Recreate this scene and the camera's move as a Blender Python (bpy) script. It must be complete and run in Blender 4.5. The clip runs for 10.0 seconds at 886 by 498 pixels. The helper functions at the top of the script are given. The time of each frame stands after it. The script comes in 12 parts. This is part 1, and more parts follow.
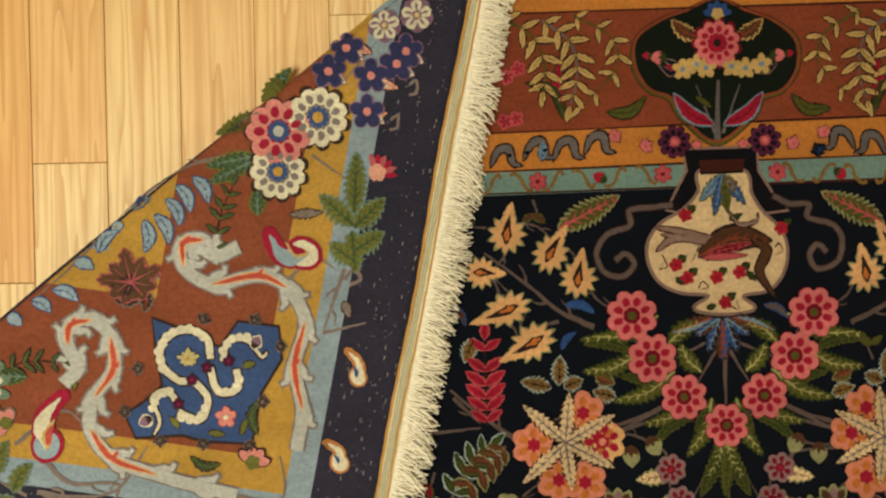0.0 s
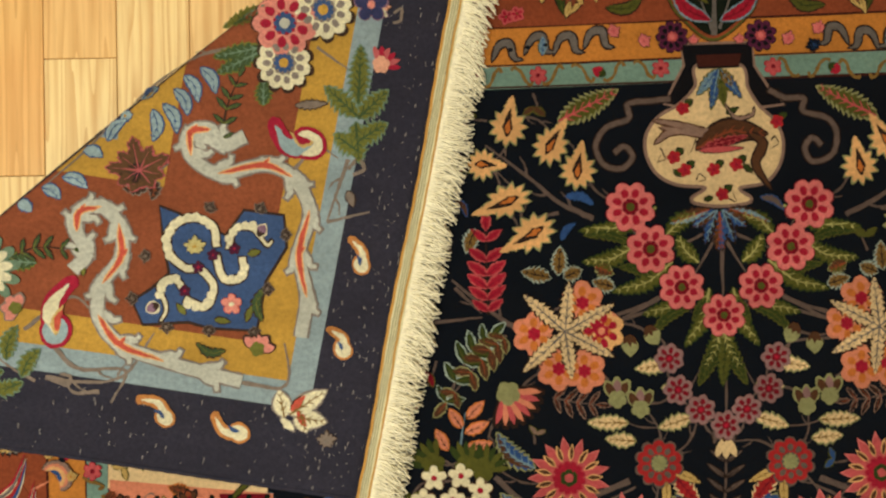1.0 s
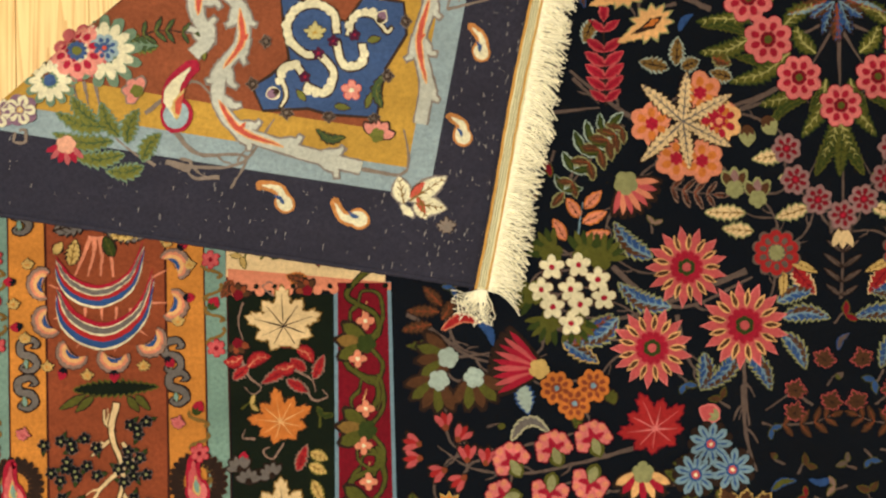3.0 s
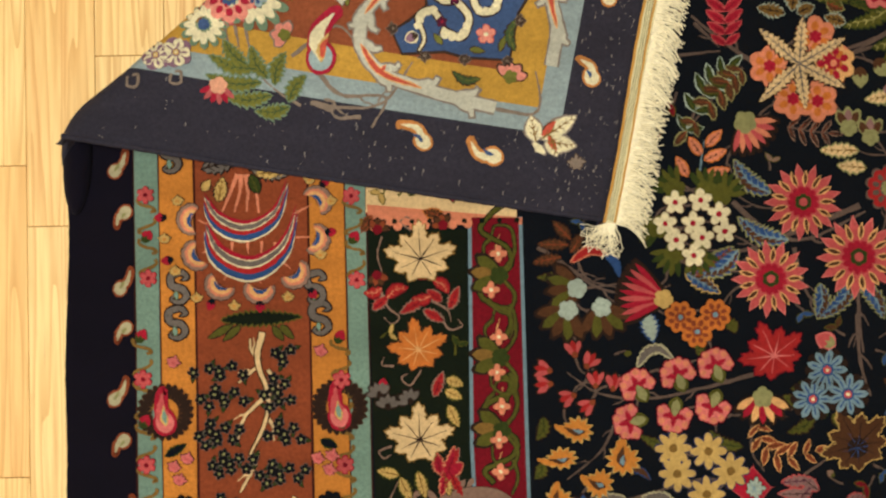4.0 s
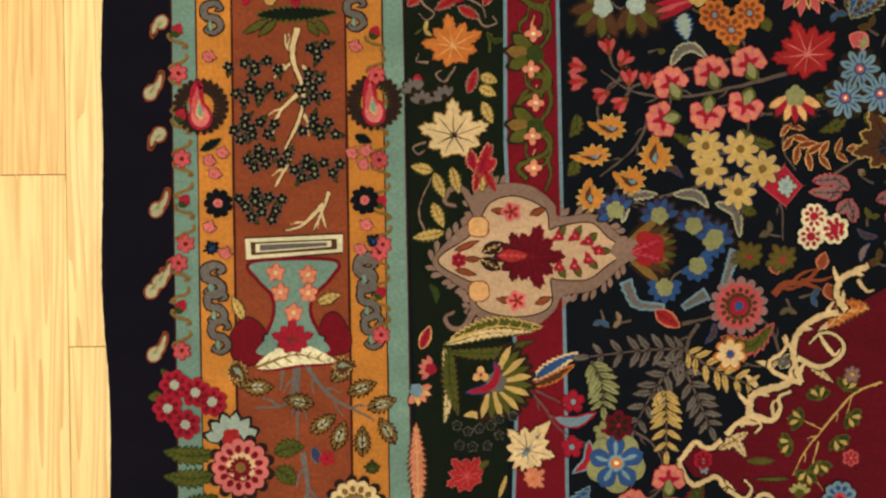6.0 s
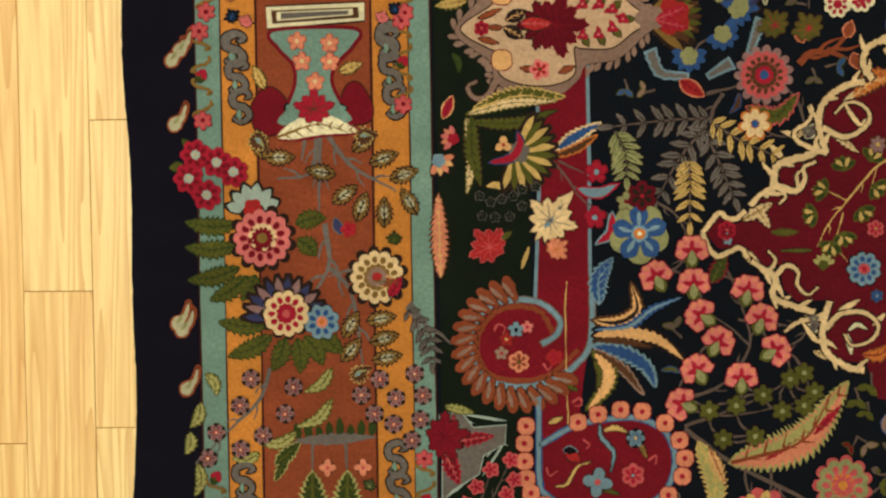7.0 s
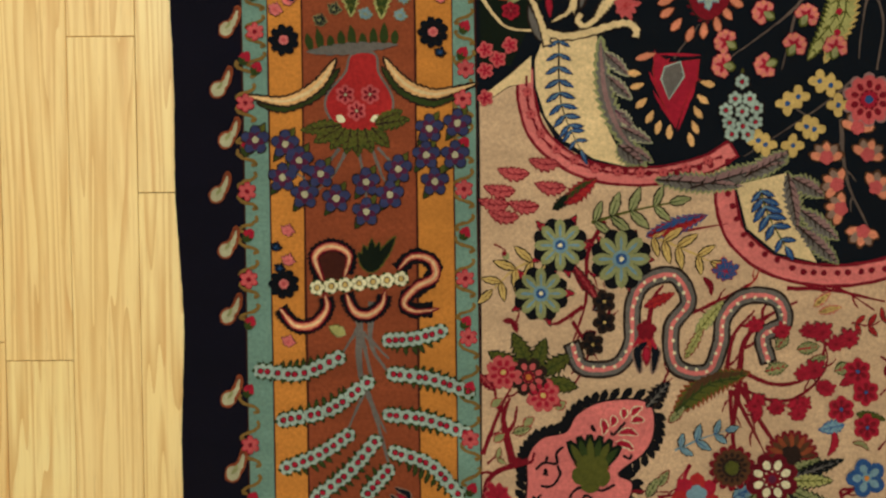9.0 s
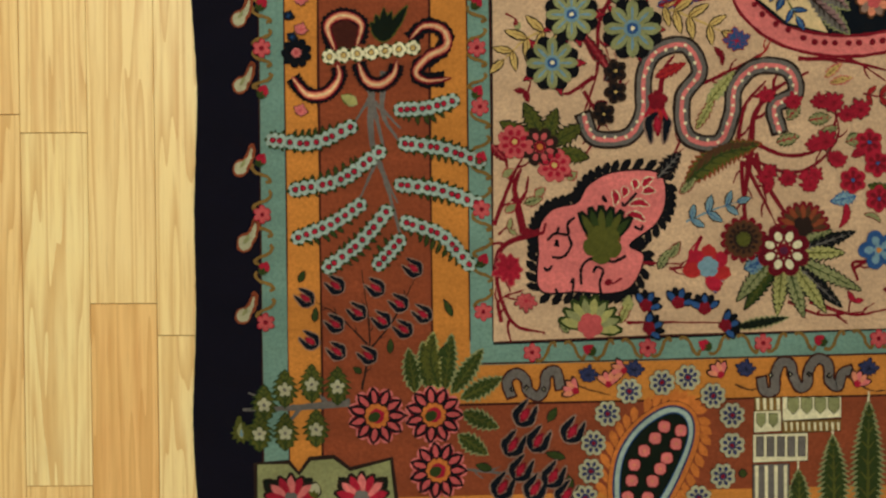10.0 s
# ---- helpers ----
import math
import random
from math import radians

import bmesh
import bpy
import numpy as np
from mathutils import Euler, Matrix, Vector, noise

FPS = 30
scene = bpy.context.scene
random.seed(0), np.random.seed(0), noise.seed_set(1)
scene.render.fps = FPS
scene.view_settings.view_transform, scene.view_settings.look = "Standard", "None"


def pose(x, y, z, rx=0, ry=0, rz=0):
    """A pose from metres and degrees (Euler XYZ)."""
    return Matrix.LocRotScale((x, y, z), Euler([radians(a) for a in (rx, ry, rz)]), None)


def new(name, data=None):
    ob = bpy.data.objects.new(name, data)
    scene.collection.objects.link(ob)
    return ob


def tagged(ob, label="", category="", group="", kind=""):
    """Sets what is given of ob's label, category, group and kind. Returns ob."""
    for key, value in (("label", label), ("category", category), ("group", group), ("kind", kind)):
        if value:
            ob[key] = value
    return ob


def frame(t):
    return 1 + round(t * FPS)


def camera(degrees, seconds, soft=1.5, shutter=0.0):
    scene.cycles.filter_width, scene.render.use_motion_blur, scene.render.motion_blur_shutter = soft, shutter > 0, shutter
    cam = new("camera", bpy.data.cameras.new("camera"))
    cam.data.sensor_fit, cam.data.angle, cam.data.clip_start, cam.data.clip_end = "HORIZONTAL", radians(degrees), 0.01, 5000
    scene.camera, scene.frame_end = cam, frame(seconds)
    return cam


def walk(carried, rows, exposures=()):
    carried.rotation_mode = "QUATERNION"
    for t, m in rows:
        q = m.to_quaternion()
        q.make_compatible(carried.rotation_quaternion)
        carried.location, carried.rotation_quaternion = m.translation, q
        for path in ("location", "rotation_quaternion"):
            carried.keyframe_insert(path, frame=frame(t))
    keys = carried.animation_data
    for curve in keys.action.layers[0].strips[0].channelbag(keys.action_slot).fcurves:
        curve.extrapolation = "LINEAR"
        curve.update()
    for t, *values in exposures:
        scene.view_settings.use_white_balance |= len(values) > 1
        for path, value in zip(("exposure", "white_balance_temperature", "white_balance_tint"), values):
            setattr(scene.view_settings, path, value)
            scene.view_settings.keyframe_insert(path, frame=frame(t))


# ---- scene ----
cam = camera(60.0, 10.0, soft=2.4)
PATH = [
    (0.0, -0.0140, -0.1308, 0.8192, -0.364, -0.035, -1.152),
    (0.5, -0.0225, -0.1850, 0.8241, 0.067, -0.015, -1.150),
    (1.0, -0.0172, -0.2588, 0.8346, 0.399, 0.059, -1.015),
    (1.5, -0.0193, -0.3659, 0.8264, 1.463, 0.122, -0.849),
    (2.0, -0.0683, -0.4568, 0.8214, 2.180, -0.165, -0.809),
    (2.2, -0.0913, -0.4820, 0.8216, 2.579, -0.214, -0.798),
    (3.3, -0.2024, -0.4872, 0.8380, -0.114, 0.083, -0.991),
    (3.5, -0.2529, -0.4976, 0.8394, 0.461, 0.422, -1.065),
    (3.8, -0.2996, -0.5321, 0.8774, 0.322, 0.028, -1.024),
    (4.0, -0.2986, -0.5578, 0.8780, 0.544, -0.025, -1.009),
    (4.5, -0.2970, -0.6241, 0.8752, 0.685, -0.005, -0.931),
    (5.0, -0.3167, -0.7112, 0.8730, 0.815, -0.022, -0.891),
    (5.2, -0.3243, -0.7578, 0.8763, 1.570, -0.104, -0.851),
    (6.3, -0.3501, -0.9506, 0.8825, -1.149, 0.009, -0.539),
    (6.5, -0.3569, -1.0077, 0.8742, -0.860, -0.048, -0.682),
    (7.0, -0.3676, -1.1341, 0.8816, -1.652, 0.144, -0.557),
    (7.5, -0.3877, -1.2997, 0.8829, -1.542, -0.260, -0.534),
    (8.0, -0.4064, -1.4702, 0.8968, -1.750, -0.022, -0.534),
    (8.5, -0.4163, -1.6437, 0.9066, -1.080, -0.120, -0.461),
    (9.0, -0.4219, -1.7762, 0.9055, -1.912, -0.314, -0.454),
    (9.5, -0.4232, -1.9226, 0.9065, -1.434, -0.107, -0.407),
    (10.0, -0.4326, -2.0597, 0.9160, -1.250, 0.003, -0.354),
]
walk(cam, [(row[0], pose(*row[1:])) for row in PATH], [(0, -0.2, 6500, 10), (1, -0.12, 6450, 7), (2, 0.12, 6450, 8), (3.5, 0.1, 6500, 10), (4, -0.1, 6500, 10), (5, -0.04, 6450, 9), (6.5, -0.1, 6400, 5), (8, -0.22, 6250, 2), (9, -0.27, 6000, 0), (10, -0.22, 5850, -1)])

# ---- light ----
world = bpy.data.worlds.new("room_light")
scene.world = world
world.use_nodes = True
world.node_tree.nodes["Background"].inputs[0].default_value = (1.0, 0.97, 0.91, 1)
world.node_tree.nodes["Background"].inputs[1].default_value = 0.22


def ceiling_lamp(x, y, z, size, watts):
    """A broad warm ceiling panel."""
    data = bpy.data.lights.new("ceiling_lamp", "AREA")
    data.shape, data.size, data.energy, data.color = "DISK", size, watts, (1.0, 0.96, 0.88)
    ob = new("ceiling_lamp", data)
    ob.matrix_world = pose(x, y, z, 0, 0, 0)
    return ob


ceiling_lamp(-0.75, -0.65, 2.5, 1.0, 60)
ceiling_lamp(0.4, -3.3, 2.5, 1.0, 24)

# ---- materials ----
SEEN = {}


def lin(c):
    return tuple((v / 255 / 12.92) if v < 10.3 else ((v / 255 + 0.055) / 1.055) ** 2.4 for v in c)


def nodes_of(name):
    m = bpy.data.materials.new(name)
    m.use_nodes = True
    t = m.node_tree
    return m, t, t.nodes["Principled BSDF"]


def ramp_mix(t, fac, a, b):
    mix = t.nodes.new("ShaderNodeMix")
    mix.data_type = "RGBA"
    t.links.new(fac, mix.inputs[0])
    for k, c in ((6, a), (7, b)):
        if hasattr(c, "is_linked"):
            t.links.new(c, mix.inputs[k])
        else:
            mix.inputs[k].default_value = (*c, 1)
    return mix.outputs[2]


def spread(t, fac, lo, hi, a=0.0, b=1.0):
    mr = t.nodes.new("ShaderNodeMapRange")
    for k, v in enumerate((lo, hi, a, b)):
        mr.inputs[k + 1].default_value = v
    t.links.new(fac, mr.inputs[0])
    return mr.outputs[0]


def noise_of(t, scale, detail=3.0, rough=0.6, coords=None):
    n = t.nodes.new("ShaderNodeTexNoise")
    n.inputs["Scale"].default_value, n.inputs["Detail"].default_value, n.inputs["Roughness"].default_value = scale, detail, rough
    if coords is not None:
        t.links.new(coords, n.inputs["Vector"])
    return n.outputs["Fac"]


def wool(name, rgb, back=False):
    """Dyed wool: knot grain, streaks along the knot rows, wide uneven dyeing, soft sheen."""
    m, t, b = nodes_of(name)
    grey = 0.3 * rgb[0] + 0.59 * rgb[1] + 0.11 * rgb[2]
    base = Vector(lin([(grey + (c - grey) * (0.92 if not back else 0.86)) * (0.93 if not back else 1.0) for c in rgb]))
    geo = t.nodes.new("ShaderNodeNewGeometry")
    info = t.nodes.new("ShaderNodeObjectInfo")
    squash = t.nodes.new("ShaderNodeMapping")
    squash.inputs["Scale"].default_value = (1.0, 2.6, 1.0)
    t.links.new(geo.outputs["Position"], squash.inputs["Vector"])
    dye = noise_of(t, 9.0, 3.0, 0.6, squash.outputs[0])
    knots = noise_of(t, 900.0 if not back else 700.0, 2.0, 0.7, squash.outputs[0])
    tuft = noise_of(t, 230.0, 4.0, 0.75, geo.outputs["Position"])
    c1 = ramp_mix(t, spread(t, dye, 0.3, 0.7), tuple(base * 0.86), tuple(base * 1.42))
    c2 = ramp_mix(t, spread(t, tuft, 0.36, 0.68, 0.0, 0.72), c1, tuple(base * 0.42))
    c3 = ramp_mix(t, spread(t, knots, 0.35, 0.75, 0.0, 0.40), c2, tuple(base * 1.5 + Vector((0.0015, 0.0015, 0.002))))
    c4 = ramp_mix(t, spread(t, info.outputs["Random"], 0.0, 1.0, 0.0, 0.28), c3, tuple(base * 0.5))
    rows = t.nodes.new("ShaderNodeTexWave")
    rows.bands_direction = "Y"
    rows.inputs["Scale"].default_value, rows.inputs["Distortion"].default_value = 260.0, 3.0
    t.links.new(geo.outputs["Position"], rows.inputs["Vector"])
    c5 = ramp_mix(t, spread(t, rows.outputs["Fac"], 0.0, 1.0, 0.0, 0.22), c4, tuple(base * 0.45))
    t.links.new(c5, b.inputs["Base Color"])
    b.inputs["Roughness"].default_value = 0.92
    b.inputs["Specular IOR Level"].default_value = 0.12
    b.inputs["Sheen Weight"].default_value = 0.025 if not back else 0.0
    b.inputs["Sheen Roughness"].default_value = 0.5
    bump = t.nodes.new("ShaderNodeBump")
    bump.inputs["Strength"].default_value, bump.inputs["Distance"].default_value = 0.5, 0.0012
    add = t.nodes.new("ShaderNodeMath")
    t.links.new(knots, add.inputs[0])
    t.links.new(tuft, add.inputs[1])
    t.links.new(add.outputs[0], bump.inputs["Height"])
    t.links.new(bump.outputs[0], b.inputs["Normal"])
    return m


DYES = dict(navy=(8, 15, 24), border=(12, 9, 25), rust=(146, 68, 36), gold=(216, 134, 48), teal=(122, 156, 138), cream=(240, 205, 145),
            ivory=(240, 228, 180), forest=(15, 25, 12), olive=(88, 88, 28), leafgreen=(52, 66, 22), crimson=(176, 24, 48), maroon=(104, 10, 26),
            red=(178, 36, 36), pink=(232, 118, 112), rose=(206, 84, 84), salmon=(232, 138, 100), peach=(240, 180, 110), stem=(104, 86, 76),
            grey=(112, 104, 96), brown=(88, 54, 30), umber=(46, 30, 22), blue=(46, 82, 138), sky=(120, 152, 165), beige=(218, 178, 136),
            orange=(214, 118, 44), mauve=(150, 112, 108), taupe=(150, 118, 100), black=(13, 12, 16), sage=(150, 150, 95), lime=(176, 170, 96),
            plum=(90, 30, 60), straw=(214, 176, 96), indigo=(54, 58, 98), bronze=(136, 102, 44), bone=(186, 180, 140), wine=(128, 14, 30), haze=(168, 186, 170), line=(70, 28, 18))
BACK = dict(navy=(52, 51, 64), border=(52, 51, 64), rust=(156, 80, 46), gold=(206, 156, 52), teal=(150, 172, 174), line=(110, 60, 36), stem=(138, 122, 106),
            grey=(140, 128, 116), olive=(116, 118, 44), leafgreen=(70, 92, 52), umber=(66, 48, 36), black=(40, 42, 50), sky=(150, 176, 178), ivory=(232, 224, 178),
            blue=(62, 90, 138), red=(212, 84, 62), crimson=(180, 30, 56), pink=(232, 140, 120), salmon=(236, 166, 130), lime=(214, 204, 128),
            orange=(206, 132, 62), mauve=(140, 104, 124), brown=(104, 72, 44), sage=(112, 140, 110), rose=(200, 92, 92), bone=(196, 198, 178))
WOOL = {}


def dye(colour, back=False):
    key = (colour, back)
    if key not in WOOL:
        rgb = BACK.get(colour, DYES[colour]) if back else DYES[colour]
        WOOL[key] = wool(("back_" if back else "pile_") + colour, rgb, back)
    return WOOL[key]


def oak():
    """Honey oak strip: grain along y, cathedral bands, colour of its own for each plank, fine pores, satin varnish."""
    m, t, b = nodes_of("varnished_oak")
    info = t.nodes.new("ShaderNodeObjectInfo")
    co = t.nodes.new("ShaderNodeTexCoord")
    shift = t.nodes.new("ShaderNodeVectorMath")
    shift.operation = "MULTIPLY_ADD"
    shift.inputs[1].default_value = (7.0, 13.0, 0.0)
    comb = t.nodes.new("ShaderNodeCombineXYZ")
    for k in range(3):
        t.links.new(info.outputs["Random"], comb.inputs[k])
    t.links.new(comb.outputs[0], shift.inputs[0])
    t.links.new(co.outputs["Object"], shift.inputs[2])
    far = t.nodes.new("ShaderNodeVectorMath")
    far.operation = "MULTIPLY"
    far.inputs[1].default_value = (1.0, 0.04, 1.0)
    t.links.new(shift.outputs[0], far.inputs[0])
    wob = t.nodes.new("ShaderNodeTexNoise")
    wob.inputs["Scale"].default_value, wob.inputs["Detail"].default_value = 22.0, 2.0
    t.links.new(far.outputs[0], wob.inputs["Vector"])
    rings = t.nodes.new("ShaderNodeMath")
    rings.operation = "MULTIPLY"
    rings.inputs[1].default_value = 13.0
    t.links.new(wob.outputs["Fac"], rings.inputs[0])
    saw = t.nodes.new("ShaderNodeMath")
    saw.operation = "FRACT"
    t.links.new(rings.outputs[0], saw.inputs[0])
    pores = noise_of(t, 320.0, 4.0, 0.7, far.outputs[0])
    fibre = noise_of(t, 150.0, 3.0, 0.65, far.outputs[0])
    blotch = noise_of(t, 5.0, 2.0, 0.5, shift.outputs[0])
    light, mid, dark = lin((255, 231, 164)), lin((240, 186, 112)), lin((206, 150, 78))
    c = ramp_mix(t, info.outputs["Color"], light, mid)
    c = ramp_mix(t, spread(t, blotch, 0.42, 0.72, 0.0, 0.5), c, lin((250, 214, 138)))
    c = ramp_mix(t, spread(t, saw.outputs[0], 0.45, 1.0, 0.0, 0.55), c, dark)
    c = ramp_mix(t, spread(t, fibre, 0.45, 0.74, 0.0, 0.42), c, dark)
    streak = noise_of(t, 60.0, 2.0, 0.5, far.outputs[0])
    c = ramp_mix(t, spread(t, streak, 0.58, 0.78, 0.0, 0.6), c, lin((206, 140, 70)))
    c = ramp_mix(t, spread(t, pores, 0.58, 0.8, 0.0, 0.4), c, lin((146, 92, 46)))
    t.links.new(c, b.inputs["Base Color"])
    b.inputs["Roughness"].default_value = 0.44
    bump = t.nodes.new("ShaderNodeBump")
    bump.inputs["Strength"].default_value, bump.inputs["Distance"].default_value = 0.15, 0.0006
    t.links.new(pores, bump.inputs["Height"])
    t.links.new(bump.outputs[0], b.inputs["Normal"])
    return m


def plain(name, rgb, rough=0.8):
    m, t, b = nodes_of(name)
    geo = t.nodes.new("ShaderNodeNewGeometry")
    n = noise_of(t, 240.0, 4.0, 0.7, geo.outputs["Position"])
    base = Vector(lin(rgb))
    t.links.new(ramp_mix(t, spread(t, n, 0.3, 0.7), tuple(base * 0.8), tuple(base * 1.1)), b.inputs["Base Color"])
    b.inputs["Roughness"].default_value = rough
    bump = t.nodes.new("ShaderNodeBump")
    bump.inputs["Strength"].default_value, bump.inputs["Distance"].default_value = 0.4, 0.001
    t.links.new(n, bump.inputs["Height"])
    t.links.new(bump.outputs[0], b.inputs["Normal"])
    return m


OAK = oak()
GAP = plain("dark_joint", (150, 102, 54))
COTTON = plain("cream_cotton", (250, 243, 208), 0.9)
WEB = plain("flatwoven_cotton", (226, 220, 172), 0.9)
GOLDTHREAD = plain("gold_thread", (196, 146, 62), 0.8)
WALL = plain("off_white_paint", (225, 215, 195))
FLOOR_Z = -0.012


def mesh_object(name, verts, faces, mats, slots=None, parent=None, smooth=False):
    me = bpy.data.meshes.new(name)
    me.from_pydata(verts, [], faces)
    for m in mats:
        me.materials.append(m)
    if slots:
        me.polygons.foreach_set("material_index", slots)
    if smooth:
        me.polygons.foreach_set("use_smooth", [True] * len(faces))
    me.update()
    ob = new(name, me)
    ob.parent = parent
    return ob


# ---- the room shell and the floor ----
def slab(name, x0, x1, y0, y1, z0, z1, mat, label, category):
    v = [(x, y, z) for z in (z0, z1) for x, y in ((x0, y0), (x1, y0), (x1, y1), (x0, y1))]
    f = [(3, 2, 1, 0), (4, 5, 6, 7), (0, 1, 5, 4), (1, 2, 6, 5), (2, 3, 7, 6), (3, 0, 4, 7)]
    return tagged(mesh_object(name, v, f, [mat]), label, category, kind="structure")


floor = slab("floor", -2.6, 3.2, -4.2, 2.6, -0.06, FLOOR_Z - 0.004, GAP, "honey oak strip floor with fine dark joints", "floor")
slab("wall_north", -2.7, 3.3, 2.6, 2.7, -0.06, 2.7, WALL, "plain off-white painted wall", "wall")
slab("wall_south", -2.7, 3.3, -4.3, -4.2, -0.06, 2.7, WALL, "plain off-white painted wall", "wall")
slab("wall_west", -2.7, -2.6, -4.2, 2.6, -0.06, 2.7, WALL, "plain off-white painted wall", "wall")
slab("wall_east", 3.2, 3.3, -4.2, 2.6, -0.06, 2.7, WALL, "plain off-white painted wall", "wall")
slab("ceiling", -2.7, 3.3, -4.3, 2.7, 2.7, 2.8, WALL, "plain off-white ceiling", "ceiling")

# ---- the fold of the rug's corner ----
FOLD_A, FOLD_B = Vector((-0.728, -0.414)), Vector((-0.058, 0.127))
ALONG = (FOLD_B - FOLD_A).normalized()
INWARD = Vector((ALONG.y, -ALONG.x))
CORNER = Vector((-0.115, -0.519))
SELV = (Vector((-0.639, -0.431)) - CORNER).normalized()
EDGE = (Vector((0.018, 0.125)) - CORNER).normalized()


def fold_radius(s):
    return 0.008 + 0.016 * math.exp(-max(s, 0.0) / 0.28)


def flap_height(x, y):
    """The height of the upper (back) face of the folded corner."""
    p = Vector((x, y)) - FOLD_A
    s = p.dot(ALONG)
    d = p.dot(INWARD) + 0.012 * math.sin(min(max(s / 0.86, 0), 1) * math.pi)
    r = fold_radius(s)
    if d < r:
        return r + math.sqrt(max(r * r - (r - max(d, 0.0)) ** 2, 0.0))
    return 0.011 + (2 * r - 0.011) * math.exp(-((d - r) / (0.05 + 4.5 * r)) ** 1.5)


# ---- drawing in wool ----
rug = tagged(new("rug"), "dark navy floral hand-knotted wool rug with one corner folded over", "rug")
order = [0]


def spline(pts, per=8):
    """A smooth line through a few points."""
    if len(pts) == 2:
        return [tuple(Vector(pts[0]).lerp(Vector(pts[1]), k / per)) for k in range(per + 1)]
    q = [2 * Vector(pts[0]) - Vector(pts[1])] + [Vector(p) for p in pts] + [2 * Vector(pts[-1]) - Vector(pts[-2])]
    out = []
    for i in range(1, len(q) - 2):
        for k in range(per):
            u = k / per
            a, b, c, d = q[i - 1:i + 3]
            out.append(tuple(0.5 * (2 * b + (c - a) * u + (2 * a - 5 * b + 4 * c - d) * u * u + (3 * b - a - 3 * c + d) * u ** 3)))
    return out + [tuple(pts[-1])]


TAKEN, SOLID, HEADS = set(), set(), []


class Weave:
    """One motif: flat pieces of wool in thin steps, the lowest with an edge down to the ground of the rug."""

    def __init__(self, name, level=1, back=False, parent=None):
        self.name, self.back, self.parent = name, back, parent
        order[0] += 1
        self.base = 0.00014 + (level + 1) * 0.0005 + (order[0] % 150) * 0.000001
        self.v, self.f, self.m, self.mats, self.used, self.calls = [], [], [], [], {}, 0

    def slot(self, colour):
        if colour not in self.used:
            self.used[colour] = len(self.mats)
            self.mats.append(dye(colour, self.back))
        return self.used[colour]

    def z(self, x, y, step):
        return (flap_height(x, y) if self.back else 0.0) + self.base + step * 0.00016 + self.calls * 0.000006

    def knot(self, x, y):
        """Nudges a corner the way uneven knots do."""
        n = noise.noise_vector(Vector((x * 520, y * 520, self.base * 5000)))
        return x + n.x * 0.0011, y + n.y * 0.0011

    def poly(self, loop, colour, step=0, skirt=False):
        self.calls += 1
        k, n, s = len(self.v), len(loop), self.slot(colour)
        self.v += [(x, y, self.z(x, y, step)) for x, y in loop]
        area = sum(loop[i - 1][0] * loop[i][1] - loop[i][0] * loop[i - 1][1] for i in range(n))
        ring = list(range(k, k + n))
        if not self.back:
            ys = [y for _, y in loop]
            for j in range(int(min(ys) // 0.006), int(max(ys) // 0.006) + 1):
                y = (j + 0.5) * 0.006
                cuts = sorted(p[0] + (q[0] - p[0]) * (y - p[1]) / (q[1] - p[1]) for p, q in zip(loop, loop[1:] + loop[:1]) if (p[1] > y) != (q[1] > y))
                for a, b in zip(cuts[::2], cuts[1::2]):
                    SOLID.update((i, j) for i in range(int(a // 0.006), int(b // 0.006) + 1))
        self.f.append(tuple(ring if area > 0 else ring[::-1]))
        self.m.append(s)
        if skirt and not self.back:
            self.v += [(x, y, -0.0004) for x, y in loop]
            for i in range(n):
                j = (i + 1) % n
                self.f.append((k + i, k + n + i, k + n + j, k + j))
                self.m.append(s)

    def fan(self, c, loop, colour, step=0):
        self.calls += 1
        k, n, s = len(self.v), len(loop), self.slot(colour)
        loop = [self.knot(x, y) for x, y in loop]
        self.v += [(c[0], c[1], self.z(c[0], c[1], step))] + [(x, y, self.z(x, y, step)) for x, y in loop]
        for i in range(n):
            self.f.append((k, k + 1 + i, k + 1 + (i + 1) % n))
            self.m.append(s)

    def disc(self, c, r, colour, step=0, sx=1.0, a=0.0, lobes=0, depth=0.0, sharp=False, n=0):
        """A disc, ellipse (sx: length by width) or lobed or pointed rosette, turned by a degrees."""
        n = n or max(16, lobes * (4 if sharp else 6))
        ca, sa = math.cos(radians(a)), math.sin(radians(a))
        loop = []
        for i in range(n):
            w = 2 * math.pi * i / n
            q = r
            if lobes:
                u = (i * lobes / n) % 1.0
                q *= 1 - depth * (abs(2 * u - 1) if sharp else 1 - abs(math.sin(math.pi * u)) ** 0.6)
            x, y = q * math.cos(w) * sx, q * math.sin(w)
            loop.append((c[0] + x * ca - y * sa, c[1] + x * sa + y * ca))
        self.fan(c, loop, colour, step)

    def ribbon(self, pts, w, colour, step=0, shape="leaf", teeth=0, jag=0.0, grow=0.0, per=8):
        """A strip along a line: leaf, stem (thins to its end), band (even), drop (fat near its start) or horn (fat start, long thin end)."""
        line = [Vector(p) for p in spline(pts, per)]
        if teeth:
            line = [Vector(p) for p in spline([tuple(p) for p in line[::max(1, len(line) // 6)]] if len(line) > 12 else [tuple(p) for p in line], max(per, teeth * 4 // max(1, len(line) // 6 if len(line) > 12 else len(line))))]
        n = len(line)
        if grow:
            line[0] += (line[0] - line[1]).normalized() * grow
            line[-1] += (line[-1] - line[-2]).normalized() * grow
        self.calls += 1
        s, k = self.slot(colour), len(self.v)
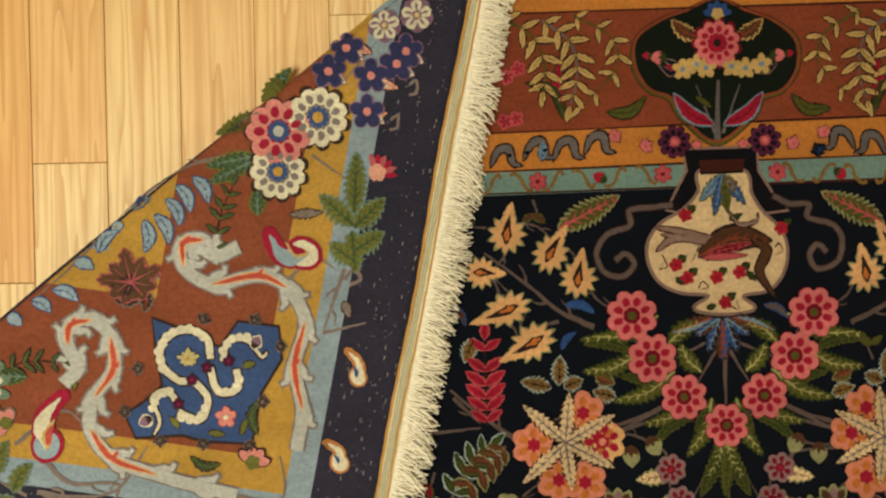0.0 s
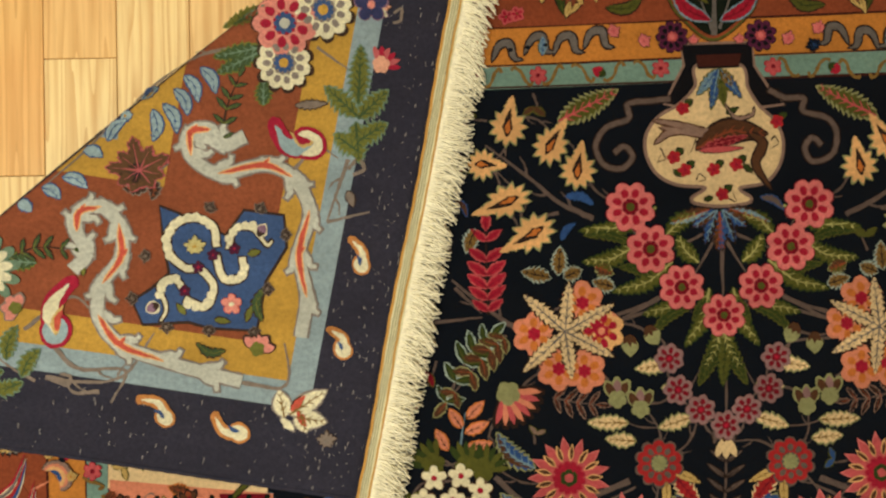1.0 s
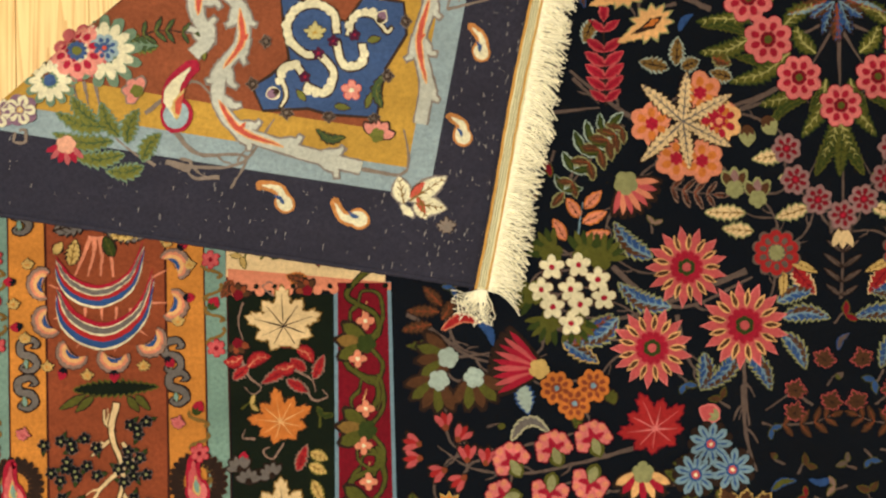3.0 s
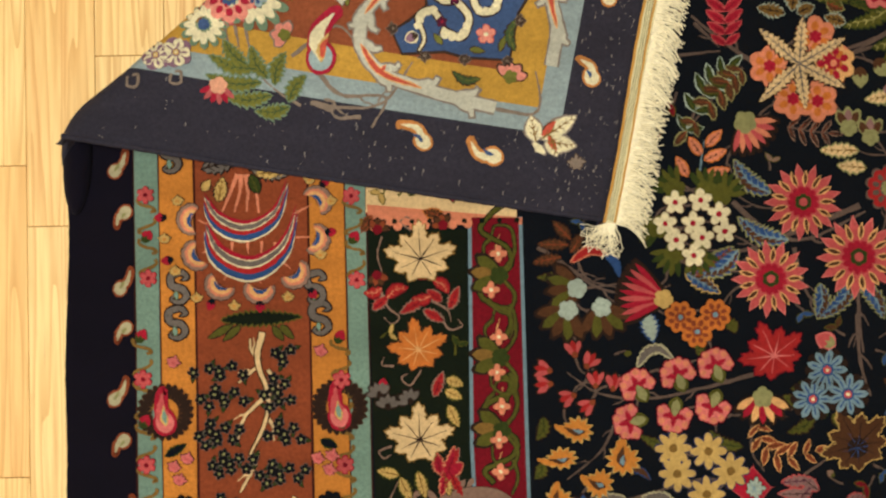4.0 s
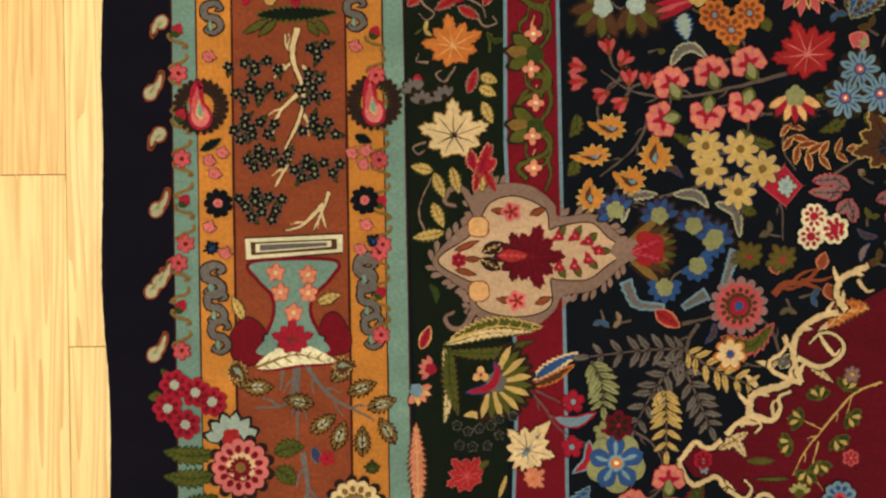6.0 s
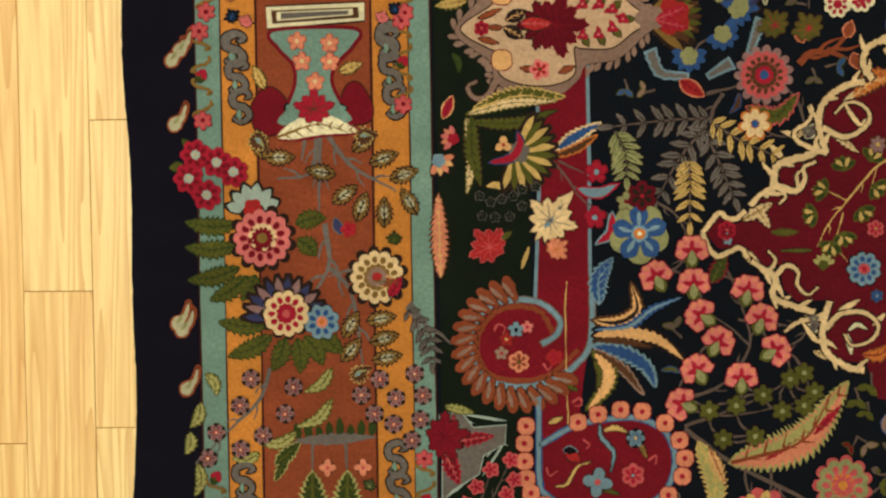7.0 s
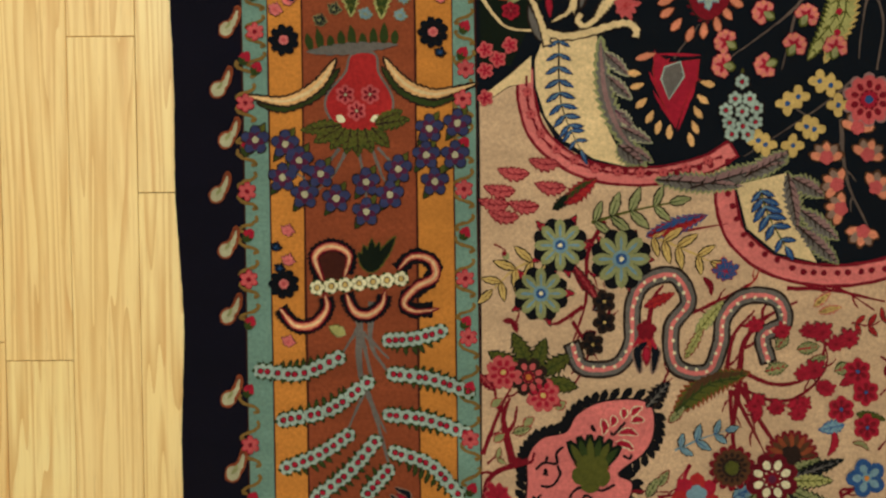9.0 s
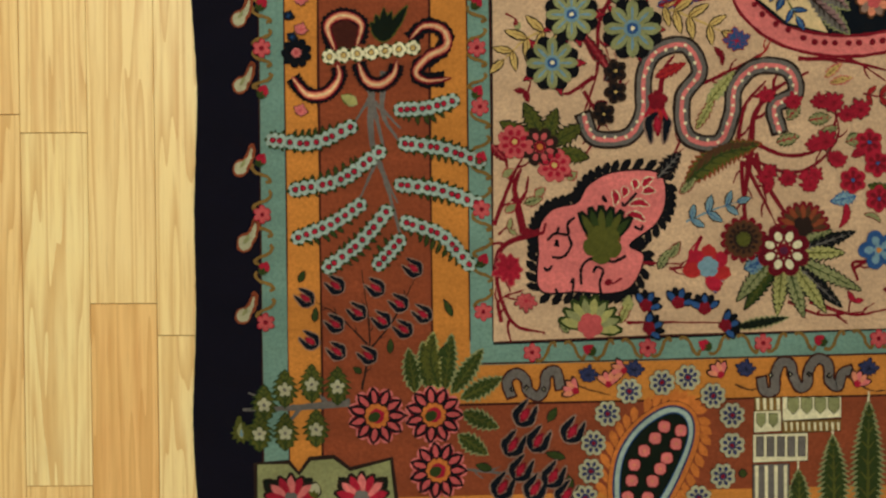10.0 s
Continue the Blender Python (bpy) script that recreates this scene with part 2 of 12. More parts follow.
        for i, p in enumerate(line):
            u = i / (n - 1)
            t = (line[min(i + 1, n - 1)] - line[max(i - 1, 0)]).normalized()
            if shape == "leaf":
                h = math.sin(math.pi * u ** 0.85) ** 0.8 if 0 < u < 1 else 0
            elif shape == "petal":
                h = min(1.0, 0.34 + 1.1 * u) * math.sqrt(max(1 - u ** 4, 0.0))
            elif shape == "stem":
                h = 1 - 0.65 * u
            elif shape == "drop":
                h = (math.sin(math.pi * min(u / 0.62, 1) * 0.5 + 0) ** 0.6 if u < 0.31 else 1) * (1 - max(u - 0.31, 0) / 0.69) ** 0.9
            elif shape == "horn":
                h = (min(u / 0.12, 1)) ** 0.5 * (1 - u) ** 0.6
            else:
                h = 1.0
            left = right = w / 2 * h
            if teeth:
                left *= 1 - jag * ((u * teeth) % 1.0)
                right *= 1 - jag * ((u * teeth + 0.5) % 1.0)
            left, right = left + grow, right + grow
            if shape == "leaf" and i in (0, n - 1):
                left = right = grow * 0.3
            nx, ny = -t.y, t.x
            for q in ((p.x + nx * left, p.y + ny * left), (p.x - nx * right, p.y - ny * right)):
                q = self.knot(*q)
                self.v.append((*q, self.z(*q, step)))
            if i:
                j = k + 2 * i
                self.f.append((j - 2, j - 1, j + 1, j))
                self.m.append(s)

    def done(self, label=""):
        if not self.back:
            for x, y, _ in self.v:
                TAKEN.add((int(x // 0.006), int(y // 0.006)))
            if self.name in ("flower", "blossom", "bud", "flame_leaf"):
                HEADS.append((sum(p[0] for p in self.v) / len(self.v), sum(p[1] for p in self.v) / len(self.v)))
        ob = mesh_object(self.name, self.v, self.f, self.mats, self.m, self.parent or (flap if self.back else rug))
        return tagged(ob, label)


def put(c, d, a):
    return (c[0] + d * math.cos(radians(a)), c[1] + d * math.sin(radians(a)))


def away(p, q):
    return math.degrees(math.atan2(q[1] - p[1], q[0] - p[0])), math.hypot(q[0] - p[0], q[1] - p[1])


def bent(p, q, bend):
    """The two ends of a line and its middle, pushed aside by bend times its length."""
    a, d = away(p, q)
    return [p, put(put(p, d / 2, a), bend * d, a + 90), q]


# ---- motifs ----
def stem(pts, w, col="stem", edge="", back=False, twigs=0):
    m = Weave("stem", 0, back)
    if edge:
        m.ribbon(pts, w, edge, 0, "stem", grow=w * 0.22)
    m.ribbon(pts, w, col, 1, "stem")
    line = spline(pts)
    for k in range(twigs):
        i = (k + 1) * (len(line) - 2) // (twigs + 1)
        a, _ = away(line[i], line[i + 1])
        side = 48 if k % 2 else -48
        m.ribbon([line[i], put(line[i], w * 1.6, a + side), put(line[i], w * 3.6, a + side * 0.7)], w * 0.6, col, 2, "stem")
    m.done()


VEINS = dict(olive="leafgreen", leafgreen="olive", crimson="wine", red="wine", cream="bronze", ivory="bronze", blue="sky", grey="umber", brown="rust", straw="bronze", lime="olive",
             sage="leafgreen", rose="wine", pink="crimson", sky="blue", salmon="rust", peach="rust", orange="brown", wine="rose", taupe="umber", mauve="plum", indigo="sky", rust="brown", umber="rust", black="grey", bronze="umber")


def leaf(p, q, w, col="olive", edge="", vein="", bend=0.0, jag=0.35, teeth=6, back=False, half="", level=1):
    """A toothed leaf: dark rim, pale inner rim, blade, one lighter half, rib and side veins."""
    m = Weave("leaf", level, back)
    line = bent(p, q, bend)
    a, d = away(p, q)
    big = w > 0.010 and d > 0.02
    if big and jag:
        teeth, jag = max(teeth, int(d / 0.0065)), max(jag, 0.42)
    m.ribbon(line, w, edge or "umber", 0, "leaf", teeth, jag, grow=w * 0.05 + 0.0005)
    m.ribbon(line, w * 0.90, col, 1, "leaf", teeth, jag)
    if half:
        side = [put(x, w * 0.18, a + 90) for x in line]
        m.ribbon([p, side[1], q], w * 0.36, half, 2, "leaf", teeth, jag)
    vein = vein or (VEINS.get(col, "") if big else "")
    if vein:
        m.ribbon([p, line[1], put(p, d * 0.86, a)], max(w * 0.10, 0.0011), vein, 3, "stem")
        n = max(3, min(7, int(d / 0.008)))
        for i in range(n):
            k = (i + 0.8) / (n + 0.6)
            c = Vector(p).lerp(Vector(line[1]), k * 2) if k <= 0.5 else Vector(line[1]).lerp(Vector(q), k * 2 - 1)
            for side in (40, -40):
                m.ribbon([tuple(c), put(c, w * (0.42 - 0.2 * k), a + side)], max(w * 0.07, 0.0009), vein, 3, "stem", per=2)
    m.done()


def rosette(c, r, n=8, col="pink", inner="crimson", heart="olive", edge="", a=0.0, mid="", back=False):
    """A flower seen from the front, with rounded petals that each carry a darker inner lobe."""
    m = Weave("flower", 3, back)
    edge = edge or "umber"
    if edge:
        m.disc(c, r * 1.10, edge, 0, lobes=n, depth=0.22, a=a)
    m.disc(c, r * 0.62, inner, 1)
    for k in range(n):
        w = a + 360 * (k + 0.5) / n
        s = math.sin(math.pi / n)
        m.disc(put(c, r * 0.68, w), r * s * 0.92, col, 2, sx=1.12, a=w, n=10)
        m.disc(put(c, r * 0.60, w), r * s * 0.42, inner, 3, sx=1.3, a=w, n=8)
    m.disc(c, r * 0.36, mid or inner, 4, lobes=n, depth=0.25, a=a)
    m.disc(c, r * 0.17, heart, 5)
    m.done()


def sunflower(c, r, n=12, col="rose", spot="brown", ring="crimson", heart="leafgreen", edge="pink", a=0.0, back=False):
    """A large flower with pointed petals, a dark leaf-shaped spot in each, and a ringed heart."""
    m = Weave("flower", 3, back)
    m.disc(c, r * 1.04, edge, 0, lobes=n, depth=0.42, sharp=True, a=a)
    m.disc(c, r * 0.97, col, 1, lobes=n, depth=0.40, sharp=True, a=a)
    for k in range(n):
        w = a + 360 * (k + 0.0) / n
        m.ribbon([put(c, r * 0.42, w), put(c, r * 0.86, w)], r * 0.16, "peach", 2, "leaf", per=5)
        m.ribbon([put(c, r * 0.45, w), put(c, r * 0.80, w)], r * 0.09, spot, 3, "leaf", per=5)
    m.disc(c, r * 0.42, ring, 4, lobes=n, depth=0.18, a=a)
    m.disc(c, r * 0.22, heart, 5, lobes=6, depth=0.15)
    m.disc(c, r * 0.11, "rose", 6)
    m.done()


def daisy(c, r, n=5, col="ivory", heart="crimson", edge="brown", a=90.0, sx=1.25, back=False):
    """A small open flower of separate petals."""
    m = Weave("flower", 3, back)
    edge = edge or "umber"
    if edge:
        m.disc(c, r * 1.06, edge, 0, lobes=n, depth=0.35, a=a - 180 / n)
    s = math.sin(math.pi / n)
    for k in range(n):
        w = a + 360 * k / n
        m.disc(put(c, r * 0.58, w), r * s * 0.60, col, 1, sx=sx, a=w, n=10)
    m.disc(c, r * 0.24, heart, 2)
    m.done()


def starflower(c, r, n=8, col="sky", mid="navy", heart="rose", edge="black", a=0.0, back=False):
    """A round flower of notched petals with dark seams and a ringed heart."""
    m = Weave("flower", 3, back)
    m.disc(c, r * 1.05, edge, 0, lobes=n, depth=0.30, a=a)
    for k in range(n):
        w = a + 360 * k / n
        m.ribbon([put(c, r * 0.10, w), put(c, r * 0.98, w)], r * 3.6 / n, col, 1, "petal", per=6)
        m.ribbon([put(c, r * 0.25, w), put(c, r * 0.78, w)], r * 0.9 / n, mid, 2, "petal", per=4)
        m.ribbon([put(c, r * 0.62, w - 150 / n), put(c, r * 0.98, w - 150 / n)], r * 0.10, edge, 3, "leaf", per=3)
    m.disc(c, r * 0.30, mid, 4, lobes=n, depth=0.2, a=a)
    m.disc(c, r * 0.19, heart, 5)
    m.disc(c, r * 0.08, "ivory", 6, n=8)
    m.done()


def fanflower(c, r, a=90.0, spread=150.0, n=7, col="pink", tip="", cup="olive", edge="", cupsize=0.42, back=False):
    """A flower seen from the side: a fan of petals over a small cup; a is where it opens to."""
    m = Weave("flower", 2, back)
    for k in range(n):
        w = a - spread / 2 + spread * k / max(1, n - 1)
        pw = max(r * 2 * math.sin(radians(spread / max(1, n - 1)) / 2) * 0.8, r * 0.13)
        if edge:
            m.ribbon([c, put(c, r, w)], pw, edge, 0, "petal", grow=r * 0.06 + 0.0005, per=6)
        m.ribbon([c, put(c, r * 0.98, w)], pw, col if (not tip or k % 2 == 0) else tip, 1, "petal", per=6)
    m.disc(put(c, r * 0.08, a), r * cupsize, cup, 3, lobes=5, depth=0.2, a=a)
    m.done()


def shell(c, r, a=90.0, back=False):
    """A scalloped half-moon shell, pale inside, open to the side away from a."""
    m = Weave("shell", 2, back)
    arc = lambda q, half: [put(c, q, a + half * (k / 4 - 1)) for k in range(9)]
    for q, half, w, col, step, teeth in ((0.62, 98, 0.84, "umber", 0, 9), (0.62, 96, 0.74, "taupe", 1, 9), (0.54, 90, 0.56, "salmon", 2, 9), (0.48, 82, 0.40, "peach", 3, 11), (0.40, 62, 0.20, "blue", 4, 7)):
        m.ribbon(arc(r * q, half), r * w, col, step, "leaf", teeth, 0.16)
    m.done()


def bud(c, r, a=90.0, col="crimson", cup="leafgreen", edge="", back=False):
    m = Weave("bud", 2, back)
    if edge:
        m.ribbon([put(c, -r * 1.2, a), put(c, r * 1.3, a)], r * 2.1, edge, 0, "leaf", per=7)
    m.ribbon([put(c, -r * 0.8, a), put(c, r * 1.1, a)], r * 1.6, col, 1, "leaf", per=7)
    for side in (35, -35, 0):
        m.ribbon([put(c, -r, a), put(put(c, -r, a), r * 1.15, a + side)], r * 0.5, cup, 2, "leaf", per=4)
    m.done()


def carnation(c, r, a=90.0, col="pink", mark="crimson", cup="sage", n=3, back=False):
    """A blossom of three notched petals, blushing red towards the pale cup."""
    m = Weave("blossom", 3, back)
    m.ribbon([put(c, -r * 1.0, a), put(c, r * 0.15, a)], r * 0.8, "olive", 0, "leaf", per=6)
    for k in range(n):
        w = a - 78 + 156 * k / (n - 1)
        for side in (-22, 22):
            m.disc(put(c, r * 0.62, w + side), r * 0.42, "wine", 1, lobes=5, depth=0.16, a=w, n=20)
            m.disc(put(c, r * 0.62, w + side), r * 0.36, col, 2, lobes=5, depth=0.16, a=w, n=20)
            m.disc(put(c, r * 0.76, w + side), r * 0.17, "salmon", 3, n=9)
        m.ribbon([put(c, r * 0.02, w), put(c, r * 0.66, w)], r * 0.34, mark, 4, "leaf", 4, 0.3, per=6)
    m.disc(c, r * 0.22, mark, 4)
    m.ribbon([put(c, -r * 0.85, a), put(c, r * 0.1, a)], r * 0.5, cup, 5, "leaf", per=6)
    m.done()


def boteh(p, q, w, col="ivory", edge="orange", heart="sky", ring="", bend=0.25, back=False):
    """A drop with a curled tip: p at its round end, q at the tip."""
    m = Weave("paisley", 2, back)
    line = bent(p, q, bend)
    a, d = away(line[1], q)
    line = line + [put(q, d * 0.22, a + (75 if bend < 0 else -75))]
    o = put(p, w * 0.16, away(p, line[1])[0])
    m.ribbon(line, w * 0.62, edge, 0, "horn", grow=w * 0.06)
    m.disc(o, w * 0.48, edge, 1, sx=1.15, a=away(p, q)[0])
    m.ribbon(line[:3], w * 0.46, col, 2, "horn")
    m.disc(o, w * 0.37, col, 3, sx=1.15, a=away(p, q)[0])
    if ring:
        m.ribbon(line[:3], w * 0.56, ring, 4, "drop")
        m.ribbon(bent(p, tuple(Vector(p).lerp(Vector(q), 0.6)), bend * 0.6), w * 0.34, "straw", 5, "drop")
    m.ribbon(bent(tuple(Vector(p).lerp(Vector(q), 0.08)), tuple(Vector(p).lerp(Vector(q), 0.5)), bend * 0.5), w * 0.20, heart, 6, "leaf")
    m.done()


def sprig(pts, length, n=7, col="olive", edge="", stemcol="stem", w=0.0, lw=0.45, slant=55.0, back=False, jag=0.0):
    """A stem with pairs of small leaves, each leaf a piece of its own."""
    m = Weave("sprig", 1, back)
    line = spline(pts, 10)
    m.ribbon(pts, w or length * 0.16, stemcol, 0, "stem")
    holder = m.done()
    holder = flap if back else holder
    tips = [(line[-2], put(line[-1], length * 0.7, away(line[-2], line[-1])[0]), length)]
    for k in range(n):
        i = int((k + 0.4) * (len(line) - 2) / n)
        a, _ = away(line[i], line[i + 1])
        size = length * (0.75 + 0.35 * math.sin(math.pi * (k + 0.7) / (n + 0.4)))
        tips += [(line[i], put(line[i], size, a + side), size) for side in (slant, -slant)]
    for p, q, size in tips:
        b = Weave("leaf", 1, back, holder)
        b.ribbon([p, q], size * lw, edge or "umber", 1, "leaf", 3, 0.2, grow=size * 0.04, per=5)
        b.ribbon([p, q], size * lw * 0.82, col, 2, "leaf", 3, 0.2, per=5)
        b.ribbon([p, tuple(Vector(p).lerp(Vector(q), 0.7))], size * 0.06, VEINS.get(col, "umber"), 3, "stem", per=2)
        b.done()


def scroll(pts, w, col="ivory", edge="grey", inner="", shape="band", teeth=0, jag=0.0, back=False, level=1, fat=0.34, barbs=False):
    """An even or tapering curling band with an outline and a coloured core."""
    m = Weave("scroll", level, back)
    if edge:
        m.ribbon(pts, w, edge, 0, shape, teeth, jag, grow=w * 0.16 + 0.0006)
    m.ribbon(pts, w, col, 1, shape, teeth, jag)
    if barbs:
        line = spline(pts, 12)
        total = sum(math.dist(p, q) for p, q in zip(line, line[1:]))
        n = max(2, int(total / 0.026))
        for k in range(n):
            i = int((k + 0.5) * (len(line) - 2) / n)
            g = away(line[i], line[i + 1])[0]
            side = 1 if k % 2 else -1
            o, size = line[i], w * (1.25 + 0.35 * math.sin(k * 2.3))
            hook = [put(o, w * 0.2, g + 180), put(o, size * 0.75, g + side * 62), put(put(o, size * 1.15, g + side * 66), size * 0.45, g + side * 10)]
            b = Weave("curl", level, back)
            b.ribbon(hook, w * 0.8, edge or col, 0, "horn", grow=0.0011, per=5)
            b.ribbon(hook, w * 0.8, col, 2, "horn", per=5)
            b.done()
    if inner:
        m.ribbon(pts, w * fat, inner, 2, shape, teeth, jag * 0.6)
    m.done()


def panel(pts, col, edge="", grow=0.002, smooth=True, level=-1, back=False, name="panel", lobes=0, lobe="", lobe_r=0.006, teeth=0, tooth="black", tooth_r=0.008):
    """A closed field with an outline, smooth or straight-sided, with an optional scalloped rim."""
    m = Weave(name, level, back)
    closed = pts
    if smooth:
        n = len(pts)
        ring = [pts[-1]] + list(pts) + [pts[0], pts[1]]
        full = spline(ring, 8)
        closed = full[8:8 * (n + 1)]
    cx, cy = sum(p[0] for p in closed) / len(closed), sum(p[1] for p in closed) / len(closed)
    area = sum(closed[i - 1][0] * closed[i][1] - closed[i][0] * closed[i - 1][1] for i in range(len(closed)))
    sign = 1 if area > 0 else -1

    def offset(d):
        out, n = [], len(closed)
        for i in range(n):
            t = Vector(closed[(i + 1) % n]) - Vector(closed[i - 1])
            t.normalize()
            out.append((closed[i][0] + sign * t.y * d, closed[i][1] - sign * t.x * d))
        return out
    if lobes:
        rim = offset(lobe_r * 0.5)
        for k in range(lobes):
            b = Weave("lobe", max(level, -0.15), back)
            b.disc(rim[k * len(rim) // lobes], lobe_r, lobe, 0, n=10)
            b.done()
    if teeth:
        near, far = offset(-0.001), offset(tooth_r)
        for k in range(teeth):
            i = k * len(near) // teeth
            b = Weave("tooth", max(level, -0.15), back)
            b.ribbon([near[i], far[(i + 2) % len(far)]], tooth_r * 0.75, tooth, 0, "petal", per=4)
            b.done()
    if edge:
        m.poly(offset(grow), edge, 1, skirt=True)
    m.poly(closed, col, 2, skirt=not edge)
    m.done()


def dots(a, b, r, n=8, col="ivory", heart="", bend=0.0, sx=1.0, back=False):
    """A row of small discs or blossoms from a to b, each a piece of its own."""
    line = spline(bent(a, b, bend), 12)
    for k in range(n):
        i = k * (len(line) - 1) // max(1, n - 1)
        w = away(line[max(i - 1, 0)], line[min(i + 1, len(line) - 1)])[0]
        m = Weave("bead", 2, back)
        if heart:
            m.disc(line[i], r * 1.2, "leafgreen", 0, sx=sx, a=w, lobes=5, depth=0.3, sharp=True, n=20)
            m.disc(line[i], r * 1.02, col, 1, sx=sx, a=w + 36, lobes=5, depth=0.3, n=20)
            m.disc(line[i], r * 0.46, "umber", 2, n=8)
            m.disc(line[i], r * 0.34, heart, 3, n=8)
        else:
            m.disc(line[i], r, col, 0, sx=sx, a=w, n=9)
        m.done()


def maple(c, r, a=90.0, col="cream", vein="umber", edge="", back=False):
    """A broad leaf with pointed lobes, barbed sides and a fan of veins."""
    m = Weave("leaf", 2, back)
    spokes = ((0, 1.0), (38, 0.80), (-38, 0.80), (74, 0.97), (-74, 0.97), (112, 0.74), (-112, 0.74), (150, 0.66), (-150, 0.66))
    for col_k, g, step in ((edge or "umber", r * 0.030 + 0.0004, 0), (col, 0.0, 1)):
        for s, l in spokes:
            m.ribbon([put(c, r * 0.02, a + s), put(c, r * l, a + s)], r * 0.46, col_k, step, "leaf", 4, 0.3, grow=g)
            for u, side in ((0.42, 30), (0.42, -30), (0.66, 34), (0.66, -34)):
                p = put(c, r * l * u, a + s)
                m.ribbon([put(p, -r * 0.06, a + s), put(p, r * l * 0.27, a + s + side)], r * 0.11, col_k, step, "leaf", per=4, grow=g)
        m.disc(c, r * 0.5 + g, col_k, step, n=18)
    for s, l in spokes:
        m.ribbon([c, put(c, r * l * 0.78, a + s)], r * 0.030 + 0.0003, vein, 3, "stem", per=3)
    m.done()


def feather(p, q, w, col="cream", edge="", vein="brown", bend=0.15, n=9, back=False):
    """A plume: a rib with slanting barbs on both sides."""
    m = Weave("plume", 1, back)
    line = spline(bent(p, q, bend), 12)
    for k in range(n):
        i = int((k + 0.3) * (len(line) - 2) / n)
        a, _ = away(line[i], line[i + 1])
        size = w * (0.55 + 0.45 * math.sin(math.pi * (k + 1) / (n + 1)))
        for side in (38, -38):
            if edge:
                m.ribbon([line[i], put(line[i], size * 1.06, a + side)], size * 0.5, edge, 0, "leaf", per=5, grow=0.0006)
            m.ribbon([line[i], put(line[i], size, a + side)], size * 0.46, col, 1, "leaf", per=5)
    m.ribbon(bent(p, q, bend), w * 0.16, vein, 2, "stem")
    m.done()


def meander(a, b, n, amp, col="brown", w=0.0028, back=False):
    """A waving vine from a to b with n hooks."""
    m = Weave("vine", 1, back)
    g, d = away(a, b)
    step = d / n
    for k in range(n):
        p = put(a, step * (k + 0.12), g)
        s = 1 if k % 2 else -1
        pts = [put(p, s * amp * 0.8, g + 90), put(put(p, step * 0.14, g), s * amp, g + 90), put(put(p, step * 0.34, g), s * amp * 0.5, g + 90),
               put(put(p, step * 0.48, g), -s * amp * 0.6, g + 90), put(put(p, step * 0.64, g), -s * amp, g + 90), put(put(p, step * 0.70, g), -s * amp * 0.5, g + 90)]
        m.ribbon(pts, w, col, 0, "band", per=4)
    m.done()


def guard(a, b, r, n=2, swap=0, back=False):
    """The narrow stripe's rosettes and buds in turn, with hooked vines between."""
    g, d = away(a, b)
    meander(a, b, 2 * n, r * 1.0, "bronze", r * 0.36, back)
    for k in range(n + 1):
        p = put(a, d * k / n, g)
        if (k + swap) % 2:
            bud(p, r * 0.8, g + 150, "crimson", "leafgreen", back=back)
        else:
            daisy(p, r, 6, "rose", "wine", "crimson", back=back)


def cloudband(a, b, n, amp, w, col="grey", edge="line", back=False):
    """A chain of thick serpent curls."""
    g, d = away(a, b)
    step = d / n
    for k in range(n):
        p = put(a, step * k, g)
        s = 1 if k % 2 else -1
        pts = [put(put(p, step * u, g), s * amp * v, g + 90) for u, v in ((0.16, 0.25), (0.26, 0.55), (0.12, 0.85), (0.0, 0.35), (0.12, -0.35), (0.38, -0.6), (0.58, -0.1), (0.70, 0.6), (0.90, 0.75), (1.0, 0.3))]
        scroll(pts, w * 1.25, col, edge, shape="leaf", back=back)


def aster(c, r, n=11, back=False):
    """A large flower of dark-rimmed petals over a pink frill, with a gold ring and a two-coloured eye."""
    m = Weave("flower", 3, back)
    m.disc(c, r, "pink", 0, lobes=n, depth=0.18, a=180 / n)
    m.disc(c, r * 0.90, "wine", 1, lobes=n, depth=0.15, a=180 / n)
    for k in range(n):
        w = 360 * k / n
        m.ribbon([put(c, r * 0.34, w), put(c, r * 1.02, w)], r * 0.38, "black", 2, "leaf", per=7)
        m.ribbon([put(c, r * 0.42, w), put(c, r * 0.90, w)], r * 0.19, "rose", 3, "leaf", per=6)
    m.disc(c, r * 0.42, "orange", 4, lobes=n, depth=0.12)
    m.disc(c, r * 0.26, "crimson", 5)
    m.disc(put(c, r * 0.10, 200), r * 0.17, "leafgreen", 6, sx=1.3, a=30)
    m.done()


def scallop(c, r, col="salmon", mark="crimson", back=False):
    """One round tooth of a rim, with a notched edge and a red eye."""
    m = Weave("scallop", 1.8, back)
    m.disc(c, r * 1.1, "wine", 0, lobes=4, depth=0.12)
    m.disc(c, r, col, 1, lobes=4, depth=0.12)
    m.disc(c, r * 0.3, mark, 2, n=9)
    m.done()


def drops(o, centres, size, col="peach", edge="umber"):
    """Seed-shaped petals set loosely round o, all pointing away from it."""
    for c in centres:
        a, _ = away(o, c)
        leaf(put(c, size, a), put(c, -size, a), size * 0.95, col, edge, jag=0)


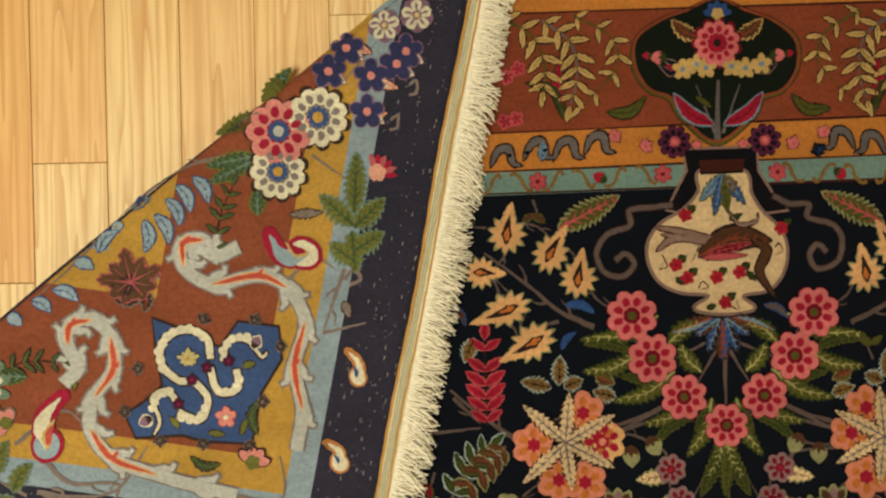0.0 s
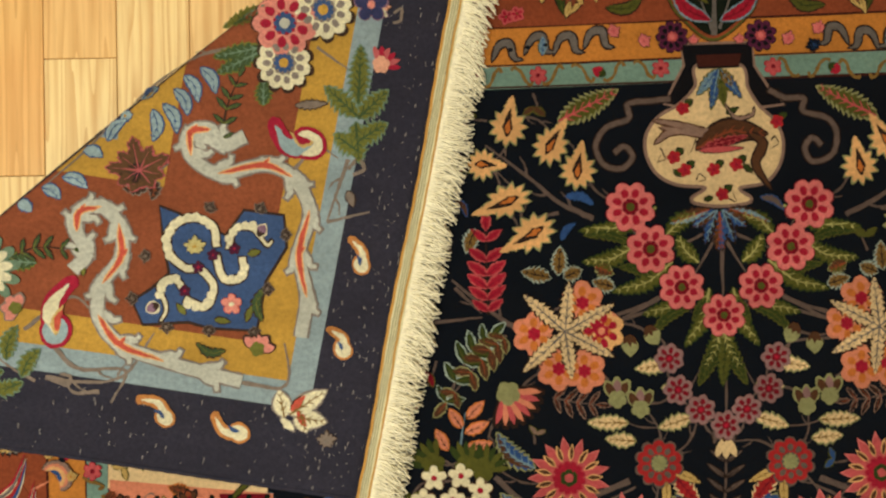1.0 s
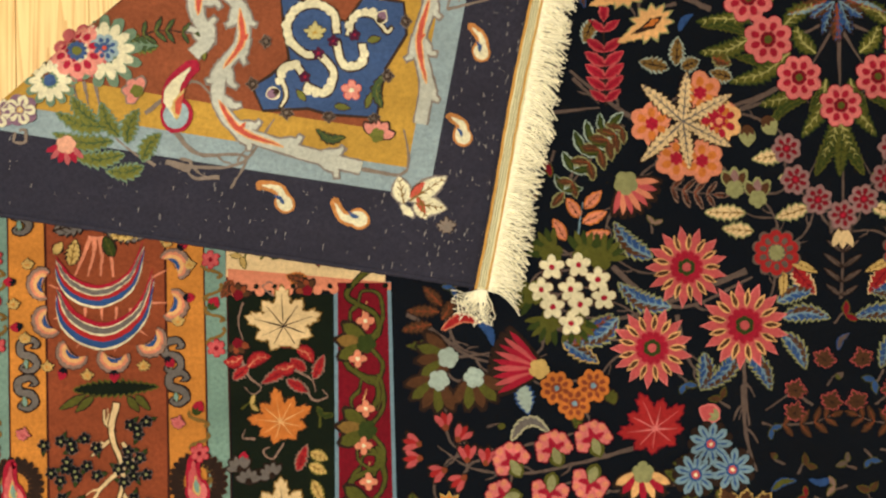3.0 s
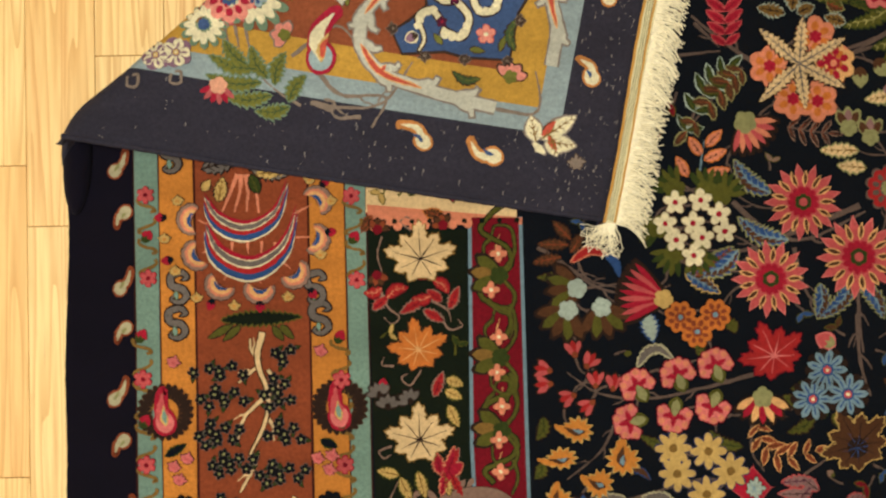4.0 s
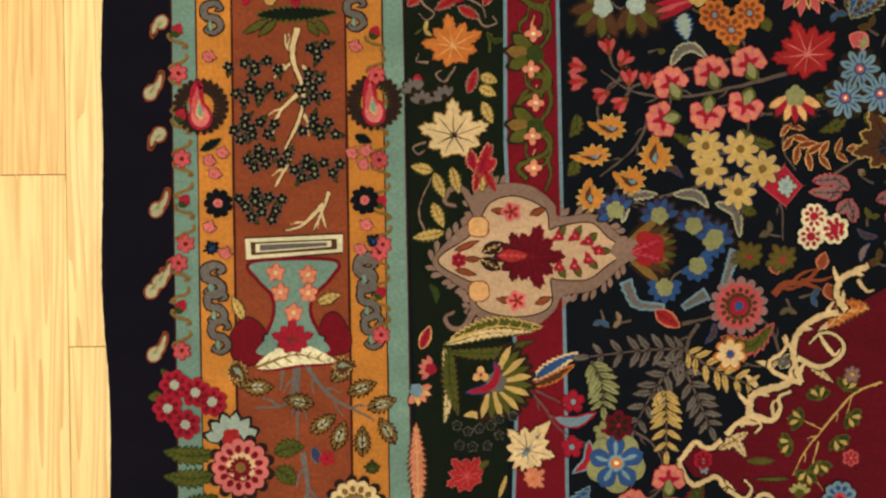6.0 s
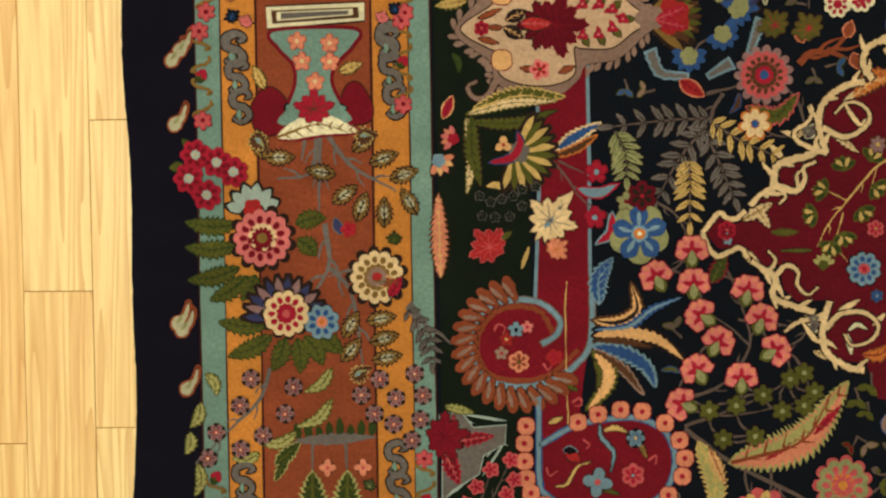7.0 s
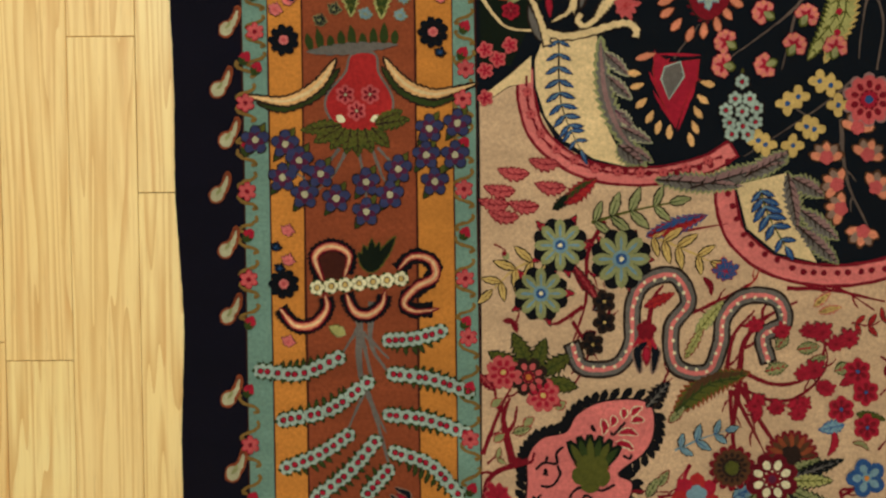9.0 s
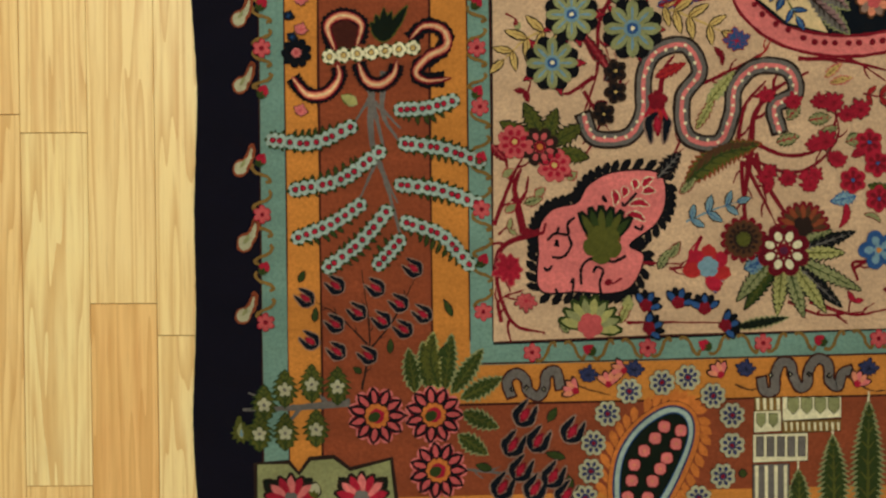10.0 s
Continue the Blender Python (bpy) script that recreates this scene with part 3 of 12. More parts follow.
def tulip(c, r, a=90.0, col="crimson", edge="navy", back=False):
    """A side-on cup: red heart between two dark hooked sepals with pale rims."""
    m = Weave("bud", 2, back)
    for rim, g in (("taupe", 0.20), (edge, 0.08)):
        for side in (40, -40):
            o = put(c, -r * 0.8, a)
            m.ribbon([o, put(put(c, -r * 0.4, a), r * 0.75, a + side * 1.7), put(put(c, r * 0.2, a), r * 0.75, a + side * 1.5), put(put(c, r * 0.9, a), r * 0.8, a + side)], r * 0.42, rim, 0 if g > 0.1 else 1, "leaf", per=6, grow=r * g)
    m.ribbon([put(c, -r * 0.45, a), put(c, r * 1.1, a)], r * 0.85, "wine", 2, "leaf", 4, 0.3, per=6)
    m.ribbon([put(c, -r * 0.3, a), put(c, r * 0.8, a)], r * 0.5, col, 3, "leaf", per=6)
    m.done()


def flame(p, q, w, col="peach", heart="umber", edge="", bend=0.12, back=False):
    """A flame-edged leaf with a dark drop in its middle."""
    m = Weave("flame_leaf", 2, back)
    edge = edge or "taupe"
    turn, d = away(p, q)
    o = put(p, d * 0.40, turn)
    tip = bent(o, put(q, d * 0.08, turn), bend)
    for k, (col_k, g) in enumerate(((edge, 1.0), (col, 0.88))):
        m.disc(o, w * 0.56 * g, col_k, 2 * k, sx=max(0.85, d * 0.46 / (w * 0.56)), a=turn, lobes=11, depth=0.34, sharp=True, n=44)
        m.ribbon(tip, w * 0.66 * g, col_k, 2 * k + 1, "horn", 5, 0.25)
    a, b = Vector(p).lerp(Vector(q), 0.18), Vector(p).lerp(Vector(q), 0.82)
    m.ribbon(bent(tuple(a), tuple(b), bend), w * 0.30, heart, 4, "drop")
    m.ribbon(bent(tuple(a.lerp(b, 0.12)), tuple(a.lerp(b, 0.6)), bend), w * 0.17, "orange" if heart == "umber" else "sky", 5, "drop")
    m.done()


def rays(c, r0, r1, a0=0.0, a1=360.0, n=12, col="rust", edge="", w=0.0, back=False):
    """Pointed leaves standing out round an arc."""
    for k in range(n):
        m = Weave("ray_leaf", 1, back)
        a = a0 + (a1 - a0) * k / max(1, n - 1)
        ww = w or (r1 - r0) * 0.7
        if edge:
            m.ribbon([put(c, r0, a), put(c, r1, a + 8)], ww, edge, 0, "petal", 3, 0.2, per=6, grow=0.0008)
        m.ribbon([put(c, r0, a), put(c, r1, a + 8)], ww, col, 1, "petal", 3, 0.2, per=6)
        m.done()


def spikes(a, b, length, n=8, col="leafgreen", turn=90.0, w=0.35, bar="grey", back=False):
    """A row of pointed blades on a bar."""
    m = Weave("grass_tuft", 1, back)
    g, d = away(a, b)
    for k in range(n):
        p = put(a, d * (k + 0.5) / n, g)
        m.ribbon([p, put(p, length * (0.8 + 0.2 * math.sin(k * 2.1)), g + turn + 18 * (0.5 - k / n))], length * w, col, 0, "leaf", per=5)
    if bar:
        m.ribbon([a, b], length * 0.55, bar, 1, "leaf", 7, 0.3)
    m.done()


# ---- the rug's ground: stripes and fields ----
SIDE = dict(edge=(-0.731, -0.729), a=(-0.651, -0.650), b=(-0.623, -0.619), c=(-0.582, -0.579), d=(-0.452, -0.446), e=(-0.410, -0.401), f=(-0.386, -0.373))
TOP_Y, END_Y, RIGHT_X = 0.232, -2.52, 1.55


def side_x(key, y):
    p, q = SIDE[key]
    return p + (q - p) * (y + 0.42) / (-2.2 + 0.42)


def inside(loop, keep_d=0.002):
    """Cuts a loop along the crease, keeping what still lies on the floor."""
    out = []
    for i in range(len(loop)):
        p, q = Vector(loop[i - 1]), Vector(loop[i])
        dp, dq = (p - FOLD_A).dot(INWARD) - keep_d, (q - FOLD_A).dot(INWARD) - keep_d
        if (dp > 0) != (dq > 0):
            out.append(tuple(p + (q - p) * (dp / (dp - dq))))
        if dq > 0:
            out.append(tuple(q))
    return out


def ground(name, loop, colour, z, bottom=None):
    loop = inside(loop)
    n = len(loop)
    v = [(x, y, z) for x, y in loop]
    f = [tuple(range(n))]
    if bottom is not None:
        v += [(x, y, bottom) for x, y in loop]
        f += [(i, n + i, n + (i + 1) % n, (i + 1) % n) for i in range(n)]
    return mesh_object(name, v, f, [dye(colour)], None, rug)


def wavy_edge():
    out = []
    for k in range(241):
        y = -0.40 + (END_Y + 0.40) * k / 240
        out.append((side_x("edge", y) + 0.0032 * math.sin(y * 9.0) + 0.0018 * math.sin(y * 23.0 + 1) + 0.0011 * noise.noise(Vector((y * 160, 0, 3))), y))
    return out


def field(name, key, top, bottom, colour, z):
    """One of the nested fields: left side on a stripe line; top and bottom are lines (height at x = 0, slope)."""
    yt, yb = (lambda x: top[0] + top[1] * x), (lambda x: bottom[0] + bottom[1] * x)
    left = [(side_x(key, y), y) for y in (yt(-0.5), -0.5, -1.0, -1.5, -2.0, yb(-0.5))]
    return ground(name, left + [(RIGHT_X - 0.02, yb(RIGHT_X)), (RIGHT_X - 0.02, yt(RIGHT_X))], colour, z)


body = ground("rug_body", wavy_edge() + [(RIGHT_X, END_Y), (RIGHT_X, TOP_Y), (-0.6, TOP_Y)], "border", 0.0, FLOOR_Z)
field("outer_guard_stripe", "a", (0.175, 0.01), (-2.44, 0.02), "teal", 0.00003)
field("outer_gold_stripe", "b", (0.150, 0.01), (-2.41, 0.02), "gold", 0.00005)
field("rust_border", "c", (0.1125, 0.012), (-2.37, 0.02), "rust", 0.00007)
field("inner_gold_stripe", "d", (-0.0150, 0.026), (-2.260, 0.017), "gold", 0.00009)
field("inner_guard_stripe", "e", (-0.0555, 0.023), (-2.2100, 0.019), "teal", 0.00011)
field("navy_field", "f", (-0.0795, 0.019), (-2.180, 0.030), "navy", 0.00013)


def rule(key, y0, y1, w=0.0022, colour="line"):
    """A thin dark line along a stripe of the side border."""
    m = Weave("stripe_line", -0.6)
    ys = [y0 + (y1 - y0) * k / 10 for k in range(11)]
    m.ribbon([(side_x(key, y), y) for y in ys], w, colour, 0, "band", per=2)
    m.done()


for key in "abcdef":
    rule(key, -0.43, -2.19 if key in "def" else -2.36, 0.0028 if key in "cd" else 0.0018)
for h, slope, x0 in ((-0.0795, 0.019, 0.0), (-0.0555, 0.023, 0.0), (-0.015, 0.026, 0.0), (0.1125, 0.012, 0.0), (-2.180, 0.030, -0.373), (-2.210, 0.019, -0.401), (-2.260, 0.017, -0.447)):
    line = Weave("stripe_line", -0.6)
    line.ribbon([(x0, h + slope * x0), (0.8, h + slope * 0.8)], 0.0022, "line", 0, "band", per=6)
    line.done()

# ---- the folded corner ----
flap = tagged(new("folded_corner"), "folded-back rug corner with faded woven underside")
flap.parent = rug
LAYERS_A = ((0.068, "navy"), (0.096, "teal"), (0.139, "gold"), (0.264, "rust"), (0.320, "gold"), (0.350, "teal"), (1.2, "navy"))
LAYERS_B = ((0.086, "navy"), (0.114, "teal"), (0.150, "gold"), (0.300, "rust"), (0.342, "gold"), (0.372, "teal"), (1.2, "navy"))


def flap_sheet():
    """The underside of the corner as one sheet that rises to the crease and rolls over it; stripes follow its two edges."""
    def cuts(layers, stop):
        xs = {0.0}
        for c, _ in layers:
            if c < stop:
                xs.add(c)
        xs = sorted(xs | {stop})
        out = []
        for p, q in zip(xs, xs[1:]):
            n = max(1, round((q - p) / 0.008))
            out += [p + (q - p) * k / n for k in range(n)]
        return out + [stop]
    ca, cb = cuts(LAYERS_A, 0.66), cuts(LAYERS_B, 0.80)
    bm = bmesh.new()
    grid = {}
    for i, a in enumerate(ca):
        for j, b in enumerate(cb):
            p = CORNER + SELV * a + EDGE * b
            grid[i, j] = bm.verts.new((p.x, p.y, 0))
    names = ["navy", "teal", "gold", "rust"]
    for i in range(len(ca) - 1):
        for j in range(len(cb) - 1):
            f = bm.faces.new((grid[i, j], grid[i, j + 1], grid[i + 1, j + 1], grid[i + 1, j]))
            la = next(k for k, (c, _) in enumerate(LAYERS_A) if (ca[i] + ca[i + 1]) / 2 < c)
            lb = next(k for k, (c, _) in enumerate(LAYERS_B) if (cb[j] + cb[j + 1]) / 2 < c)
            f.material_index = names.index(LAYERS_A[min(la, lb)][1])
    for d in (0.0, 0.002, 0.005, 0.010, 0.016, 0.024):
        bow = -0.006
        geom = bm.verts[:] + bm.edges[:] + bm.faces[:]
        o = FOLD_A + INWARD * (d + bow)
        bmesh.ops.bisect_plane(bm, geom=geom, plane_co=(o.x, o.y, 0), plane_no=(INWARD.x, INWARD.y, 0), clear_inner=(d == 0.0))
    for v in bm.verts:
        v.co.z = flap_height(v.co.x, v.co.y)
        p = Vector((v.co.x, v.co.y)) - FOLD_A
        s, d = p.dot(ALONG), p.dot(INWARD)
        if s < 0.05 and d < 0.03:
            k = 0.013 * (1 - max(s, 0) / 0.05) ** 2 * (1 - max(d, 0) / 0.03)
            v.co.x, v.co.y = v.co.x + INWARD.x * k, v.co.y + INWARD.y * k
            v.co.z -= 0.35 * k
    rim = [e for e in bm.edges if e.is_boundary]
    made = bmesh.ops.extrude_edge_only(bm, edges=rim)["geom"]
    for v in made:
        if isinstance(v, bmesh.types.BMVert):
            p = Vector((v.co.x, v.co.y)) - FOLD_A
            d = p.dot(INWARD)
            v.co.z = max(v.co.z - 0.008, 0.002)
    bmesh.ops.recalc_face_normals(bm, faces=bm.faces[:])
    me = bpy.data.meshes.new("underside")
    bm.to_mesh(me)
    bm.free()
    for n in names:
        me.materials.append(dye(n, True))
    me.polygons.foreach_set("use_smooth", [True] * len(me.polygons))
    ob = new("underside", me)
    ob.parent = flap


flap_sheet()


def fold_roll():
    """The rounded fold itself, from the rug on the floor up and over to the corner's underside."""
    v, f = [], []
    n, k = 60, 14
    for i in range(n + 1):
        for j in range(k + 1):
            w = math.pi * j / k
            s0 = -0.022 * math.cos(w)
            s = s0 + (0.92 - s0) * i / n
            r = fold_radius(s)
            bow = 0.012 * math.sin(min(max(s / 0.86, 0), 1) * math.pi)
            o = FOLD_A + ALONG * s
            d = r - r * math.sin(w) - bow + 0.013 * (1 - min(max(s, 0) / 0.05, 1)) ** 2 * math.sin(w)
            v.append((o.x + INWARD.x * d, o.y + INWARD.y * d, r - r * math.cos(w) - 0.0015 * (j / k)))
    for i in range(n):
        for j in range(k):
            a = i * (k + 1) + j
            f.append((a, a + 1, a + k + 2, a + k + 1))
    ob = mesh_object("fold", v, f, [dye("navy", True)], None, flap, True)
    solid = ob.modifiers.new("thickness", "SOLIDIFY")
    solid.thickness, solid.offset = 0.006, -1


fold_roll()


def fold_end():
    """The rounded lump of pile where the fold meets the long edge."""
    v, f, n, k = [], [], 20, 10
    for j in range(k + 1):
        w = math.pi * j / k
        for i in range(n):
            a = 2 * math.pi * i / n
            x, y = 0.016 * math.sin(w) * math.cos(a), 0.060 * math.sin(w) * math.sin(a)
            v.append((-0.7135 + x + 0.06 * y, -0.444 + y, 0.001 + 0.013 * math.cos(w)))
    for j in range(k):
        for i in range(n):
            b = (i + 1) % n
            f.append((j * n + i, (j + 1) * n + i, (j + 1) * n + b, j * n + b))
    mesh_object("fold_end", v, f, [dye("border")], None, flap, True)


fold_end()


def bound_edge():
    """The overcast cord along the corner's selvedge."""
    m = []
    f = []
    n = 120
    for i in range(n + 1):
        p = CORNER + SELV * (0.604 * i / n)
        q = p
        z = flap_height(q.x, q.y) - 0.003
        wob = 0.0003 * math.sin(i * 1.9)
        for j in range(8):
            w = 2 * math.pi * j / 8
            m.append((p.x - EDGE.x * (0.0005 + 0.0034 * math.cos(w) + wob), p.y - EDGE.y * (0.0005 + 0.0034 * math.cos(w) + wob), z + 0.0042 * math.sin(w)))
    for i in range(n):
        for j in range(8):
            a, b = i * 8 + j, i * 8 + (j + 1) % 8
            f.append((a, b, b + 8, a + 8))
    mesh_object("bound_edge", m, f, [dye("navy", True)], None, flap, True)


bound_edge()

# ---- fringe along the corner's short end ----
def webbing():
    length, out = 0.80, Vector((EDGE.y, -EDGE.x))
    def band(name, d0, d1, lift, mat, wave=0.0):
        v, f, n = [], [], 160
        for i in range(n + 1):
            o = CORNER + EDGE * (length * i / n - 0.004)
            wv = wave * math.sin(i * 0.9) + 0.0012 * math.sin(i * 0.11)
            for d, dz in ((d0, -0.004), (d0, 0), (d1, 0), (d1, -0.004)):
                p = o + out * (d + wv)
                v.append((p.x, p.y, flap_height(o.x, o.y) + lift + dz))
        for i in range(n):
            for j in range(3):
                a = 4 * i + j
                f.append((a, a + 1, a + 5, a + 4))
        mesh_object(name, v, f, [mat], None, flap, False)
    band("webbing", -0.001, 0.0150, 0.0006, WEB)
    band("gold_cord", -0.0012, 0.0016, 0.0014, GOLDTHREAD, 0.0003)
    band("gold_cord", 0.0105, 0.0128, 0.0014, GOLDTHREAD, 0.0003)
    v, f = [], []
    rnd = random.Random(5)
    for i in range(330):
        s = length * i / 330
        for row in range(3):
            o = CORNER + EDGE * (s + (0.0012 if row % 2 else 0)) + out * (0.0034 + row * 0.0026)
            z = flap_height(o.x, o.y) + 0.0012
            k = len(v)
            for ox, oy in ((-0.0011, 0), (0, -0.0006), (0.0011, 0), (0, 0.0006)):
                p = o + out * (ox * 0.8 + oy) + EDGE * (ox * 0.7 - oy)
                v.append((p.x, p.y, z))
            f.append((k, k + 1, k + 2, k + 3))
    ob = mesh_object("woven_dash", v, f, [plain("grey_thread", (96, 90, 62))], None, flap)
    tagged(ob, kind="stuff")


webbing()


def strand(v, f, pts, r):
    """A soft thread of four sides along a line."""
    line = [Vector(p) for p in pts]
    for i, p in enumerate(line):
        t = (line[min(i + 1, len(line) - 1)] - line[max(i - 1, 0)]).normalized()
        side = t.cross(Vector((0, 0, 1))).normalized()
        up = side.cross(t)
        rr = r * (1 - 0.35 * i / (len(line) - 1))
        k = len(v)
        v += [tuple(p + side * rr), tuple(p + up * rr), tuple(p - side * rr), tuple(p - up * rr)]
        if i:
            for j in range(4):
                f.append((k - 4 + j, k - 4 + (j + 1) % 4, k + (j + 1) % 4, k + j))


def fringe():
    rnd = random.Random(11)
    out = Vector((EDGE.y, -EDGE.x))
    tufts = 150
    for i in range(tufts):
        s = 0.795 * i / tufts
        v, f = [], []
        lean = 0.16 + 0.26 * noise.noise(Vector((s * 9, 1, 2))) + 0.12 * math.sin(s * 40)
        long = 0.033 + 0.005 * noise.noise(Vector((s * 22, 5, 2))) - 0.004 * s
        for j in range(9):
            o = CORNER + EDGE * (s + 0.0060 * (j / 8 - 0.5)) + out * 0.0140
            z0 = flap_height(o.x, o.y) + 0.0005
            bend = lean + rnd.uniform(-0.42, 0.42)
            ln = long * rnd.uniform(0.72, 1.18)
            pts = []
            for k in range(6):
                u = k / 5
                p = o + out * (ln * u) - EDGE * (ln * u * u * bend)
                pts.append((p.x, p.y, z0 * (1 - u) + 0.004 * u + 0.004 * math.sin(u * 2.6) + 0.003 * (j % 3) * u + rnd.uniform(0, 0.0008)))
            strand(v, f, pts, 0.00105)
        mesh_object("tassel", v, f, [COTTON], None, flap, True)
    for i in range(7):
        v, f = [], []
        for j in range(7):
            o = CORNER + out * (0.006 + 0.001 * j) - EDGE * 0.003
            a = radians(198 + i * 13 + rnd.uniform(-7, 7))
            ln = rnd.uniform(0.022, 0.042)
            pts = []
            for k in range(6):
                u = k / 5
                w = a + 0.5 * u * rnd.uniform(-0.5, 0.8)
                pts.append((o.x + math.cos(w) * ln * u, o.y + math.sin(w) * ln * u, 0.011 * (1 - u) + 0.0045 + 0.004 * math.sin(u * 3)))
            strand(v, f, pts, 0.0008)
        mesh_object("tassel", v, f, [COTTON], None, flap, True)


fringe()


def stray_warps():
    """Pale warp ends that show through the dark underside."""
    rnd = random.Random(3)
    v, f = [], []
    for i in range(420):
        if i % 3 == 0:
            p = CORNER + SELV * rnd.uniform(0.01, 0.6) + EDGE * rnd.uniform(0.004, 0.082)
        else:
            p = CORNER + SELV * rnd.uniform(0.003, 0.064) + EDGE * rnd.uniform(0.01, 0.75)
        if (p - FOLD_A).dot(INWARD) < 0.03:
            continue
        ln = rnd.choice((0.0005, 0.0006, 0.0009, 0.0022))
        z = flap_height(p.x, p.y) + 0.0006
        k = len(v)
        for a, b in ((-1, -1), (1, -1), (1, 1), (-1, 1)):
            q = p + EDGE * (ln * a) + SELV * (0.00035 * b)
            v.append((q.x, q.y, z))
        f.append((k, k + 1, k + 2, k + 3))
    tagged(mesh_object("warp_fleck", v, f, [plain("grey_cotton", (160, 154, 146))], None, flap), kind="stuff")


stray_warps()

# ---- motifs of the weave ----
panel([(-0.384, -0.525), (-0.27, -0.527), (-0.27, -0.754), (-0.27, -0.829), (-0.269, -1.324), (-0.27, -1.454), (-0.336, -1.592), (-0.372, -1.591), (-0.375, -1.123), (-0.381, -0.752)], "forest", smooth=0)
panel([(-0.385, -0.473), (-0.213, -0.501), (-0.213, -0.519), (-0.386, -0.506)], "cream", "wine", 0.0018, smooth=0, level=-0.9)
panel([(-0.384, -0.497), (-0.207, -0.515), (-0.207, -0.523), (-0.384, -0.521)], "salmon", "", 0.0000, smooth=0, level=-0.7)
dots((-0.376, -0.523), (-0.269, -0.521), 0.0053, n=8, col="salmon")
dots((-0.373, -0.517), (-0.213, -0.518), 0.0030, n=9, col="forest")
panel([(-0.265, -0.514), (-0.211, -0.515), (-0.208, -0.778), (-0.204, -1.06), (-0.203, -1.253), (-0.264, -1.252), (-0.256, -1.06), (-0.267, -0.777)], "wine", "sky", 0.0041, smooth=0, level=-0.5)
panel([(-0.373, -1.629), (-0.322, -1.59), (-0.309, -1.634), (-0.283, -1.681), (-0.233, -1.711), (-0.153, -1.716), (-0.083, -1.709), (-0.078, -1.745), (-0.06, -1.795), (-0.019, -1.829), (0.041, -1.843), (0.107, -1.841), (0.194, -1.811), (0.186, -2.174), (0.097, -2.178), (-0.152, -2.183), (-0.373, -2.191), (-0.372, -1.913)], "beige", "", 0.0000, smooth=0)
panel([(-0.07, -1.142), (-0.055, -1.126), (-0.039, -1.135), (-0.016, -1.128), (-0.003, -1.102), (0.018, -1.091), (0.015, -1.072), (0.039, -1.056), (0.058, -1.051), (0.069, -1.029), (0.063, -1.004), (0.071, -0.984), (0.092, -0.977), (0.118, -0.974), (0.144, -0.959), (0.212, -0.922), (0.275, -1.124), (0.218, -1.351), (0.13, -1.337), (0.117, -1.297), (0.078, -1.29), (0.065, -1.27), (0.071, -1.242), (0.077, -1.222), (0.036, -1.224), (0.021, -1.209), (0.016, -1.182), (-0.006, -1.182), (-0.022, -1.163), (-0.054, -1.162)], "maroon", "", 0.0000, smooth=0)
daisy((0.047, -1.029), 0.0061, n=5, col="grey", heart="sage")
daisy((0.055, -1.244), 0.0061, n=5, col="grey", heart="sage")
leaf((0.037, -1.031), (0.058, -1.027), 0.0131, "cream", "umber", jag=0.1)
leaf((0.036, -1.248), (0.068, -1.24), 0.0148, "cream", "umber", jag=0.1)
rosette((-0.045, -1.145), 0.0070, n=6, col="crimson", inner="wine", heart="sky")
stem([(0.162, -1.054), (0.128, -1.069), (0.093, -1.109), (0.072, -1.135), (0.059, -1.161)], 0.0031, "straw", twigs=4)
stem([(0.093, -1.109), (0.067, -1.096), (0.052, -1.096)], 0.0017, "straw")
stem([(0.089, -1.122), (0.081, -1.157), (0.094, -1.179)], 0.0017, "straw")
stem([(0.128, -1.069), (0.119, -1.097)], 0.0017, "straw")
fanflower((0.089, -1.073), 0.0148, a=100, spread=120, n=5, col="leafgreen", tip="straw", cup="olive", edge="olive", cupsize=0.25)
fanflower((0.069, -1.098), 0.0148, a=160, spread=120, n=5, col="leafgreen", tip="straw", cup="olive", edge="olive", cupsize=0.25)
fanflower((0.057, -1.124), 0.0148, a=190, spread=120, n=5, col="leafgreen", tip="straw", cup="olive", edge="olive", cupsize=0.25)
fanflower((0.109, -1.118), 0.0148, a=-60, spread=120, n=5, col="leafgreen", tip="straw", cup="olive", edge="olive", cupsize=0.25)
fanflower((0.089, -1.146), 0.0148, a=-80, spread=120, n=5, col="leafgreen", tip="straw", cup="olive", edge="olive", cupsize=0.25)
fanflower((0.076, -1.157), 0.0148, a=-110, spread=120, n=5, col="leafgreen", tip="straw", cup="olive", edge="olive", cupsize=0.25)
fanflower((0.123, -1.092), 0.0148, a=-40, spread=120, n=5, col="leafgreen", tip="straw", cup="olive", edge="olive", cupsize=0.25)
fanflower((0.119, -1.062), 0.0148, a=60, spread=120, n=5, col="leafgreen", tip="straw", cup="olive", edge="olive", cupsize=0.25)
leaf((0.006, -1.144), (0.038, -1.144), 0.0096, "olive", "brown")
leaf((0.053, -1.165), (0.016, -1.165), 0.0052, "olive", "")
rosette((0.112, -1.187), 0.0192, n=9, col="sky", inner="blue", heart="crimson", mid="rose", edge="navy")
rosette((0.125, -1.141), 0.0087, n=6, col="rose", inner="crimson", heart="straw")
fanflower((0.066, -1.183), 0.0148, a=90, spread=120, n=5, col="lime", cup="olive")
daisy((0.127, -1.218), 0.0079, n=6, col="blue", heart="sky")
daisy((0.127, -1.045), 0.0105, n=7, col="mauve", heart="straw")
leaf((0.105, -0.987), (0.144, -0.964), 0.0192, "orange", "rust", "wine", bend=0.2)
leaf((0.112, -1.286), (0.147, -1.271), 0.0175, "orange", "rust", "wine", bend=-0.2)
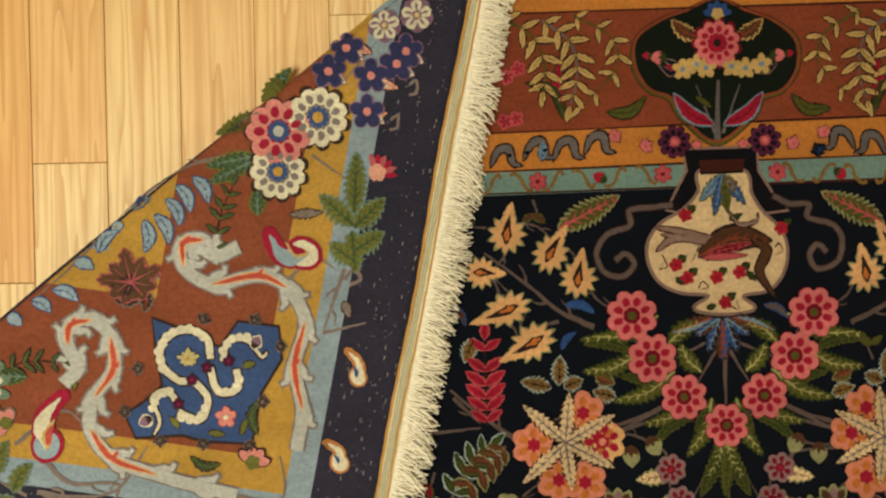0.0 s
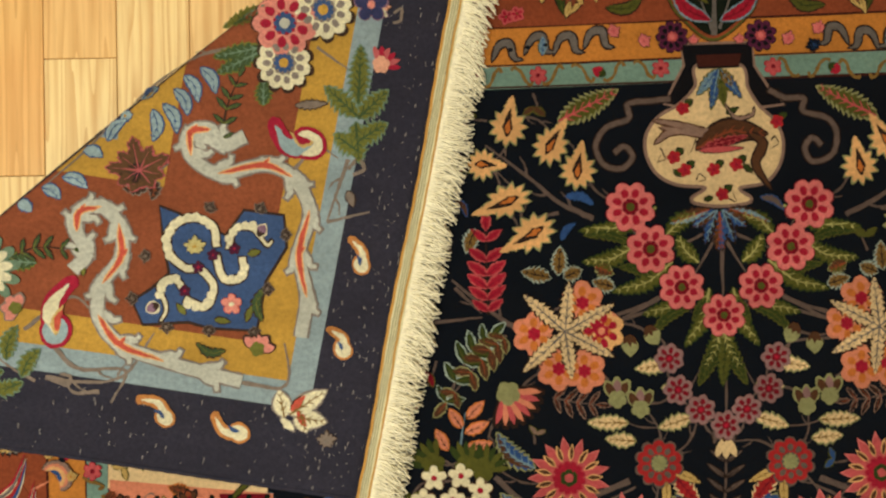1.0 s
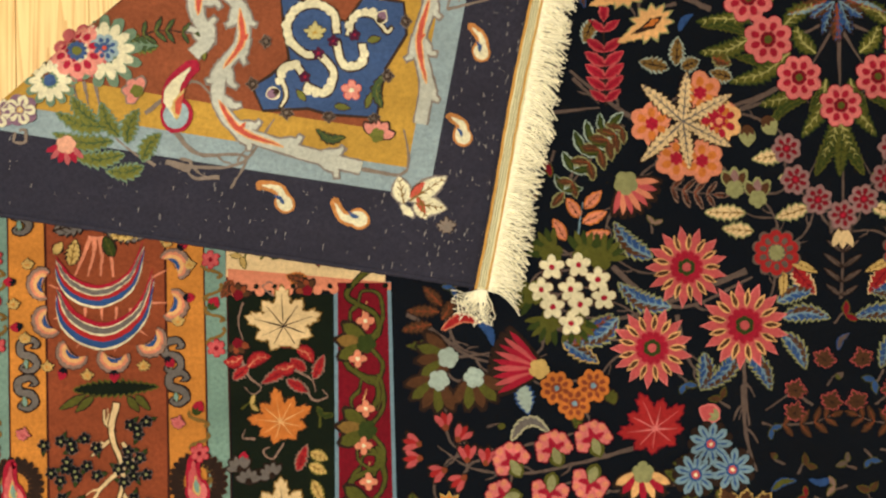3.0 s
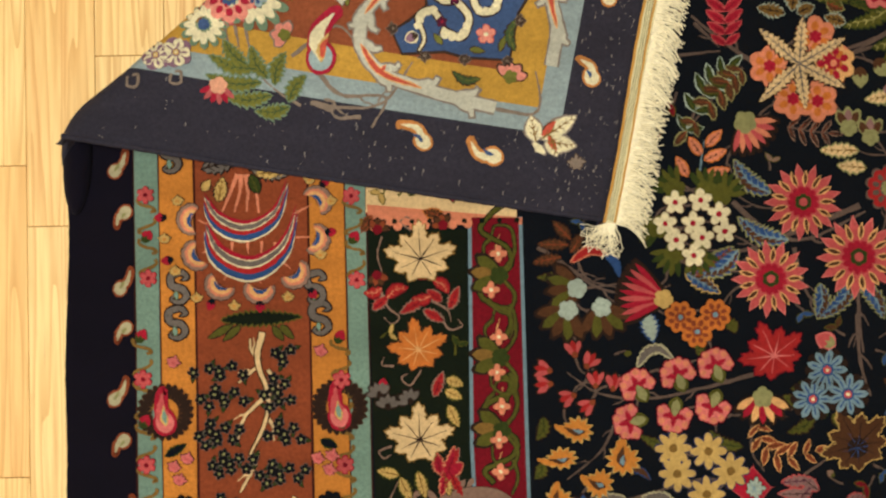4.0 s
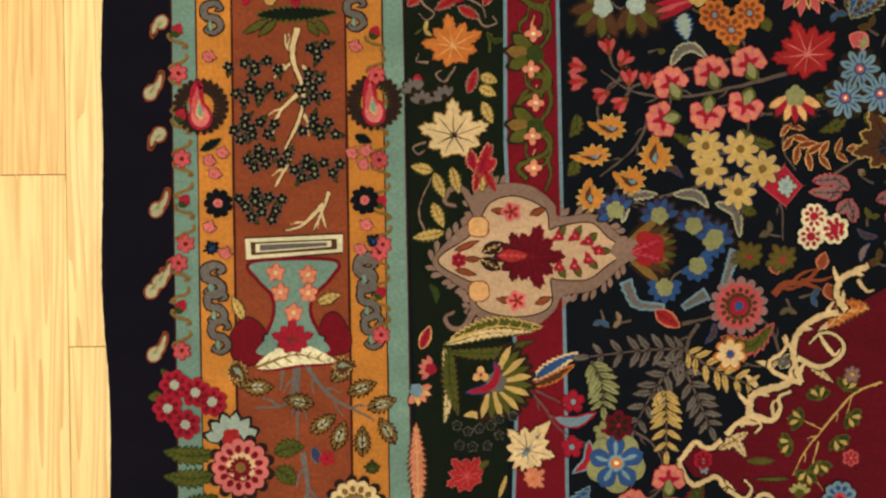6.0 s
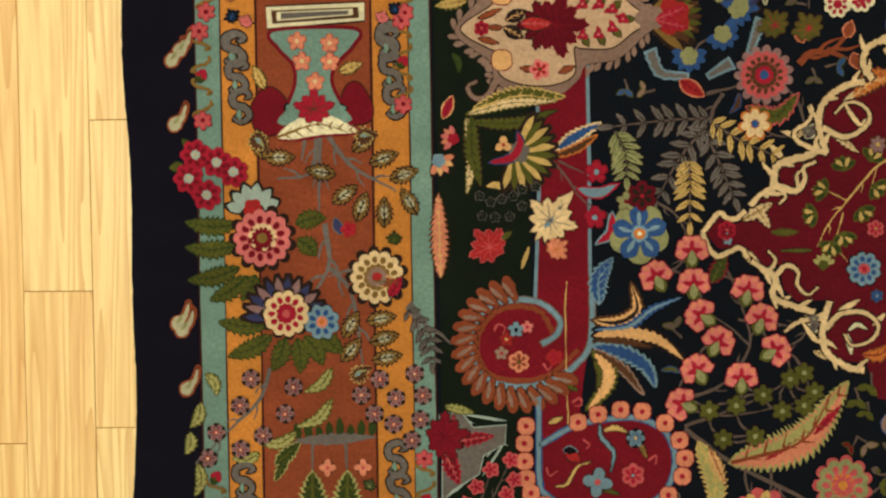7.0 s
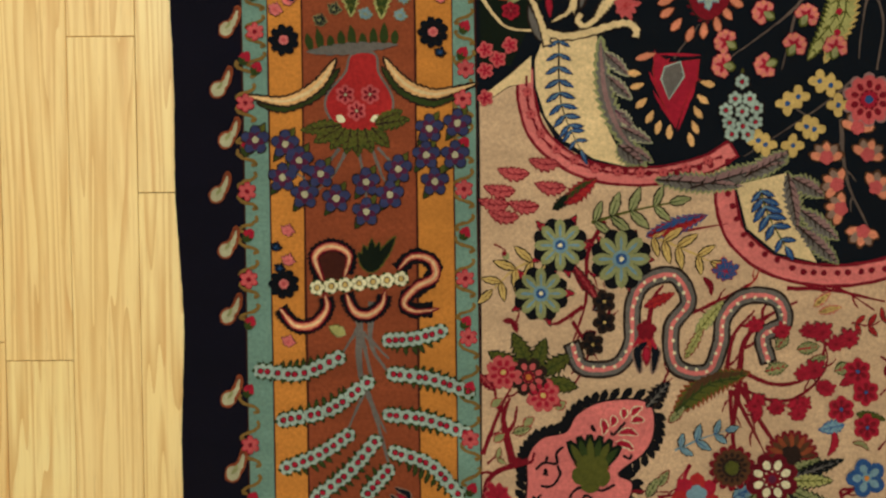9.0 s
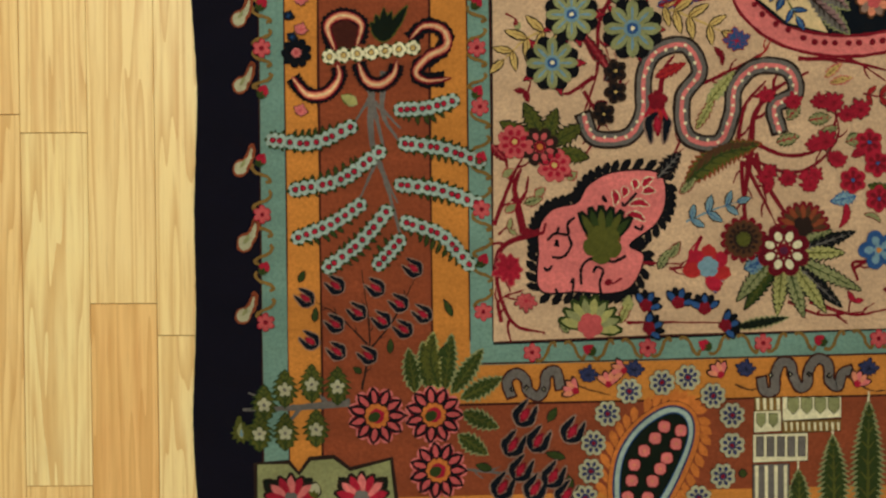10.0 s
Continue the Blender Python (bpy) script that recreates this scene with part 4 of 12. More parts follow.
sprig([(0.054, 0.108), (0.086, 0.088), (0.099, 0.053), (0.096, 0.027)], 0.0217, n=6, col="straw", stemcol="olive", lw=0.4)
sprig([(0.512, 0.108), (0.48, 0.088), (0.467, 0.053), (0.47, 0.027)], 0.0217, n=6, col="straw", stemcol="olive", lw=0.4)
sprig([(0.097, 0.105), (0.126, 0.081), (0.133, 0.047), (0.124, 0.01)], 0.0217, n=7, col="straw", stemcol="grey", lw=0.4)
sprig([(0.469, 0.105), (0.44, 0.081), (0.433, 0.047), (0.442, 0.01)], 0.0217, n=7, col="straw", stemcol="grey", lw=0.4)
sprig([(0.129, 0.11), (0.169, 0.086), (0.174, 0.052), (0.133, 0.009)], 0.0171, n=6, col="straw", stemcol="olive", lw=0.4)
sprig([(0.437, 0.11), (0.397, 0.086), (0.392, 0.052), (0.433, 0.009)], 0.0171, n=6, col="straw", stemcol="olive", lw=0.4)
leaf((0.117, 0.015), (0.115, 0.061), 0.0126, "crimson", "leafgreen", jag=0, bend=0.1)
leaf((0.449, 0.015), (0.451, 0.061), 0.0126, "crimson", "leafgreen", jag=0, bend=-0.1)
leaf((0.118, -0), (0.078, 0.039), 0.0114, "leafgreen", "", jag=0, bend=-0.25)
leaf((0.448, -0), (0.488, 0.039), 0.0114, "leafgreen", "", jag=0, bend=0.25)
leaf((0.164, 0.006), (0.206, 0.022), 0.0126, "olive", "", jag=0, bend=-0.2)
leaf((0.402, 0.006), (0.36, 0.022), 0.0126, "olive", "", jag=0, bend=0.2)
rosette((0.058, 0.045), 0.0069, n=5, col="rose", inner="crimson", heart="olive")
rosette((0.07, 0.054), 0.0069, n=5, col="rose", inner="crimson", heart="olive")
rosette((0.055, -0.002), 0.0069, n=5, col="rose", inner="crimson", heart="olive")
rosette((0.067, 0.001), 0.0069, n=5, col="rose", inner="crimson", heart="olive")
panel([(0.283, 0.124), (0.313, 0.111), (0.341, 0.1), (0.365, 0.079), (0.366, 0.05), (0.351, 0.028), (0.328, 0.02), (0.317, -0), (0.28, -0.026), (0.246, 0.001), (0.233, 0.022), (0.211, 0.031), (0.197, 0.054), (0.198, 0.083), (0.224, 0.102), (0.252, 0.112)], "forest", "rust", 0.0029)
panel([(0.283, 0.126), (0.316, 0.113), (0.344, 0.102), (0.369, 0.081), (0.37, 0.049), (0.353, 0.024), (0.332, 0.016), (0.321, -0.004), (0.28, -0.032), (0.242, -0.003), (0.229, 0.018), (0.208, 0.027), (0.192, 0.052), (0.195, 0.084), (0.221, 0.104), (0.25, 0.114)], "olive", "line", 0.0011, level=-1.45)
stem([(0.281, -0.026), (0.283, 0.038)], 0.0069, "grey")
stem([(0.279, -0.019), (0.26, 0.033)], 0.0034, "grey")
stem([(0.287, -0.019), (0.306, 0.033)], 0.0034, "grey")
leaf((0.277, -0.009), (0.236, 0.024), 0.0149, "crimson", "sky", jag=0, bend=0.12)
leaf((0.289, -0.009), (0.33, 0.024), 0.0149, "crimson", "sky", jag=0, bend=-0.12)
daisy((0.26, 0.055), 0.0114, n=5, col="straw", heart="sky", edge="")
daisy((0.245, 0.05), 0.0114, n=5, col="straw", heart="sky", edge="")
daisy((0.27, 0.051), 0.0114, n=5, col="straw", heart="sky", edge="")
daisy((0.297, 0.052), 0.0114, n=5, col="straw", heart="sky", edge="")
daisy((0.312, 0.05), 0.0114, n=5, col="straw", heart="sky", edge="")
daisy((0.329, 0.054), 0.0114, n=5, col="straw", heart="sky", edge="")
rosette((0.282, 0.077), 0.0251, n=11, col="pink", inner="crimson", heart="umber", edge="wine")
leaf((0.263, 0.084), (0.235, 0.102), 0.0171, "brown", "straw", bend=0.1)
leaf((0.303, 0.084), (0.331, 0.102), 0.0171, "brown", "straw", bend=-0.1)
bud((0.22, 0.063), 0.0086, a=180, col="pink", cup="leafgreen", edge="")
bud((0.346, 0.063), 0.0086, a=0, col="pink", cup="leafgreen", edge="")
bud((0.208, 0.065), 0.0051, a=180, col="crimson")
bud((0.358, 0.065), 0.0051, a=0, col="crimson")
fanflower((0.283, 0.107), 0.0160, a=90, n=5, col="blue", cup="straw")
leaf((0.259, 0.021), (0.276, 0.009), 0.0069, "olive", "")
tulip((0.234, 0.051), 0.0080, a=150)
tulip((0.332, 0.051), 0.0080, a=30)
scroll([(0.039, -0.05), (0.047, -0.033), (0.058, -0.031), (0.063, -0.046), (0.072, -0.049)], 0.0080, "grey", "umber", shape="leaf")
scroll([(0.527, -0.05), (0.519, -0.033), (0.508, -0.031), (0.503, -0.046), (0.494, -0.049)], 0.0080, "grey", "umber", shape="leaf")
scroll([(0.074, -0.043), (0.083, -0.026), (0.094, -0.024), (0.098, -0.039), (0.108, -0.041)], 0.0080, "grey", "umber", shape="leaf")
scroll([(0.492, -0.043), (0.483, -0.026), (0.472, -0.024), (0.468, -0.039), (0.458, -0.041)], 0.0080, "grey", "umber", shape="leaf")
scroll([(0.106, -0.044), (0.114, -0.026), (0.126, -0.024), (0.13, -0.039), (0.139, -0.042)], 0.0080, "grey", "umber", shape="leaf")
scroll([(0.46, -0.044), (0.452, -0.026), (0.44, -0.024), (0.436, -0.039), (0.427, -0.042)], 0.0080, "grey", "umber", shape="leaf")
scroll([(0.139, -0.038), (0.147, -0.021), (0.159, -0.019), (0.163, -0.034), (0.172, -0.037)], 0.0080, "grey", "umber", shape="leaf")
scroll([(0.427, -0.038), (0.419, -0.021), (0.407, -0.019), (0.403, -0.034), (0.394, -0.037)], 0.0080, "grey", "umber", shape="leaf")
leaf((0.094, -0.044), (0.095, -0.023), 0.0114, "sky", "leafgreen", jag=0.2)
leaf((0.472, -0.044), (0.471, -0.023), 0.0114, "sky", "leafgreen", jag=0.2)
dots((0.059, -0.038), (0.097, -0.033), 0.0023, n=3, col="navy")
dots((0.507, -0.038), (0.469, -0.033), 0.0023, n=3, col="navy")
rosette((0.235, -0.027), 0.0166, n=9, col="plum", inner="black", heart="pink", mid="rose", edge="black")
rosette((0.331, -0.027), 0.0166, n=9, col="plum", inner="black", heart="pink", mid="rose", edge="black")
maple((0.171, -0.02), 0.0091, a=30, col="pink", vein="rose")
maple((0.395, -0.02), 0.0091, a=150, col="pink", vein="rose")
maple((0.204, -0.031), 0.0091, a=30, col="pink", vein="rose")
maple((0.362, -0.031), 0.0091, a=150, col="pink", vein="rose")
maple((0.389, -0.039), 0.0097, a=120, col="navy", vein="blue")
maple((0.258, -0.031), 0.0069, a=90, col="pink", vein="rose")
maple((0.308, -0.031), 0.0069, a=90, col="pink", vein="rose")
guard((0.022, -0.069), (0.222, -0.061), 0.0097, n=3, swap=1)
guard((0.544, -0.069), (0.344, -0.061), 0.0097, n=3, swap=1)
leaf((0.279, -0.216), (0.254, -0.234), 0.0171, "blue", "umber", half="brown")
leaf((0.287, -0.216), (0.312, -0.234), 0.0171, "blue", "umber", half="brown")
leaf((0.283, -0.218), (0.281, -0.26), 0.0171, "brown", "umber", half="blue")
leaf((0.283, -0.218), (0.285, -0.26), 0.0171, "brown", "umber", half="blue")
leaf((0.272, -0.215), (0.228, -0.23), 0.0171, "brown", "umber", half="sky")
leaf((0.294, -0.215), (0.338, -0.23), 0.0171, "brown", "umber", half="sky")
leaf((0.28, -0.216), (0.267, -0.252), 0.0171, "blue", "umber", half="umber")
leaf((0.286, -0.216), (0.299, -0.252), 0.0171, "blue", "umber", half="umber")
stem([(0.285, -0.244), (0.285, -0.318)], 0.0051, "stem")
stem([(0.28, -0.243), (0.253, -0.289)], 0.0040, "stem")
stem([(0.286, -0.243), (0.313, -0.289)], 0.0040, "stem")
stem([(0.274, -0.238), (0.225, -0.26)], 0.0040, "stem")
stem([(0.292, -0.238), (0.341, -0.26)], 0.0040, "stem")
leaf((0.214, -0.212), (0.131, -0.236), 0.0206, "olive", "leafgreen", "lime", bend=0.1)
leaf((0.352, -0.212), (0.435, -0.236), 0.0206, "olive", "leafgreen", "lime", bend=-0.1)
leaf((0.191, -0.253), (0.134, -0.27), 0.0206, "olive", "leafgreen", "lime", bend=0.1)
leaf((0.375, -0.253), (0.432, -0.27), 0.0206, "olive", "leafgreen", "lime", bend=-0.1)
leaf((0.231, -0.271), (0.166, -0.303), 0.0206, "olive", "leafgreen", "lime", bend=0.1)
leaf((0.335, -0.271), (0.4, -0.303), 0.0206, "olive", "leafgreen", "lime", bend=-0.1)
leaf((0.253, -0.3), (0.198, -0.328), 0.0206, "olive", "leafgreen", "lime", bend=0.1)
leaf((0.313, -0.3), (0.368, -0.328), 0.0206, "olive", "leafgreen", "lime", bend=-0.1)
leaf((0.259, -0.272), (0.237, -0.243), 0.0206, "olive", "leafgreen", "lime", bend=0.1)
leaf((0.307, -0.272), (0.329, -0.243), 0.0206, "olive", "leafgreen", "lime", bend=-0.1)
leaf((0.27, -0.301), (0.243, -0.363), 0.0206, "olive", "leafgreen", "lime", bend=0.1)
leaf((0.296, -0.301), (0.323, -0.363), 0.0206, "olive", "leafgreen", "lime", bend=-0.1)
leaf((0.281, -0.341), (0.263, -0.387), 0.0206, "olive", "leafgreen", "lime", bend=0.1)
leaf((0.285, -0.341), (0.303, -0.387), 0.0206, "olive", "leafgreen", "lime", bend=-0.1)
leaf((0.225, -0.242), (0.26, -0.22), 0.0206, "olive", "leafgreen", "lime", bend=0.1)
leaf((0.341, -0.242), (0.306, -0.22), 0.0206, "olive", "leafgreen", "lime", bend=-0.1)
leaf((0.185, -0.25), (0.136, -0.241), 0.0126, "leafgreen", "olive", bend=-0.1)
leaf((0.381, -0.25), (0.43, -0.241), 0.0126, "leafgreen", "olive", bend=0.1)
leaf((0.21, -0.288), (0.173, -0.276), 0.0126, "leafgreen", "olive", bend=-0.1)
leaf((0.356, -0.288), (0.393, -0.276), 0.0126, "leafgreen", "olive", bend=0.1)
leaf((0.253, -0.318), (0.206, -0.351), 0.0126, "leafgreen", "olive", bend=-0.1)
leaf((0.313, -0.318), (0.36, -0.351), 0.0126, "leafgreen", "olive", bend=0.1)
leaf((0.276, -0.312), (0.252, -0.335), 0.0126, "leafgreen", "olive", bend=-0.1)
leaf((0.29, -0.312), (0.314, -0.335), 0.0126, "leafgreen", "olive", bend=0.1)
rosette((0.186, -0.211), 0.0257, n=8, col="pink", inner="crimson", heart="olive", mid="wine", edge="wine")
rosette((0.38, -0.211), 0.0257, n=8, col="pink", inner="crimson", heart="olive", mid="wine", edge="wine")
rosette((0.207, -0.257), 0.0251, n=8, col="pink", inner="crimson", heart="olive", mid="wine", edge="wine")
rosette((0.359, -0.257), 0.0251, n=8, col="pink", inner="crimson", heart="olive", mid="wine", edge="wine")
rosette((0.24, -0.299), 0.0234, n=8, col="pink", inner="crimson", heart="olive", mid="wine", edge="wine")
rosette((0.326, -0.299), 0.0234, n=8, col="pink", inner="crimson", heart="olive", mid="wine", edge="wine")
rosette((0.285, -0.33), 0.0223, n=8, col="pink", inner="crimson", heart="olive", mid="wine", edge="wine")
stem([(0.155, -0.333), (0.201, -0.317), (0.236, -0.3)], 0.0051, "stem")
stem([(0.411, -0.333), (0.365, -0.317), (0.33, -0.3)], 0.0051, "stem")
stem([(-0.006, -0.295), (0.023, -0.324)], 0.0046, "stem")
leaf((0.147, -0.275), (0.166, -0.283), 0.0171, "brown", "sage", half="olive", jag=0.3)
leaf((0.419, -0.275), (0.4, -0.283), 0.0171, "brown", "sage", half="olive", jag=0.3)
rosette((0.152, -0.345), 0.0229, n=7, col="peach", inner="crimson", heart="salmon", edge="orange")
stem([(-0.029, -0.333), (0.023, -0.328)], 0.0046, "stem")
stem([(0.167, -0.335), (0.19, -0.329), (0.237, -0.312)], 0.0051, "stem")
stem([(0.399, -0.335), (0.376, -0.329), (0.329, -0.312)], 0.0051, "stem")
sprig([(0.049, -0.348), (0.022, -0.374), (-0.022, -0.425)], 0.0206, n=6, col="brown", edge="sage", lw=0.55)
leaf((-0.001, -0.447), (-0.014, -0.427), 0.0114, "salmon", "orange", "umber", jag=0)
leaf((0.005, -0.437), (0.023, -0.419), 0.0114, "salmon", "orange", "umber", jag=0)
leaf((0.003, -0.453), (0.028, -0.442), 0.0114, "salmon", "orange", "umber", jag=0)
leaf((0.002, -0.47), (0.031, -0.464), 0.0114, "salmon", "orange", "umber", jag=0)
leaf((0.564, -0.47), (0.535, -0.464), 0.0114, "salmon", "orange", "umber", jag=0)
leaf((-0.017, -0.471), (-0.029, -0.449), 0.0114, "salmon", "orange", "umber", jag=0)
leaf((0.583, -0.471), (0.595, -0.449), 0.0114, "salmon", "orange", "umber", jag=0)
stem([(-0.005, -0.483), (-0.001, -0.454), (0.003, -0.431)], 0.0023, "sky")
fanflower((-0.031, -0.488), 0.0314, a=130, spread=90, n=6, col="olive", tip="leafgreen", cup="olive")
fanflower((0.597, -0.488), 0.0314, a=50, spread=90, n=6, col="olive", tip="leafgreen", cup="olive")
fanflower((0.003, -0.491), 0.0314, a=80, spread=90, n=6, col="olive", tip="leafgreen", cup="olive")
fanflower((0.563, -0.491), 0.0314, a=100, spread=90, n=6, col="olive", tip="leafgreen", cup="olive")
fanflower((0.02, -0.494), 0.0314, a=50, spread=90, n=6, col="olive", tip="leafgreen", cup="olive")
fanflower((0.546, -0.494), 0.0314, a=130, spread=90, n=6, col="olive", tip="leafgreen", cup="olive")
fanflower((-0.049, -0.528), 0.0314, a=190, spread=90, n=6, col="olive", tip="leafgreen", cup="olive")
fanflower((0.615, -0.528), 0.0314, a=-10, spread=90, n=6, col="olive", tip="leafgreen", cup="olive")
fanflower((-0.032, -0.556), 0.0314, a=230, spread=90, n=6, col="olive", tip="leafgreen", cup="olive")
fanflower((0.598, -0.556), 0.0314, a=-50, spread=90, n=6, col="olive", tip="leafgreen", cup="olive")
fanflower((-0.009, -0.556), 0.0314, a=290, spread=90, n=6, col="olive", tip="leafgreen", cup="olive")
fanflower((0.575, -0.556), 0.0314, a=-110, spread=90, n=6, col="olive", tip="leafgreen", cup="olive")
daisy((-0.032, -0.501), 0.0137, n=5, col="ivory", heart="crimson", edge="brown")
daisy((0.598, -0.501), 0.0137, n=5, col="ivory", heart="crimson", edge="brown")
daisy((-0.003, -0.499), 0.0137, n=5, col="ivory", heart="crimson", edge="brown")
daisy((0.569, -0.499), 0.0137, n=5, col="ivory", heart="crimson", edge="brown")
daisy((0.018, -0.515), 0.0137, n=5, col="ivory", heart="crimson", edge="brown")
daisy((0.548, -0.515), 0.0137, n=5, col="ivory", heart="crimson", edge="brown")
daisy((-0.044, -0.525), 0.0137, n=5, col="ivory", heart="crimson", edge="brown")
daisy((0.61, -0.525), 0.0137, n=5, col="ivory", heart="crimson", edge="brown")
daisy((-0.012, -0.525), 0.0137, n=5, col="ivory", heart="crimson", edge="brown")
daisy((0.578, -0.525), 0.0137, n=5, col="ivory", heart="crimson", edge="brown")
daisy((-0.002, -0.542), 0.0137, n=5, col="ivory", heart="crimson", edge="brown")
daisy((0.568, -0.542), 0.0137, n=5, col="ivory", heart="crimson", edge="brown")
daisy((-0.032, -0.544), 0.0137, n=5, col="ivory", heart="crimson", edge="brown")
daisy((0.598, -0.544), 0.0137, n=5, col="ivory", heart="crimson", edge="brown")
daisy((0.024, -0.535), 0.0137, n=5, col="ivory", heart="crimson", edge="brown")
daisy((0.542, -0.535), 0.0137, n=5, col="ivory", heart="crimson", edge="brown")
daisy((-0.012, -0.562), 0.0137, n=5, col="ivory", heart="crimson", edge="brown")
daisy((0.578, -0.562), 0.0137, n=5, col="ivory", heart="crimson", edge="brown")
leaf((0.077, -0.492), (0.037, -0.454), 0.0240, "blue", "sage", half="brown", bend=0.12)
leaf((0.489, -0.492), (0.529, -0.454), 0.0240, "blue", "sage", half="brown", bend=-0.12)
leaf((0.096, -0.546), (0.04, -0.52), 0.0240, "blue", "sage", half="brown", bend=0.12)
leaf((0.47, -0.546), (0.526, -0.52), 0.0240, "blue", "sage", half="brown", bend=-0.12)
leaf((0.039, -0.557), (-0.005, -0.584), 0.0240, "blue", "sage", half="brown", bend=0.12)
leaf((0.527, -0.557), (0.571, -0.584), 0.0240, "blue", "sage", half="brown", bend=-0.12)
leaf((0.551, -0.604), (0.601, -0.581), 0.0240, "blue", "sage", half="brown", bend=-0.12)
leaf((0.517, -0.602), (0.512, -0.652), 0.0240, "blue", "sage", half="brown", bend=-0.12)
leaf((0.172, -0.589), (0.131, -0.636), 0.0206, "blue", "sage", half="brown", bend=0.1)
leaf((0.394, -0.589), (0.435, -0.636), 0.0206, "blue", "sage", half="brown", bend=-0.1)
leaf((0.178, -0.598), (0.204, -0.637), 0.0206, "blue", "sage", half="brown", bend=0.1)
leaf((0.388, -0.598), (0.362, -0.637), 0.0206, "blue", "sage", half="brown", bend=-0.1)
leaf((0.218, -0.559), (0.269, -0.56), 0.0206, "blue", "sage", half="brown", bend=0.1)
leaf((0.348, -0.559), (0.297, -0.56), 0.0206, "blue", "sage", half="brown", bend=-0.1)
leaf((0.213, -0.542), (0.253, -0.531), 0.0206, "blue", "sage", half="brown", bend=0.1)
leaf((0.353, -0.542), (0.313, -0.531), 0.0206, "blue", "sage", half="brown", bend=-0.1)
leaf((0.217, -0.576), (0.242, -0.615), 0.0206, "blue", "sage", half="brown", bend=0.1)
leaf((0.349, -0.576), (0.324, -0.615), 0.0206, "blue", "sage", half="brown", bend=-0.1)
leaf((0.132, -0.597), (0.128, -0.636), 0.0206, "blue", "sage", half="brown", bend=0.1)
leaf((0.434, -0.597), (0.438, -0.636), 0.0206, "blue", "sage", half="brown", bend=-0.1)
stem([(0.18, -0.508), (0.122, -0.53), (0.047, -0.557), (0.002, -0.556)], 0.0069, "stem", twigs=2)
stem([(0.386, -0.508), (0.444, -0.53), (0.519, -0.557), (0.564, -0.556)], 0.0069, "stem", twigs=2)
stem([(0.175, -0.575), (0.176, -0.637), (0.18, -0.676)], 0.0051, "stem", twigs=3)
stem([(0.391, -0.575), (0.39, -0.637), (0.386, -0.676)], 0.0051, "stem", twigs=3)
stem([(0.452, -0.625), (0.492, -0.636)], 0.0040, "stem")
sunflower((0.114, -0.503), 0.0434, n=13)
sunflower((0.452, -0.503), 0.0434, n=13)
sunflower((0.176, -0.567), 0.0469, n=13)
sunflower((0.39, -0.567), 0.0469, n=13)
sunflower((0.075, -0.59), 0.0434, n=13)
sunflower((0.491, -0.59), 0.0434, n=13)
fanflower((0.168, -0.421), 0.0240, a=90, spread=60, n=3, col="brown", tip="mauve", cup="sage", edge="sage")
fanflower((0.398, -0.421), 0.0240, a=90, spread=60, n=3, col="brown", tip="mauve", cup="sage", edge="sage")
fanflower((0.193, -0.432), 0.0240, a=90, spread=60, n=3, col="brown", tip="mauve", cup="sage", edge="sage")
fanflower((0.373, -0.432), 0.0240, a=90, spread=60, n=3, col="brown", tip="mauve", cup="sage", edge="sage")
leaf((0.179, -0.445), (0.136, -0.444), 0.0183, "cream", "sage", jag=0.4, teeth=4)
leaf((0.387, -0.445), (0.43, -0.444), 0.0183, "cream", "sage", jag=0.4, teeth=4)
leaf((0.187, -0.465), (0.155, -0.462), 0.0183, "cream", "sage", jag=0.4, teeth=4)
leaf((0.379, -0.465), (0.411, -0.462), 0.0183, "cream", "sage", jag=0.4, teeth=4)
leaf((0.224, -0.382), (0.189, -0.387), 0.0183, "cream", "sage", jag=0.4, teeth=4)
leaf((0.342, -0.382), (0.377, -0.387), 0.0183, "cream", "sage", jag=0.4, teeth=4)
leaf((0.248, -0.44), (0.213, -0.451), 0.0183, "cream", "sage", jag=0.4, teeth=4)
leaf((0.318, -0.44), (0.353, -0.451), 0.0183, "cream", "sage", jag=0.4, teeth=4)
leaf((0.246, -0.405), (0.217, -0.408), 0.0183, "cream", "sage", jag=0.4, teeth=4)
leaf((0.32, -0.405), (0.349, -0.408), 0.0183, "cream", "sage", jag=0.4, teeth=4)
rosette((0.225, -0.376), 0.0149, n=7, col="mauve", inner="wine", heart="crimson", edge="brown")
rosette((0.341, -0.376), 0.0149, n=7, col="mauve", inner="wine", heart="crimson", edge="brown")
rosette((0.234, -0.41), 0.0149, n=7, col="mauve", inner="wine", heart="crimson", edge="brown")
rosette((0.332, -0.41), 0.0149, n=7, col="mauve", inner="wine", heart="crimson", edge="brown")
rosette((0.258, -0.432), 0.0149, n=7, col="mauve", inner="wine", heart="crimson", edge="brown")
rosette((0.308, -0.432), 0.0149, n=7, col="mauve", inner="wine", heart="crimson", edge="brown")
rosette((0.285, -0.449), 0.0149, n=7, col="mauve", inner="wine", heart="crimson", edge="brown")
fanflower((0.285, -0.46), 0.0263, a=-90, spread=50, n=3, col="cream", cup="brown", cupsize=0.2)
bud((0.183, -0.361), 0.0114, a=-90, col="sage", cup="brown", edge="")
bud((0.383, -0.361), 0.0114, a=270, col="sage", cup="brown", edge="")
bud((0.207, -0.35), 0.0114, a=-60, col="sage", cup="brown", edge="")
bud((0.359, -0.35), 0.0114, a=240, col="sage", cup="brown", edge="")
rosette((0.212, -0.489), 0.0251, n=10, col="red", inner="stem", heart="sage", mid="sage", edge="stem")
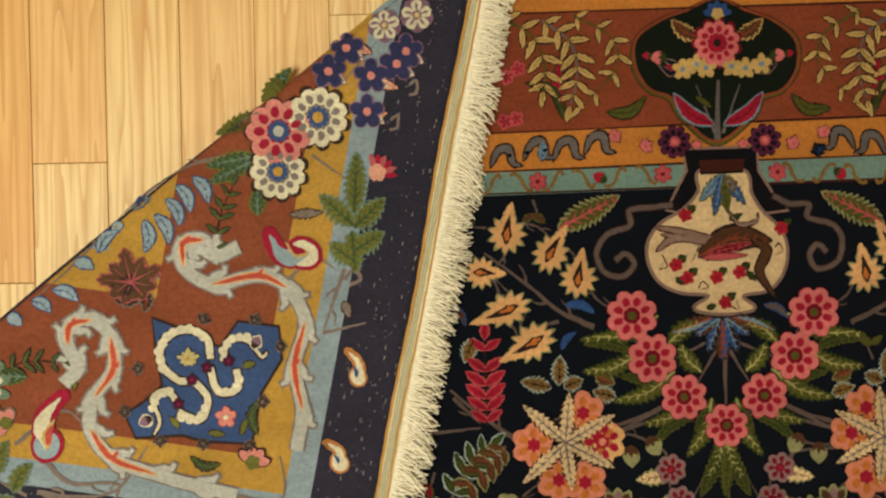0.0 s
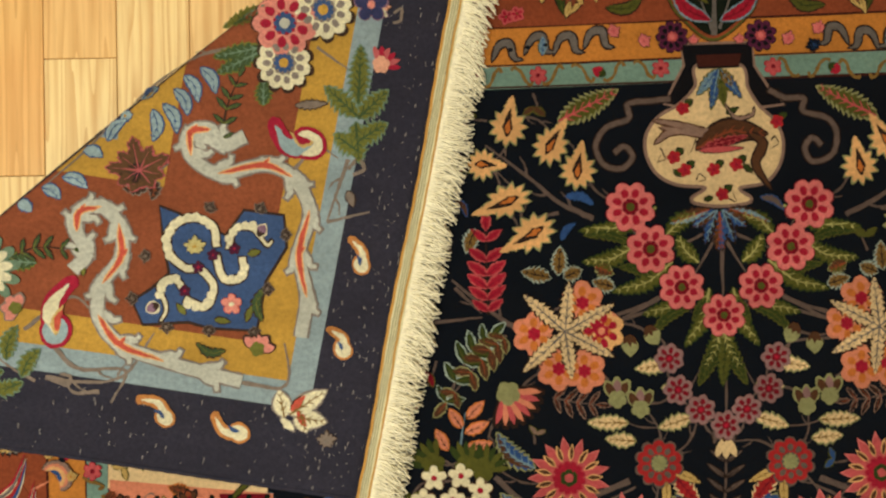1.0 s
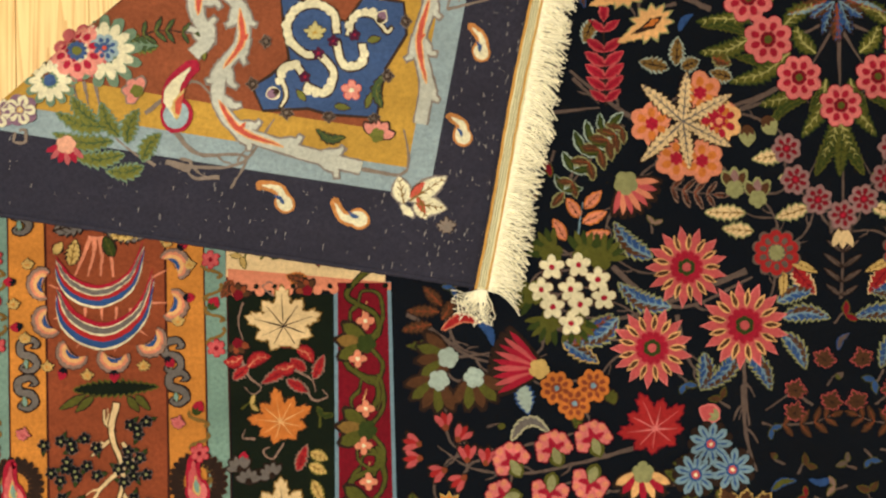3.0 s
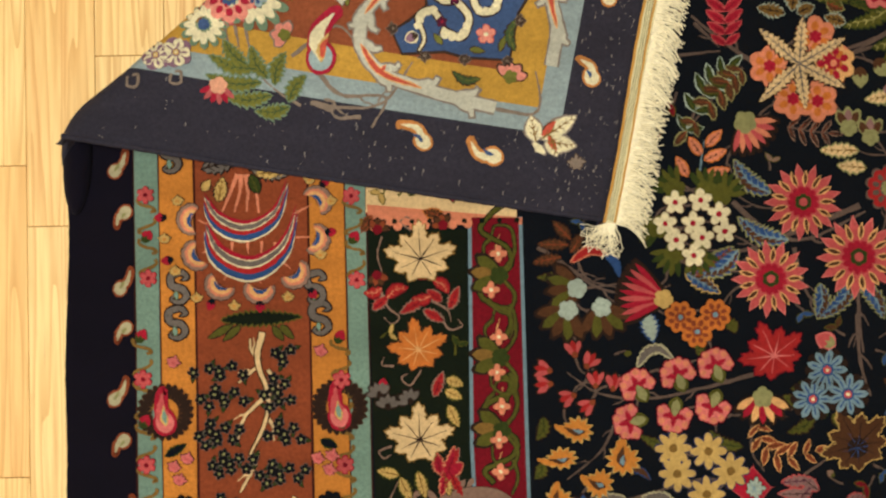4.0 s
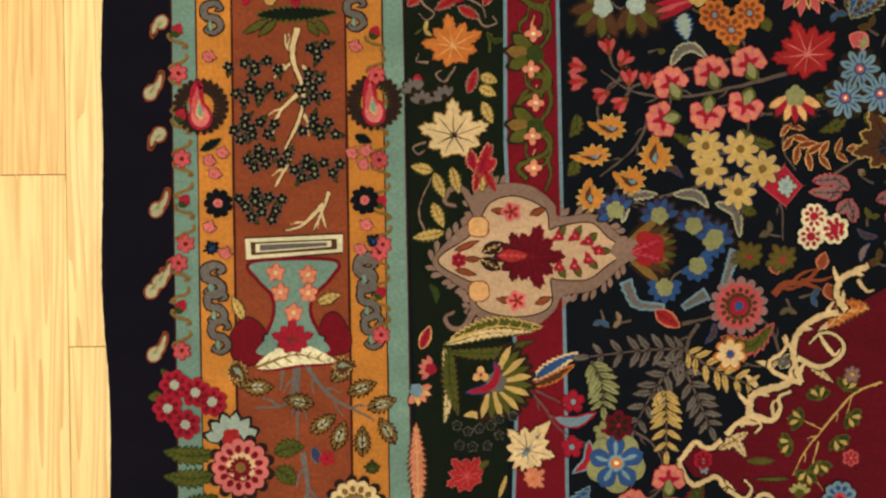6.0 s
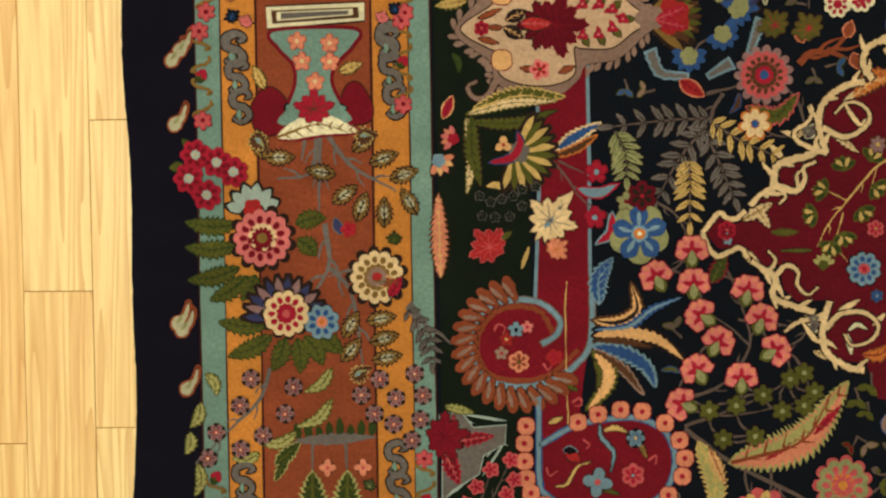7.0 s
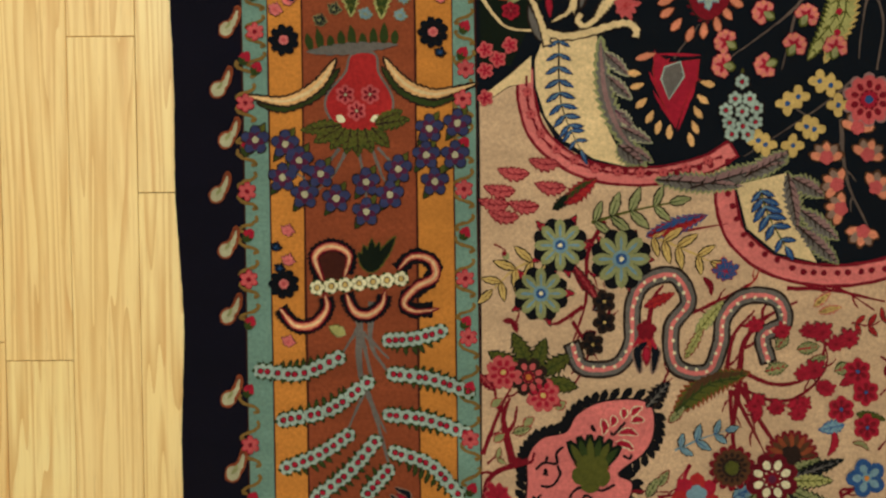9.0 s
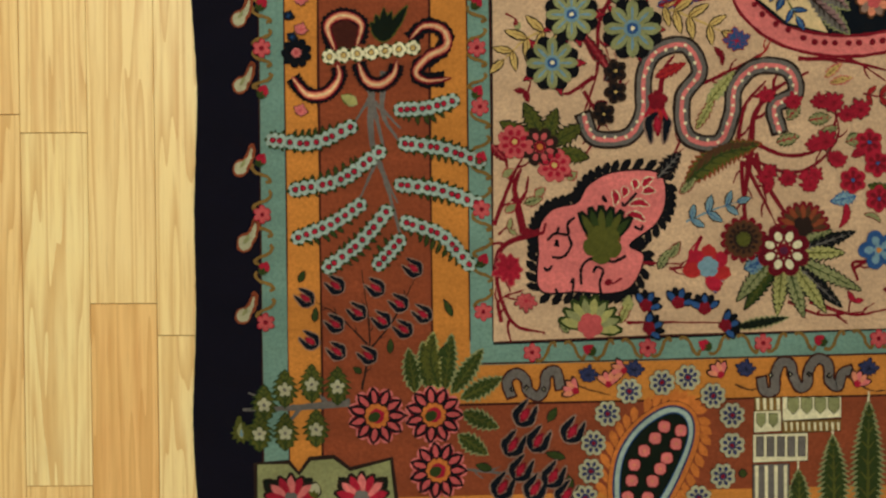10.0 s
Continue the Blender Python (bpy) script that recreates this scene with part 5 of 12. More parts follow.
rosette((0.354, -0.489), 0.0251, n=10, col="red", inner="stem", heart="sage", mid="sage", edge="stem")
leaf((0.22, -0.505), (0.219, -0.542), 0.0103, "straw", "", jag=0)
leaf((0.346, -0.505), (0.347, -0.542), 0.0103, "straw", "", jag=0)
leaf((0.228, -0.502), (0.254, -0.534), 0.0206, "red", "cream", jag=0.3)
leaf((0.338, -0.502), (0.312, -0.534), 0.0206, "red", "cream", jag=0.3)
leaf((0.226, -0.497), (0.257, -0.511), 0.0103, "straw", "", jag=0)
leaf((0.34, -0.497), (0.309, -0.511), 0.0103, "straw", "", jag=0)
sprig([(0.282, -0.54), (0.284, -0.509), (0.285, -0.475)], 0.0229, n=4, col="stem", stemcol="stem", lw=0.22)
stem([(0.288, -0.348), (0.286, -0.44)], 0.0046, "stem")
stem([(0.286, -0.336), (0.246, -0.411)], 0.0029, "stem")
stem([(0.28, -0.336), (0.32, -0.411)], 0.0029, "stem")
stem([(0.279, -0.44), (0.204, -0.451), (0.164, -0.439)], 0.0029, "stem")
stem([(0.287, -0.44), (0.362, -0.451), (0.402, -0.439)], 0.0029, "stem")
leaf((0.282, -0.354), (0.257, -0.405), 0.0171, "leafgreen", "olive")
leaf((0.284, -0.354), (0.309, -0.405), 0.0171, "leafgreen", "olive")
leaf((0.287, -0.354), (0.283, -0.406), 0.0171, "olive", "leafgreen")
leaf((0.279, -0.44), (0.272, -0.469), 0.0114, "stem", "")
leaf((0.287, -0.44), (0.294, -0.469), 0.0114, "stem", "")
maple((0.262, -0.606), 0.0137, a=70, col="brown", vein="umber", edge="rose")
maple((0.304, -0.606), 0.0137, a=110, col="brown", vein="umber", edge="rose")
maple((0.23, -0.639), 0.0137, a=70, col="brown", vein="umber", edge="rose")
maple((0.336, -0.639), 0.0137, a=110, col="brown", vein="umber", edge="rose")
maple((0.229, -0.663), 0.0137, a=70, col="brown", vein="umber", edge="rose")
maple((0.337, -0.663), 0.0137, a=110, col="brown", vein="umber", edge="rose")
maple((0.269, -0.652), 0.0137, a=70, col="brown", vein="umber", edge="rose")
maple((0.297, -0.652), 0.0137, a=110, col="brown", vein="umber", edge="rose")
stem([(0.249, -0.655), (0.227, -0.643), (0.198, -0.66)], 0.0029, "stem")
stem([(0.317, -0.655), (0.339, -0.643), (0.368, -0.66)], 0.0029, "stem")
sprig([(0.214, -0.676), (0.248, -0.674), (0.271, -0.666)], 0.0171, n=4, col="brown", edge="umber")
sprig([(0.352, -0.676), (0.318, -0.674), (0.295, -0.666)], 0.0171, n=4, col="brown", edge="umber")
leaf((-0.152, -0.541), (-0.172, -0.52), 0.0154, "brown", "umber")
leaf((0.718, -0.541), (0.738, -0.52), 0.0154, "brown", "umber")
leaf((-0.155, -0.547), (-0.19, -0.546), 0.0154, "brown", "umber")
leaf((0.721, -0.547), (0.756, -0.546), 0.0154, "brown", "umber")
leaf((-0.164, -0.561), (-0.196, -0.567), 0.0154, "brown", "umber")
leaf((0.73, -0.561), (0.762, -0.567), 0.0154, "brown", "umber")
leaf((-0.152, -0.556), (-0.137, -0.533), 0.0154, "brown", "umber")
leaf((0.718, -0.556), (0.703, -0.533), 0.0154, "brown", "umber")
leaf((-0.15, -0.585), (-0.191, -0.584), 0.0154, "olive", "umber")
leaf((0.716, -0.585), (0.757, -0.584), 0.0154, "olive", "umber")
leaf((0.74, -0.637), (0.763, -0.625), 0.0154, "leafgreen", "umber")
leaf((0.711, -0.632), (0.74, -0.643), 0.0154, "olive", "umber")
fanflower((0.731, -0.599), 0.0248, a=40, spread=110, n=5, col="brown", tip="sky", cup="sage", edge="umber")
fanflower((0.731, -0.626), 0.0248, a=100, spread=110, n=5, col="brown", tip="sky", cup="sage", edge="umber")
fanflower((0.687, -0.632), 0.0248, a=120, spread=110, n=5, col="brown", tip="sky", cup="sage", edge="umber")
leaf((-0.152, -0.567), (-0.108, -0.56), 0.0094, "red", "salmon", jag=0, bend=0.2)
stem([(-0.149, -0.55), (-0.135, -0.585), (-0.097, -0.598)], 0.0041, "stem", twigs=2)
stem([(0.715, -0.55), (0.701, -0.585), (0.663, -0.598)], 0.0041, "stem", twigs=2)
stem([(-0.179, -0.596), (-0.138, -0.597), (-0.091, -0.592)], 0.0041, "stem")
stem([(0.745, -0.596), (0.704, -0.597), (0.657, -0.592)], 0.0041, "stem")
fanflower((0.608, -0.613), 0.0591, a=20, spread=62, n=9, col="crimson", tip="rose", cup="straw", edge="salmon", cupsize=0.2)
maple((0.61, -0.612), 0.0130, a=180, col="straw", vein="brown")
leaf((0.558, -0.606), (0.604, -0.575), 0.0224, "brown", "sage", half="blue")
leaf((-0.015, -0.588), (0.033, -0.553), 0.0201, "brown", "sage", half="blue")
leaf((0.581, -0.588), (0.533, -0.553), 0.0201, "brown", "sage", half="blue")
leaf((0.626, -0.634), (0.635, -0.657), 0.0201, "sky", "sage", half="blue")
rosette((0.594, -0.632), 0.0159, n=6, col="orange", inner="rust", heart="sage", mid="brown", edge="brown")
rosette((0.556, -0.629), 0.0159, n=6, col="orange", inner="rust", heart="sage", mid="brown", edge="brown")
rosette((0.576, -0.647), 0.0159, n=6, col="orange", inner="rust", heart="sage", mid="brown", edge="brown")
leaf((0.577, -0.658), (0.595, -0.675), 0.0130, "olive", "")
leaf((0.571, -0.658), (0.554, -0.67), 0.0130, "leafgreen", "")
stem([(0.747, -0.69), (0.7, -0.691), (0.654, -0.715), (0.584, -0.713), (0.525, -0.694), (0.501, -0.683)], 0.0059, "stem", twigs=4)
maple((0.717, -0.665), 0.0142, a=30, col="rose", vein="red")
maple((0.741, -0.69), 0.0142, a=30, col="rose", vein="red")
maple((0.703, -0.68), 0.0142, a=30, col="rose", vein="red")
maple((0.748, -0.709), 0.0142, a=30, col="rose", vein="red")
maple((0.724, -0.721), 0.0142, a=30, col="rose", vein="red")
maple((0.7, -0.729), 0.0142, a=30, col="rose", vein="red")
maple((0.674, -0.704), 0.0142, a=30, col="rose", vein="red")
maple((0.689, -0.7), 0.0142, a=30, col="rose", vein="red")
fanflower((0.656, -0.686), 0.0236, a=90, spread=150, n=7, col="grey", tip="umber", cup="umber", edge="grey")
carnation((0.602, -0.696), 0.0213, a=110, col="salmon", mark="rose", cup="lime", n=4)
carnation((0.553, -0.685), 0.0213, a=120, col="salmon", mark="rose", cup="lime", n=4)
carnation((0.648, -0.713), 0.0213, a=60, col="salmon", mark="rose", cup="lime", n=4)
carnation((0.66, -0.743), 0.0213, a=-20, col="salmon", mark="rose", cup="lime", n=4)
carnation((0.607, -0.746), 0.0213, a=-70, col="salmon", mark="rose", cup="lime", n=4)
carnation((0.56, -0.733), 0.0213, a=-110, col="salmon", mark="rose", cup="lime", n=4)
maple((0.486, -0.674), 0.0425, a=100, col="red", vein="crimson", edge="rose")
fanflower((0.502, -0.723), 0.0325, a=270, spread=110, n=7, col="red", tip="straw", cup="lime")
starflower((0.428, -0.696), 0.0248, n=8, col="sky", mid="blue", heart="rose", edge="navy")
starflower((0.446, -0.728), 0.0248, n=8, col="sky", mid="blue", heart="rose", edge="navy")
starflower((0.404, -0.726), 0.0248, n=8, col="sky", mid="blue", heart="rose", edge="navy")
bud((0.137, -0.662), 0.0106, a=150, col="rose", cup="sage", edge="pink")
bud((0.429, -0.662), 0.0106, a=30, col="rose", cup="sage", edge="pink")
leaf((0.111, -0.736), (0.087, -0.724), 0.0177, "olive", "")
leaf((0.455, -0.736), (0.479, -0.724), 0.0177, "olive", "")
leaf((0.122, -0.748), (0.14, -0.737), 0.0154, "olive", "leafgreen")
leaf((0.444, -0.748), (0.426, -0.737), 0.0154, "olive", "leafgreen")
stem([(0.174, -0.632), (0.176, -0.685), (0.187, -0.726)], 0.0059, "stem", twigs=3)
stem([(0.392, -0.632), (0.39, -0.685), (0.379, -0.726)], 0.0059, "stem", twigs=3)
stem([(-0.19, -0.549), (-0.155, -0.573), (-0.121, -0.597), (-0.068, -0.61)], 0.0053, "stem", twigs=3)
stem([(-0.125, -0.539), (-0.143, -0.562)], 0.0041, "stem")
stem([(0.034, -0.501), (0.068, -0.531), (0.115, -0.546), (0.186, -0.515)], 0.0065, "stem", twigs=3)
stem([(0.532, -0.501), (0.498, -0.531), (0.451, -0.546), (0.38, -0.515)], 0.0065, "stem", twigs=3)
stem([(-0.003, -0.576), (0.055, -0.583)], 0.0053, "stem")
stem([(0.569, -0.576), (0.511, -0.583)], 0.0053, "stem")
stem([(0.103, -0.555), (0.114, -0.602), (0.136, -0.626)], 0.0053, "stem", twigs=3)
stem([(0.463, -0.555), (0.452, -0.602), (0.43, -0.626)], 0.0053, "stem", twigs=3)
stem([(0.109, -0.814), (0.146, -0.79)], 0.0037, "stem")
leaf((0.084, -0.822), (0.121, -0.82), 0.0149, "mauve", "rose", jag=0.1)
leaf((0.102, -0.844), (0.117, -0.826), 0.0149, "mauve", "rose", jag=0.1)
leaf((0.123, -0.844), (0.132, -0.869), 0.0149, "mauve", "rose", jag=0.1)
leaf((0.157, -0.845), (0.178, -0.839), 0.0149, "mauve", "rose", jag=0.1)
leaf((0.168, -0.869), (0.183, -0.851), 0.0149, "mauve", "rose", jag=0.1)
rosette((0.107, -0.877), 0.0155, n=7, col="ivory", inner="crimson", heart="crimson", mid="crimson", edge="")
maple((0.009, -0.909), 0.0211, a=120, col="olive", vein="crimson", edge="brown")
maple((0.048, -0.913), 0.0211, a=120, col="olive", vein="crimson", edge="brown")
stem([(0.038, -0.952), (0.051, -0.94), (0.075, -0.937), (0.1, -0.911)], 0.0087, "rust", twigs=3)
stem([(0.069, -0.937), (0.093, -0.947)], 0.0074, "rust")
leaf((0.042, -0.928), (0.036, -0.91), 0.0149, "rust", "salmon")
leaf((0.091, -0.923), (0.097, -0.905), 0.0149, "rust", "salmon")
leaf((0.099, -0.941), (0.105, -0.959), 0.0149, "rust", "salmon")
maple((0.171, -0.781), 0.0446, a=120, col="brown", vein="umber", edge="straw")
maple((0.17, -0.784), 0.0235, a=120, col="umber", vein="blue", edge="orange")
fanflower((-0.035, -0.891), 0.0211, a=0, spread=200, n=7, col="blue", cup="sage", cupsize=0.5)
fanflower((-0.051, -0.917), 0.0211, a=-50, spread=200, n=7, col="blue", cup="sage", cupsize=0.5)
fanflower((-0.088, -0.941), 0.0211, a=-90, spread=200, n=7, col="blue", cup="sage", cupsize=0.5)
scroll([(-0.006, -0.903), (-0.019, -0.939)], 0.0124, "grey", "sky", shape="stem", teeth=6, jag=0.4)
scroll([(-0.041, -0.951), (-0.065, -0.965)], 0.0124, "grey", "sky", shape="stem", teeth=6, jag=0.4)
scroll([(-0.132, -0.937), (-0.12, -0.961), (-0.09, -0.965)], 0.0124, "grey", "sky", shape="stem", teeth=6, jag=0.4)
fanflower((-0.11, -0.898), 0.0384, a=0, spread=110, n=9, col="brown", tip="olive", cup="red", cupsize=0.55)
leaf((-0.131, -0.898), (-0.088, -0.898), 0.0235, "red", "rose", jag=0)
leaf((-0.098, -0.97), (-0.071, -0.988), 0.0161, "red", "salmon", jag=0)
stem([(-0.068, -0.985), (-0.031, -0.977)], 0.0050, "stem")
stem([(-0.049, -0.985), (-0.062, -1.01), (-0.056, -1.047)], 0.0050, "stem", twigs=2)
rosette((-0.003, -0.965), 0.0310, n=15, col="rose", inner="brown", heart="blue", mid="crimson", edge="mauve")
sprig([(-0.062, -1.013), (-0.111, -1.015), (-0.181, -1.022)], 0.0210, n=7, col="grey", edge="umber", lw=0.42)
sprig([(-0.172, -1.027), (-0.161, -1.052), (-0.159, -1.082)], 0.0210, n=7, col="sage", edge="", lw=0.42)
sprig([(-0.068, -1.022), (-0.099, -1.059), (-0.127, -1.11)], 0.0223, n=7, col="grey", edge="umber", lw=0.42)
sprig([(-0.088, -1.059), (-0.087, -1.089), (-0.087, -1.136)], 0.0210, n=7, col="straw", edge="", lw=0.42)
sprig([(-0.071, -1.025), (-0.05, -1.071), (-0.035, -1.108)], 0.0210, n=7, col="grey", edge="umber", lw=0.42)
sprig([(-0.065, -1.016), (-0.025, -1.041), (0.021, -1.06)], 0.0210, n=7, col="straw", edge="", lw=0.42)
daisy((-0.013, -1.02), 0.0186, n=7, col="cream", heart="blue", edge="orange")
leaf((-0.022, -1.001), (0.037, -0.986), 0.0223, "olive", "rose", bend=-0.3)
scroll([(-0.224, -0.496), (-0.245, -0.513), (-0.254, -0.53), (-0.225, -0.549), (-0.223, -0.572), (-0.255, -0.586), (-0.253, -0.607), (-0.224, -0.625), (-0.227, -0.648), (-0.256, -0.662), (-0.254, -0.683), (-0.225, -0.701), (-0.229, -0.724)], 0.0047, "olive", "forest")
scroll([(-0.224, -0.692), (-0.219, -0.711), (-0.253, -0.729), (-0.253, -0.75), (-0.22, -0.766), (-0.223, -0.787), (-0.254, -0.802), (-0.245, -0.817)], 0.0050, "olive", "forest")
leaf((-0.369, -0.593), (-0.389, -0.598), 0.0130, "red", "wine", "salmon", jag=0, bend=0.15)
leaf((-0.363, -0.604), (-0.339, -0.593), 0.0130, "red", "wine", "salmon", jag=0, bend=0.15)
leaf((-0.31, -0.585), (-0.293, -0.6), 0.0130, "red", "wine", "salmon", jag=0, bend=0.15)
leaf((-0.333, -0.579), (-0.313, -0.582), 0.0130, "red", "wine", "salmon", jag=0, bend=0.15)
leaf((-0.313, -0.603), (-0.334, -0.605), 0.0130, "red", "wine", "salmon", jag=0, bend=0.15)
leaf((-0.379, -0.51), (-0.391, -0.528), 0.0142, "brown", "rust")
leaf((-0.297, -0.512), (-0.32, -0.506), 0.0154, "brown", "orange")
leaf((-0.306, -0.512), (-0.288, -0.524), 0.0130, "orange", "brown")
leaf((-0.305, -0.83), (-0.289, -0.775), 0.0149, "crimson", "salmon", jag=0.2)
leaf((-0.296, -0.806), (-0.28, -0.794), 0.0149, "crimson", "salmon", jag=0.2)
leaf((-0.305, -0.806), (-0.311, -0.781), 0.0149, "crimson", "salmon", jag=0.2)
leaf((-0.334, -1.001), (-0.23, -0.987), 0.0235, "olive", "straw", "straw", bend=0.08, jag=0.3)
starflower((-0.145, -1.144), 0.0334, n=5, col="blue", mid="sky", heart="orange", edge="sage", a=20)
daisy((-0.16, -1.107), 0.0111, n=5, col="sage", heart="wine")
rosette((-0.142, -1.101), 0.0149, n=6, col="maroon", inner="umber", heart="crimson")
leaf((-0.191, -1.224), (-0.176, -1.172), 0.0223, "blue", "sky", bend=0.15, jag=0.3)
stem([(-0.093, -1.336), (-0.049, -1.318), (-0.018, -1.275), (-0.028, -1.226), (-0.046, -1.182)], 0.0043, "stem", twigs=4)
stem([(-0.018, -1.275), (-0.037, -1.256), (-0.062, -1.238)], 0.0031, "stem")
stem([(-0.031, -1.244), (0.013, -1.251)], 0.0031, "stem")
carnation((-0.085, -1.165), 0.0198, a=90)
carnation((-0.126, -1.194), 0.0198, a=120)
carnation((-0.083, -1.203), 0.0198, a=90)
carnation((-0.074, -1.239), 0.0198, a=150)
carnation((-0.021, -1.211), 0.0198, a=80)
carnation((-0.005, -1.244), 0.0198, a=70)
carnation((-0.055, -1.27), 0.0198, a=60)
carnation((0.01, -1.28), 0.0198, a=30)
carnation((-0.079, -1.302), 0.0198, a=120)
carnation((-0.028, -1.312), 0.0198, a=90)
carnation((-0.096, -1.341), 0.0198, a=160)
leaf((-0.062, -1.201), (-0.046, -1.17), 0.0211, "leafgreen", "wine")
stem([(-0.093, -1.367), (-0.012, -1.337), (0.05, -1.3)], 0.0037, "stem")
stem([(-0.086, -1.349), (-0.037, -1.355), (0.05, -1.338)], 0.0031, "stem")
stem([(-0.037, -1.38), (0, -1.377)], 0.0031, "stem")
daisy((-0.065, -1.349), 0.0124, n=6, col="olive", heart="sage", edge="umber")
daisy((-0.034, -1.343), 0.0124, n=6, col="olive", heart="sage", edge="umber")
daisy((-0.003, -1.331), 0.0124, n=6, col="olive", heart="sage", edge="umber")
daisy((0.028, -1.313), 0.0124, n=6, col="olive", heart="sage", edge="umber")
daisy((0.044, -1.306), 0.0124, n=6, col="olive", heart="sage", edge="umber")
daisy((0.044, -1.344), 0.0124, n=6, col="olive", heart="sage", edge="umber")
daisy((-0.012, -1.379), 0.0124, n=6, col="olive", heart="sage", edge="umber")
daisy((-0.049, -1.382), 0.0124, n=6, col="olive", heart="sage", edge="umber")
daisy((0.019, -1.35), 0.0124, n=6, col="olive", heart="sage", edge="umber")
daisy((0.056, -1.328), 0.0124, n=6, col="olive", heart="sage", edge="umber")
leaf((-0.04, -1.41), (0.094, -1.318), 0.0458, "salmon", "lime", bend=-0.16, jag=0.35, teeth=9, half="lime")
leaf((0, -1.407), (0.053, -1.372), 0.0124, "crimson", "", jag=0.2)
leaf((0.056, -1.378), (0.087, -1.344), 0.0124, "crimson", "", jag=0.2)
leaf((-0.077, -1.386), (-0.057, -1.473), 0.0285, "lime", "straw", "straw", bend=0.1, jag=0.4, teeth=8)
leaf((-0.065, -1.392), (-0.046, -1.436), 0.0161, "peach", "", jag=0.4)
starflower((-0.004, -1.475), 0.0347, n=9, col="straw", mid="taupe", heart="olive", edge="rose")
rosette((-0.004, -1.474), 0.0161, n=8, col="straw", inner="brown", heart="olive")
rosette((0.089, -1.437), 0.0322, n=11, col="sage", inner="rose", heart="gold", mid="rose", edge="rose")
rosette((0.089, -1.436), 0.0173, n=9, col="rose", inner="orange", heart="crimson")
leaf((0.044, -1.468), (0.131, -1.484), 0.0310, "lime", "salmon", bend=0.12, jag=0.4, teeth=10)
leaf((0.05, -1.468), (0.033, -1.59), 0.0310, "lime", "straw", bend=0.12, jag=0.4, teeth=10)
leaf((0.05, -1.474), (0.013, -1.587), 0.0310, "lime", "olive", bend=0.12, jag=0.4, teeth=10)
dots((0.053, -1.484), (0.044, -1.581), 0.0043, n=5, col="crimson")
dots((0.078, -1.478), (0.112, -1.494), 0.0043, n=3, col="crimson")
stem([(-0.093, -1.37), (-0.037, -1.411), (0.044, -1.453), (0.075, -1.487), (0.1, -1.537), (0.094, -1.6)], 0.0056, "stem", twigs=2)
stem([(-0.102, -1.467), (-0.099, -1.448), (-0.105, -1.442)], 0.0031, "stem")
stem([(0.088, -1.487), (0.078, -1.537), (0.072, -1.587)], 0.0037, "stem")
stem([(0.113, -1.512), (0.119, -1.569)], 0.0037, "stem")
stem([(0.044, -1.468), (0, -1.524), (-0.037, -1.555), (-0.081, -1.586)], 0.0037, "stem")
stem([(0, -1.524), (-0.018, -1.599)], 0.0031, "stem")
carnation((-0.04, -1.533), 0.0149, a=150, n=3)
carnation((0.01, -1.537), 0.0149, a=60, n=3)
carnation((-0.084, -1.567), 0.0149, a=150, n=3)
carnation((-0.004, -1.571), 0.0149, a=60, n=3)
carnation((-0.037, -1.594), 0.0149, a=200, n=3)
carnation((-0.087, -1.594), 0.0149, a=170, n=3)
carnation((0.044, -1.574), 0.0149, a=80, n=3)
maple((-0.372, -1.377), 0.0322, a=10, col="wine", vein="maroon")
fanflower((-0.373, -1.493), 0.0297, a=70, spread=160, n=6, col="salmon", tip="red", cup="rose")
dots((-0.242, -1.708), (-0.081, -1.706), 0.0038, n=12, col="wine", bend=-0.08)
scroll([(-0.084, -1.734), (-0.08, -1.769), (-0.064, -1.801), (-0.023, -1.83), (0.041, -1.842), (0.106, -1.834), (0.174, -1.806)], 0.0204, "pink", "wine", level=-0.2)
dots((-0.081, -1.744), (-0.004, -1.832), 0.0038, n=8, col="wine", bend=-0.16)
dots((0.009, -1.837), (0.106, -1.834), 0.0038, n=8, col="wine", bend=-0.03)
panel([(-0.071, -1.734), (-0.011, -1.72), (-0.006, -1.77), (0.025, -1.826), (-0.023, -1.814), (-0.058, -1.785)], "cream", "navy", 0.0038, smooth=0, level=0.2)
sprig([(-0.043, -1.738), (-0.033, -1.77), (-0.01, -1.811)], 0.0204, n=6, col="blue", stemcol="olive", lw=0.42)
leaf((-0.211, -1.686), (-0.182, -1.708), 0.0294, "grey", "sage", half="mauve", jag=0.4, teeth=8)
leaf((-0.011, -1.719), (0.002, -1.789), 0.0255, "grey", "sage", half="mauve", jag=0.4, teeth=8)
leaf((-0.005, -1.726), (0.034, -1.748), 0.0255, "grey", "sage", half="mauve", jag=0.4, teeth=8)
leaf((0.005, -1.764), (0.05, -1.799), 0.0255, "grey", "sage", half="mauve", jag=0.4, teeth=8)
leaf((0.002, -1.783), (0.05, -1.827), 0.0255, "grey", "sage", half="mauve", jag=0.4, teeth=8)
leaf((-0.166, -1.727), (-0.062, -1.735), 0.0255, "grey", "sage", half="mauve", jag=0.4, teeth=8)
leaf((-0.125, -1.737), (-0.011, -1.707), 0.0255, "grey", "sage", half="mauve", jag=0.4, teeth=8)
leaf((-0.062, -1.725), (-0.005, -1.694), 0.0255, "grey", "sage", half="mauve", jag=0.4, teeth=8)
stem([(0.064, -1.613), (0.026, -1.644), (-0.062, -1.7)], 0.0032, "stem")
stem([(-0.012, -1.637), (0.027, -1.663)], 0.0026, "stem")
daisy((0.026, -1.613), 0.0128, n=4, col="straw", heart="blue", edge="")
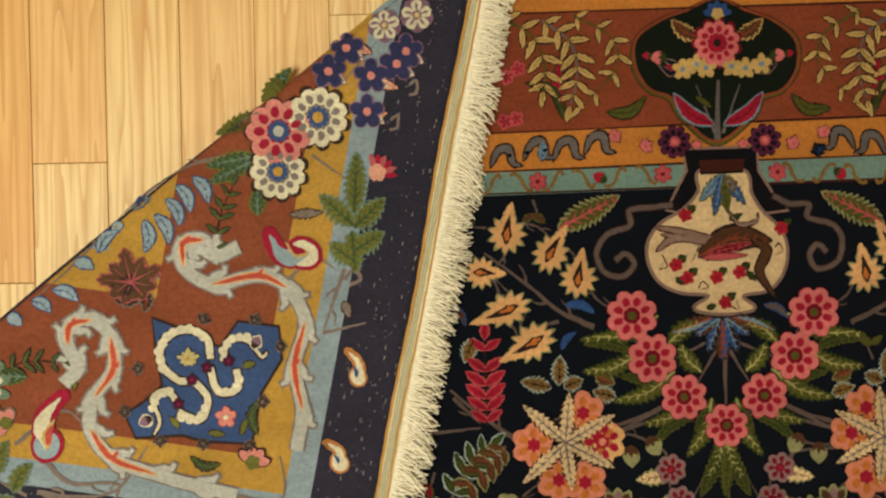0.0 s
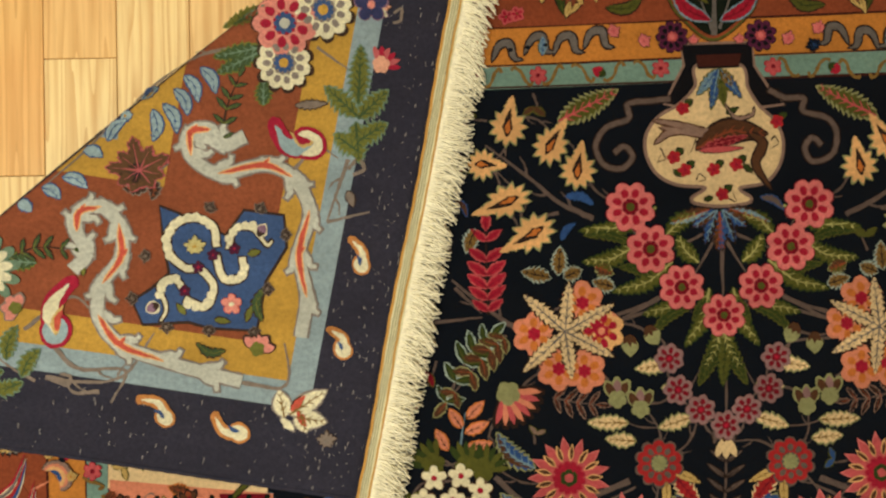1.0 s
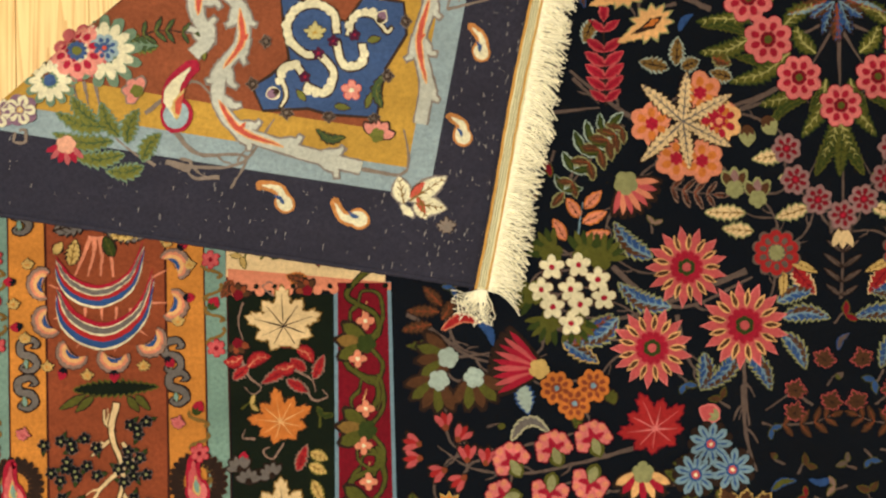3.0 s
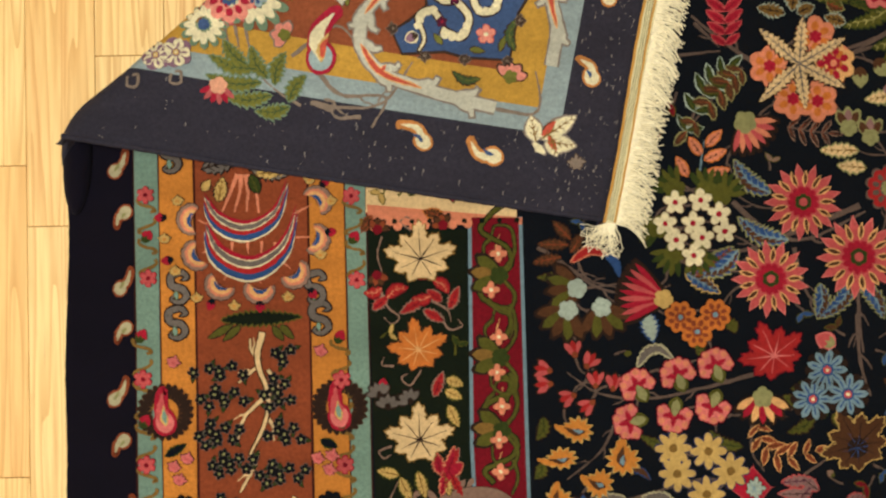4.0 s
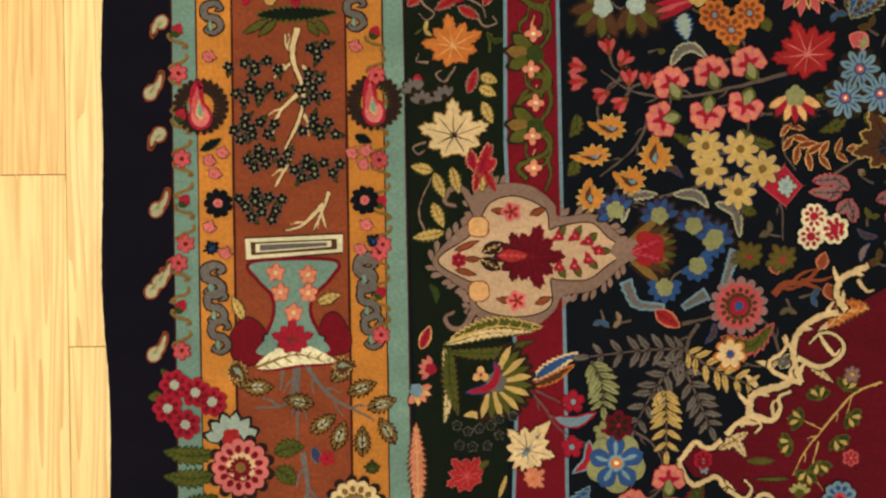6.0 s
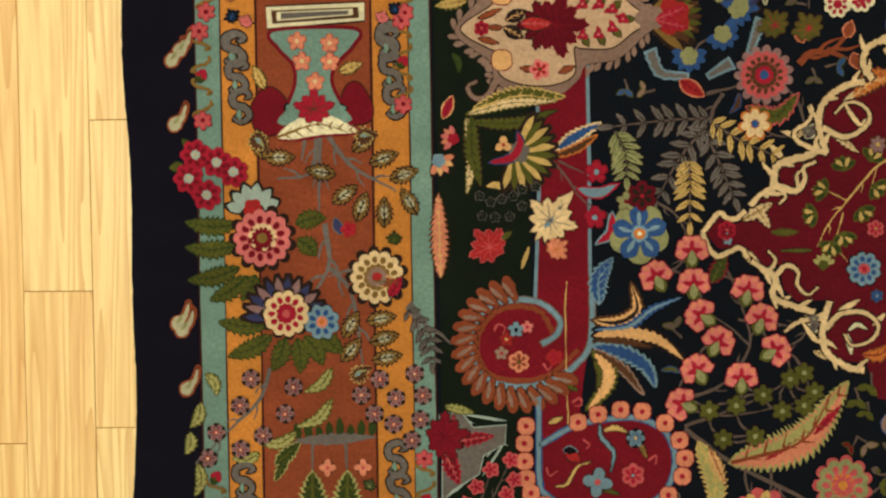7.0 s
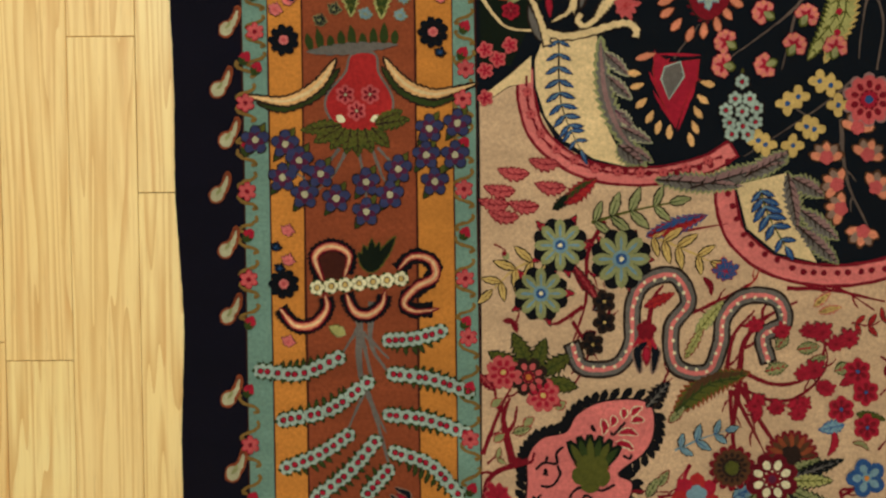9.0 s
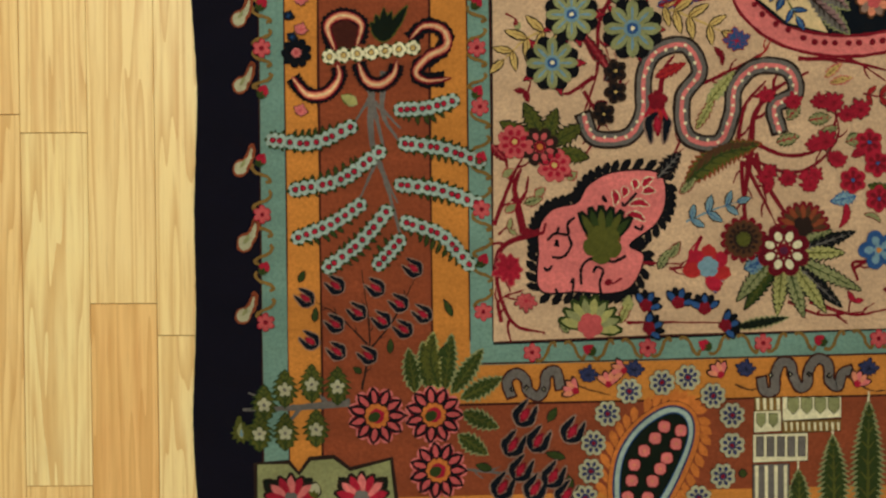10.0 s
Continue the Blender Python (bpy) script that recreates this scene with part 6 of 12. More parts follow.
daisy((0.039, -1.618), 0.0128, n=4, col="straw", heart="blue", edge="")
daisy((-0.012, -1.639), 0.0128, n=4, col="straw", heart="blue", edge="")
daisy((0.001, -1.631), 0.0128, n=4, col="straw", heart="blue", edge="")
daisy((0.02, -1.669), 0.0128, n=4, col="straw", heart="blue", edge="")
daisy((0.011, -1.666), 0.0128, n=4, col="straw", heart="blue", edge="")
daisy((-0.037, -1.687), 0.0128, n=4, col="straw", heart="blue", edge="")
daisy((-0.005, -1.688), 0.0128, n=4, col="straw", heart="blue", edge="")
daisy((-0.046, -1.682), 0.0128, n=4, col="straw", heart="blue", edge="")
daisy((0.048, -1.641), 0.0128, n=4, col="straw", heart="blue", edge="")
rosette((0.084, -1.635), 0.0294, n=10, col="rose", inner="wine", heart="blue", mid="crimson", edge="mauve")
stem([(0.052, -1.657), (0.059, -1.726), (0.085, -1.783)], 0.0051, "stem", twigs=3)
fanflower((0.035, -1.704), 0.0204, a=90, spread=150, n=5, col="salmon", tip="taupe", cup="rose", edge="brown")
fanflower((0.083, -1.701), 0.0204, a=70, spread=150, n=5, col="salmon", tip="taupe", cup="rose", edge="brown")
fanflower((0.049, -1.735), 0.0204, a=150, spread=150, n=5, col="salmon", tip="taupe", cup="rose", edge="brown")
fanflower((0.054, -1.763), 0.0204, a=170, spread=150, n=5, col="salmon", tip="taupe", cup="rose", edge="brown")
fanflower((0.092, -1.739), 0.0204, a=40, spread=150, n=5, col="salmon", tip="taupe", cup="rose", edge="brown")
fanflower((0.079, -1.788), 0.0204, a=260, spread=150, n=5, col="salmon", tip="taupe", cup="rose", edge="brown")
fanflower((0.071, -1.669), 0.0204, a=80, spread=150, n=5, col="salmon", tip="taupe", cup="rose", edge="brown")
leaf((-0.28, -1.707), (-0.315, -1.702), 0.0179, "rose", "wine", jag=0.3, bend=0.1)
leaf((-0.316, -1.718), (-0.352, -1.713), 0.0179, "rose", "wine", jag=0.3, bend=0.1)
leaf((-0.272, -1.735), (-0.308, -1.73), 0.0179, "rose", "wine", jag=0.3, bend=0.1)
leaf((-0.332, -1.738), (-0.368, -1.733), 0.0179, "rose", "wine", jag=0.3, bend=0.1)
leaf((-0.304, -1.757), (-0.339, -1.752), 0.0179, "rose", "wine", jag=0.3, bend=0.1)
leaf((-0.328, -1.769), (-0.363, -1.763), 0.0179, "rose", "wine", jag=0.3, bend=0.1)
leaf((-0.339, -1.754), (-0.374, -1.749), 0.0179, "rose", "wine", jag=0.3, bend=0.1)
leaf((-0.274, -1.754), (-0.236, -1.725), 0.0217, "red", "wine", half="leafgreen")
leaf((-0.287, -1.761), (-0.264, -1.742), 0.0128, "forest", "")
sprig([(-0.242, -1.777), (-0.201, -1.765), (-0.144, -1.753)], 0.0281, n=4, col="sage", stemcol="olive", lw=0.42)
sprig([(-0.172, -1.794), (-0.144, -1.804), (-0.096, -1.826)], 0.0255, n=4, col="straw", stemcol="straw", lw=0.4)
sprig([(-0.287, -1.817), (-0.328, -1.828), (-0.363, -1.859)], 0.0255, n=4, col="straw", stemcol="straw", lw=0.4)
stem([(-0.226, -1.774), (-0.246, -1.812), (-0.249, -1.87), (-0.265, -1.921)], 0.0064, "wine", twigs=3)
stem([(-0.268, -1.819), (-0.251, -1.857)], 0.0108, "wine")
leaf((-0.233, -1.87), (-0.265, -1.825), 0.0128, "wine", "", jag=0.2)
stem([(-0.252, -1.876), (-0.281, -1.895), (-0.293, -1.895)], 0.0057, "wine")
leaf((-0.279, -1.803), (-0.239, -1.803), 0.0153, "crimson", "", jag=0.2)
leaf((-0.279, -1.803), (-0.268, -1.841), 0.0153, "crimson", "", jag=0.2)
leaf((-0.279, -1.803), (-0.312, -1.823), 0.0153, "crimson", "", jag=0.2)
leaf((-0.279, -1.803), (-0.307, -1.775), 0.0153, "crimson", "", jag=0.2)
leaf((-0.279, -1.803), (-0.26, -1.768), 0.0153, "crimson", "", jag=0.2)
starflower((-0.279, -1.803), 0.0319, n=8, col="sage", mid="sky", heart="blue", edge="black")
leaf((-0.207, -1.82), (-0.168, -1.821), 0.0153, "crimson", "", jag=0.2)
leaf((-0.207, -1.82), (-0.197, -1.858), 0.0153, "crimson", "", jag=0.2)
leaf((-0.207, -1.82), (-0.241, -1.84), 0.0153, "crimson", "", jag=0.2)
leaf((-0.207, -1.82), (-0.236, -1.793), 0.0153, "crimson", "", jag=0.2)
leaf((-0.207, -1.82), (-0.189, -1.786), 0.0153, "crimson", "", jag=0.2)
starflower((-0.207, -1.82), 0.0357, n=8, col="sage", mid="sky", heart="blue", edge="black")
leaf((-0.302, -1.86), (-0.262, -1.86), 0.0153, "crimson", "", jag=0.2)
leaf((-0.302, -1.86), (-0.291, -1.898), 0.0153, "crimson", "", jag=0.2)
leaf((-0.302, -1.86), (-0.336, -1.88), 0.0153, "crimson", "", jag=0.2)
leaf((-0.302, -1.86), (-0.33, -1.832), 0.0153, "crimson", "", jag=0.2)
leaf((-0.302, -1.86), (-0.283, -1.825), 0.0153, "crimson", "", jag=0.2)
starflower((-0.302, -1.86), 0.0319, n=8, col="sage", mid="sky", heart="blue", edge="black")
rosette((-0.227, -1.87), 0.0115, n=5, col="umber", inner="black", heart="straw", edge="")
rosette((-0.227, -1.895), 0.0115, n=5, col="umber", inner="black", heart="straw", edge="")
rosette((-0.241, -1.921), 0.0115, n=5, col="umber", inner="black", heart="straw", edge="")
leaf((-0.176, -1.793), (-0.106, -1.769), 0.0217, "red", "blue", half="blue", jag=0.4)
stem([(-0.176, -1.794), (-0.08, -1.779)], 0.0045, "wine")
maple((-0.083, -1.836), 0.0179, a=100, col="blue", vein="crimson", edge="red")
leaf((-0.118, -1.909), (-0.086, -1.871), 0.0166, "lime", "sage")
scroll([(-0.265, -1.921), (-0.253, -1.948), (-0.214, -1.948), (-0.195, -1.921), (-0.193, -1.876), (-0.179, -1.848), (-0.144, -1.84), (-0.127, -1.871), (-0.147, -1.902), (-0.142, -1.947), (-0.105, -1.955), (-0.089, -1.922), (-0.085, -1.89), (-0.061, -1.866), (-0.023, -1.869), (-0.013, -1.897), (-0.038, -1.913), (-0.032, -1.943)], 0.0153, "grey", "umber", inner="pink", level=1)
dots((-0.265, -1.921), (-0.253, -1.948), 0.0019, n=4, col="ivory")
dots((-0.253, -1.948), (-0.214, -1.948), 0.0019, n=4, col="ivory")
dots((-0.214, -1.948), (-0.195, -1.921), 0.0019, n=4, col="ivory")
dots((-0.195, -1.921), (-0.193, -1.876), 0.0019, n=4, col="ivory")
dots((-0.193, -1.876), (-0.179, -1.848), 0.0019, n=4, col="ivory")
dots((-0.179, -1.848), (-0.144, -1.84), 0.0019, n=4, col="ivory")
dots((-0.144, -1.84), (-0.127, -1.871), 0.0019, n=4, col="ivory")
dots((-0.127, -1.871), (-0.147, -1.902), 0.0019, n=4, col="ivory")
dots((-0.147, -1.902), (-0.142, -1.947), 0.0019, n=4, col="ivory")
dots((-0.142, -1.947), (-0.105, -1.955), 0.0019, n=4, col="ivory")
dots((-0.105, -1.955), (-0.089, -1.922), 0.0019, n=4, col="ivory")
dots((-0.089, -1.922), (-0.085, -1.89), 0.0019, n=4, col="ivory")
dots((-0.085, -1.89), (-0.061, -1.866), 0.0019, n=4, col="ivory")
dots((-0.061, -1.866), (-0.023, -1.869), 0.0019, n=4, col="ivory")
dots((-0.023, -1.869), (-0.013, -1.897), 0.0019, n=4, col="ivory")
dots((-0.013, -1.897), (-0.038, -1.913), 0.0019, n=4, col="ivory")
dots((-0.038, -1.913), (-0.032, -1.943), 0.0019, n=4, col="ivory")
stem([(-0.067, -1.974), (-0.061, -1.922), (-0.035, -1.891), (0.003, -1.872)], 0.0083, "wine", twigs=2)
stem([(-0.067, -1.974), (-0.073, -2.025), (-0.069, -2.064)], 0.0077, "wine")
stem([(-0.064, -1.974), (-0.034, -2.026), (-0.009, -2.058)], 0.0077, "wine")
stem([(-0.067, -1.954), (-0.022, -1.971), (0.016, -1.962), (0.035, -1.93), (0.032, -1.91)], 0.0057, "wine")
stem([(-0.06, -1.967), (-0.047, -2.025)], 0.0057, "wine")
fanflower((-0.177, -1.902), 0.0294, a=-95, spread=60, n=5, col="crimson", tip="red", cup="wine")
stem([(-0.176, -1.909), (-0.169, -1.87), (-0.157, -1.851)], 0.0077, "wine")
leaf((-0.179, -1.877), (-0.144, -1.861), 0.0140, "red", "wine")
tulip((-0.177, -1.931), 0.0153, a=-90)
leaf((-0.143, -2.002), (-0.055, -1.956), 0.0345, "olive", "rust", half="brown", jag=0.4, teeth=8, bend=0.1)
maple((0.032, -1.91), 0.0166, a=120, col="crimson", vein="wine")
maple((0.064, -1.918), 0.0166, a=120, col="crimson", vein="wine")
maple((0.023, -1.955), 0.0166, a=120, col="crimson", vein="wine")
leaf((0.003, -1.929), (0.029, -1.926), 0.0166, "sage", "leafgreen", "crimson", jag=0.3)
leaf((-0.035, -1.955), (-0.009, -1.948), 0.0166, "sage", "leafgreen", "crimson", jag=0.3)
leaf((0.048, -1.955), (0.067, -1.949), 0.0166, "sage", "leafgreen", "crimson", jag=0.3)
leaf((-0.01, -1.91), (-0.022, -1.929), 0.0166, "sage", "leafgreen", "crimson", jag=0.3)
maple((-0.044, -1.99), 0.0115, a=45, col="crimson", vein="wine")
maple((-0.022, -1.997), 0.0115, a=45, col="crimson", vein="wine")
maple((0.01, -1.994), 0.0115, a=45, col="crimson", vein="wine")
maple((0.032, -1.975), 0.0115, a=45, col="crimson", vein="wine")
stem([(-0.105, -1.877), (-0.055, -1.852), (-0.042, -1.833)], 0.0045, "red", twigs=2)
stem([(-0.01, -1.856), (0.041, -1.859), (0.107, -1.873)], 0.0057, "wine")
sprig([(0.067, -1.898), (0.092, -1.901), (0.115, -1.885)], 0.0153, n=3, col="red", stemcol="wine")
leaf((0.022, -1.878), (0.041, -1.862), 0.0102, "straw", "rose")
leaf((0.028, -1.885), (0.054, -1.879), 0.0102, "straw", "rose")
rosette((0.055, -2.001), 0.0140, n=6, col="crimson", inner="wine", heart="blue", edge="umber")
rosette((0.084, -1.981), 0.0140, n=6, col="crimson", inner="wine", heart="blue", edge="umber")
rosette((0.086, -2.023), 0.0140, n=6, col="crimson", inner="wine", heart="blue", edge="umber")
rosette((0.074, -1.956), 0.0140, n=6, col="crimson", inner="wine", heart="blue", edge="umber")
leaf((0.059, -2.02), (0.03, -2.026), 0.0179, "sky", "blue")
leaf((0.074, -2.007), (0.108, -2.014), 0.0128, "olive", "leafgreen")
leaf((-0.322, -1.952), (-0.364, -1.929), 0.0230, "olive", "forest", jag=0.35)
leaf((-0.316, -1.946), (-0.335, -1.907), 0.0230, "olive", "forest", jag=0.35)
leaf((-0.31, -1.952), (-0.297, -1.914), 0.0230, "olive", "forest", jag=0.35)
leaf((-0.303, -1.956), (-0.265, -1.933), 0.0230, "olive", "forest", jag=0.35)
leaf((-0.297, -1.965), (-0.259, -1.972), 0.0230, "olive", "forest", jag=0.35)
stem([(-0.336, -2.062), (-0.347, -2.01), (-0.339, -1.984)], 0.0102, "wine", twigs=2)
stem([(-0.342, -2.055), (-0.316, -2.062), (-0.31, -2.049)], 0.0064, "wine")
rosette((-0.347, -1.953), 0.0191, n=8, col="rose", inner="crimson", heart="straw", edge="crimson")
rosette((-0.3, -1.981), 0.0191, n=8, col="rose", inner="crimson", heart="straw", edge="crimson")
rosette((-0.317, -1.959), 0.0217, n=8, col="umber", inner="rose", heart="orange", mid="wine", edge="umber")
leaf((-0.361, -1.994), (-0.349, -1.985), 0.0115, "sage", "crimson")
leaf((-0.358, -2.036), (-0.346, -2.027), 0.0115, "sage", "crimson")
leaf((-0.284, -1.998), (-0.273, -1.989), 0.0115, "sage", "crimson")
leaf((-0.323, -2.017), (-0.311, -2.008), 0.0115, "sage", "crimson")
sprig([(-0.143, -2.049), (-0.111, -2.035), (-0.079, -2.025)], 0.0191, n=3, col="sky", stemcol="sky", lw=0.5)
stem([(-0.372, -2.052), (-0.349, -1.994), (-0.336, -1.969)], 0.0057, "wine", twigs=3)
stem([(-0.363, -2.168), (-0.366, -2.142), (-0.337, -2.129)], 0.0051, "wine", twigs=3)
stem([(-0.265, -1.893), (-0.246, -1.931), (-0.266, -1.976)], 0.0051, "wine", twigs=3)
stem([(-0.227, -1.9), (-0.221, -1.874), (-0.24, -1.849)], 0.0045, "wine", twigs=3)
stem([(-0.163, -1.977), (-0.15, -1.951), (-0.157, -1.926)], 0.0038, "wine", twigs=3)
stem([(-0.131, -1.888), (-0.087, -1.869), (-0.055, -1.85)], 0.0051, "wine", twigs=3)
stem([(-0.083, -1.971), (-0.074, -1.914), (-0.048, -1.882)], 0.0064, "wine", twigs=3)
stem([(-0.074, -1.971), (-0.022, -1.991), (0.016, -1.978), (0.038, -1.946), (0.032, -1.915)], 0.0045, "wine", twigs=3)
stem([(-0.077, -1.977), (-0.073, -2.054)], 0.0057, "wine", twigs=3)
stem([(-0.074, -1.977), (-0.035, -2.054)], 0.0057, "wine", twigs=3)
stem([(0.009, -1.851), (0.053, -1.858), (0.094, -1.883)], 0.0045, "wine", twigs=3)
stem([(-0.163, -2.105), (-0.131, -2.102)], 0.0045, "wine", twigs=3)
stem([(-0.021, -2.145), (0.018, -2.161), (0.069, -2.158)], 0.0045, "wine", twigs=3)
stem([(0.056, -2.107), (0.075, -2.094), (0.087, -2.068)], 0.0045, "wine", twigs=3)
leaf((-0.15, -2.015), (-0.131, -1.996), 0.0128, "sage", "wine", jag=0.3)
leaf((0.016, -1.946), (0.038, -1.937), 0.0128, "sage", "wine", jag=0.3)
leaf((-0.009, -1.997), (0.01, -1.991), 0.0128, "crimson", "wine", jag=0.3)
leaf((-0.041, -1.997), (-0.048, -2.016), 0.0128, "crimson", "wine", jag=0.3)
leaf((0.054, -1.972), (0.08, -1.959), 0.0128, "crimson", "wine", jag=0.3)
leaf((-0.336, -2.026), (-0.314, -2.02), 0.0128, "sage", "wine", jag=0.3)
leaf((-0.294, -1.982), (-0.278, -1.995), 0.0128, "wine", "wine", jag=0.3)
leaf((-0.131, -1.939), (-0.109, -1.901), 0.0128, "lime", "wine", jag=0.3)
leaf((-0.221, -2.169), (-0.211, -2.143), 0.0128, "lime", "wine", jag=0.3)
leaf((-0.163, -2.092), (-0.15, -2.073), 0.0128, "sage", "wine", jag=0.3)
leaf((-0.374, -1.956), (-0.358, -1.975), 0.0128, "wine", "wine", jag=0.3)
leaf((-0.253, -1.915), (-0.237, -1.906), 0.0128, "black", "wine", jag=0.3)
leaf((-0.24, -1.881), (-0.224, -1.868), 0.0128, "black", "wine", jag=0.3)
maple((-0.048, -1.901), 0.0128, a=100, col="crimson", vein="wine", edge="wine")
maple((-0.016, -1.908), 0.0128, a=100, col="crimson", vein="wine", edge="wine")
maple((0.016, -1.908), 0.0128, a=100, col="crimson", vein="wine", edge="wine")
maple((0.048, -1.924), 0.0128, a=100, col="crimson", vein="wine", edge="wine")
maple((0.01, -1.959), 0.0128, a=100, col="crimson", vein="wine", edge="wine")
maple((0.038, -1.978), 0.0128, a=100, col="crimson", vein="wine", edge="wine")
maple((-0.048, -1.997), 0.0128, a=100, col="crimson", vein="wine", edge="wine")
maple((-0.022, -2), 0.0128, a=100, col="crimson", vein="wine", edge="wine")
maple((0.004, -2.007), 0.0128, a=100, col="crimson", vein="wine", edge="wine")
panel([(-0.316, -2.129), (-0.318, -2.084), (-0.317, -2.055), (-0.301, -2.034), (-0.272, -2.026), (-0.258, -2.005), (-0.227, -1.99), (-0.177, -1.991), (-0.168, -2.021), (-0.179, -2.05), (-0.211, -2.076), (-0.194, -2.09), (-0.208, -2.124), (-0.234, -2.133), (-0.272, -2.131)], "pink", "black", 0.0026, level=-0.5, teeth=58, tooth="black", tooth_r=0.015)
leaf((-0.176, -1.996), (-0.15, -1.967), 0.0217, "black", "", jag=0.4)
fanflower((-0.243, -2.079), 0.0472, a=84, spread=76, n=6, col="leafgreen", tip="olive", cup="olive", edge="forest", cupsize=0.5)
leaf((-0.254, -2.041), (-0.257, -2.055), 0.0051, "rust", "olive", jag=0)
leaf((-0.246, -2.042), (-0.246, -2.058), 0.0051, "rust", "olive", jag=0)
leaf((-0.238, -2.044), (-0.235, -2.058), 0.0051, "rust", "olive", jag=0)
leaf((-0.227, -2.055), (-0.232, -2.066), 0.0051, "rust", "olive", jag=0)
leaf((-0.263, -2.063), (-0.243, -2.075), 0.0051, "rust", "olive", jag=0)
leaf((-0.221, -2.069), (-0.243, -2.075), 0.0051, "rust", "olive", jag=0)
leaf((-0.23, -2.011), (-0.228, -2.029), 0.0083, "crimson", "ivory", jag=0, bend=0.15)
leaf((-0.217, -2.007), (-0.218, -2.019), 0.0083, "crimson", "ivory", jag=0, bend=0.15)
leaf((-0.205, -1.998), (-0.205, -2.01), 0.0083, "crimson", "ivory", jag=0, bend=0.15)
leaf((-0.194, -2.007), (-0.182, -1.997), 0.0083, "crimson", "ivory", jag=0, bend=0.15)
leaf((-0.195, -2.014), (-0.179, -2.013), 0.0083, "crimson", "ivory", jag=0, bend=0.15)
leaf((-0.21, -2.028), (-0.187, -2.03), 0.0083, "crimson", "ivory", jag=0, bend=0.15)
leaf((-0.214, -2.04), (-0.192, -2.048), 0.0083, "crimson", "ivory", jag=0, bend=0.15)
scroll([(-0.309, -2.07), (-0.299, -2.062), (-0.284, -2.063), (-0.284, -2.051), (-0.276, -2.043)], 0.0032, "black", "", level=2)
scroll([(-0.283, -2.065), (-0.28, -2.077), (-0.29, -2.09), (-0.303, -2.09)], 0.0032, "black", "", level=2)
scroll([(-0.313, -2.102), (-0.308, -2.106), (-0.303, -2.1)], 0.0032, "black", "", level=2)
scroll([(-0.268, -2.123), (-0.268, -2.105), (-0.26, -2.094), (-0.243, -2.091), (-0.23, -2.096), (-0.214, -2.089)], 0.0032, "black", "", level=2)
scroll([(-0.254, -2.109), (-0.25, -2.102), (-0.242, -2.107), (-0.246, -2.122), (-0.243, -2.138), (-0.237, -2.142)], 0.0032, "black", "", level=2)
scroll([(-0.299, -2.077), (-0.297, -2.07), (-0.295, -2.078)], 0.0032, "black", "", level=2)
scroll([(-0.281, -2.121), (-0.277, -2.117), (-0.279, -2.135)], 0.0032, "black", "", level=2)
scroll([(-0.243, -2.02), (-0.238, -2.024), (-0.242, -2.017)], 0.0032, "black", "", level=2)
scroll([(-0.205, -2.054), (-0.197, -2.058), (-0.194, -2.052)], 0.0032, "black", "", level=2)
scroll([(-0.219, -2.025), (-0.216, -2.029), (-0.202, -2.014)], 0.0032, "black", "", level=2)
scroll([(-0.297, -2.063), (-0.295, -2.054)], 0.0032, "black", "", level=2)
scroll([(-0.299, -2.127), (-0.296, -2.135), (-0.292, -2.142)], 0.0032, "black", "", level=2)
scroll([(-0.328, -2.091), (-0.322, -2.095)], 0.0032, "black", "", level=2)
scroll([(-0.329, -2.104), (-0.321, -2.107)], 0.0032, "black", "", level=2)
stem([(-0.317, -2.059), (-0.362, -2.078), (-0.369, -2.116), (-0.35, -2.168), (-0.311, -2.181)], 0.0077, "wine", twigs=3)
stem([(-0.195, -2.098), (-0.15, -2.099)], 0.0045, "wine")
maple((-0.353, -2.103), 0.0230, a=200, col="crimson", vein="wine", edge="rose")
maple((-0.334, -2.142), 0.0153, a=270, col="rose", vein="crimson")
leaf((-0.176, -2.105), (-0.163, -2.082), 0.0128, "sage", "")
fanflower((-0.118, -2.105), 0.0306, a=60, spread=250, n=6, col="crimson", tip="red", cup="sky")
stem([(-0.144, -2.105), (-0.124, -2.067), (-0.14, -2.086)], 0.0051, "crimson")
leaf((-0.108, -2.134), (-0.092, -2.105), 0.0191, "sky", "wine", bend=0.2)
leaf((-0.022, -2.087), (0.03, -2.06), 0.0204, "sage", "forest", jag=0.4)
leaf((-0.015, -2.087), (0.058, -2.062), 0.0204, "black", "forest", jag=0.4)
leaf((-0.015, -2.093), (0.066, -2.132), 0.0204, "sage", "forest", jag=0.4)
leaf((-0.018, -2.096), (0.043, -2.152), 0.0204, "black", "forest", jag=0.4)
leaf((-0.022, -2.1), (-0.002, -2.164), 0.0204, "sage", "forest", jag=0.4)
leaf((-0.028, -2.099), (-0.034, -2.161), 0.0204, "lime", "forest", jag=0.4)
leaf((-0.034, -2.096), (-0.073, -2.154), 0.0204, "leafgreen", "forest", jag=0.4)
leaf((-0.041, -2.093), (-0.082, -2.144), 0.0204, "sage", "forest", jag=0.4)
leaf((-0.009, -2.087), (0.046, -2.087), 0.0204, "lime", "forest", jag=0.4)
leaf((-0.015, -2.1), (0.024, -2.158), 0.0204, "lime", "forest", jag=0.4)
leaf((-0.054, -2.093), (-0.066, -2.112), 0.0204, "sky", "forest", jag=0.4)
leaf((-0.073, -2.106), (-0.047, -2.093), 0.0204, "sky", "forest", jag=0.4)
rosette((-0.075, -2.07), 0.0255, n=14, col="brown", inner="umber", heart="olive", mid="olive", edge="wine")
fanflower((-0.004, -2.058), 0.0306, a=90, spread=170, n=11, col="brown", tip="rust", cup="umber", edge="wine")
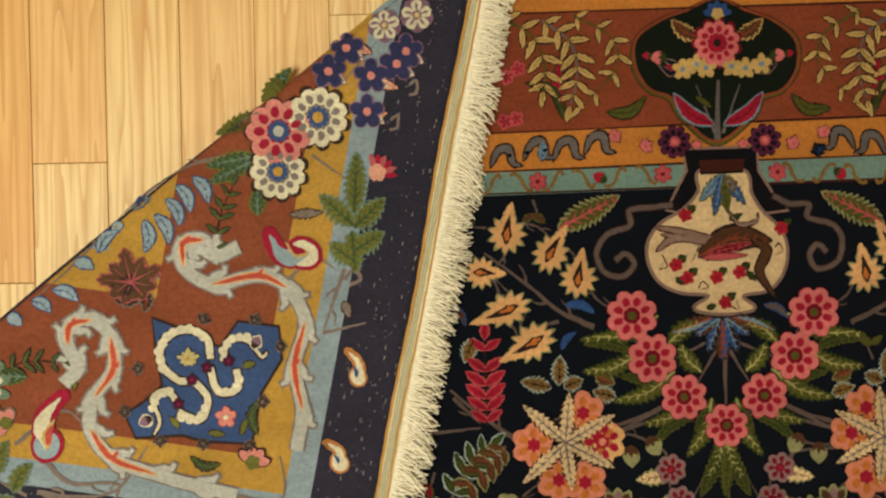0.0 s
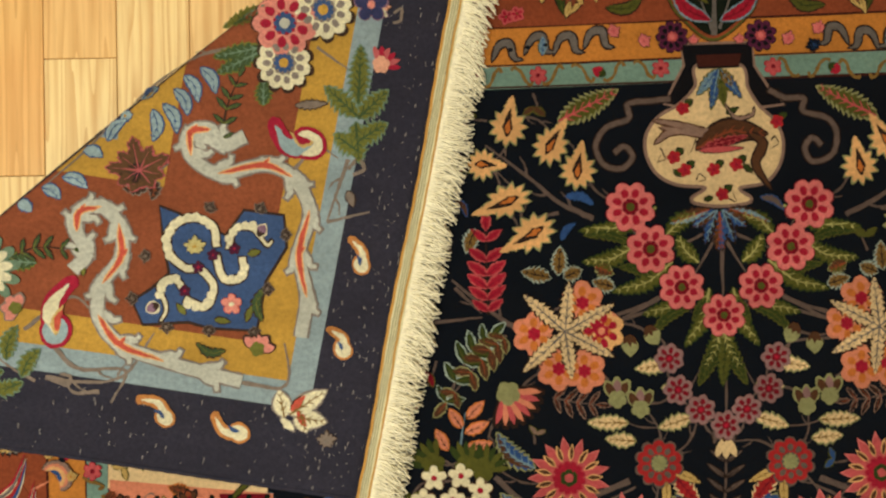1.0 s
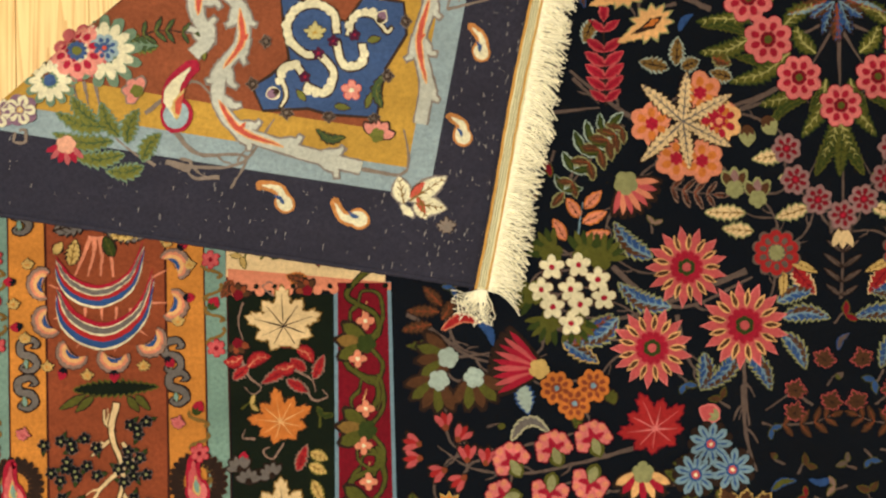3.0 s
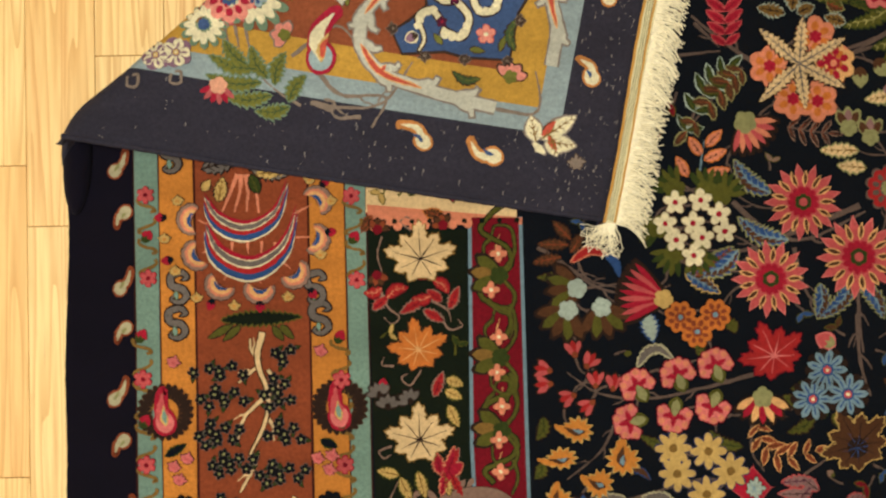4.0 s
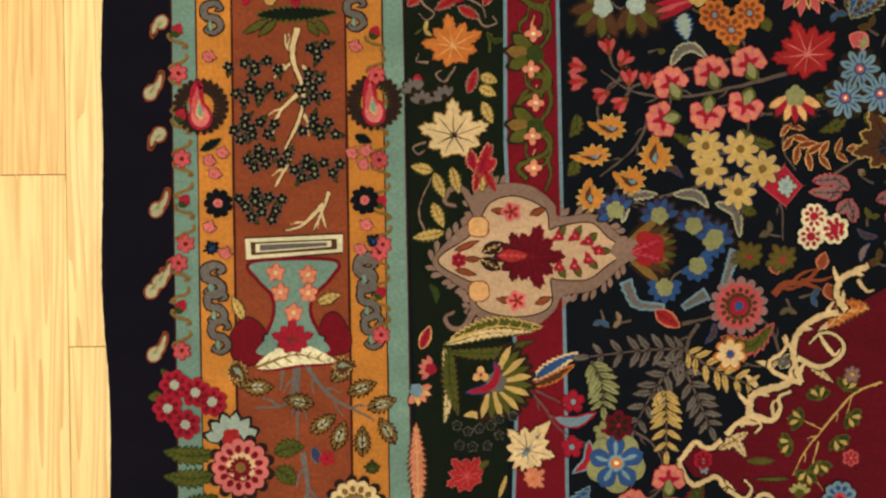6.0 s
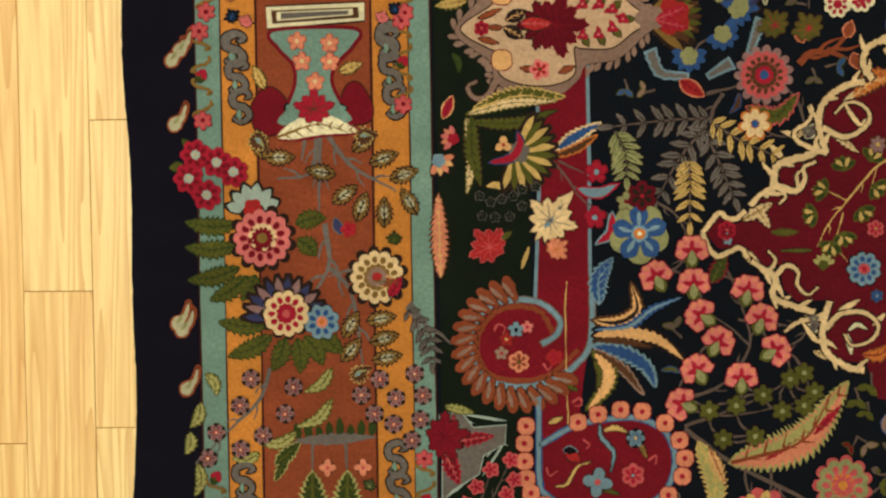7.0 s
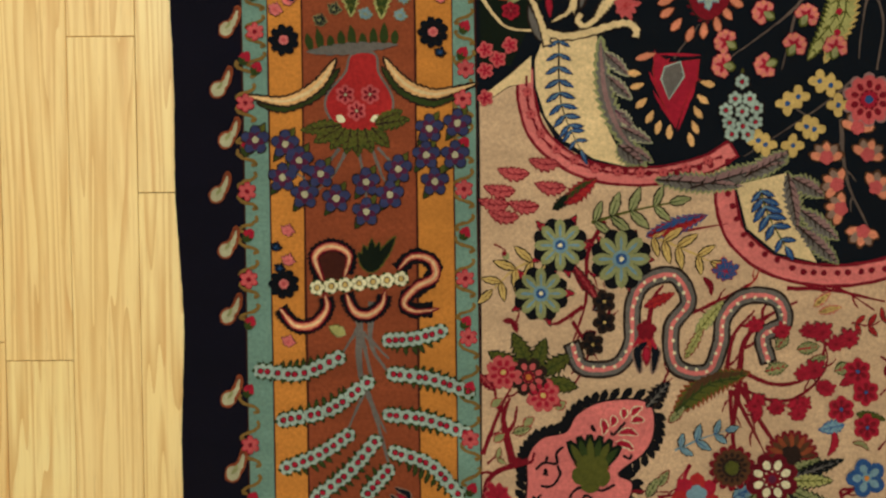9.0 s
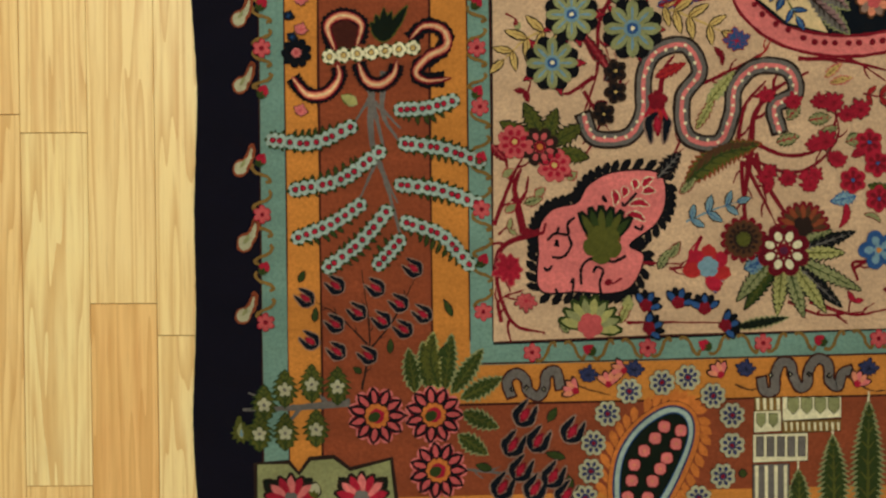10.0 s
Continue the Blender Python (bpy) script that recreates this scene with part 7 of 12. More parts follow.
rosette((-0.027, -2.084), 0.0294, n=8, col="maroon", inner="ivory", heart="plum", mid="wine", edge="wine")
stem([(0.005, -2.145), (0.056, -2.161), (0.097, -2.155)], 0.0057, "wine", twigs=2)
rosette((0.086, -2.084), 0.0191, n=5, col="blue", inner="sky", heart="gold", edge="leafgreen")
scroll([(0.062, -2.12), (0.056, -2.1), (0.072, -2.097)], 0.0038, "wine", "")
fanflower((-0.258, -2.175), 0.0370, a=80, spread=170, n=9, col="lime", tip="sage", cup="rose", edge="leafgreen")
leaf((-0.285, -2.181), (-0.292, -2.162), 0.0128, "sage", "")
fanflower((-0.192, -2.15), 0.0191, a=60, spread=120, n=5, col="blue", tip="black", cup="wine", edge="black")
fanflower((-0.153, -2.147), 0.0191, a=70, spread=120, n=5, col="blue", tip="black", cup="wine", edge="black")
fanflower((-0.121, -2.154), 0.0191, a=90, spread=120, n=5, col="blue", tip="black", cup="wine", edge="black")
fanflower((-0.189, -2.176), 0.0191, a=20, spread=120, n=5, col="blue", tip="black", cup="wine", edge="black")
fanflower((-0.098, -2.173), 0.0191, a=10, spread=120, n=5, col="blue", tip="black", cup="wine", edge="black")
stem([(-0.214, -2.169), (-0.176, -2.169), (-0.085, -2.17)], 0.0038, "wine")
leaf((-0.214, -2.156), (-0.211, -2.137), 0.0140, "lime", "sage")
leaf((-0.085, -2.176), (-0.021, -2.164), 0.0140, "forest", "sage", jag=0.4)
guard((-0.327, -2.204), (0.018, -2.192), 0.0108, n=5, swap=0)
guard((0.018, -2.192), (0.156, -2.188), 0.0108, n=2, swap=1)
leaf((-0.439, -2.245), (-0.445, -2.18), 0.0281, "olive", "lime", "leafgreen", jag=0.35, bend=0.1)
flame((-0.673, -2.311), (-0.677, -2.28), 0.0281, "olive", "sage", "leafgreen")
stem([(-0.516, -1.878), (-0.517, -1.948), (-0.502, -1.993), (-0.483, -2.064)], 0.0089, "grey")
stem([(-0.517, -1.897), (-0.539, -1.932)], 0.0051, "grey")
stem([(-0.513, -1.904), (-0.482, -1.936)], 0.0051, "grey")
stem([(-0.511, -1.974), (-0.531, -2.018)], 0.0051, "grey")
stem([(-0.508, -1.98), (-0.486, -2.025)], 0.0045, "grey")
leaf((-0.539, -1.904), (-0.552, -1.897), 0.0128, "lime", "olive")
sprig([(-0.634, -1.949), (-0.588, -1.95), (-0.542, -1.934)], 0.0140, n=9, col="leafgreen", stemcol="leafgreen", lw=0.4, slant=75)
dots((-0.634, -1.949), (-0.542, -1.934), 0.0089, n=10, col="haze", heart="crimson", bend=-0.12)
sprig([(-0.608, -2.008), (-0.558, -1.995), (-0.508, -1.964)], 0.0140, n=10, col="leafgreen", stemcol="leafgreen", lw=0.4, slant=75)
dots((-0.608, -2.008), (-0.508, -1.964), 0.0089, n=11, col="haze", heart="crimson", bend=-0.1)
sprig([(-0.605, -2.065), (-0.569, -2.055), (-0.532, -2.027)], 0.0140, n=8, col="leafgreen", stemcol="leafgreen", lw=0.4, slant=75)
dots((-0.605, -2.065), (-0.532, -2.027), 0.0089, n=9, col="haze", heart="crimson", bend=-0.05)
sprig([(-0.569, -2.1), (-0.535, -2.076), (-0.5, -2.035)], 0.0140, n=9, col="leafgreen", stemcol="leafgreen", lw=0.4, slant=75)
dots((-0.569, -2.1), (-0.5, -2.035), 0.0089, n=10, col="haze", heart="crimson", bend=-0.05)
sprig([(-0.509, -2.097), (-0.497, -2.08), (-0.485, -2.07)], 0.0140, n=4, col="leafgreen", stemcol="leafgreen", lw=0.4, slant=75)
dots((-0.509, -2.097), (-0.485, -2.07), 0.0089, n=5, col="haze", heart="crimson", bend=0)
sprig([(-0.482, -1.914), (-0.451, -1.918), (-0.421, -1.904)], 0.0140, n=7, col="leafgreen", stemcol="leafgreen", lw=0.4, slant=75)
dots((-0.482, -1.914), (-0.421, -1.904), 0.0089, n=8, col="haze", heart="crimson", bend=-0.05)
sprig([(-0.477, -1.954), (-0.433, -1.961), (-0.389, -1.976)], 0.0140, n=9, col="leafgreen", stemcol="leafgreen", lw=0.4, slant=75)
dots((-0.477, -1.954), (-0.389, -1.976), 0.0089, n=10, col="haze", heart="crimson", bend=0.05)
sprig([(-0.482, -2.003), (-0.438, -2.01), (-0.393, -2.025)], 0.0140, n=9, col="leafgreen", stemcol="leafgreen", lw=0.4, slant=75)
dots((-0.482, -2.003), (-0.393, -2.025), 0.0089, n=10, col="haze", heart="crimson", bend=0.05)
sprig([(-0.476, -2.048), (-0.439, -2.069), (-0.402, -2.098)], 0.0140, n=9, col="leafgreen", stemcol="leafgreen", lw=0.4, slant=75)
dots((-0.476, -2.048), (-0.402, -2.098), 0.0089, n=10, col="haze", heart="crimson", bend=0.12)
leaf((-0.572, -0.453), (-0.529, -0.442), 0.0248, "grey", "umber", jag=0.2)
leaf((-0.474, -0.461), (-0.523, -0.448), 0.0272, "grey", "umber", jag=0.2)
leaf((-0.554, -0.491), (-0.548, -0.463), 0.0186, "straw", "", jag=0.2)
leaf((-0.511, -0.46), (-0.474, -0.458), 0.0161, "straw", "", jag=0.2)
leaf((-0.508, -0.482), (-0.517, -0.46), 0.0136, "leafgreen", "", jag=0)
leaf((-0.572, -0.478), (-0.563, -0.466), 0.0124, "straw", "")
stem([(-0.532, -0.46), (-0.539, -0.478), (-0.55, -0.503)], 0.0056, "salmon")
stem([(-0.528, -0.46), (-0.529, -0.479), (-0.536, -0.503)], 0.0056, "salmon")
stem([(-0.523, -0.46), (-0.52, -0.479), (-0.522, -0.503)], 0.0056, "salmon")
stem([(-0.518, -0.46), (-0.511, -0.479), (-0.508, -0.504)], 0.0056, "salmon")
panel([(-0.566, -0.496), (-0.53, -0.519), (-0.487, -0.498), (-0.469, -0.523), (-0.484, -0.559), (-0.518, -0.572), (-0.555, -0.555), (-0.57, -0.527)], "rust", "", 0.0000, level=-0.9)
scroll([(-0.57, -0.491), (-0.554, -0.515), (-0.524, -0.526), (-0.492, -0.512), (-0.474, -0.476)], 0.0236, "ivory", "", shape="leaf", level=1)
scroll([(-0.57, -0.49), (-0.554, -0.513), (-0.524, -0.525), (-0.492, -0.511), (-0.474, -0.475)], 0.0218, "blue", "", shape="leaf", level=1.4)
scroll([(-0.57, -0.486), (-0.554, -0.51), (-0.524, -0.521), (-0.492, -0.507), (-0.474, -0.471)], 0.0169, "red", "", shape="leaf", level=1.8)
scroll([(-0.57, -0.485), (-0.554, -0.509), (-0.524, -0.521), (-0.492, -0.506), (-0.474, -0.471)], 0.0080, "ivory", "", shape="leaf", level=2.1)
scroll([(-0.57, -0.485), (-0.554, -0.509), (-0.524, -0.521), (-0.492, -0.506), (-0.474, -0.471)], 0.0053, "grey", "", shape="leaf", level=2.4)
scroll([(-0.57, -0.48), (-0.554, -0.503), (-0.524, -0.515), (-0.492, -0.501), (-0.474, -0.465)], 0.0036, "crimson", "", shape="leaf", level=2.5)
dots((-0.554, -0.513), (-0.492, -0.51), 0.0019, n=15, col="ivory", bend=-0.17)
scroll([(-0.569, -0.522), (-0.553, -0.554), (-0.518, -0.569), (-0.483, -0.55), (-0.464, -0.508)], 0.0289, "ivory", "", shape="leaf", level=1)
scroll([(-0.569, -0.52), (-0.553, -0.553), (-0.518, -0.568), (-0.483, -0.549), (-0.464, -0.507)], 0.0267, "blue", "", shape="leaf", level=1.4)
scroll([(-0.569, -0.516), (-0.553, -0.548), (-0.518, -0.564), (-0.483, -0.545), (-0.464, -0.502)], 0.0207, "red", "", shape="leaf", level=1.8)
scroll([(-0.569, -0.516), (-0.553, -0.548), (-0.518, -0.563), (-0.483, -0.544), (-0.464, -0.502)], 0.0098, "ivory", "", shape="leaf", level=2.1)
scroll([(-0.569, -0.516), (-0.553, -0.548), (-0.518, -0.563), (-0.483, -0.544), (-0.464, -0.502)], 0.0065, "grey", "", shape="leaf", level=2.4)
scroll([(-0.569, -0.508), (-0.553, -0.541), (-0.518, -0.556), (-0.483, -0.537), (-0.464, -0.495)], 0.0044, "crimson", "", shape="leaf", level=2.5)
dots((-0.553, -0.552), (-0.483, -0.548), 0.0019, n=15, col="ivory", bend=-0.17)
stem([(-0.555, -0.537), (-0.555, -0.551)], 0.0037, "salmon")
stem([(-0.539, -0.537), (-0.539, -0.551)], 0.0037, "salmon")
stem([(-0.521, -0.537), (-0.521, -0.551)], 0.0037, "salmon")
stem([(-0.505, -0.537), (-0.506, -0.552)], 0.0037, "salmon")
stem([(-0.49, -0.538), (-0.49, -0.552)], 0.0037, "salmon")
shell((-0.578, -0.512), 0.0248, a=180)
stem([(-0.56, -0.518), (-0.578, -0.512)], 0.0031, "salmon")
shell((-0.573, -0.549), 0.0248, a=212)
stem([(-0.557, -0.544), (-0.573, -0.549)], 0.0031, "salmon")
shell((-0.549, -0.581), 0.0248, a=243)
stem([(-0.54, -0.567), (-0.549, -0.581)], 0.0031, "salmon")
shell((-0.507, -0.585), 0.0248, a=270)
stem([(-0.511, -0.57), (-0.507, -0.585)], 0.0031, "salmon")
shell((-0.472, -0.569), 0.0248, a=318)
stem([(-0.486, -0.558), (-0.472, -0.569)], 0.0031, "salmon")
shell((-0.45, -0.533), 0.0248, a=350)
stem([(-0.471, -0.533), (-0.45, -0.533)], 0.0031, "salmon")
shell((-0.447, -0.496), 0.0248, a=48)
stem([(-0.469, -0.507), (-0.447, -0.496)], 0.0031, "salmon")
bud((-0.62, -0.508), 0.0068, a=180, col="crimson", cup="navy")
bud((-0.613, -0.557), 0.0068, a=190, col="crimson", cup="navy")
bud((-0.564, -0.608), 0.0068, a=250, col="crimson", cup="navy")
bud((-0.508, -0.611), 0.0068, a=270, col="crimson", cup="navy")
bud((-0.426, -0.528), 0.0068, a=0, col="crimson", cup="navy")
bud((-0.432, -0.471), 0.0068, a=40, col="crimson", cup="navy")
bud((-0.448, -0.597), 0.0068, a=300, col="crimson", cup="navy")
maple((-0.6, -0.49), 0.0080, a=90, col="straw", vein="gold")
maple((-0.616, -0.533), 0.0080, a=90, col="straw", vein="gold")
maple((-0.604, -0.57), 0.0080, a=90, col="straw", vein="gold")
maple((-0.58, -0.601), 0.0080, a=90, col="straw", vein="gold")
maple((-0.537, -0.611), 0.0080, a=90, col="straw", vein="gold")
maple((-0.476, -0.602), 0.0080, a=90, col="straw", vein="gold")
maple((-0.438, -0.554), 0.0080, a=90, col="straw", vein="gold")
maple((-0.449, -0.468), 0.0080, a=90, col="straw", vein="gold")
maple((-0.425, -0.493), 0.0080, a=90, col="straw", vein="gold")
leaf((-0.552, -0.626), (-0.461, -0.624), 0.0198, "forest", "olive", jag=0.3)
leaf((-0.54, -0.632), (-0.568, -0.647), 0.0087, "olive", "", jag=0)
leaf((-0.531, -0.633), (-0.55, -0.65), 0.0087, "olive", "", jag=0)
leaf((-0.485, -0.633), (-0.47, -0.649), 0.0087, "olive", "", jag=0)
leaf((-0.494, -0.634), (-0.482, -0.651), 0.0087, "olive", "", jag=0)
panel([(-0.569, -0.882), (-0.457, -0.878), (-0.457, -0.898), (-0.568, -0.906)], "ivory", "umber", 0.0019, smooth=0, level=0)
panel([(-0.563, -0.886), (-0.464, -0.883), (-0.463, -0.895), (-0.562, -0.901)], "brown", "", 0.0000, smooth=0, level=0.7)
panel([(-0.557, -0.888), (-0.47, -0.885), (-0.47, -0.892), (-0.557, -0.898)], "ivory", "", 0.0000, smooth=0, level=1.2)
panel([(-0.552, -0.889), (-0.475, -0.887), (-0.475, -0.891), (-0.552, -0.896)], "grey", "", 0.0000, smooth=0, level=1.7)
panel([(-0.588, -0.998), (-0.572, -0.974), (-0.554, -0.98), (-0.542, -1.005), (-0.554, -1.023), (-0.579, -1.026)], "wine", "line", 0.0019, level=0)
panel([(-0.45, -0.993), (-0.465, -0.969), (-0.48, -0.975), (-0.487, -1.005), (-0.474, -1.015), (-0.453, -1.012)], "wine", "line", 0.0019, level=0)
panel([(-0.559, -0.91), (-0.47, -0.909), (-0.472, -0.926), (-0.492, -0.947), (-0.497, -0.968), (-0.486, -0.993), (-0.474, -1.012), (-0.517, -1.018), (-0.557, -1.014), (-0.545, -0.995), (-0.535, -0.968), (-0.538, -0.946), (-0.554, -0.928)], "teal", "wine", 0.0043, level=0.5)
daisy((-0.534, -0.921), 0.0105, n=5, col="salmon", heart="cream", edge="red")
daisy((-0.497, -0.924), 0.0105, n=5, col="salmon", heart="cream", edge="red")
daisy((-0.529, -0.944), 0.0105, n=5, col="salmon", heart="cream", edge="red")
daisy((-0.497, -0.945), 0.0105, n=5, col="salmon", heart="cream", edge="red")
daisy((-0.514, -0.967), 0.0105, n=5, col="salmon", heart="cream", edge="red")
stem([(-0.515, -0.913), (-0.515, -0.956)], 0.0025, "grey")
maple((-0.516, -0.999), 0.0248, a=90, col="crimson", vein="brown", edge="wine")
leaf((-0.516, -1.011), (-0.516, -0.996), 0.0149, "brown", "leafgreen")
leaf((-0.572, -0.974), (-0.584, -0.949), 0.0149, "straw", "leafgreen")
leaf((-0.486, -0.956), (-0.461, -0.947), 0.0149, "straw", "leafgreen")
scroll([(-0.542, -1.014), (-0.539, -0.999), (-0.548, -0.995)], 0.0056, "teal", "navy")
scroll([(-0.493, -1.011), (-0.49, -0.996), (-0.48, -0.999)], 0.0056, "teal", "navy")
leaf((-0.559, -1.03), (-0.465, -1.024), 0.0272, "ivory", "wine", "", bend=0.12, jag=0)
flame((-0.588, -1.026), (-0.57, -1.047), 0.0235, "brown", "sage", "straw")
flame((-0.469, -1.03), (-0.444, -1.03), 0.0235, "brown", "sage", "straw")
flame((-0.478, -1.308), (-0.454, -1.296), 0.0211, "brown", "sage", "straw")
stem([(-0.571, -1.295), (-0.584, -1.332), (-0.622, -1.369), (-0.659, -1.406)], 0.0050, "grey", twigs=4)
stem([(-0.41, -1.222), (-0.391, -1.247), (-0.383, -1.266)], 0.0087, "grey", twigs=2)
leaf((-0.667, -1.061), (-0.682, -1.064), 0.0124, "olive", "leafgreen")
starflower((-0.593, -1.307), 0.0111, n=6, col="mauve", mid="wine", heart="salmon", edge="umber")
starflower((-0.544, -1.317), 0.0111, n=6, col="mauve", mid="wine", heart="salmon", edge="umber")
starflower((-0.606, -1.338), 0.0111, n=6, col="mauve", mid="wine", heart="salmon", edge="umber")
starflower((-0.554, -1.348), 0.0111, n=6, col="mauve", mid="wine", heart="salmon", edge="umber")
starflower((-0.634, -1.369), 0.0111, n=6, col="mauve", mid="wine", heart="salmon", edge="umber")
starflower((-0.58, -1.373), 0.0111, n=6, col="mauve", mid="wine", heart="salmon", edge="umber")
starflower((-0.606, -1.389), 0.0111, n=6, col="mauve", mid="wine", heart="salmon", edge="umber")
starflower((-0.644, -1.399), 0.0111, n=6, col="mauve", mid="wine", heart="salmon", edge="umber")
starflower((-0.466, -1.327), 0.0111, n=6, col="mauve", mid="wine", heart="salmon", edge="umber")
starflower((-0.426, -1.331), 0.0111, n=6, col="mauve", mid="wine", heart="salmon", edge="umber")
starflower((-0.444, -1.309), 0.0111, n=6, col="mauve", mid="wine", heart="salmon", edge="umber")
starflower((-0.404, -1.303), 0.0111, n=6, col="mauve", mid="wine", heart="salmon", edge="umber")
starflower((-0.395, -1.328), 0.0111, n=6, col="mauve", mid="wine", heart="salmon", edge="umber")
starflower((-0.429, -1.361), 0.0111, n=6, col="mauve", mid="wine", heart="salmon", edge="umber")
starflower((-0.408, -1.38), 0.0111, n=6, col="mauve", mid="wine", heart="salmon", edge="umber")
starflower((-0.451, -1.349), 0.0111, n=6, col="mauve", mid="wine", heart="salmon", edge="umber")
starflower((-0.398, -1.356), 0.0111, n=6, col="mauve", mid="wine", heart="salmon", edge="umber")
leaf((-0.5, -1.296), (-0.531, -1.323), 0.0149, "lime", "olive", jag=0.1, bend=0.15)
leaf((-0.5, -1.332), (-0.541, -1.364), 0.0149, "lime", "olive", jag=0.1, bend=0.15)
leaf((-0.652, -1.335), (-0.664, -1.363), 0.0149, "lime", "olive", jag=0.1, bend=0.15)
leaf((-0.665, -1.369), (-0.67, -1.394), 0.0149, "lime", "olive", jag=0.1, bend=0.15)
leaf((-0.656, -1.406), (-0.66, -1.443), 0.0149, "lime", "olive", jag=0.1, bend=0.15)
leaf((-0.645, -1.301), (-0.633, -1.326), 0.0149, "lime", "olive", jag=0.1, bend=0.15)
leaf((-0.541, -1.37), (-0.585, -1.382), 0.0149, "lime", "olive", jag=0.1, bend=0.15)
leaf((-0.585, -1.394), (-0.616, -1.4), 0.0149, "lime", "olive", jag=0.1, bend=0.15)
spikes((-0.544, -1.38), (-0.449, -1.376), 0.0272, n=8, turn=90)
leaf((-0.566, -1.407), (-0.538, -1.382), 0.0186, "leafgreen", "lime")
leaf((-0.567, -1.426), (-0.548, -1.388), 0.0124, "leafgreen", "lime")
stem([(-0.523, -1.382), (-0.524, -1.42)], 0.0037, "grey")
stem([(-0.485, -1.383), (-0.484, -1.42)], 0.0037, "grey")
leaf((-0.524, -1.417), (-0.522, -1.532), 0.0384, "leafgreen", "lime", "olive", jag=0.35, teeth=12)
leaf((-0.483, -1.417), (-0.487, -1.535), 0.0384, "leafgreen", "lime", "olive", jag=0.35, teeth=12)
daisy((-0.506, -1.411), 0.0093, n=4, col="salmon", heart="rose", edge="", a=90)
daisy((-0.465, -1.411), 0.0093, n=4, col="salmon", heart="rose", edge="", a=90)
maple((-0.555, -1.497), 0.0093, a=70, col="navy", vein="sage", edge="sage")
maple((-0.559, -1.539), 0.0093, a=70, col="navy", vein="sage", edge="sage")
maple((-0.542, -1.526), 0.0093, a=70, col="navy", vein="sage", edge="sage")
maple((-0.506, -1.532), 0.0093, a=70, col="sky", vein="sage", edge="sage")
maple((-0.465, -1.534), 0.0093, a=70, col="sky", vein="sage", edge="sage")
maple((-0.461, -1.514), 0.0093, a=70, col="sky", vein="sage", edge="sage")
maple((-0.459, -1.488), 0.0093, a=70, col="sky", vein="sage", edge="sage")
maple((-0.458, -1.464), 0.0093, a=70, col="crimson", vein="sage", edge="")
maple((-0.458, -1.433), 0.0093, a=70, col="leafgreen", vein="sage", edge="")
maple((-0.566, -1.463), 0.0093, a=70, col="lime", vein="sage", edge="")
spikes((-0.575, -1.575), (-0.466, -1.567), 0.0285, n=9, turn=90)
leaf((-0.642, -1.68), (-0.654, -1.685), 0.0083, "olive", "forest", jag=0.3)
leaf((-0.502, -1.833), (-0.501, -1.794), 0.0115, "forest", "olive", jag=0)
leaf((-0.502, -1.833), (-0.511, -1.801), 0.0115, "forest", "olive", jag=0)
leaf((-0.502, -1.833), (-0.492, -1.798), 0.0115, "forest", "olive", jag=0)
leaf((-0.502, -1.833), (-0.482, -1.804), 0.0115, "forest", "olive", jag=0)
leaf((-0.502, -1.833), (-0.517, -1.81), 0.0115, "forest", "olive", jag=0)
leaf((-0.502, -1.833), (-0.473, -1.791), 0.0115, "forest", "olive", jag=0)
dots((-0.566, -1.851), (-0.467, -1.841), 0.0089, n=7, col="ivory", heart="straw")
stem([(-0.521, -1.88), (-0.512, -1.919), (-0.503, -1.957)], 0.0089, "grey")
stem([(-0.502, -1.868), (-0.503, -1.919), (-0.484, -1.951)], 0.0077, "grey")
leaf((-0.534, -1.906), (-0.55, -1.899), 0.0140, "lime", "sage")
boteh((-0.673, -0.456), (-0.659, -0.432), 0.0183, "bone", "rust", "sage", bend=-0.12)
boteh((-0.658, -0.5), (-0.67, -0.517), 0.0183, "bone", "rust", "sage", bend=-0.2)
boteh((-0.669, -0.59), (-0.655, -0.567), 0.0183, "bone", "rust", "sage", bend=-0.12)
boteh((-0.659, -0.632), (-0.671, -0.648), 0.0183, "bone", "rust", "sage", bend=-0.2)
boteh((-0.677, -0.716), (-0.662, -0.692), 0.0192, "bone", "rust", "sage", bend=-0.12)
boteh((-0.663, -0.76), (-0.675, -0.776), 0.0192, "bone", "rust", "sage", bend=-0.2)
boteh((-0.672, -0.85), (-0.657, -0.826), 0.0192, "bone", "rust", "sage", bend=-0.12)
boteh((-0.67, -0.932), (-0.655, -0.908), 0.0192, "bone", "rust", "sage", bend=-0.12)
boteh((-0.679, -0.943), (-0.664, -0.918), 0.0192, "bone", "rust", "sage", bend=-0.12)
boteh((-0.677, -1.016), (-0.662, -0.992), 0.0192, "bone", "rust", "sage", bend=-0.12)
boteh((-0.678, -1.244), (-0.663, -1.219), 0.0192, "bone", "rust", "sage", bend=-0.12)
boteh((-0.673, -1.252), (-0.658, -1.227), 0.0192, "bone", "rust", "sage", bend=-0.12)
boteh((-0.669, -1.32), (-0.654, -1.295), 0.0192, "bone", "rust", "sage", bend=-0.12)
boteh((-0.675, -1.484), (-0.66, -1.46), 0.0192, "bone", "rust", "sage", bend=-0.12)
boteh((-0.67, -1.55), (-0.654, -1.525), 0.0192, "bone", "rust", "sage", bend=-0.12)
boteh((-0.681, -1.62), (-0.665, -1.595), 0.0198, "bone", "rust", "sage", bend=-0.12)
boteh((-0.672, -1.679), (-0.657, -1.654), 0.0198, "bone", "rust", "sage", bend=-0.12)
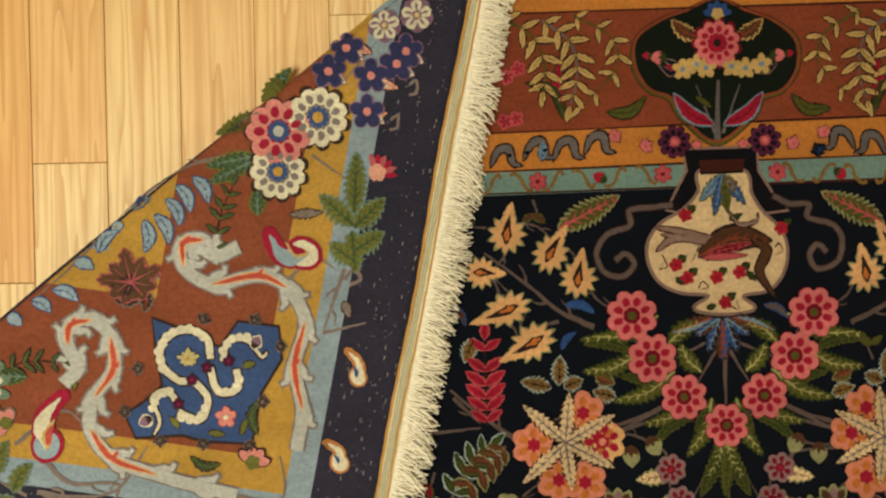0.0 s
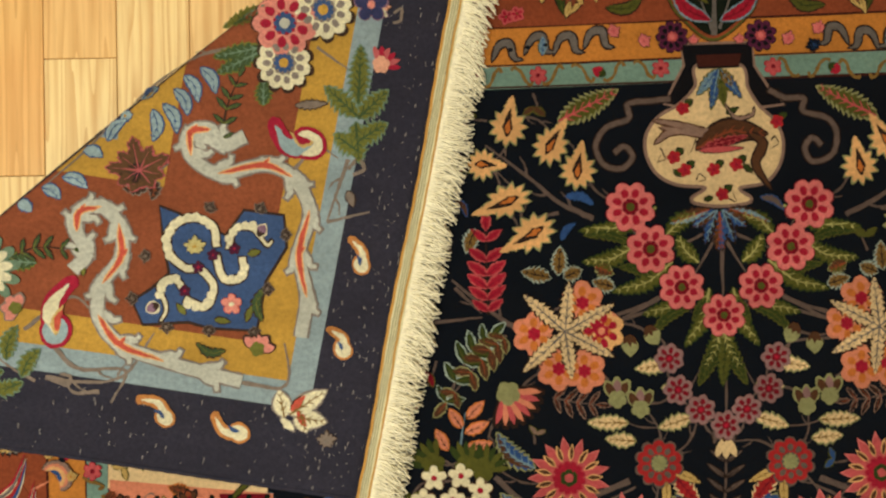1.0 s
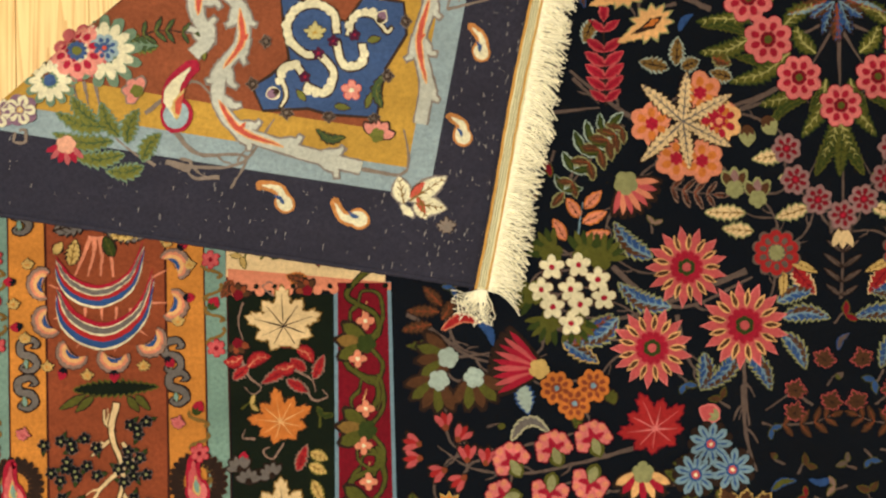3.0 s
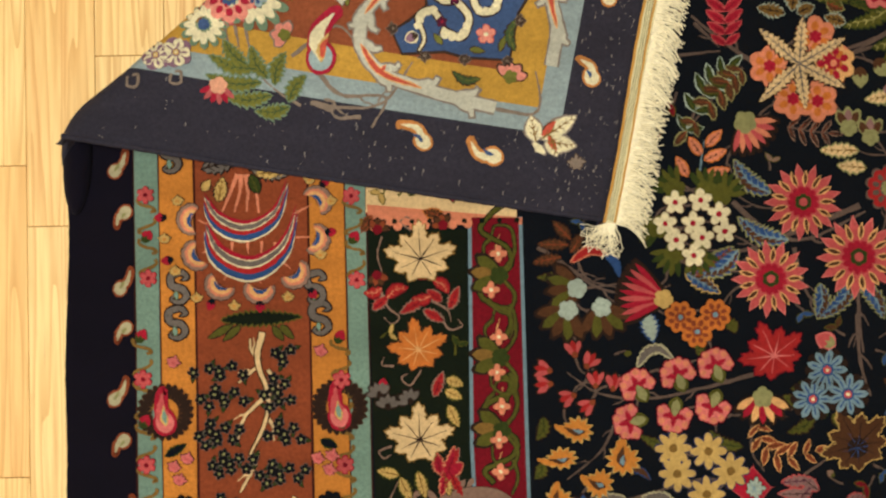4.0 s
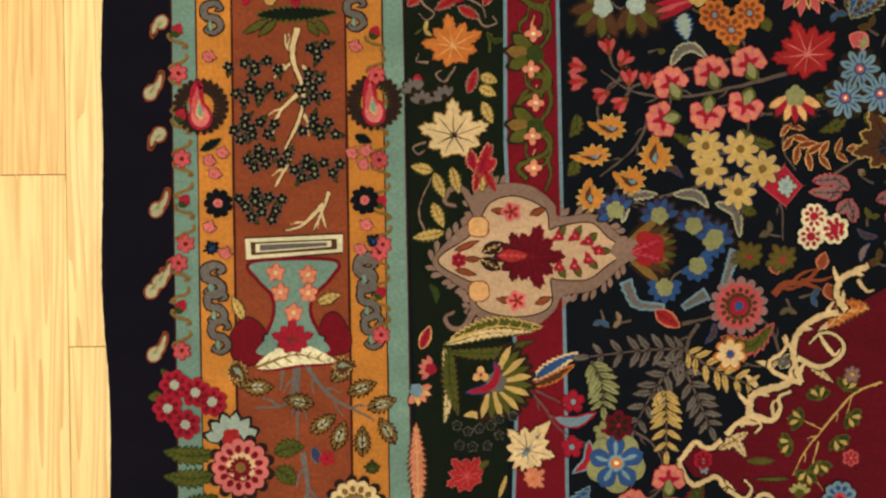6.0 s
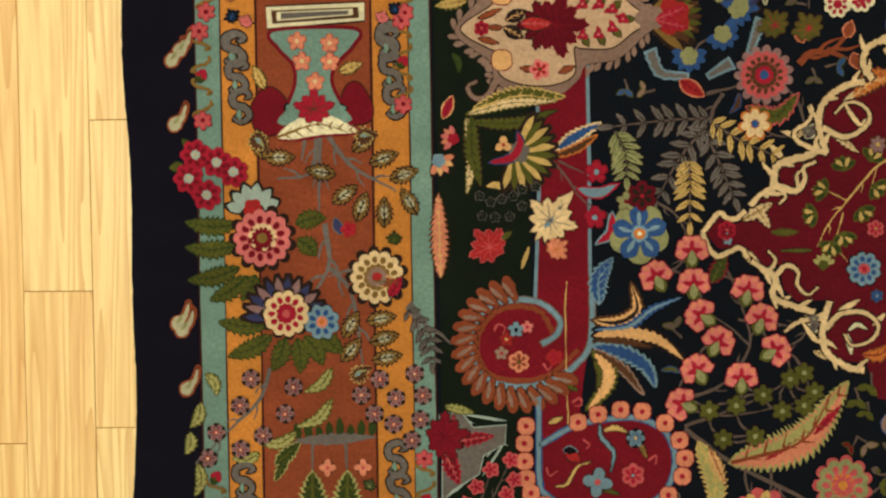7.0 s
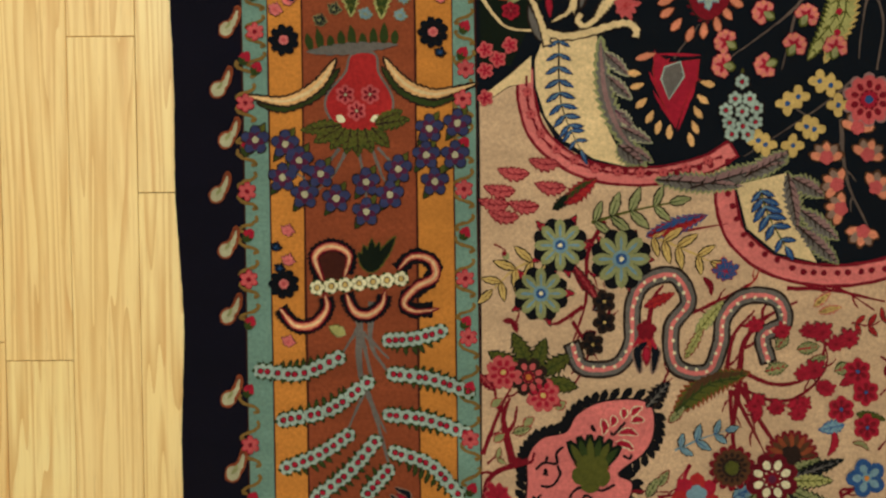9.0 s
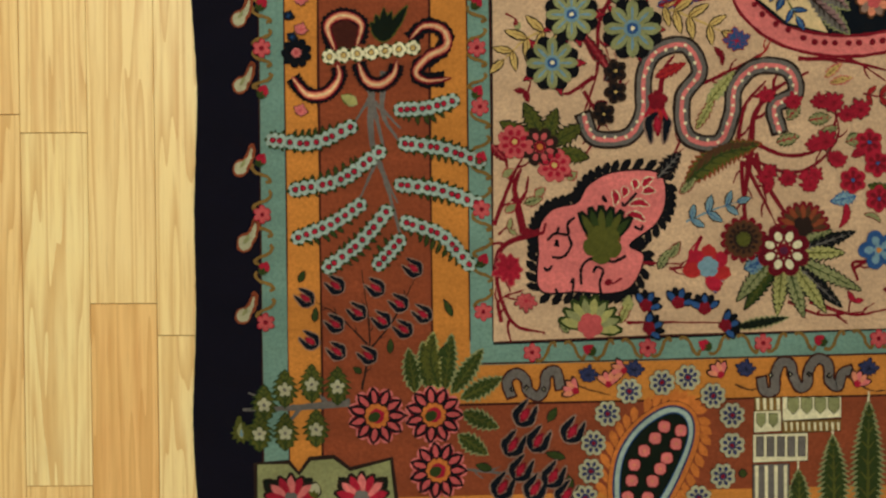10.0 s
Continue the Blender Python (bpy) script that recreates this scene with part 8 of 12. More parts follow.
boteh((-0.684, -1.743), (-0.669, -1.718), 0.0198, "bone", "rust", "sage", bend=-0.12)
boteh((-0.675, -1.808), (-0.66, -1.782), 0.0198, "bone", "rust", "sage", bend=-0.12)
boteh((-0.674, -1.886), (-0.658, -1.861), 0.0198, "bone", "rust", "sage", bend=-0.12)
boteh((-0.675, -1.984), (-0.659, -1.958), 0.0198, "bone", "rust", "sage", bend=-0.12)
boteh((-0.671, -2.074), (-0.655, -2.049), 0.0198, "bone", "rust", "sage", bend=-0.12)
boteh((-0.671, -2.072), (-0.656, -2.047), 0.0198, "bone", "rust", "sage", bend=-0.12)
boteh((-0.674, -2.16), (-0.658, -2.134), 0.0198, "bone", "rust", "sage", bend=-0.12)
guard((-0.637, -0.482), (-0.635, -0.577), 0.0100, n=2, swap=0)
guard((-0.402, -0.487), (-0.397, -0.583), 0.0100, n=2, swap=0)
guard((-0.644, -0.643), (-0.637, -0.887), 0.0105, n=5, swap=1)
guard((-0.418, -0.648), (-0.411, -0.89), 0.0105, n=5, swap=1)
guard((-0.645, -0.909), (-0.643, -1.01), 0.0105, n=2)
guard((-0.415, -0.899), (-0.414, -0.994), 0.0105, n=2)
guard((-0.636, -1.422), (-0.634, -1.594), 0.0105, n=4, swap=1)
guard((-0.394, -1.402), (-0.389, -1.596), 0.0105, n=4, swap=0)
guard((-0.647, -1.582), (-0.646, -1.892), 0.0108, n=6, swap=1)
guard((-0.393, -1.578), (-0.391, -1.894), 0.0108, n=6, swap=1)
guard((-0.649, -1.973), (-0.645, -2.166), 0.0108, n=3, swap=1)
guard((-0.388, -1.911), (-0.385, -2.155), 0.0108, n=4, swap=0)
scroll([(-0.604, -0.43), (-0.597, -0.427), (-0.604, -0.421), (-0.616, -0.426), (-0.615, -0.436), (-0.603, -0.44), (-0.599, -0.448), (-0.606, -0.455), (-0.615, -0.453), (-0.611, -0.447)], 0.0077, "grey", "umber", shape="leaf")
leaf((-0.61, -0.442), (-0.609, -0.453), 0.0053, "teal", "olive", jag=0)
scroll([(-0.598, -0.58), (-0.591, -0.577), (-0.598, -0.571), (-0.609, -0.575), (-0.608, -0.586), (-0.597, -0.59), (-0.592, -0.598), (-0.599, -0.605), (-0.609, -0.602), (-0.605, -0.596)], 0.0077, "grey", "umber", shape="leaf")
leaf((-0.604, -0.592), (-0.603, -0.602), 0.0053, "teal", "olive", jag=0)
scroll([(-0.6, -0.621), (-0.593, -0.618), (-0.6, -0.612), (-0.612, -0.616), (-0.611, -0.627), (-0.599, -0.63), (-0.594, -0.639), (-0.602, -0.646), (-0.611, -0.643), (-0.607, -0.637)], 0.0077, "grey", "umber", shape="leaf")
leaf((-0.606, -0.633), (-0.605, -0.643), 0.0053, "teal", "olive", jag=0)
scroll([(-0.441, -0.583), (-0.434, -0.58), (-0.441, -0.574), (-0.453, -0.578), (-0.452, -0.589), (-0.44, -0.592), (-0.436, -0.601), (-0.443, -0.608), (-0.452, -0.605), (-0.449, -0.599)], 0.0077, "grey", "umber", shape="leaf")
leaf((-0.447, -0.595), (-0.446, -0.605), 0.0053, "teal", "olive", jag=0)
scroll([(-0.436, -0.618), (-0.429, -0.615), (-0.436, -0.609), (-0.448, -0.613), (-0.447, -0.624), (-0.435, -0.628), (-0.43, -0.636), (-0.438, -0.643), (-0.447, -0.64), (-0.443, -0.635)], 0.0077, "grey", "umber", shape="leaf")
leaf((-0.442, -0.63), (-0.441, -0.64), 0.0053, "teal", "olive", jag=0)
scroll([(-0.604, -0.921), (-0.596, -0.917), (-0.604, -0.911), (-0.616, -0.916), (-0.615, -0.927), (-0.602, -0.93), (-0.598, -0.939), (-0.605, -0.946), (-0.615, -0.943), (-0.611, -0.937)], 0.0080, "grey", "umber", shape="leaf")
leaf((-0.61, -0.933), (-0.609, -0.944), 0.0056, "teal", "olive", jag=0)
scroll([(-0.427, -0.918), (-0.42, -0.914), (-0.427, -0.908), (-0.44, -0.913), (-0.438, -0.923), (-0.426, -0.927), (-0.422, -0.936), (-0.429, -0.943), (-0.439, -0.94), (-0.435, -0.934)], 0.0080, "grey", "umber", shape="leaf")
leaf((-0.434, -0.93), (-0.433, -0.94), 0.0056, "teal", "olive", jag=0)
scroll([(-0.601, -0.922), (-0.594, -0.918), (-0.601, -0.912), (-0.613, -0.917), (-0.612, -0.928), (-0.6, -0.932), (-0.595, -0.94), (-0.603, -0.948), (-0.613, -0.945), (-0.609, -0.939)], 0.0080, "grey", "umber", shape="leaf")
leaf((-0.608, -0.934), (-0.606, -0.945), 0.0056, "teal", "olive", jag=0)
scroll([(-0.6, -0.953), (-0.592, -0.949), (-0.6, -0.943), (-0.612, -0.948), (-0.611, -0.959), (-0.599, -0.962), (-0.594, -0.971), (-0.601, -0.978), (-0.611, -0.976), (-0.607, -0.97)], 0.0080, "grey", "umber", shape="leaf")
leaf((-0.606, -0.965), (-0.605, -0.976), 0.0056, "teal", "olive", jag=0)
scroll([(-0.596, -0.986), (-0.589, -0.983), (-0.596, -0.976), (-0.608, -0.981), (-0.607, -0.992), (-0.595, -0.996), (-0.59, -1.005), (-0.598, -1.012), (-0.607, -1.009), (-0.604, -1.003)], 0.0080, "grey", "umber", shape="leaf")
leaf((-0.602, -0.998), (-0.601, -1.01), 0.0056, "teal", "olive", jag=0)
scroll([(-0.427, -0.912), (-0.419, -0.908), (-0.427, -0.902), (-0.439, -0.907), (-0.438, -0.918), (-0.426, -0.921), (-0.421, -0.93), (-0.428, -0.937), (-0.438, -0.935), (-0.434, -0.929)], 0.0080, "grey", "umber", shape="leaf")
leaf((-0.433, -0.924), (-0.432, -0.935), 0.0056, "teal", "olive", jag=0)
scroll([(-0.424, -0.948), (-0.417, -0.945), (-0.424, -0.939), (-0.436, -0.943), (-0.435, -0.954), (-0.423, -0.958), (-0.418, -0.967), (-0.426, -0.974), (-0.435, -0.971), (-0.432, -0.965)], 0.0080, "grey", "umber", shape="leaf")
leaf((-0.43, -0.961), (-0.429, -0.972), 0.0056, "teal", "olive", jag=0)
scroll([(-0.42, -0.982), (-0.413, -0.978), (-0.42, -0.972), (-0.432, -0.977), (-0.431, -0.988), (-0.419, -0.992), (-0.414, -1.001), (-0.422, -1.008), (-0.431, -1.005), (-0.428, -0.999)], 0.0080, "grey", "umber", shape="leaf")
leaf((-0.426, -0.994), (-0.425, -1.005), 0.0056, "teal", "olive", jag=0)
scroll([(-0.6, -1.417), (-0.592, -1.413), (-0.6, -1.407), (-0.612, -1.412), (-0.611, -1.423), (-0.599, -1.427), (-0.594, -1.435), (-0.602, -1.443), (-0.611, -1.44), (-0.608, -1.434)], 0.0080, "grey", "umber", shape="leaf")
leaf((-0.606, -1.429), (-0.605, -1.44), 0.0056, "teal", "olive", jag=0)
scroll([(-0.597, -1.454), (-0.59, -1.45), (-0.597, -1.444), (-0.61, -1.449), (-0.609, -1.46), (-0.596, -1.464), (-0.591, -1.473), (-0.599, -1.48), (-0.609, -1.478), (-0.605, -1.471)], 0.0080, "grey", "umber", shape="leaf")
leaf((-0.604, -1.466), (-0.603, -1.478), 0.0056, "teal", "olive", jag=0)
scroll([(-0.423, -1.393), (-0.415, -1.39), (-0.423, -1.383), (-0.435, -1.388), (-0.434, -1.399), (-0.422, -1.403), (-0.417, -1.412), (-0.424, -1.419), (-0.434, -1.417), (-0.431, -1.411)], 0.0080, "grey", "umber", shape="leaf")
leaf((-0.429, -1.406), (-0.428, -1.417), 0.0056, "teal", "olive", jag=0)
scroll([(-0.42, -1.431), (-0.413, -1.427), (-0.42, -1.421), (-0.433, -1.425), (-0.431, -1.437), (-0.419, -1.441), (-0.414, -1.449), (-0.422, -1.457), (-0.432, -1.454), (-0.428, -1.448)], 0.0080, "grey", "umber", shape="leaf")
leaf((-0.427, -1.443), (-0.425, -1.454), 0.0056, "teal", "olive", jag=0)
rays((-0.618, -0.73), 0.0161, 0.0322, a0=0, a1=345, n=24, col="umber", edge="brown", w=0.0087)
boteh((-0.617, -0.746), (-0.621, -0.707), 0.0285, "pink", "crimson", "teal", ring="rose", bend=0.08)
rays((-0.419, -0.727), 0.0161, 0.0322, a0=0, a1=345, n=24, col="umber", edge="brown", w=0.0087)
boteh((-0.418, -0.743), (-0.423, -0.704), 0.0285, "pink", "crimson", "teal", ring="rose", bend=0.08)
rosette((-0.599, -0.841), 0.0155, n=9, col="navy", inner="black", heart="rose", mid="pink", edge="black")
rosette((-0.431, -0.839), 0.0155, n=9, col="navy", inner="black", heart="rose", mid="pink", edge="black")
leaf((-0.618, -0.78), (-0.595, -0.767), 0.0111, "navy", "leafgreen", jag=0.2)
leaf((-0.441, -0.765), (-0.423, -0.773), 0.0111, "navy", "leafgreen", jag=0.2)
maple((-0.608, -0.674), 0.0093, a=70, col="pink", vein="rose")
maple((-0.44, -0.664), 0.0093, a=70, col="pink", vein="rose")
maple((-0.609, -0.793), 0.0093, a=70, col="pink", vein="rose")
maple((-0.594, -0.784), 0.0093, a=70, col="pink", vein="rose")
maple((-0.603, -0.808), 0.0093, a=70, col="pink", vein="rose")
maple((-0.445, -0.786), 0.0093, a=70, col="pink", vein="rose")
maple((-0.429, -0.783), 0.0093, a=70, col="pink", vein="rose")
maple((-0.432, -0.799), 0.0093, a=70, col="pink", vein="rose")
maple((-0.61, -0.869), 0.0093, a=70, col="pink", vein="rose")
maple((-0.592, -0.899), 0.0093, a=70, col="pink", vein="rose")
maple((-0.43, -0.868), 0.0093, a=70, col="pink", vein="rose")
maple((-0.437, -0.896), 0.0093, a=70, col="pink", vein="rose")
maple((-0.607, -0.893), 0.0105, a=120, col="navy", vein="blue")
maple((-0.422, -0.887), 0.0105, a=60, col="navy", vein="blue")
rosette((-0.601, -1.561), 0.0167, n=9, col="navy", inner="black", heart="rose", mid="pink", edge="black")
rosette((-0.427, -1.553), 0.0167, n=9, col="navy", inner="black", heart="rose", mid="pink", edge="black")
maple((-0.596, -1.516), 0.0087, a=70, col="pink", vein="rose")
maple((-0.611, -1.525), 0.0087, a=70, col="pink", vein="rose")
maple((-0.434, -1.505), 0.0087, a=70, col="pink", vein="rose")
maple((-0.418, -1.514), 0.0087, a=70, col="pink", vein="rose")
maple((-0.593, -1.513), 0.0080, a=70, col="navy", vein="blue")
maple((-0.605, -1.494), 0.0080, a=70, col="navy", vein="blue")
maple((-0.419, -1.577), 0.0080, a=70, col="navy", vein="blue")
maple((-0.434, -1.505), 0.0080, a=70, col="navy", vein="blue")
leaf((-0.605, -1.494), (-0.595, -1.481), 0.0087, "leafgreen", "")
rosette((-0.605, -1.846), 0.0166, n=9, col="navy", inner="black", heart="rose", mid="pink", edge="black")
maple((-0.6, -1.784), 0.0096, a=70, col="pink", vein="rose")
maple((-0.6, -1.819), 0.0096, a=70, col="pink", vein="rose")
maple((-0.601, -1.915), 0.0096, a=70, col="pink", vein="rose")
maple((-0.611, -1.527), 0.0096, a=70, col="pink", vein="rose")
maple((-0.614, -1.803), 0.0077, a=70, col="navy", vein="blue")
maple((-0.61, -1.828), 0.0077, a=70, col="navy", vein="blue")
panel([(-0.319, -0.203), (-0.275, -0.222), (-0.25, -0.236), (-0.23, -0.209), (-0.189, -0.215), (-0.187, -0.248), (-0.21, -0.284), (-0.22, -0.336), (-0.27, -0.332), (-0.292, -0.325), (-0.34, -0.327), (-0.35, -0.303), (-0.331, -0.292), (-0.31, -0.274), (-0.315, -0.24)], "blue", "umber", 0.0034, smooth=0, level=-0.6, back=True)
maple((-0.266, -0.205), 0.0080, a=60, col="umber", vein="stem", edge="stem", back=True)
maple((-0.213, -0.207), 0.0080, a=60, col="umber", vein="stem", edge="stem", back=True)
maple((-0.187, -0.235), 0.0080, a=0, col="umber", vein="stem", edge="stem", back=True)
maple((-0.35, -0.3), 0.0080, a=180, col="umber", vein="stem", edge="stem", back=True)
maple((-0.207, -0.293), 0.0080, a=0, col="umber", vein="stem", edge="stem", back=True)
maple((-0.27, -0.335), 0.0080, a=-90, col="umber", vein="stem", edge="stem", back=True)
maple((-0.335, -0.255), 0.0080, a=180, col="umber", vein="stem", edge="stem", back=True)
maple((-0.315, -0.331), 0.0080, a=-90, col="umber", vein="stem", edge="stem", back=True)
maple((-0.222, -0.338), 0.0080, a=-60, col="umber", vein="stem", edge="stem", back=True)
scroll([(-0.26, -0.246), (-0.264, -0.224), (-0.287, -0.215), (-0.308, -0.226), (-0.312, -0.249), (-0.295, -0.268), (-0.278, -0.269)], 0.0074, "ivory", "umber", back=True)
dots((-0.304, -0.222), (-0.31, -0.255), 0.0051, n=5, col="ivory", bend=-0.2, back=True)
dots((-0.298, -0.217), (-0.267, -0.223), 0.0046, n=5, col="ivory", bend=0.2, back=True)
scroll([(-0.278, -0.269), (-0.264, -0.289), (-0.273, -0.31), (-0.295, -0.302)], 0.0074, "ivory", "umber", back=True)
dots((-0.292, -0.308), (-0.267, -0.298), 0.0046, n=5, col="ivory", bend=-0.3, back=True)
scroll([(-0.261, -0.255), (-0.253, -0.281), (-0.233, -0.278), (-0.233, -0.258)], 0.0074, "ivory", "umber", back=True)
dots((-0.253, -0.28), (-0.23, -0.269), 0.0046, n=5, col="ivory", bend=-0.3, back=True)
scroll([(-0.247, -0.249), (-0.241, -0.228), (-0.221, -0.228), (-0.207, -0.245), (-0.201, -0.241)], 0.0069, "ivory", "umber", shape="stem", back=True)
dots((-0.247, -0.238), (-0.221, -0.224), 0.0046, n=5, col="ivory", bend=0.2, back=True)
scroll([(-0.295, -0.293), (-0.307, -0.279), (-0.322, -0.287), (-0.315, -0.31), (-0.321, -0.325)], 0.0069, "ivory", "umber", shape="stem", back=True)
dots((-0.304, -0.279), (-0.322, -0.297), 0.0046, n=5, col="ivory", bend=-0.2, back=True)
maple((-0.283, -0.246), 0.0126, a=90, col="lime", vein="gold", back=True)
daisy((-0.28, -0.268), 0.0063, n=5, col="plum", heart="crimson", edge="", back=True)
daisy((-0.264, -0.255), 0.0063, n=5, col="plum", heart="crimson", edge="", back=True)
daisy((-0.295, -0.293), 0.0063, n=5, col="plum", heart="crimson", edge="", back=True)
daisy((-0.241, -0.249), 0.0063, n=5, col="plum", heart="crimson", edge="", back=True)
daisy((-0.245, -0.308), 0.0109, n=5, col="pink", heart="ivory", edge="red", back=True)
bud((-0.212, -0.23), 0.0069, a=60, col="mauve", cup="umber", edge="ivory", back=True)
bud((-0.329, -0.31), 0.0069, a=200, col="mauve", cup="umber", edge="ivory", back=True)
leaf((-0.227, -0.255), (-0.213, -0.252), 0.0091, "olive", "", back=True)
leaf((-0.295, -0.318), (-0.304, -0.306), 0.0080, "olive", "", back=True)
leaf((-0.264, -0.324), (-0.247, -0.327), 0.0080, "olive", "", back=True)
leaf((-0.23, -0.327), (-0.224, -0.31), 0.0080, "olive", "", back=True)
scroll([(-0.412, -0.269), (-0.397, -0.252), (-0.406, -0.227), (-0.402, -0.207), (-0.38, -0.202), (-0.362, -0.221), (-0.361, -0.255), (-0.381, -0.283), (-0.387, -0.317), (-0.365, -0.349), (-0.32, -0.367), (-0.275, -0.381), (-0.236, -0.391)], 0.0171, "grey", "", shape="band", level=0.2, back=True)
scroll([(-0.395, -0.255), (-0.393, -0.243), (-0.393, -0.236), (-0.388, -0.23)], 0.0105, "bone", "grey", shape="stem", level=0.8, back=True)
scroll([(-0.397, -0.256), (-0.406, -0.249), (-0.411, -0.243), (-0.418, -0.242)], 0.0105, "bone", "grey", shape="stem", level=0.8, back=True)
scroll([(-0.408, -0.23), (-0.412, -0.219), (-0.413, -0.212), (-0.418, -0.207)], 0.0105, "bone", "grey", shape="stem", level=0.8, back=True)
scroll([(-0.406, -0.209), (-0.395, -0.213), (-0.387, -0.214), (-0.383, -0.219)], 0.0105, "bone", "grey", shape="stem", level=0.8, back=True)
scroll([(-0.406, -0.207), (-0.397, -0.199), (-0.391, -0.195), (-0.389, -0.188)], 0.0105, "bone", "grey", shape="stem", level=0.8, back=True)
scroll([(-0.382, -0.198), (-0.371, -0.202), (-0.364, -0.205), (-0.357, -0.202)], 0.0105, "bone", "grey", shape="stem", level=0.8, back=True)
scroll([(-0.364, -0.217), (-0.369, -0.228), (-0.371, -0.235), (-0.377, -0.238)], 0.0105, "bone", "grey", shape="stem", level=0.8, back=True)
scroll([(-0.361, -0.217), (-0.355, -0.227), (-0.352, -0.234), (-0.346, -0.237)], 0.0105, "bone", "grey", shape="stem", level=0.8, back=True)
scroll([(-0.357, -0.252), (-0.359, -0.264), (-0.361, -0.272), (-0.358, -0.278)], 0.0105, "bone", "grey", shape="stem", level=0.8, back=True)
scroll([(-0.382, -0.279), (-0.389, -0.288), (-0.393, -0.295), (-0.399, -0.297)], 0.0105, "bone", "grey", shape="stem", level=0.8, back=True)
scroll([(-0.379, -0.28), (-0.375, -0.291), (-0.374, -0.298), (-0.368, -0.303)], 0.0105, "bone", "grey", shape="stem", level=0.8, back=True)
scroll([(-0.388, -0.313), (-0.377, -0.319), (-0.371, -0.323), (-0.364, -0.322)], 0.0105, "bone", "grey", shape="stem", level=0.8, back=True)
scroll([(-0.369, -0.348), (-0.362, -0.358), (-0.356, -0.363), (-0.356, -0.37)], 0.0105, "bone", "grey", shape="stem", level=0.8, back=True)
scroll([(-0.369, -0.346), (-0.357, -0.344), (-0.349, -0.345), (-0.344, -0.34)], 0.0105, "bone", "grey", shape="stem", level=0.8, back=True)
scroll([(-0.324, -0.365), (-0.312, -0.362), (-0.305, -0.362), (-0.3, -0.356)], 0.0105, "bone", "grey", shape="stem", level=0.8, back=True)
scroll([(-0.279, -0.381), (-0.271, -0.389), (-0.264, -0.393), (-0.263, -0.401)], 0.0105, "bone", "grey", shape="stem", level=0.8, back=True)
scroll([(-0.279, -0.378), (-0.267, -0.375), (-0.26, -0.374), (-0.255, -0.369)], 0.0105, "bone", "grey", shape="stem", level=0.8, back=True)
scroll([(-0.412, -0.269), (-0.397, -0.252), (-0.406, -0.227), (-0.402, -0.207), (-0.38, -0.202), (-0.362, -0.221), (-0.361, -0.255), (-0.381, -0.283), (-0.387, -0.317), (-0.365, -0.349), (-0.32, -0.367), (-0.275, -0.381), (-0.236, -0.391)], 0.0131, "bone", "", shape="band", level=1.8, back=True)
scroll([(-0.406, -0.227), (-0.402, -0.207), (-0.38, -0.202)], 0.0055, "red", "peach", shape="leaf", level=2.4, back=True)
leaf((-0.402, -0.207), (-0.396, -0.199), 0.0039, "red", "peach", jag=0, level=2.5, back=True)
scroll([(-0.362, -0.221), (-0.361, -0.255), (-0.381, -0.283)], 0.0055, "red", "peach", shape="leaf", level=2.4, back=True)
leaf((-0.361, -0.255), (-0.354, -0.247), 0.0039, "red", "peach", jag=0, level=2.5, back=True)
scroll([(-0.387, -0.317), (-0.365, -0.349), (-0.32, -0.367)], 0.0055, "red", "peach", shape="leaf", level=2.4, back=True)
leaf((-0.365, -0.349), (-0.359, -0.341), 0.0039, "red", "peach", jag=0, level=2.5, back=True)
scroll([(-0.227, -0.129), (-0.25, -0.138), (-0.264, -0.121), (-0.284, -0.124), (-0.285, -0.148), (-0.256, -0.168), (-0.208, -0.16), (-0.178, -0.173), (-0.16, -0.21), (-0.172, -0.256), (-0.165, -0.301), (-0.172, -0.345)], 0.0171, "grey", "", shape="band", level=0.2, back=True)
scroll([(-0.246, -0.14), (-0.248, -0.128), (-0.251, -0.121), (-0.248, -0.114)], 0.0105, "bone", "grey", shape="stem", level=0.8, back=True)
scroll([(-0.248, -0.142), (-0.259, -0.137), (-0.266, -0.134), (-0.273, -0.136)], 0.0105, "bone", "grey", shape="stem", level=0.8, back=True)
scroll([(-0.26, -0.121), (-0.269, -0.129), (-0.276, -0.132), (-0.278, -0.139)], 0.0105, "bone", "grey", shape="stem", level=0.8, back=True)
scroll([(-0.285, -0.12), (-0.291, -0.13), (-0.294, -0.137), (-0.301, -0.141)], 0.0105, "bone", "grey", shape="stem", level=0.8, back=True)
scroll([(-0.283, -0.12), (-0.277, -0.131), (-0.275, -0.138), (-0.269, -0.141)], 0.0105, "bone", "grey", shape="stem", level=0.8, back=True)
scroll([(-0.287, -0.145), (-0.276, -0.146), (-0.269, -0.148), (-0.262, -0.144)], 0.0105, "bone", "grey", shape="stem", level=0.8, back=True)
scroll([(-0.26, -0.169), (-0.249, -0.174), (-0.241, -0.175), (-0.237, -0.181)], 0.0105, "bone", "grey", shape="stem", level=0.8, back=True)
scroll([(-0.26, -0.167), (-0.251, -0.159), (-0.244, -0.156), (-0.242, -0.149)], 0.0105, "bone", "grey", shape="stem", level=0.8, back=True)
scroll([(-0.211, -0.157), (-0.2, -0.156), (-0.192, -0.156), (-0.186, -0.151)], 0.0105, "bone", "grey", shape="stem", level=0.8, back=True)
scroll([(-0.181, -0.17), (-0.181, -0.182), (-0.181, -0.19), (-0.185, -0.196)], 0.0105, "bone", "grey", shape="stem", level=0.8, back=True)
scroll([(-0.178, -0.169), (-0.168, -0.176), (-0.163, -0.181), (-0.156, -0.181)], 0.0105, "bone", "grey", shape="stem", level=0.8, back=True)
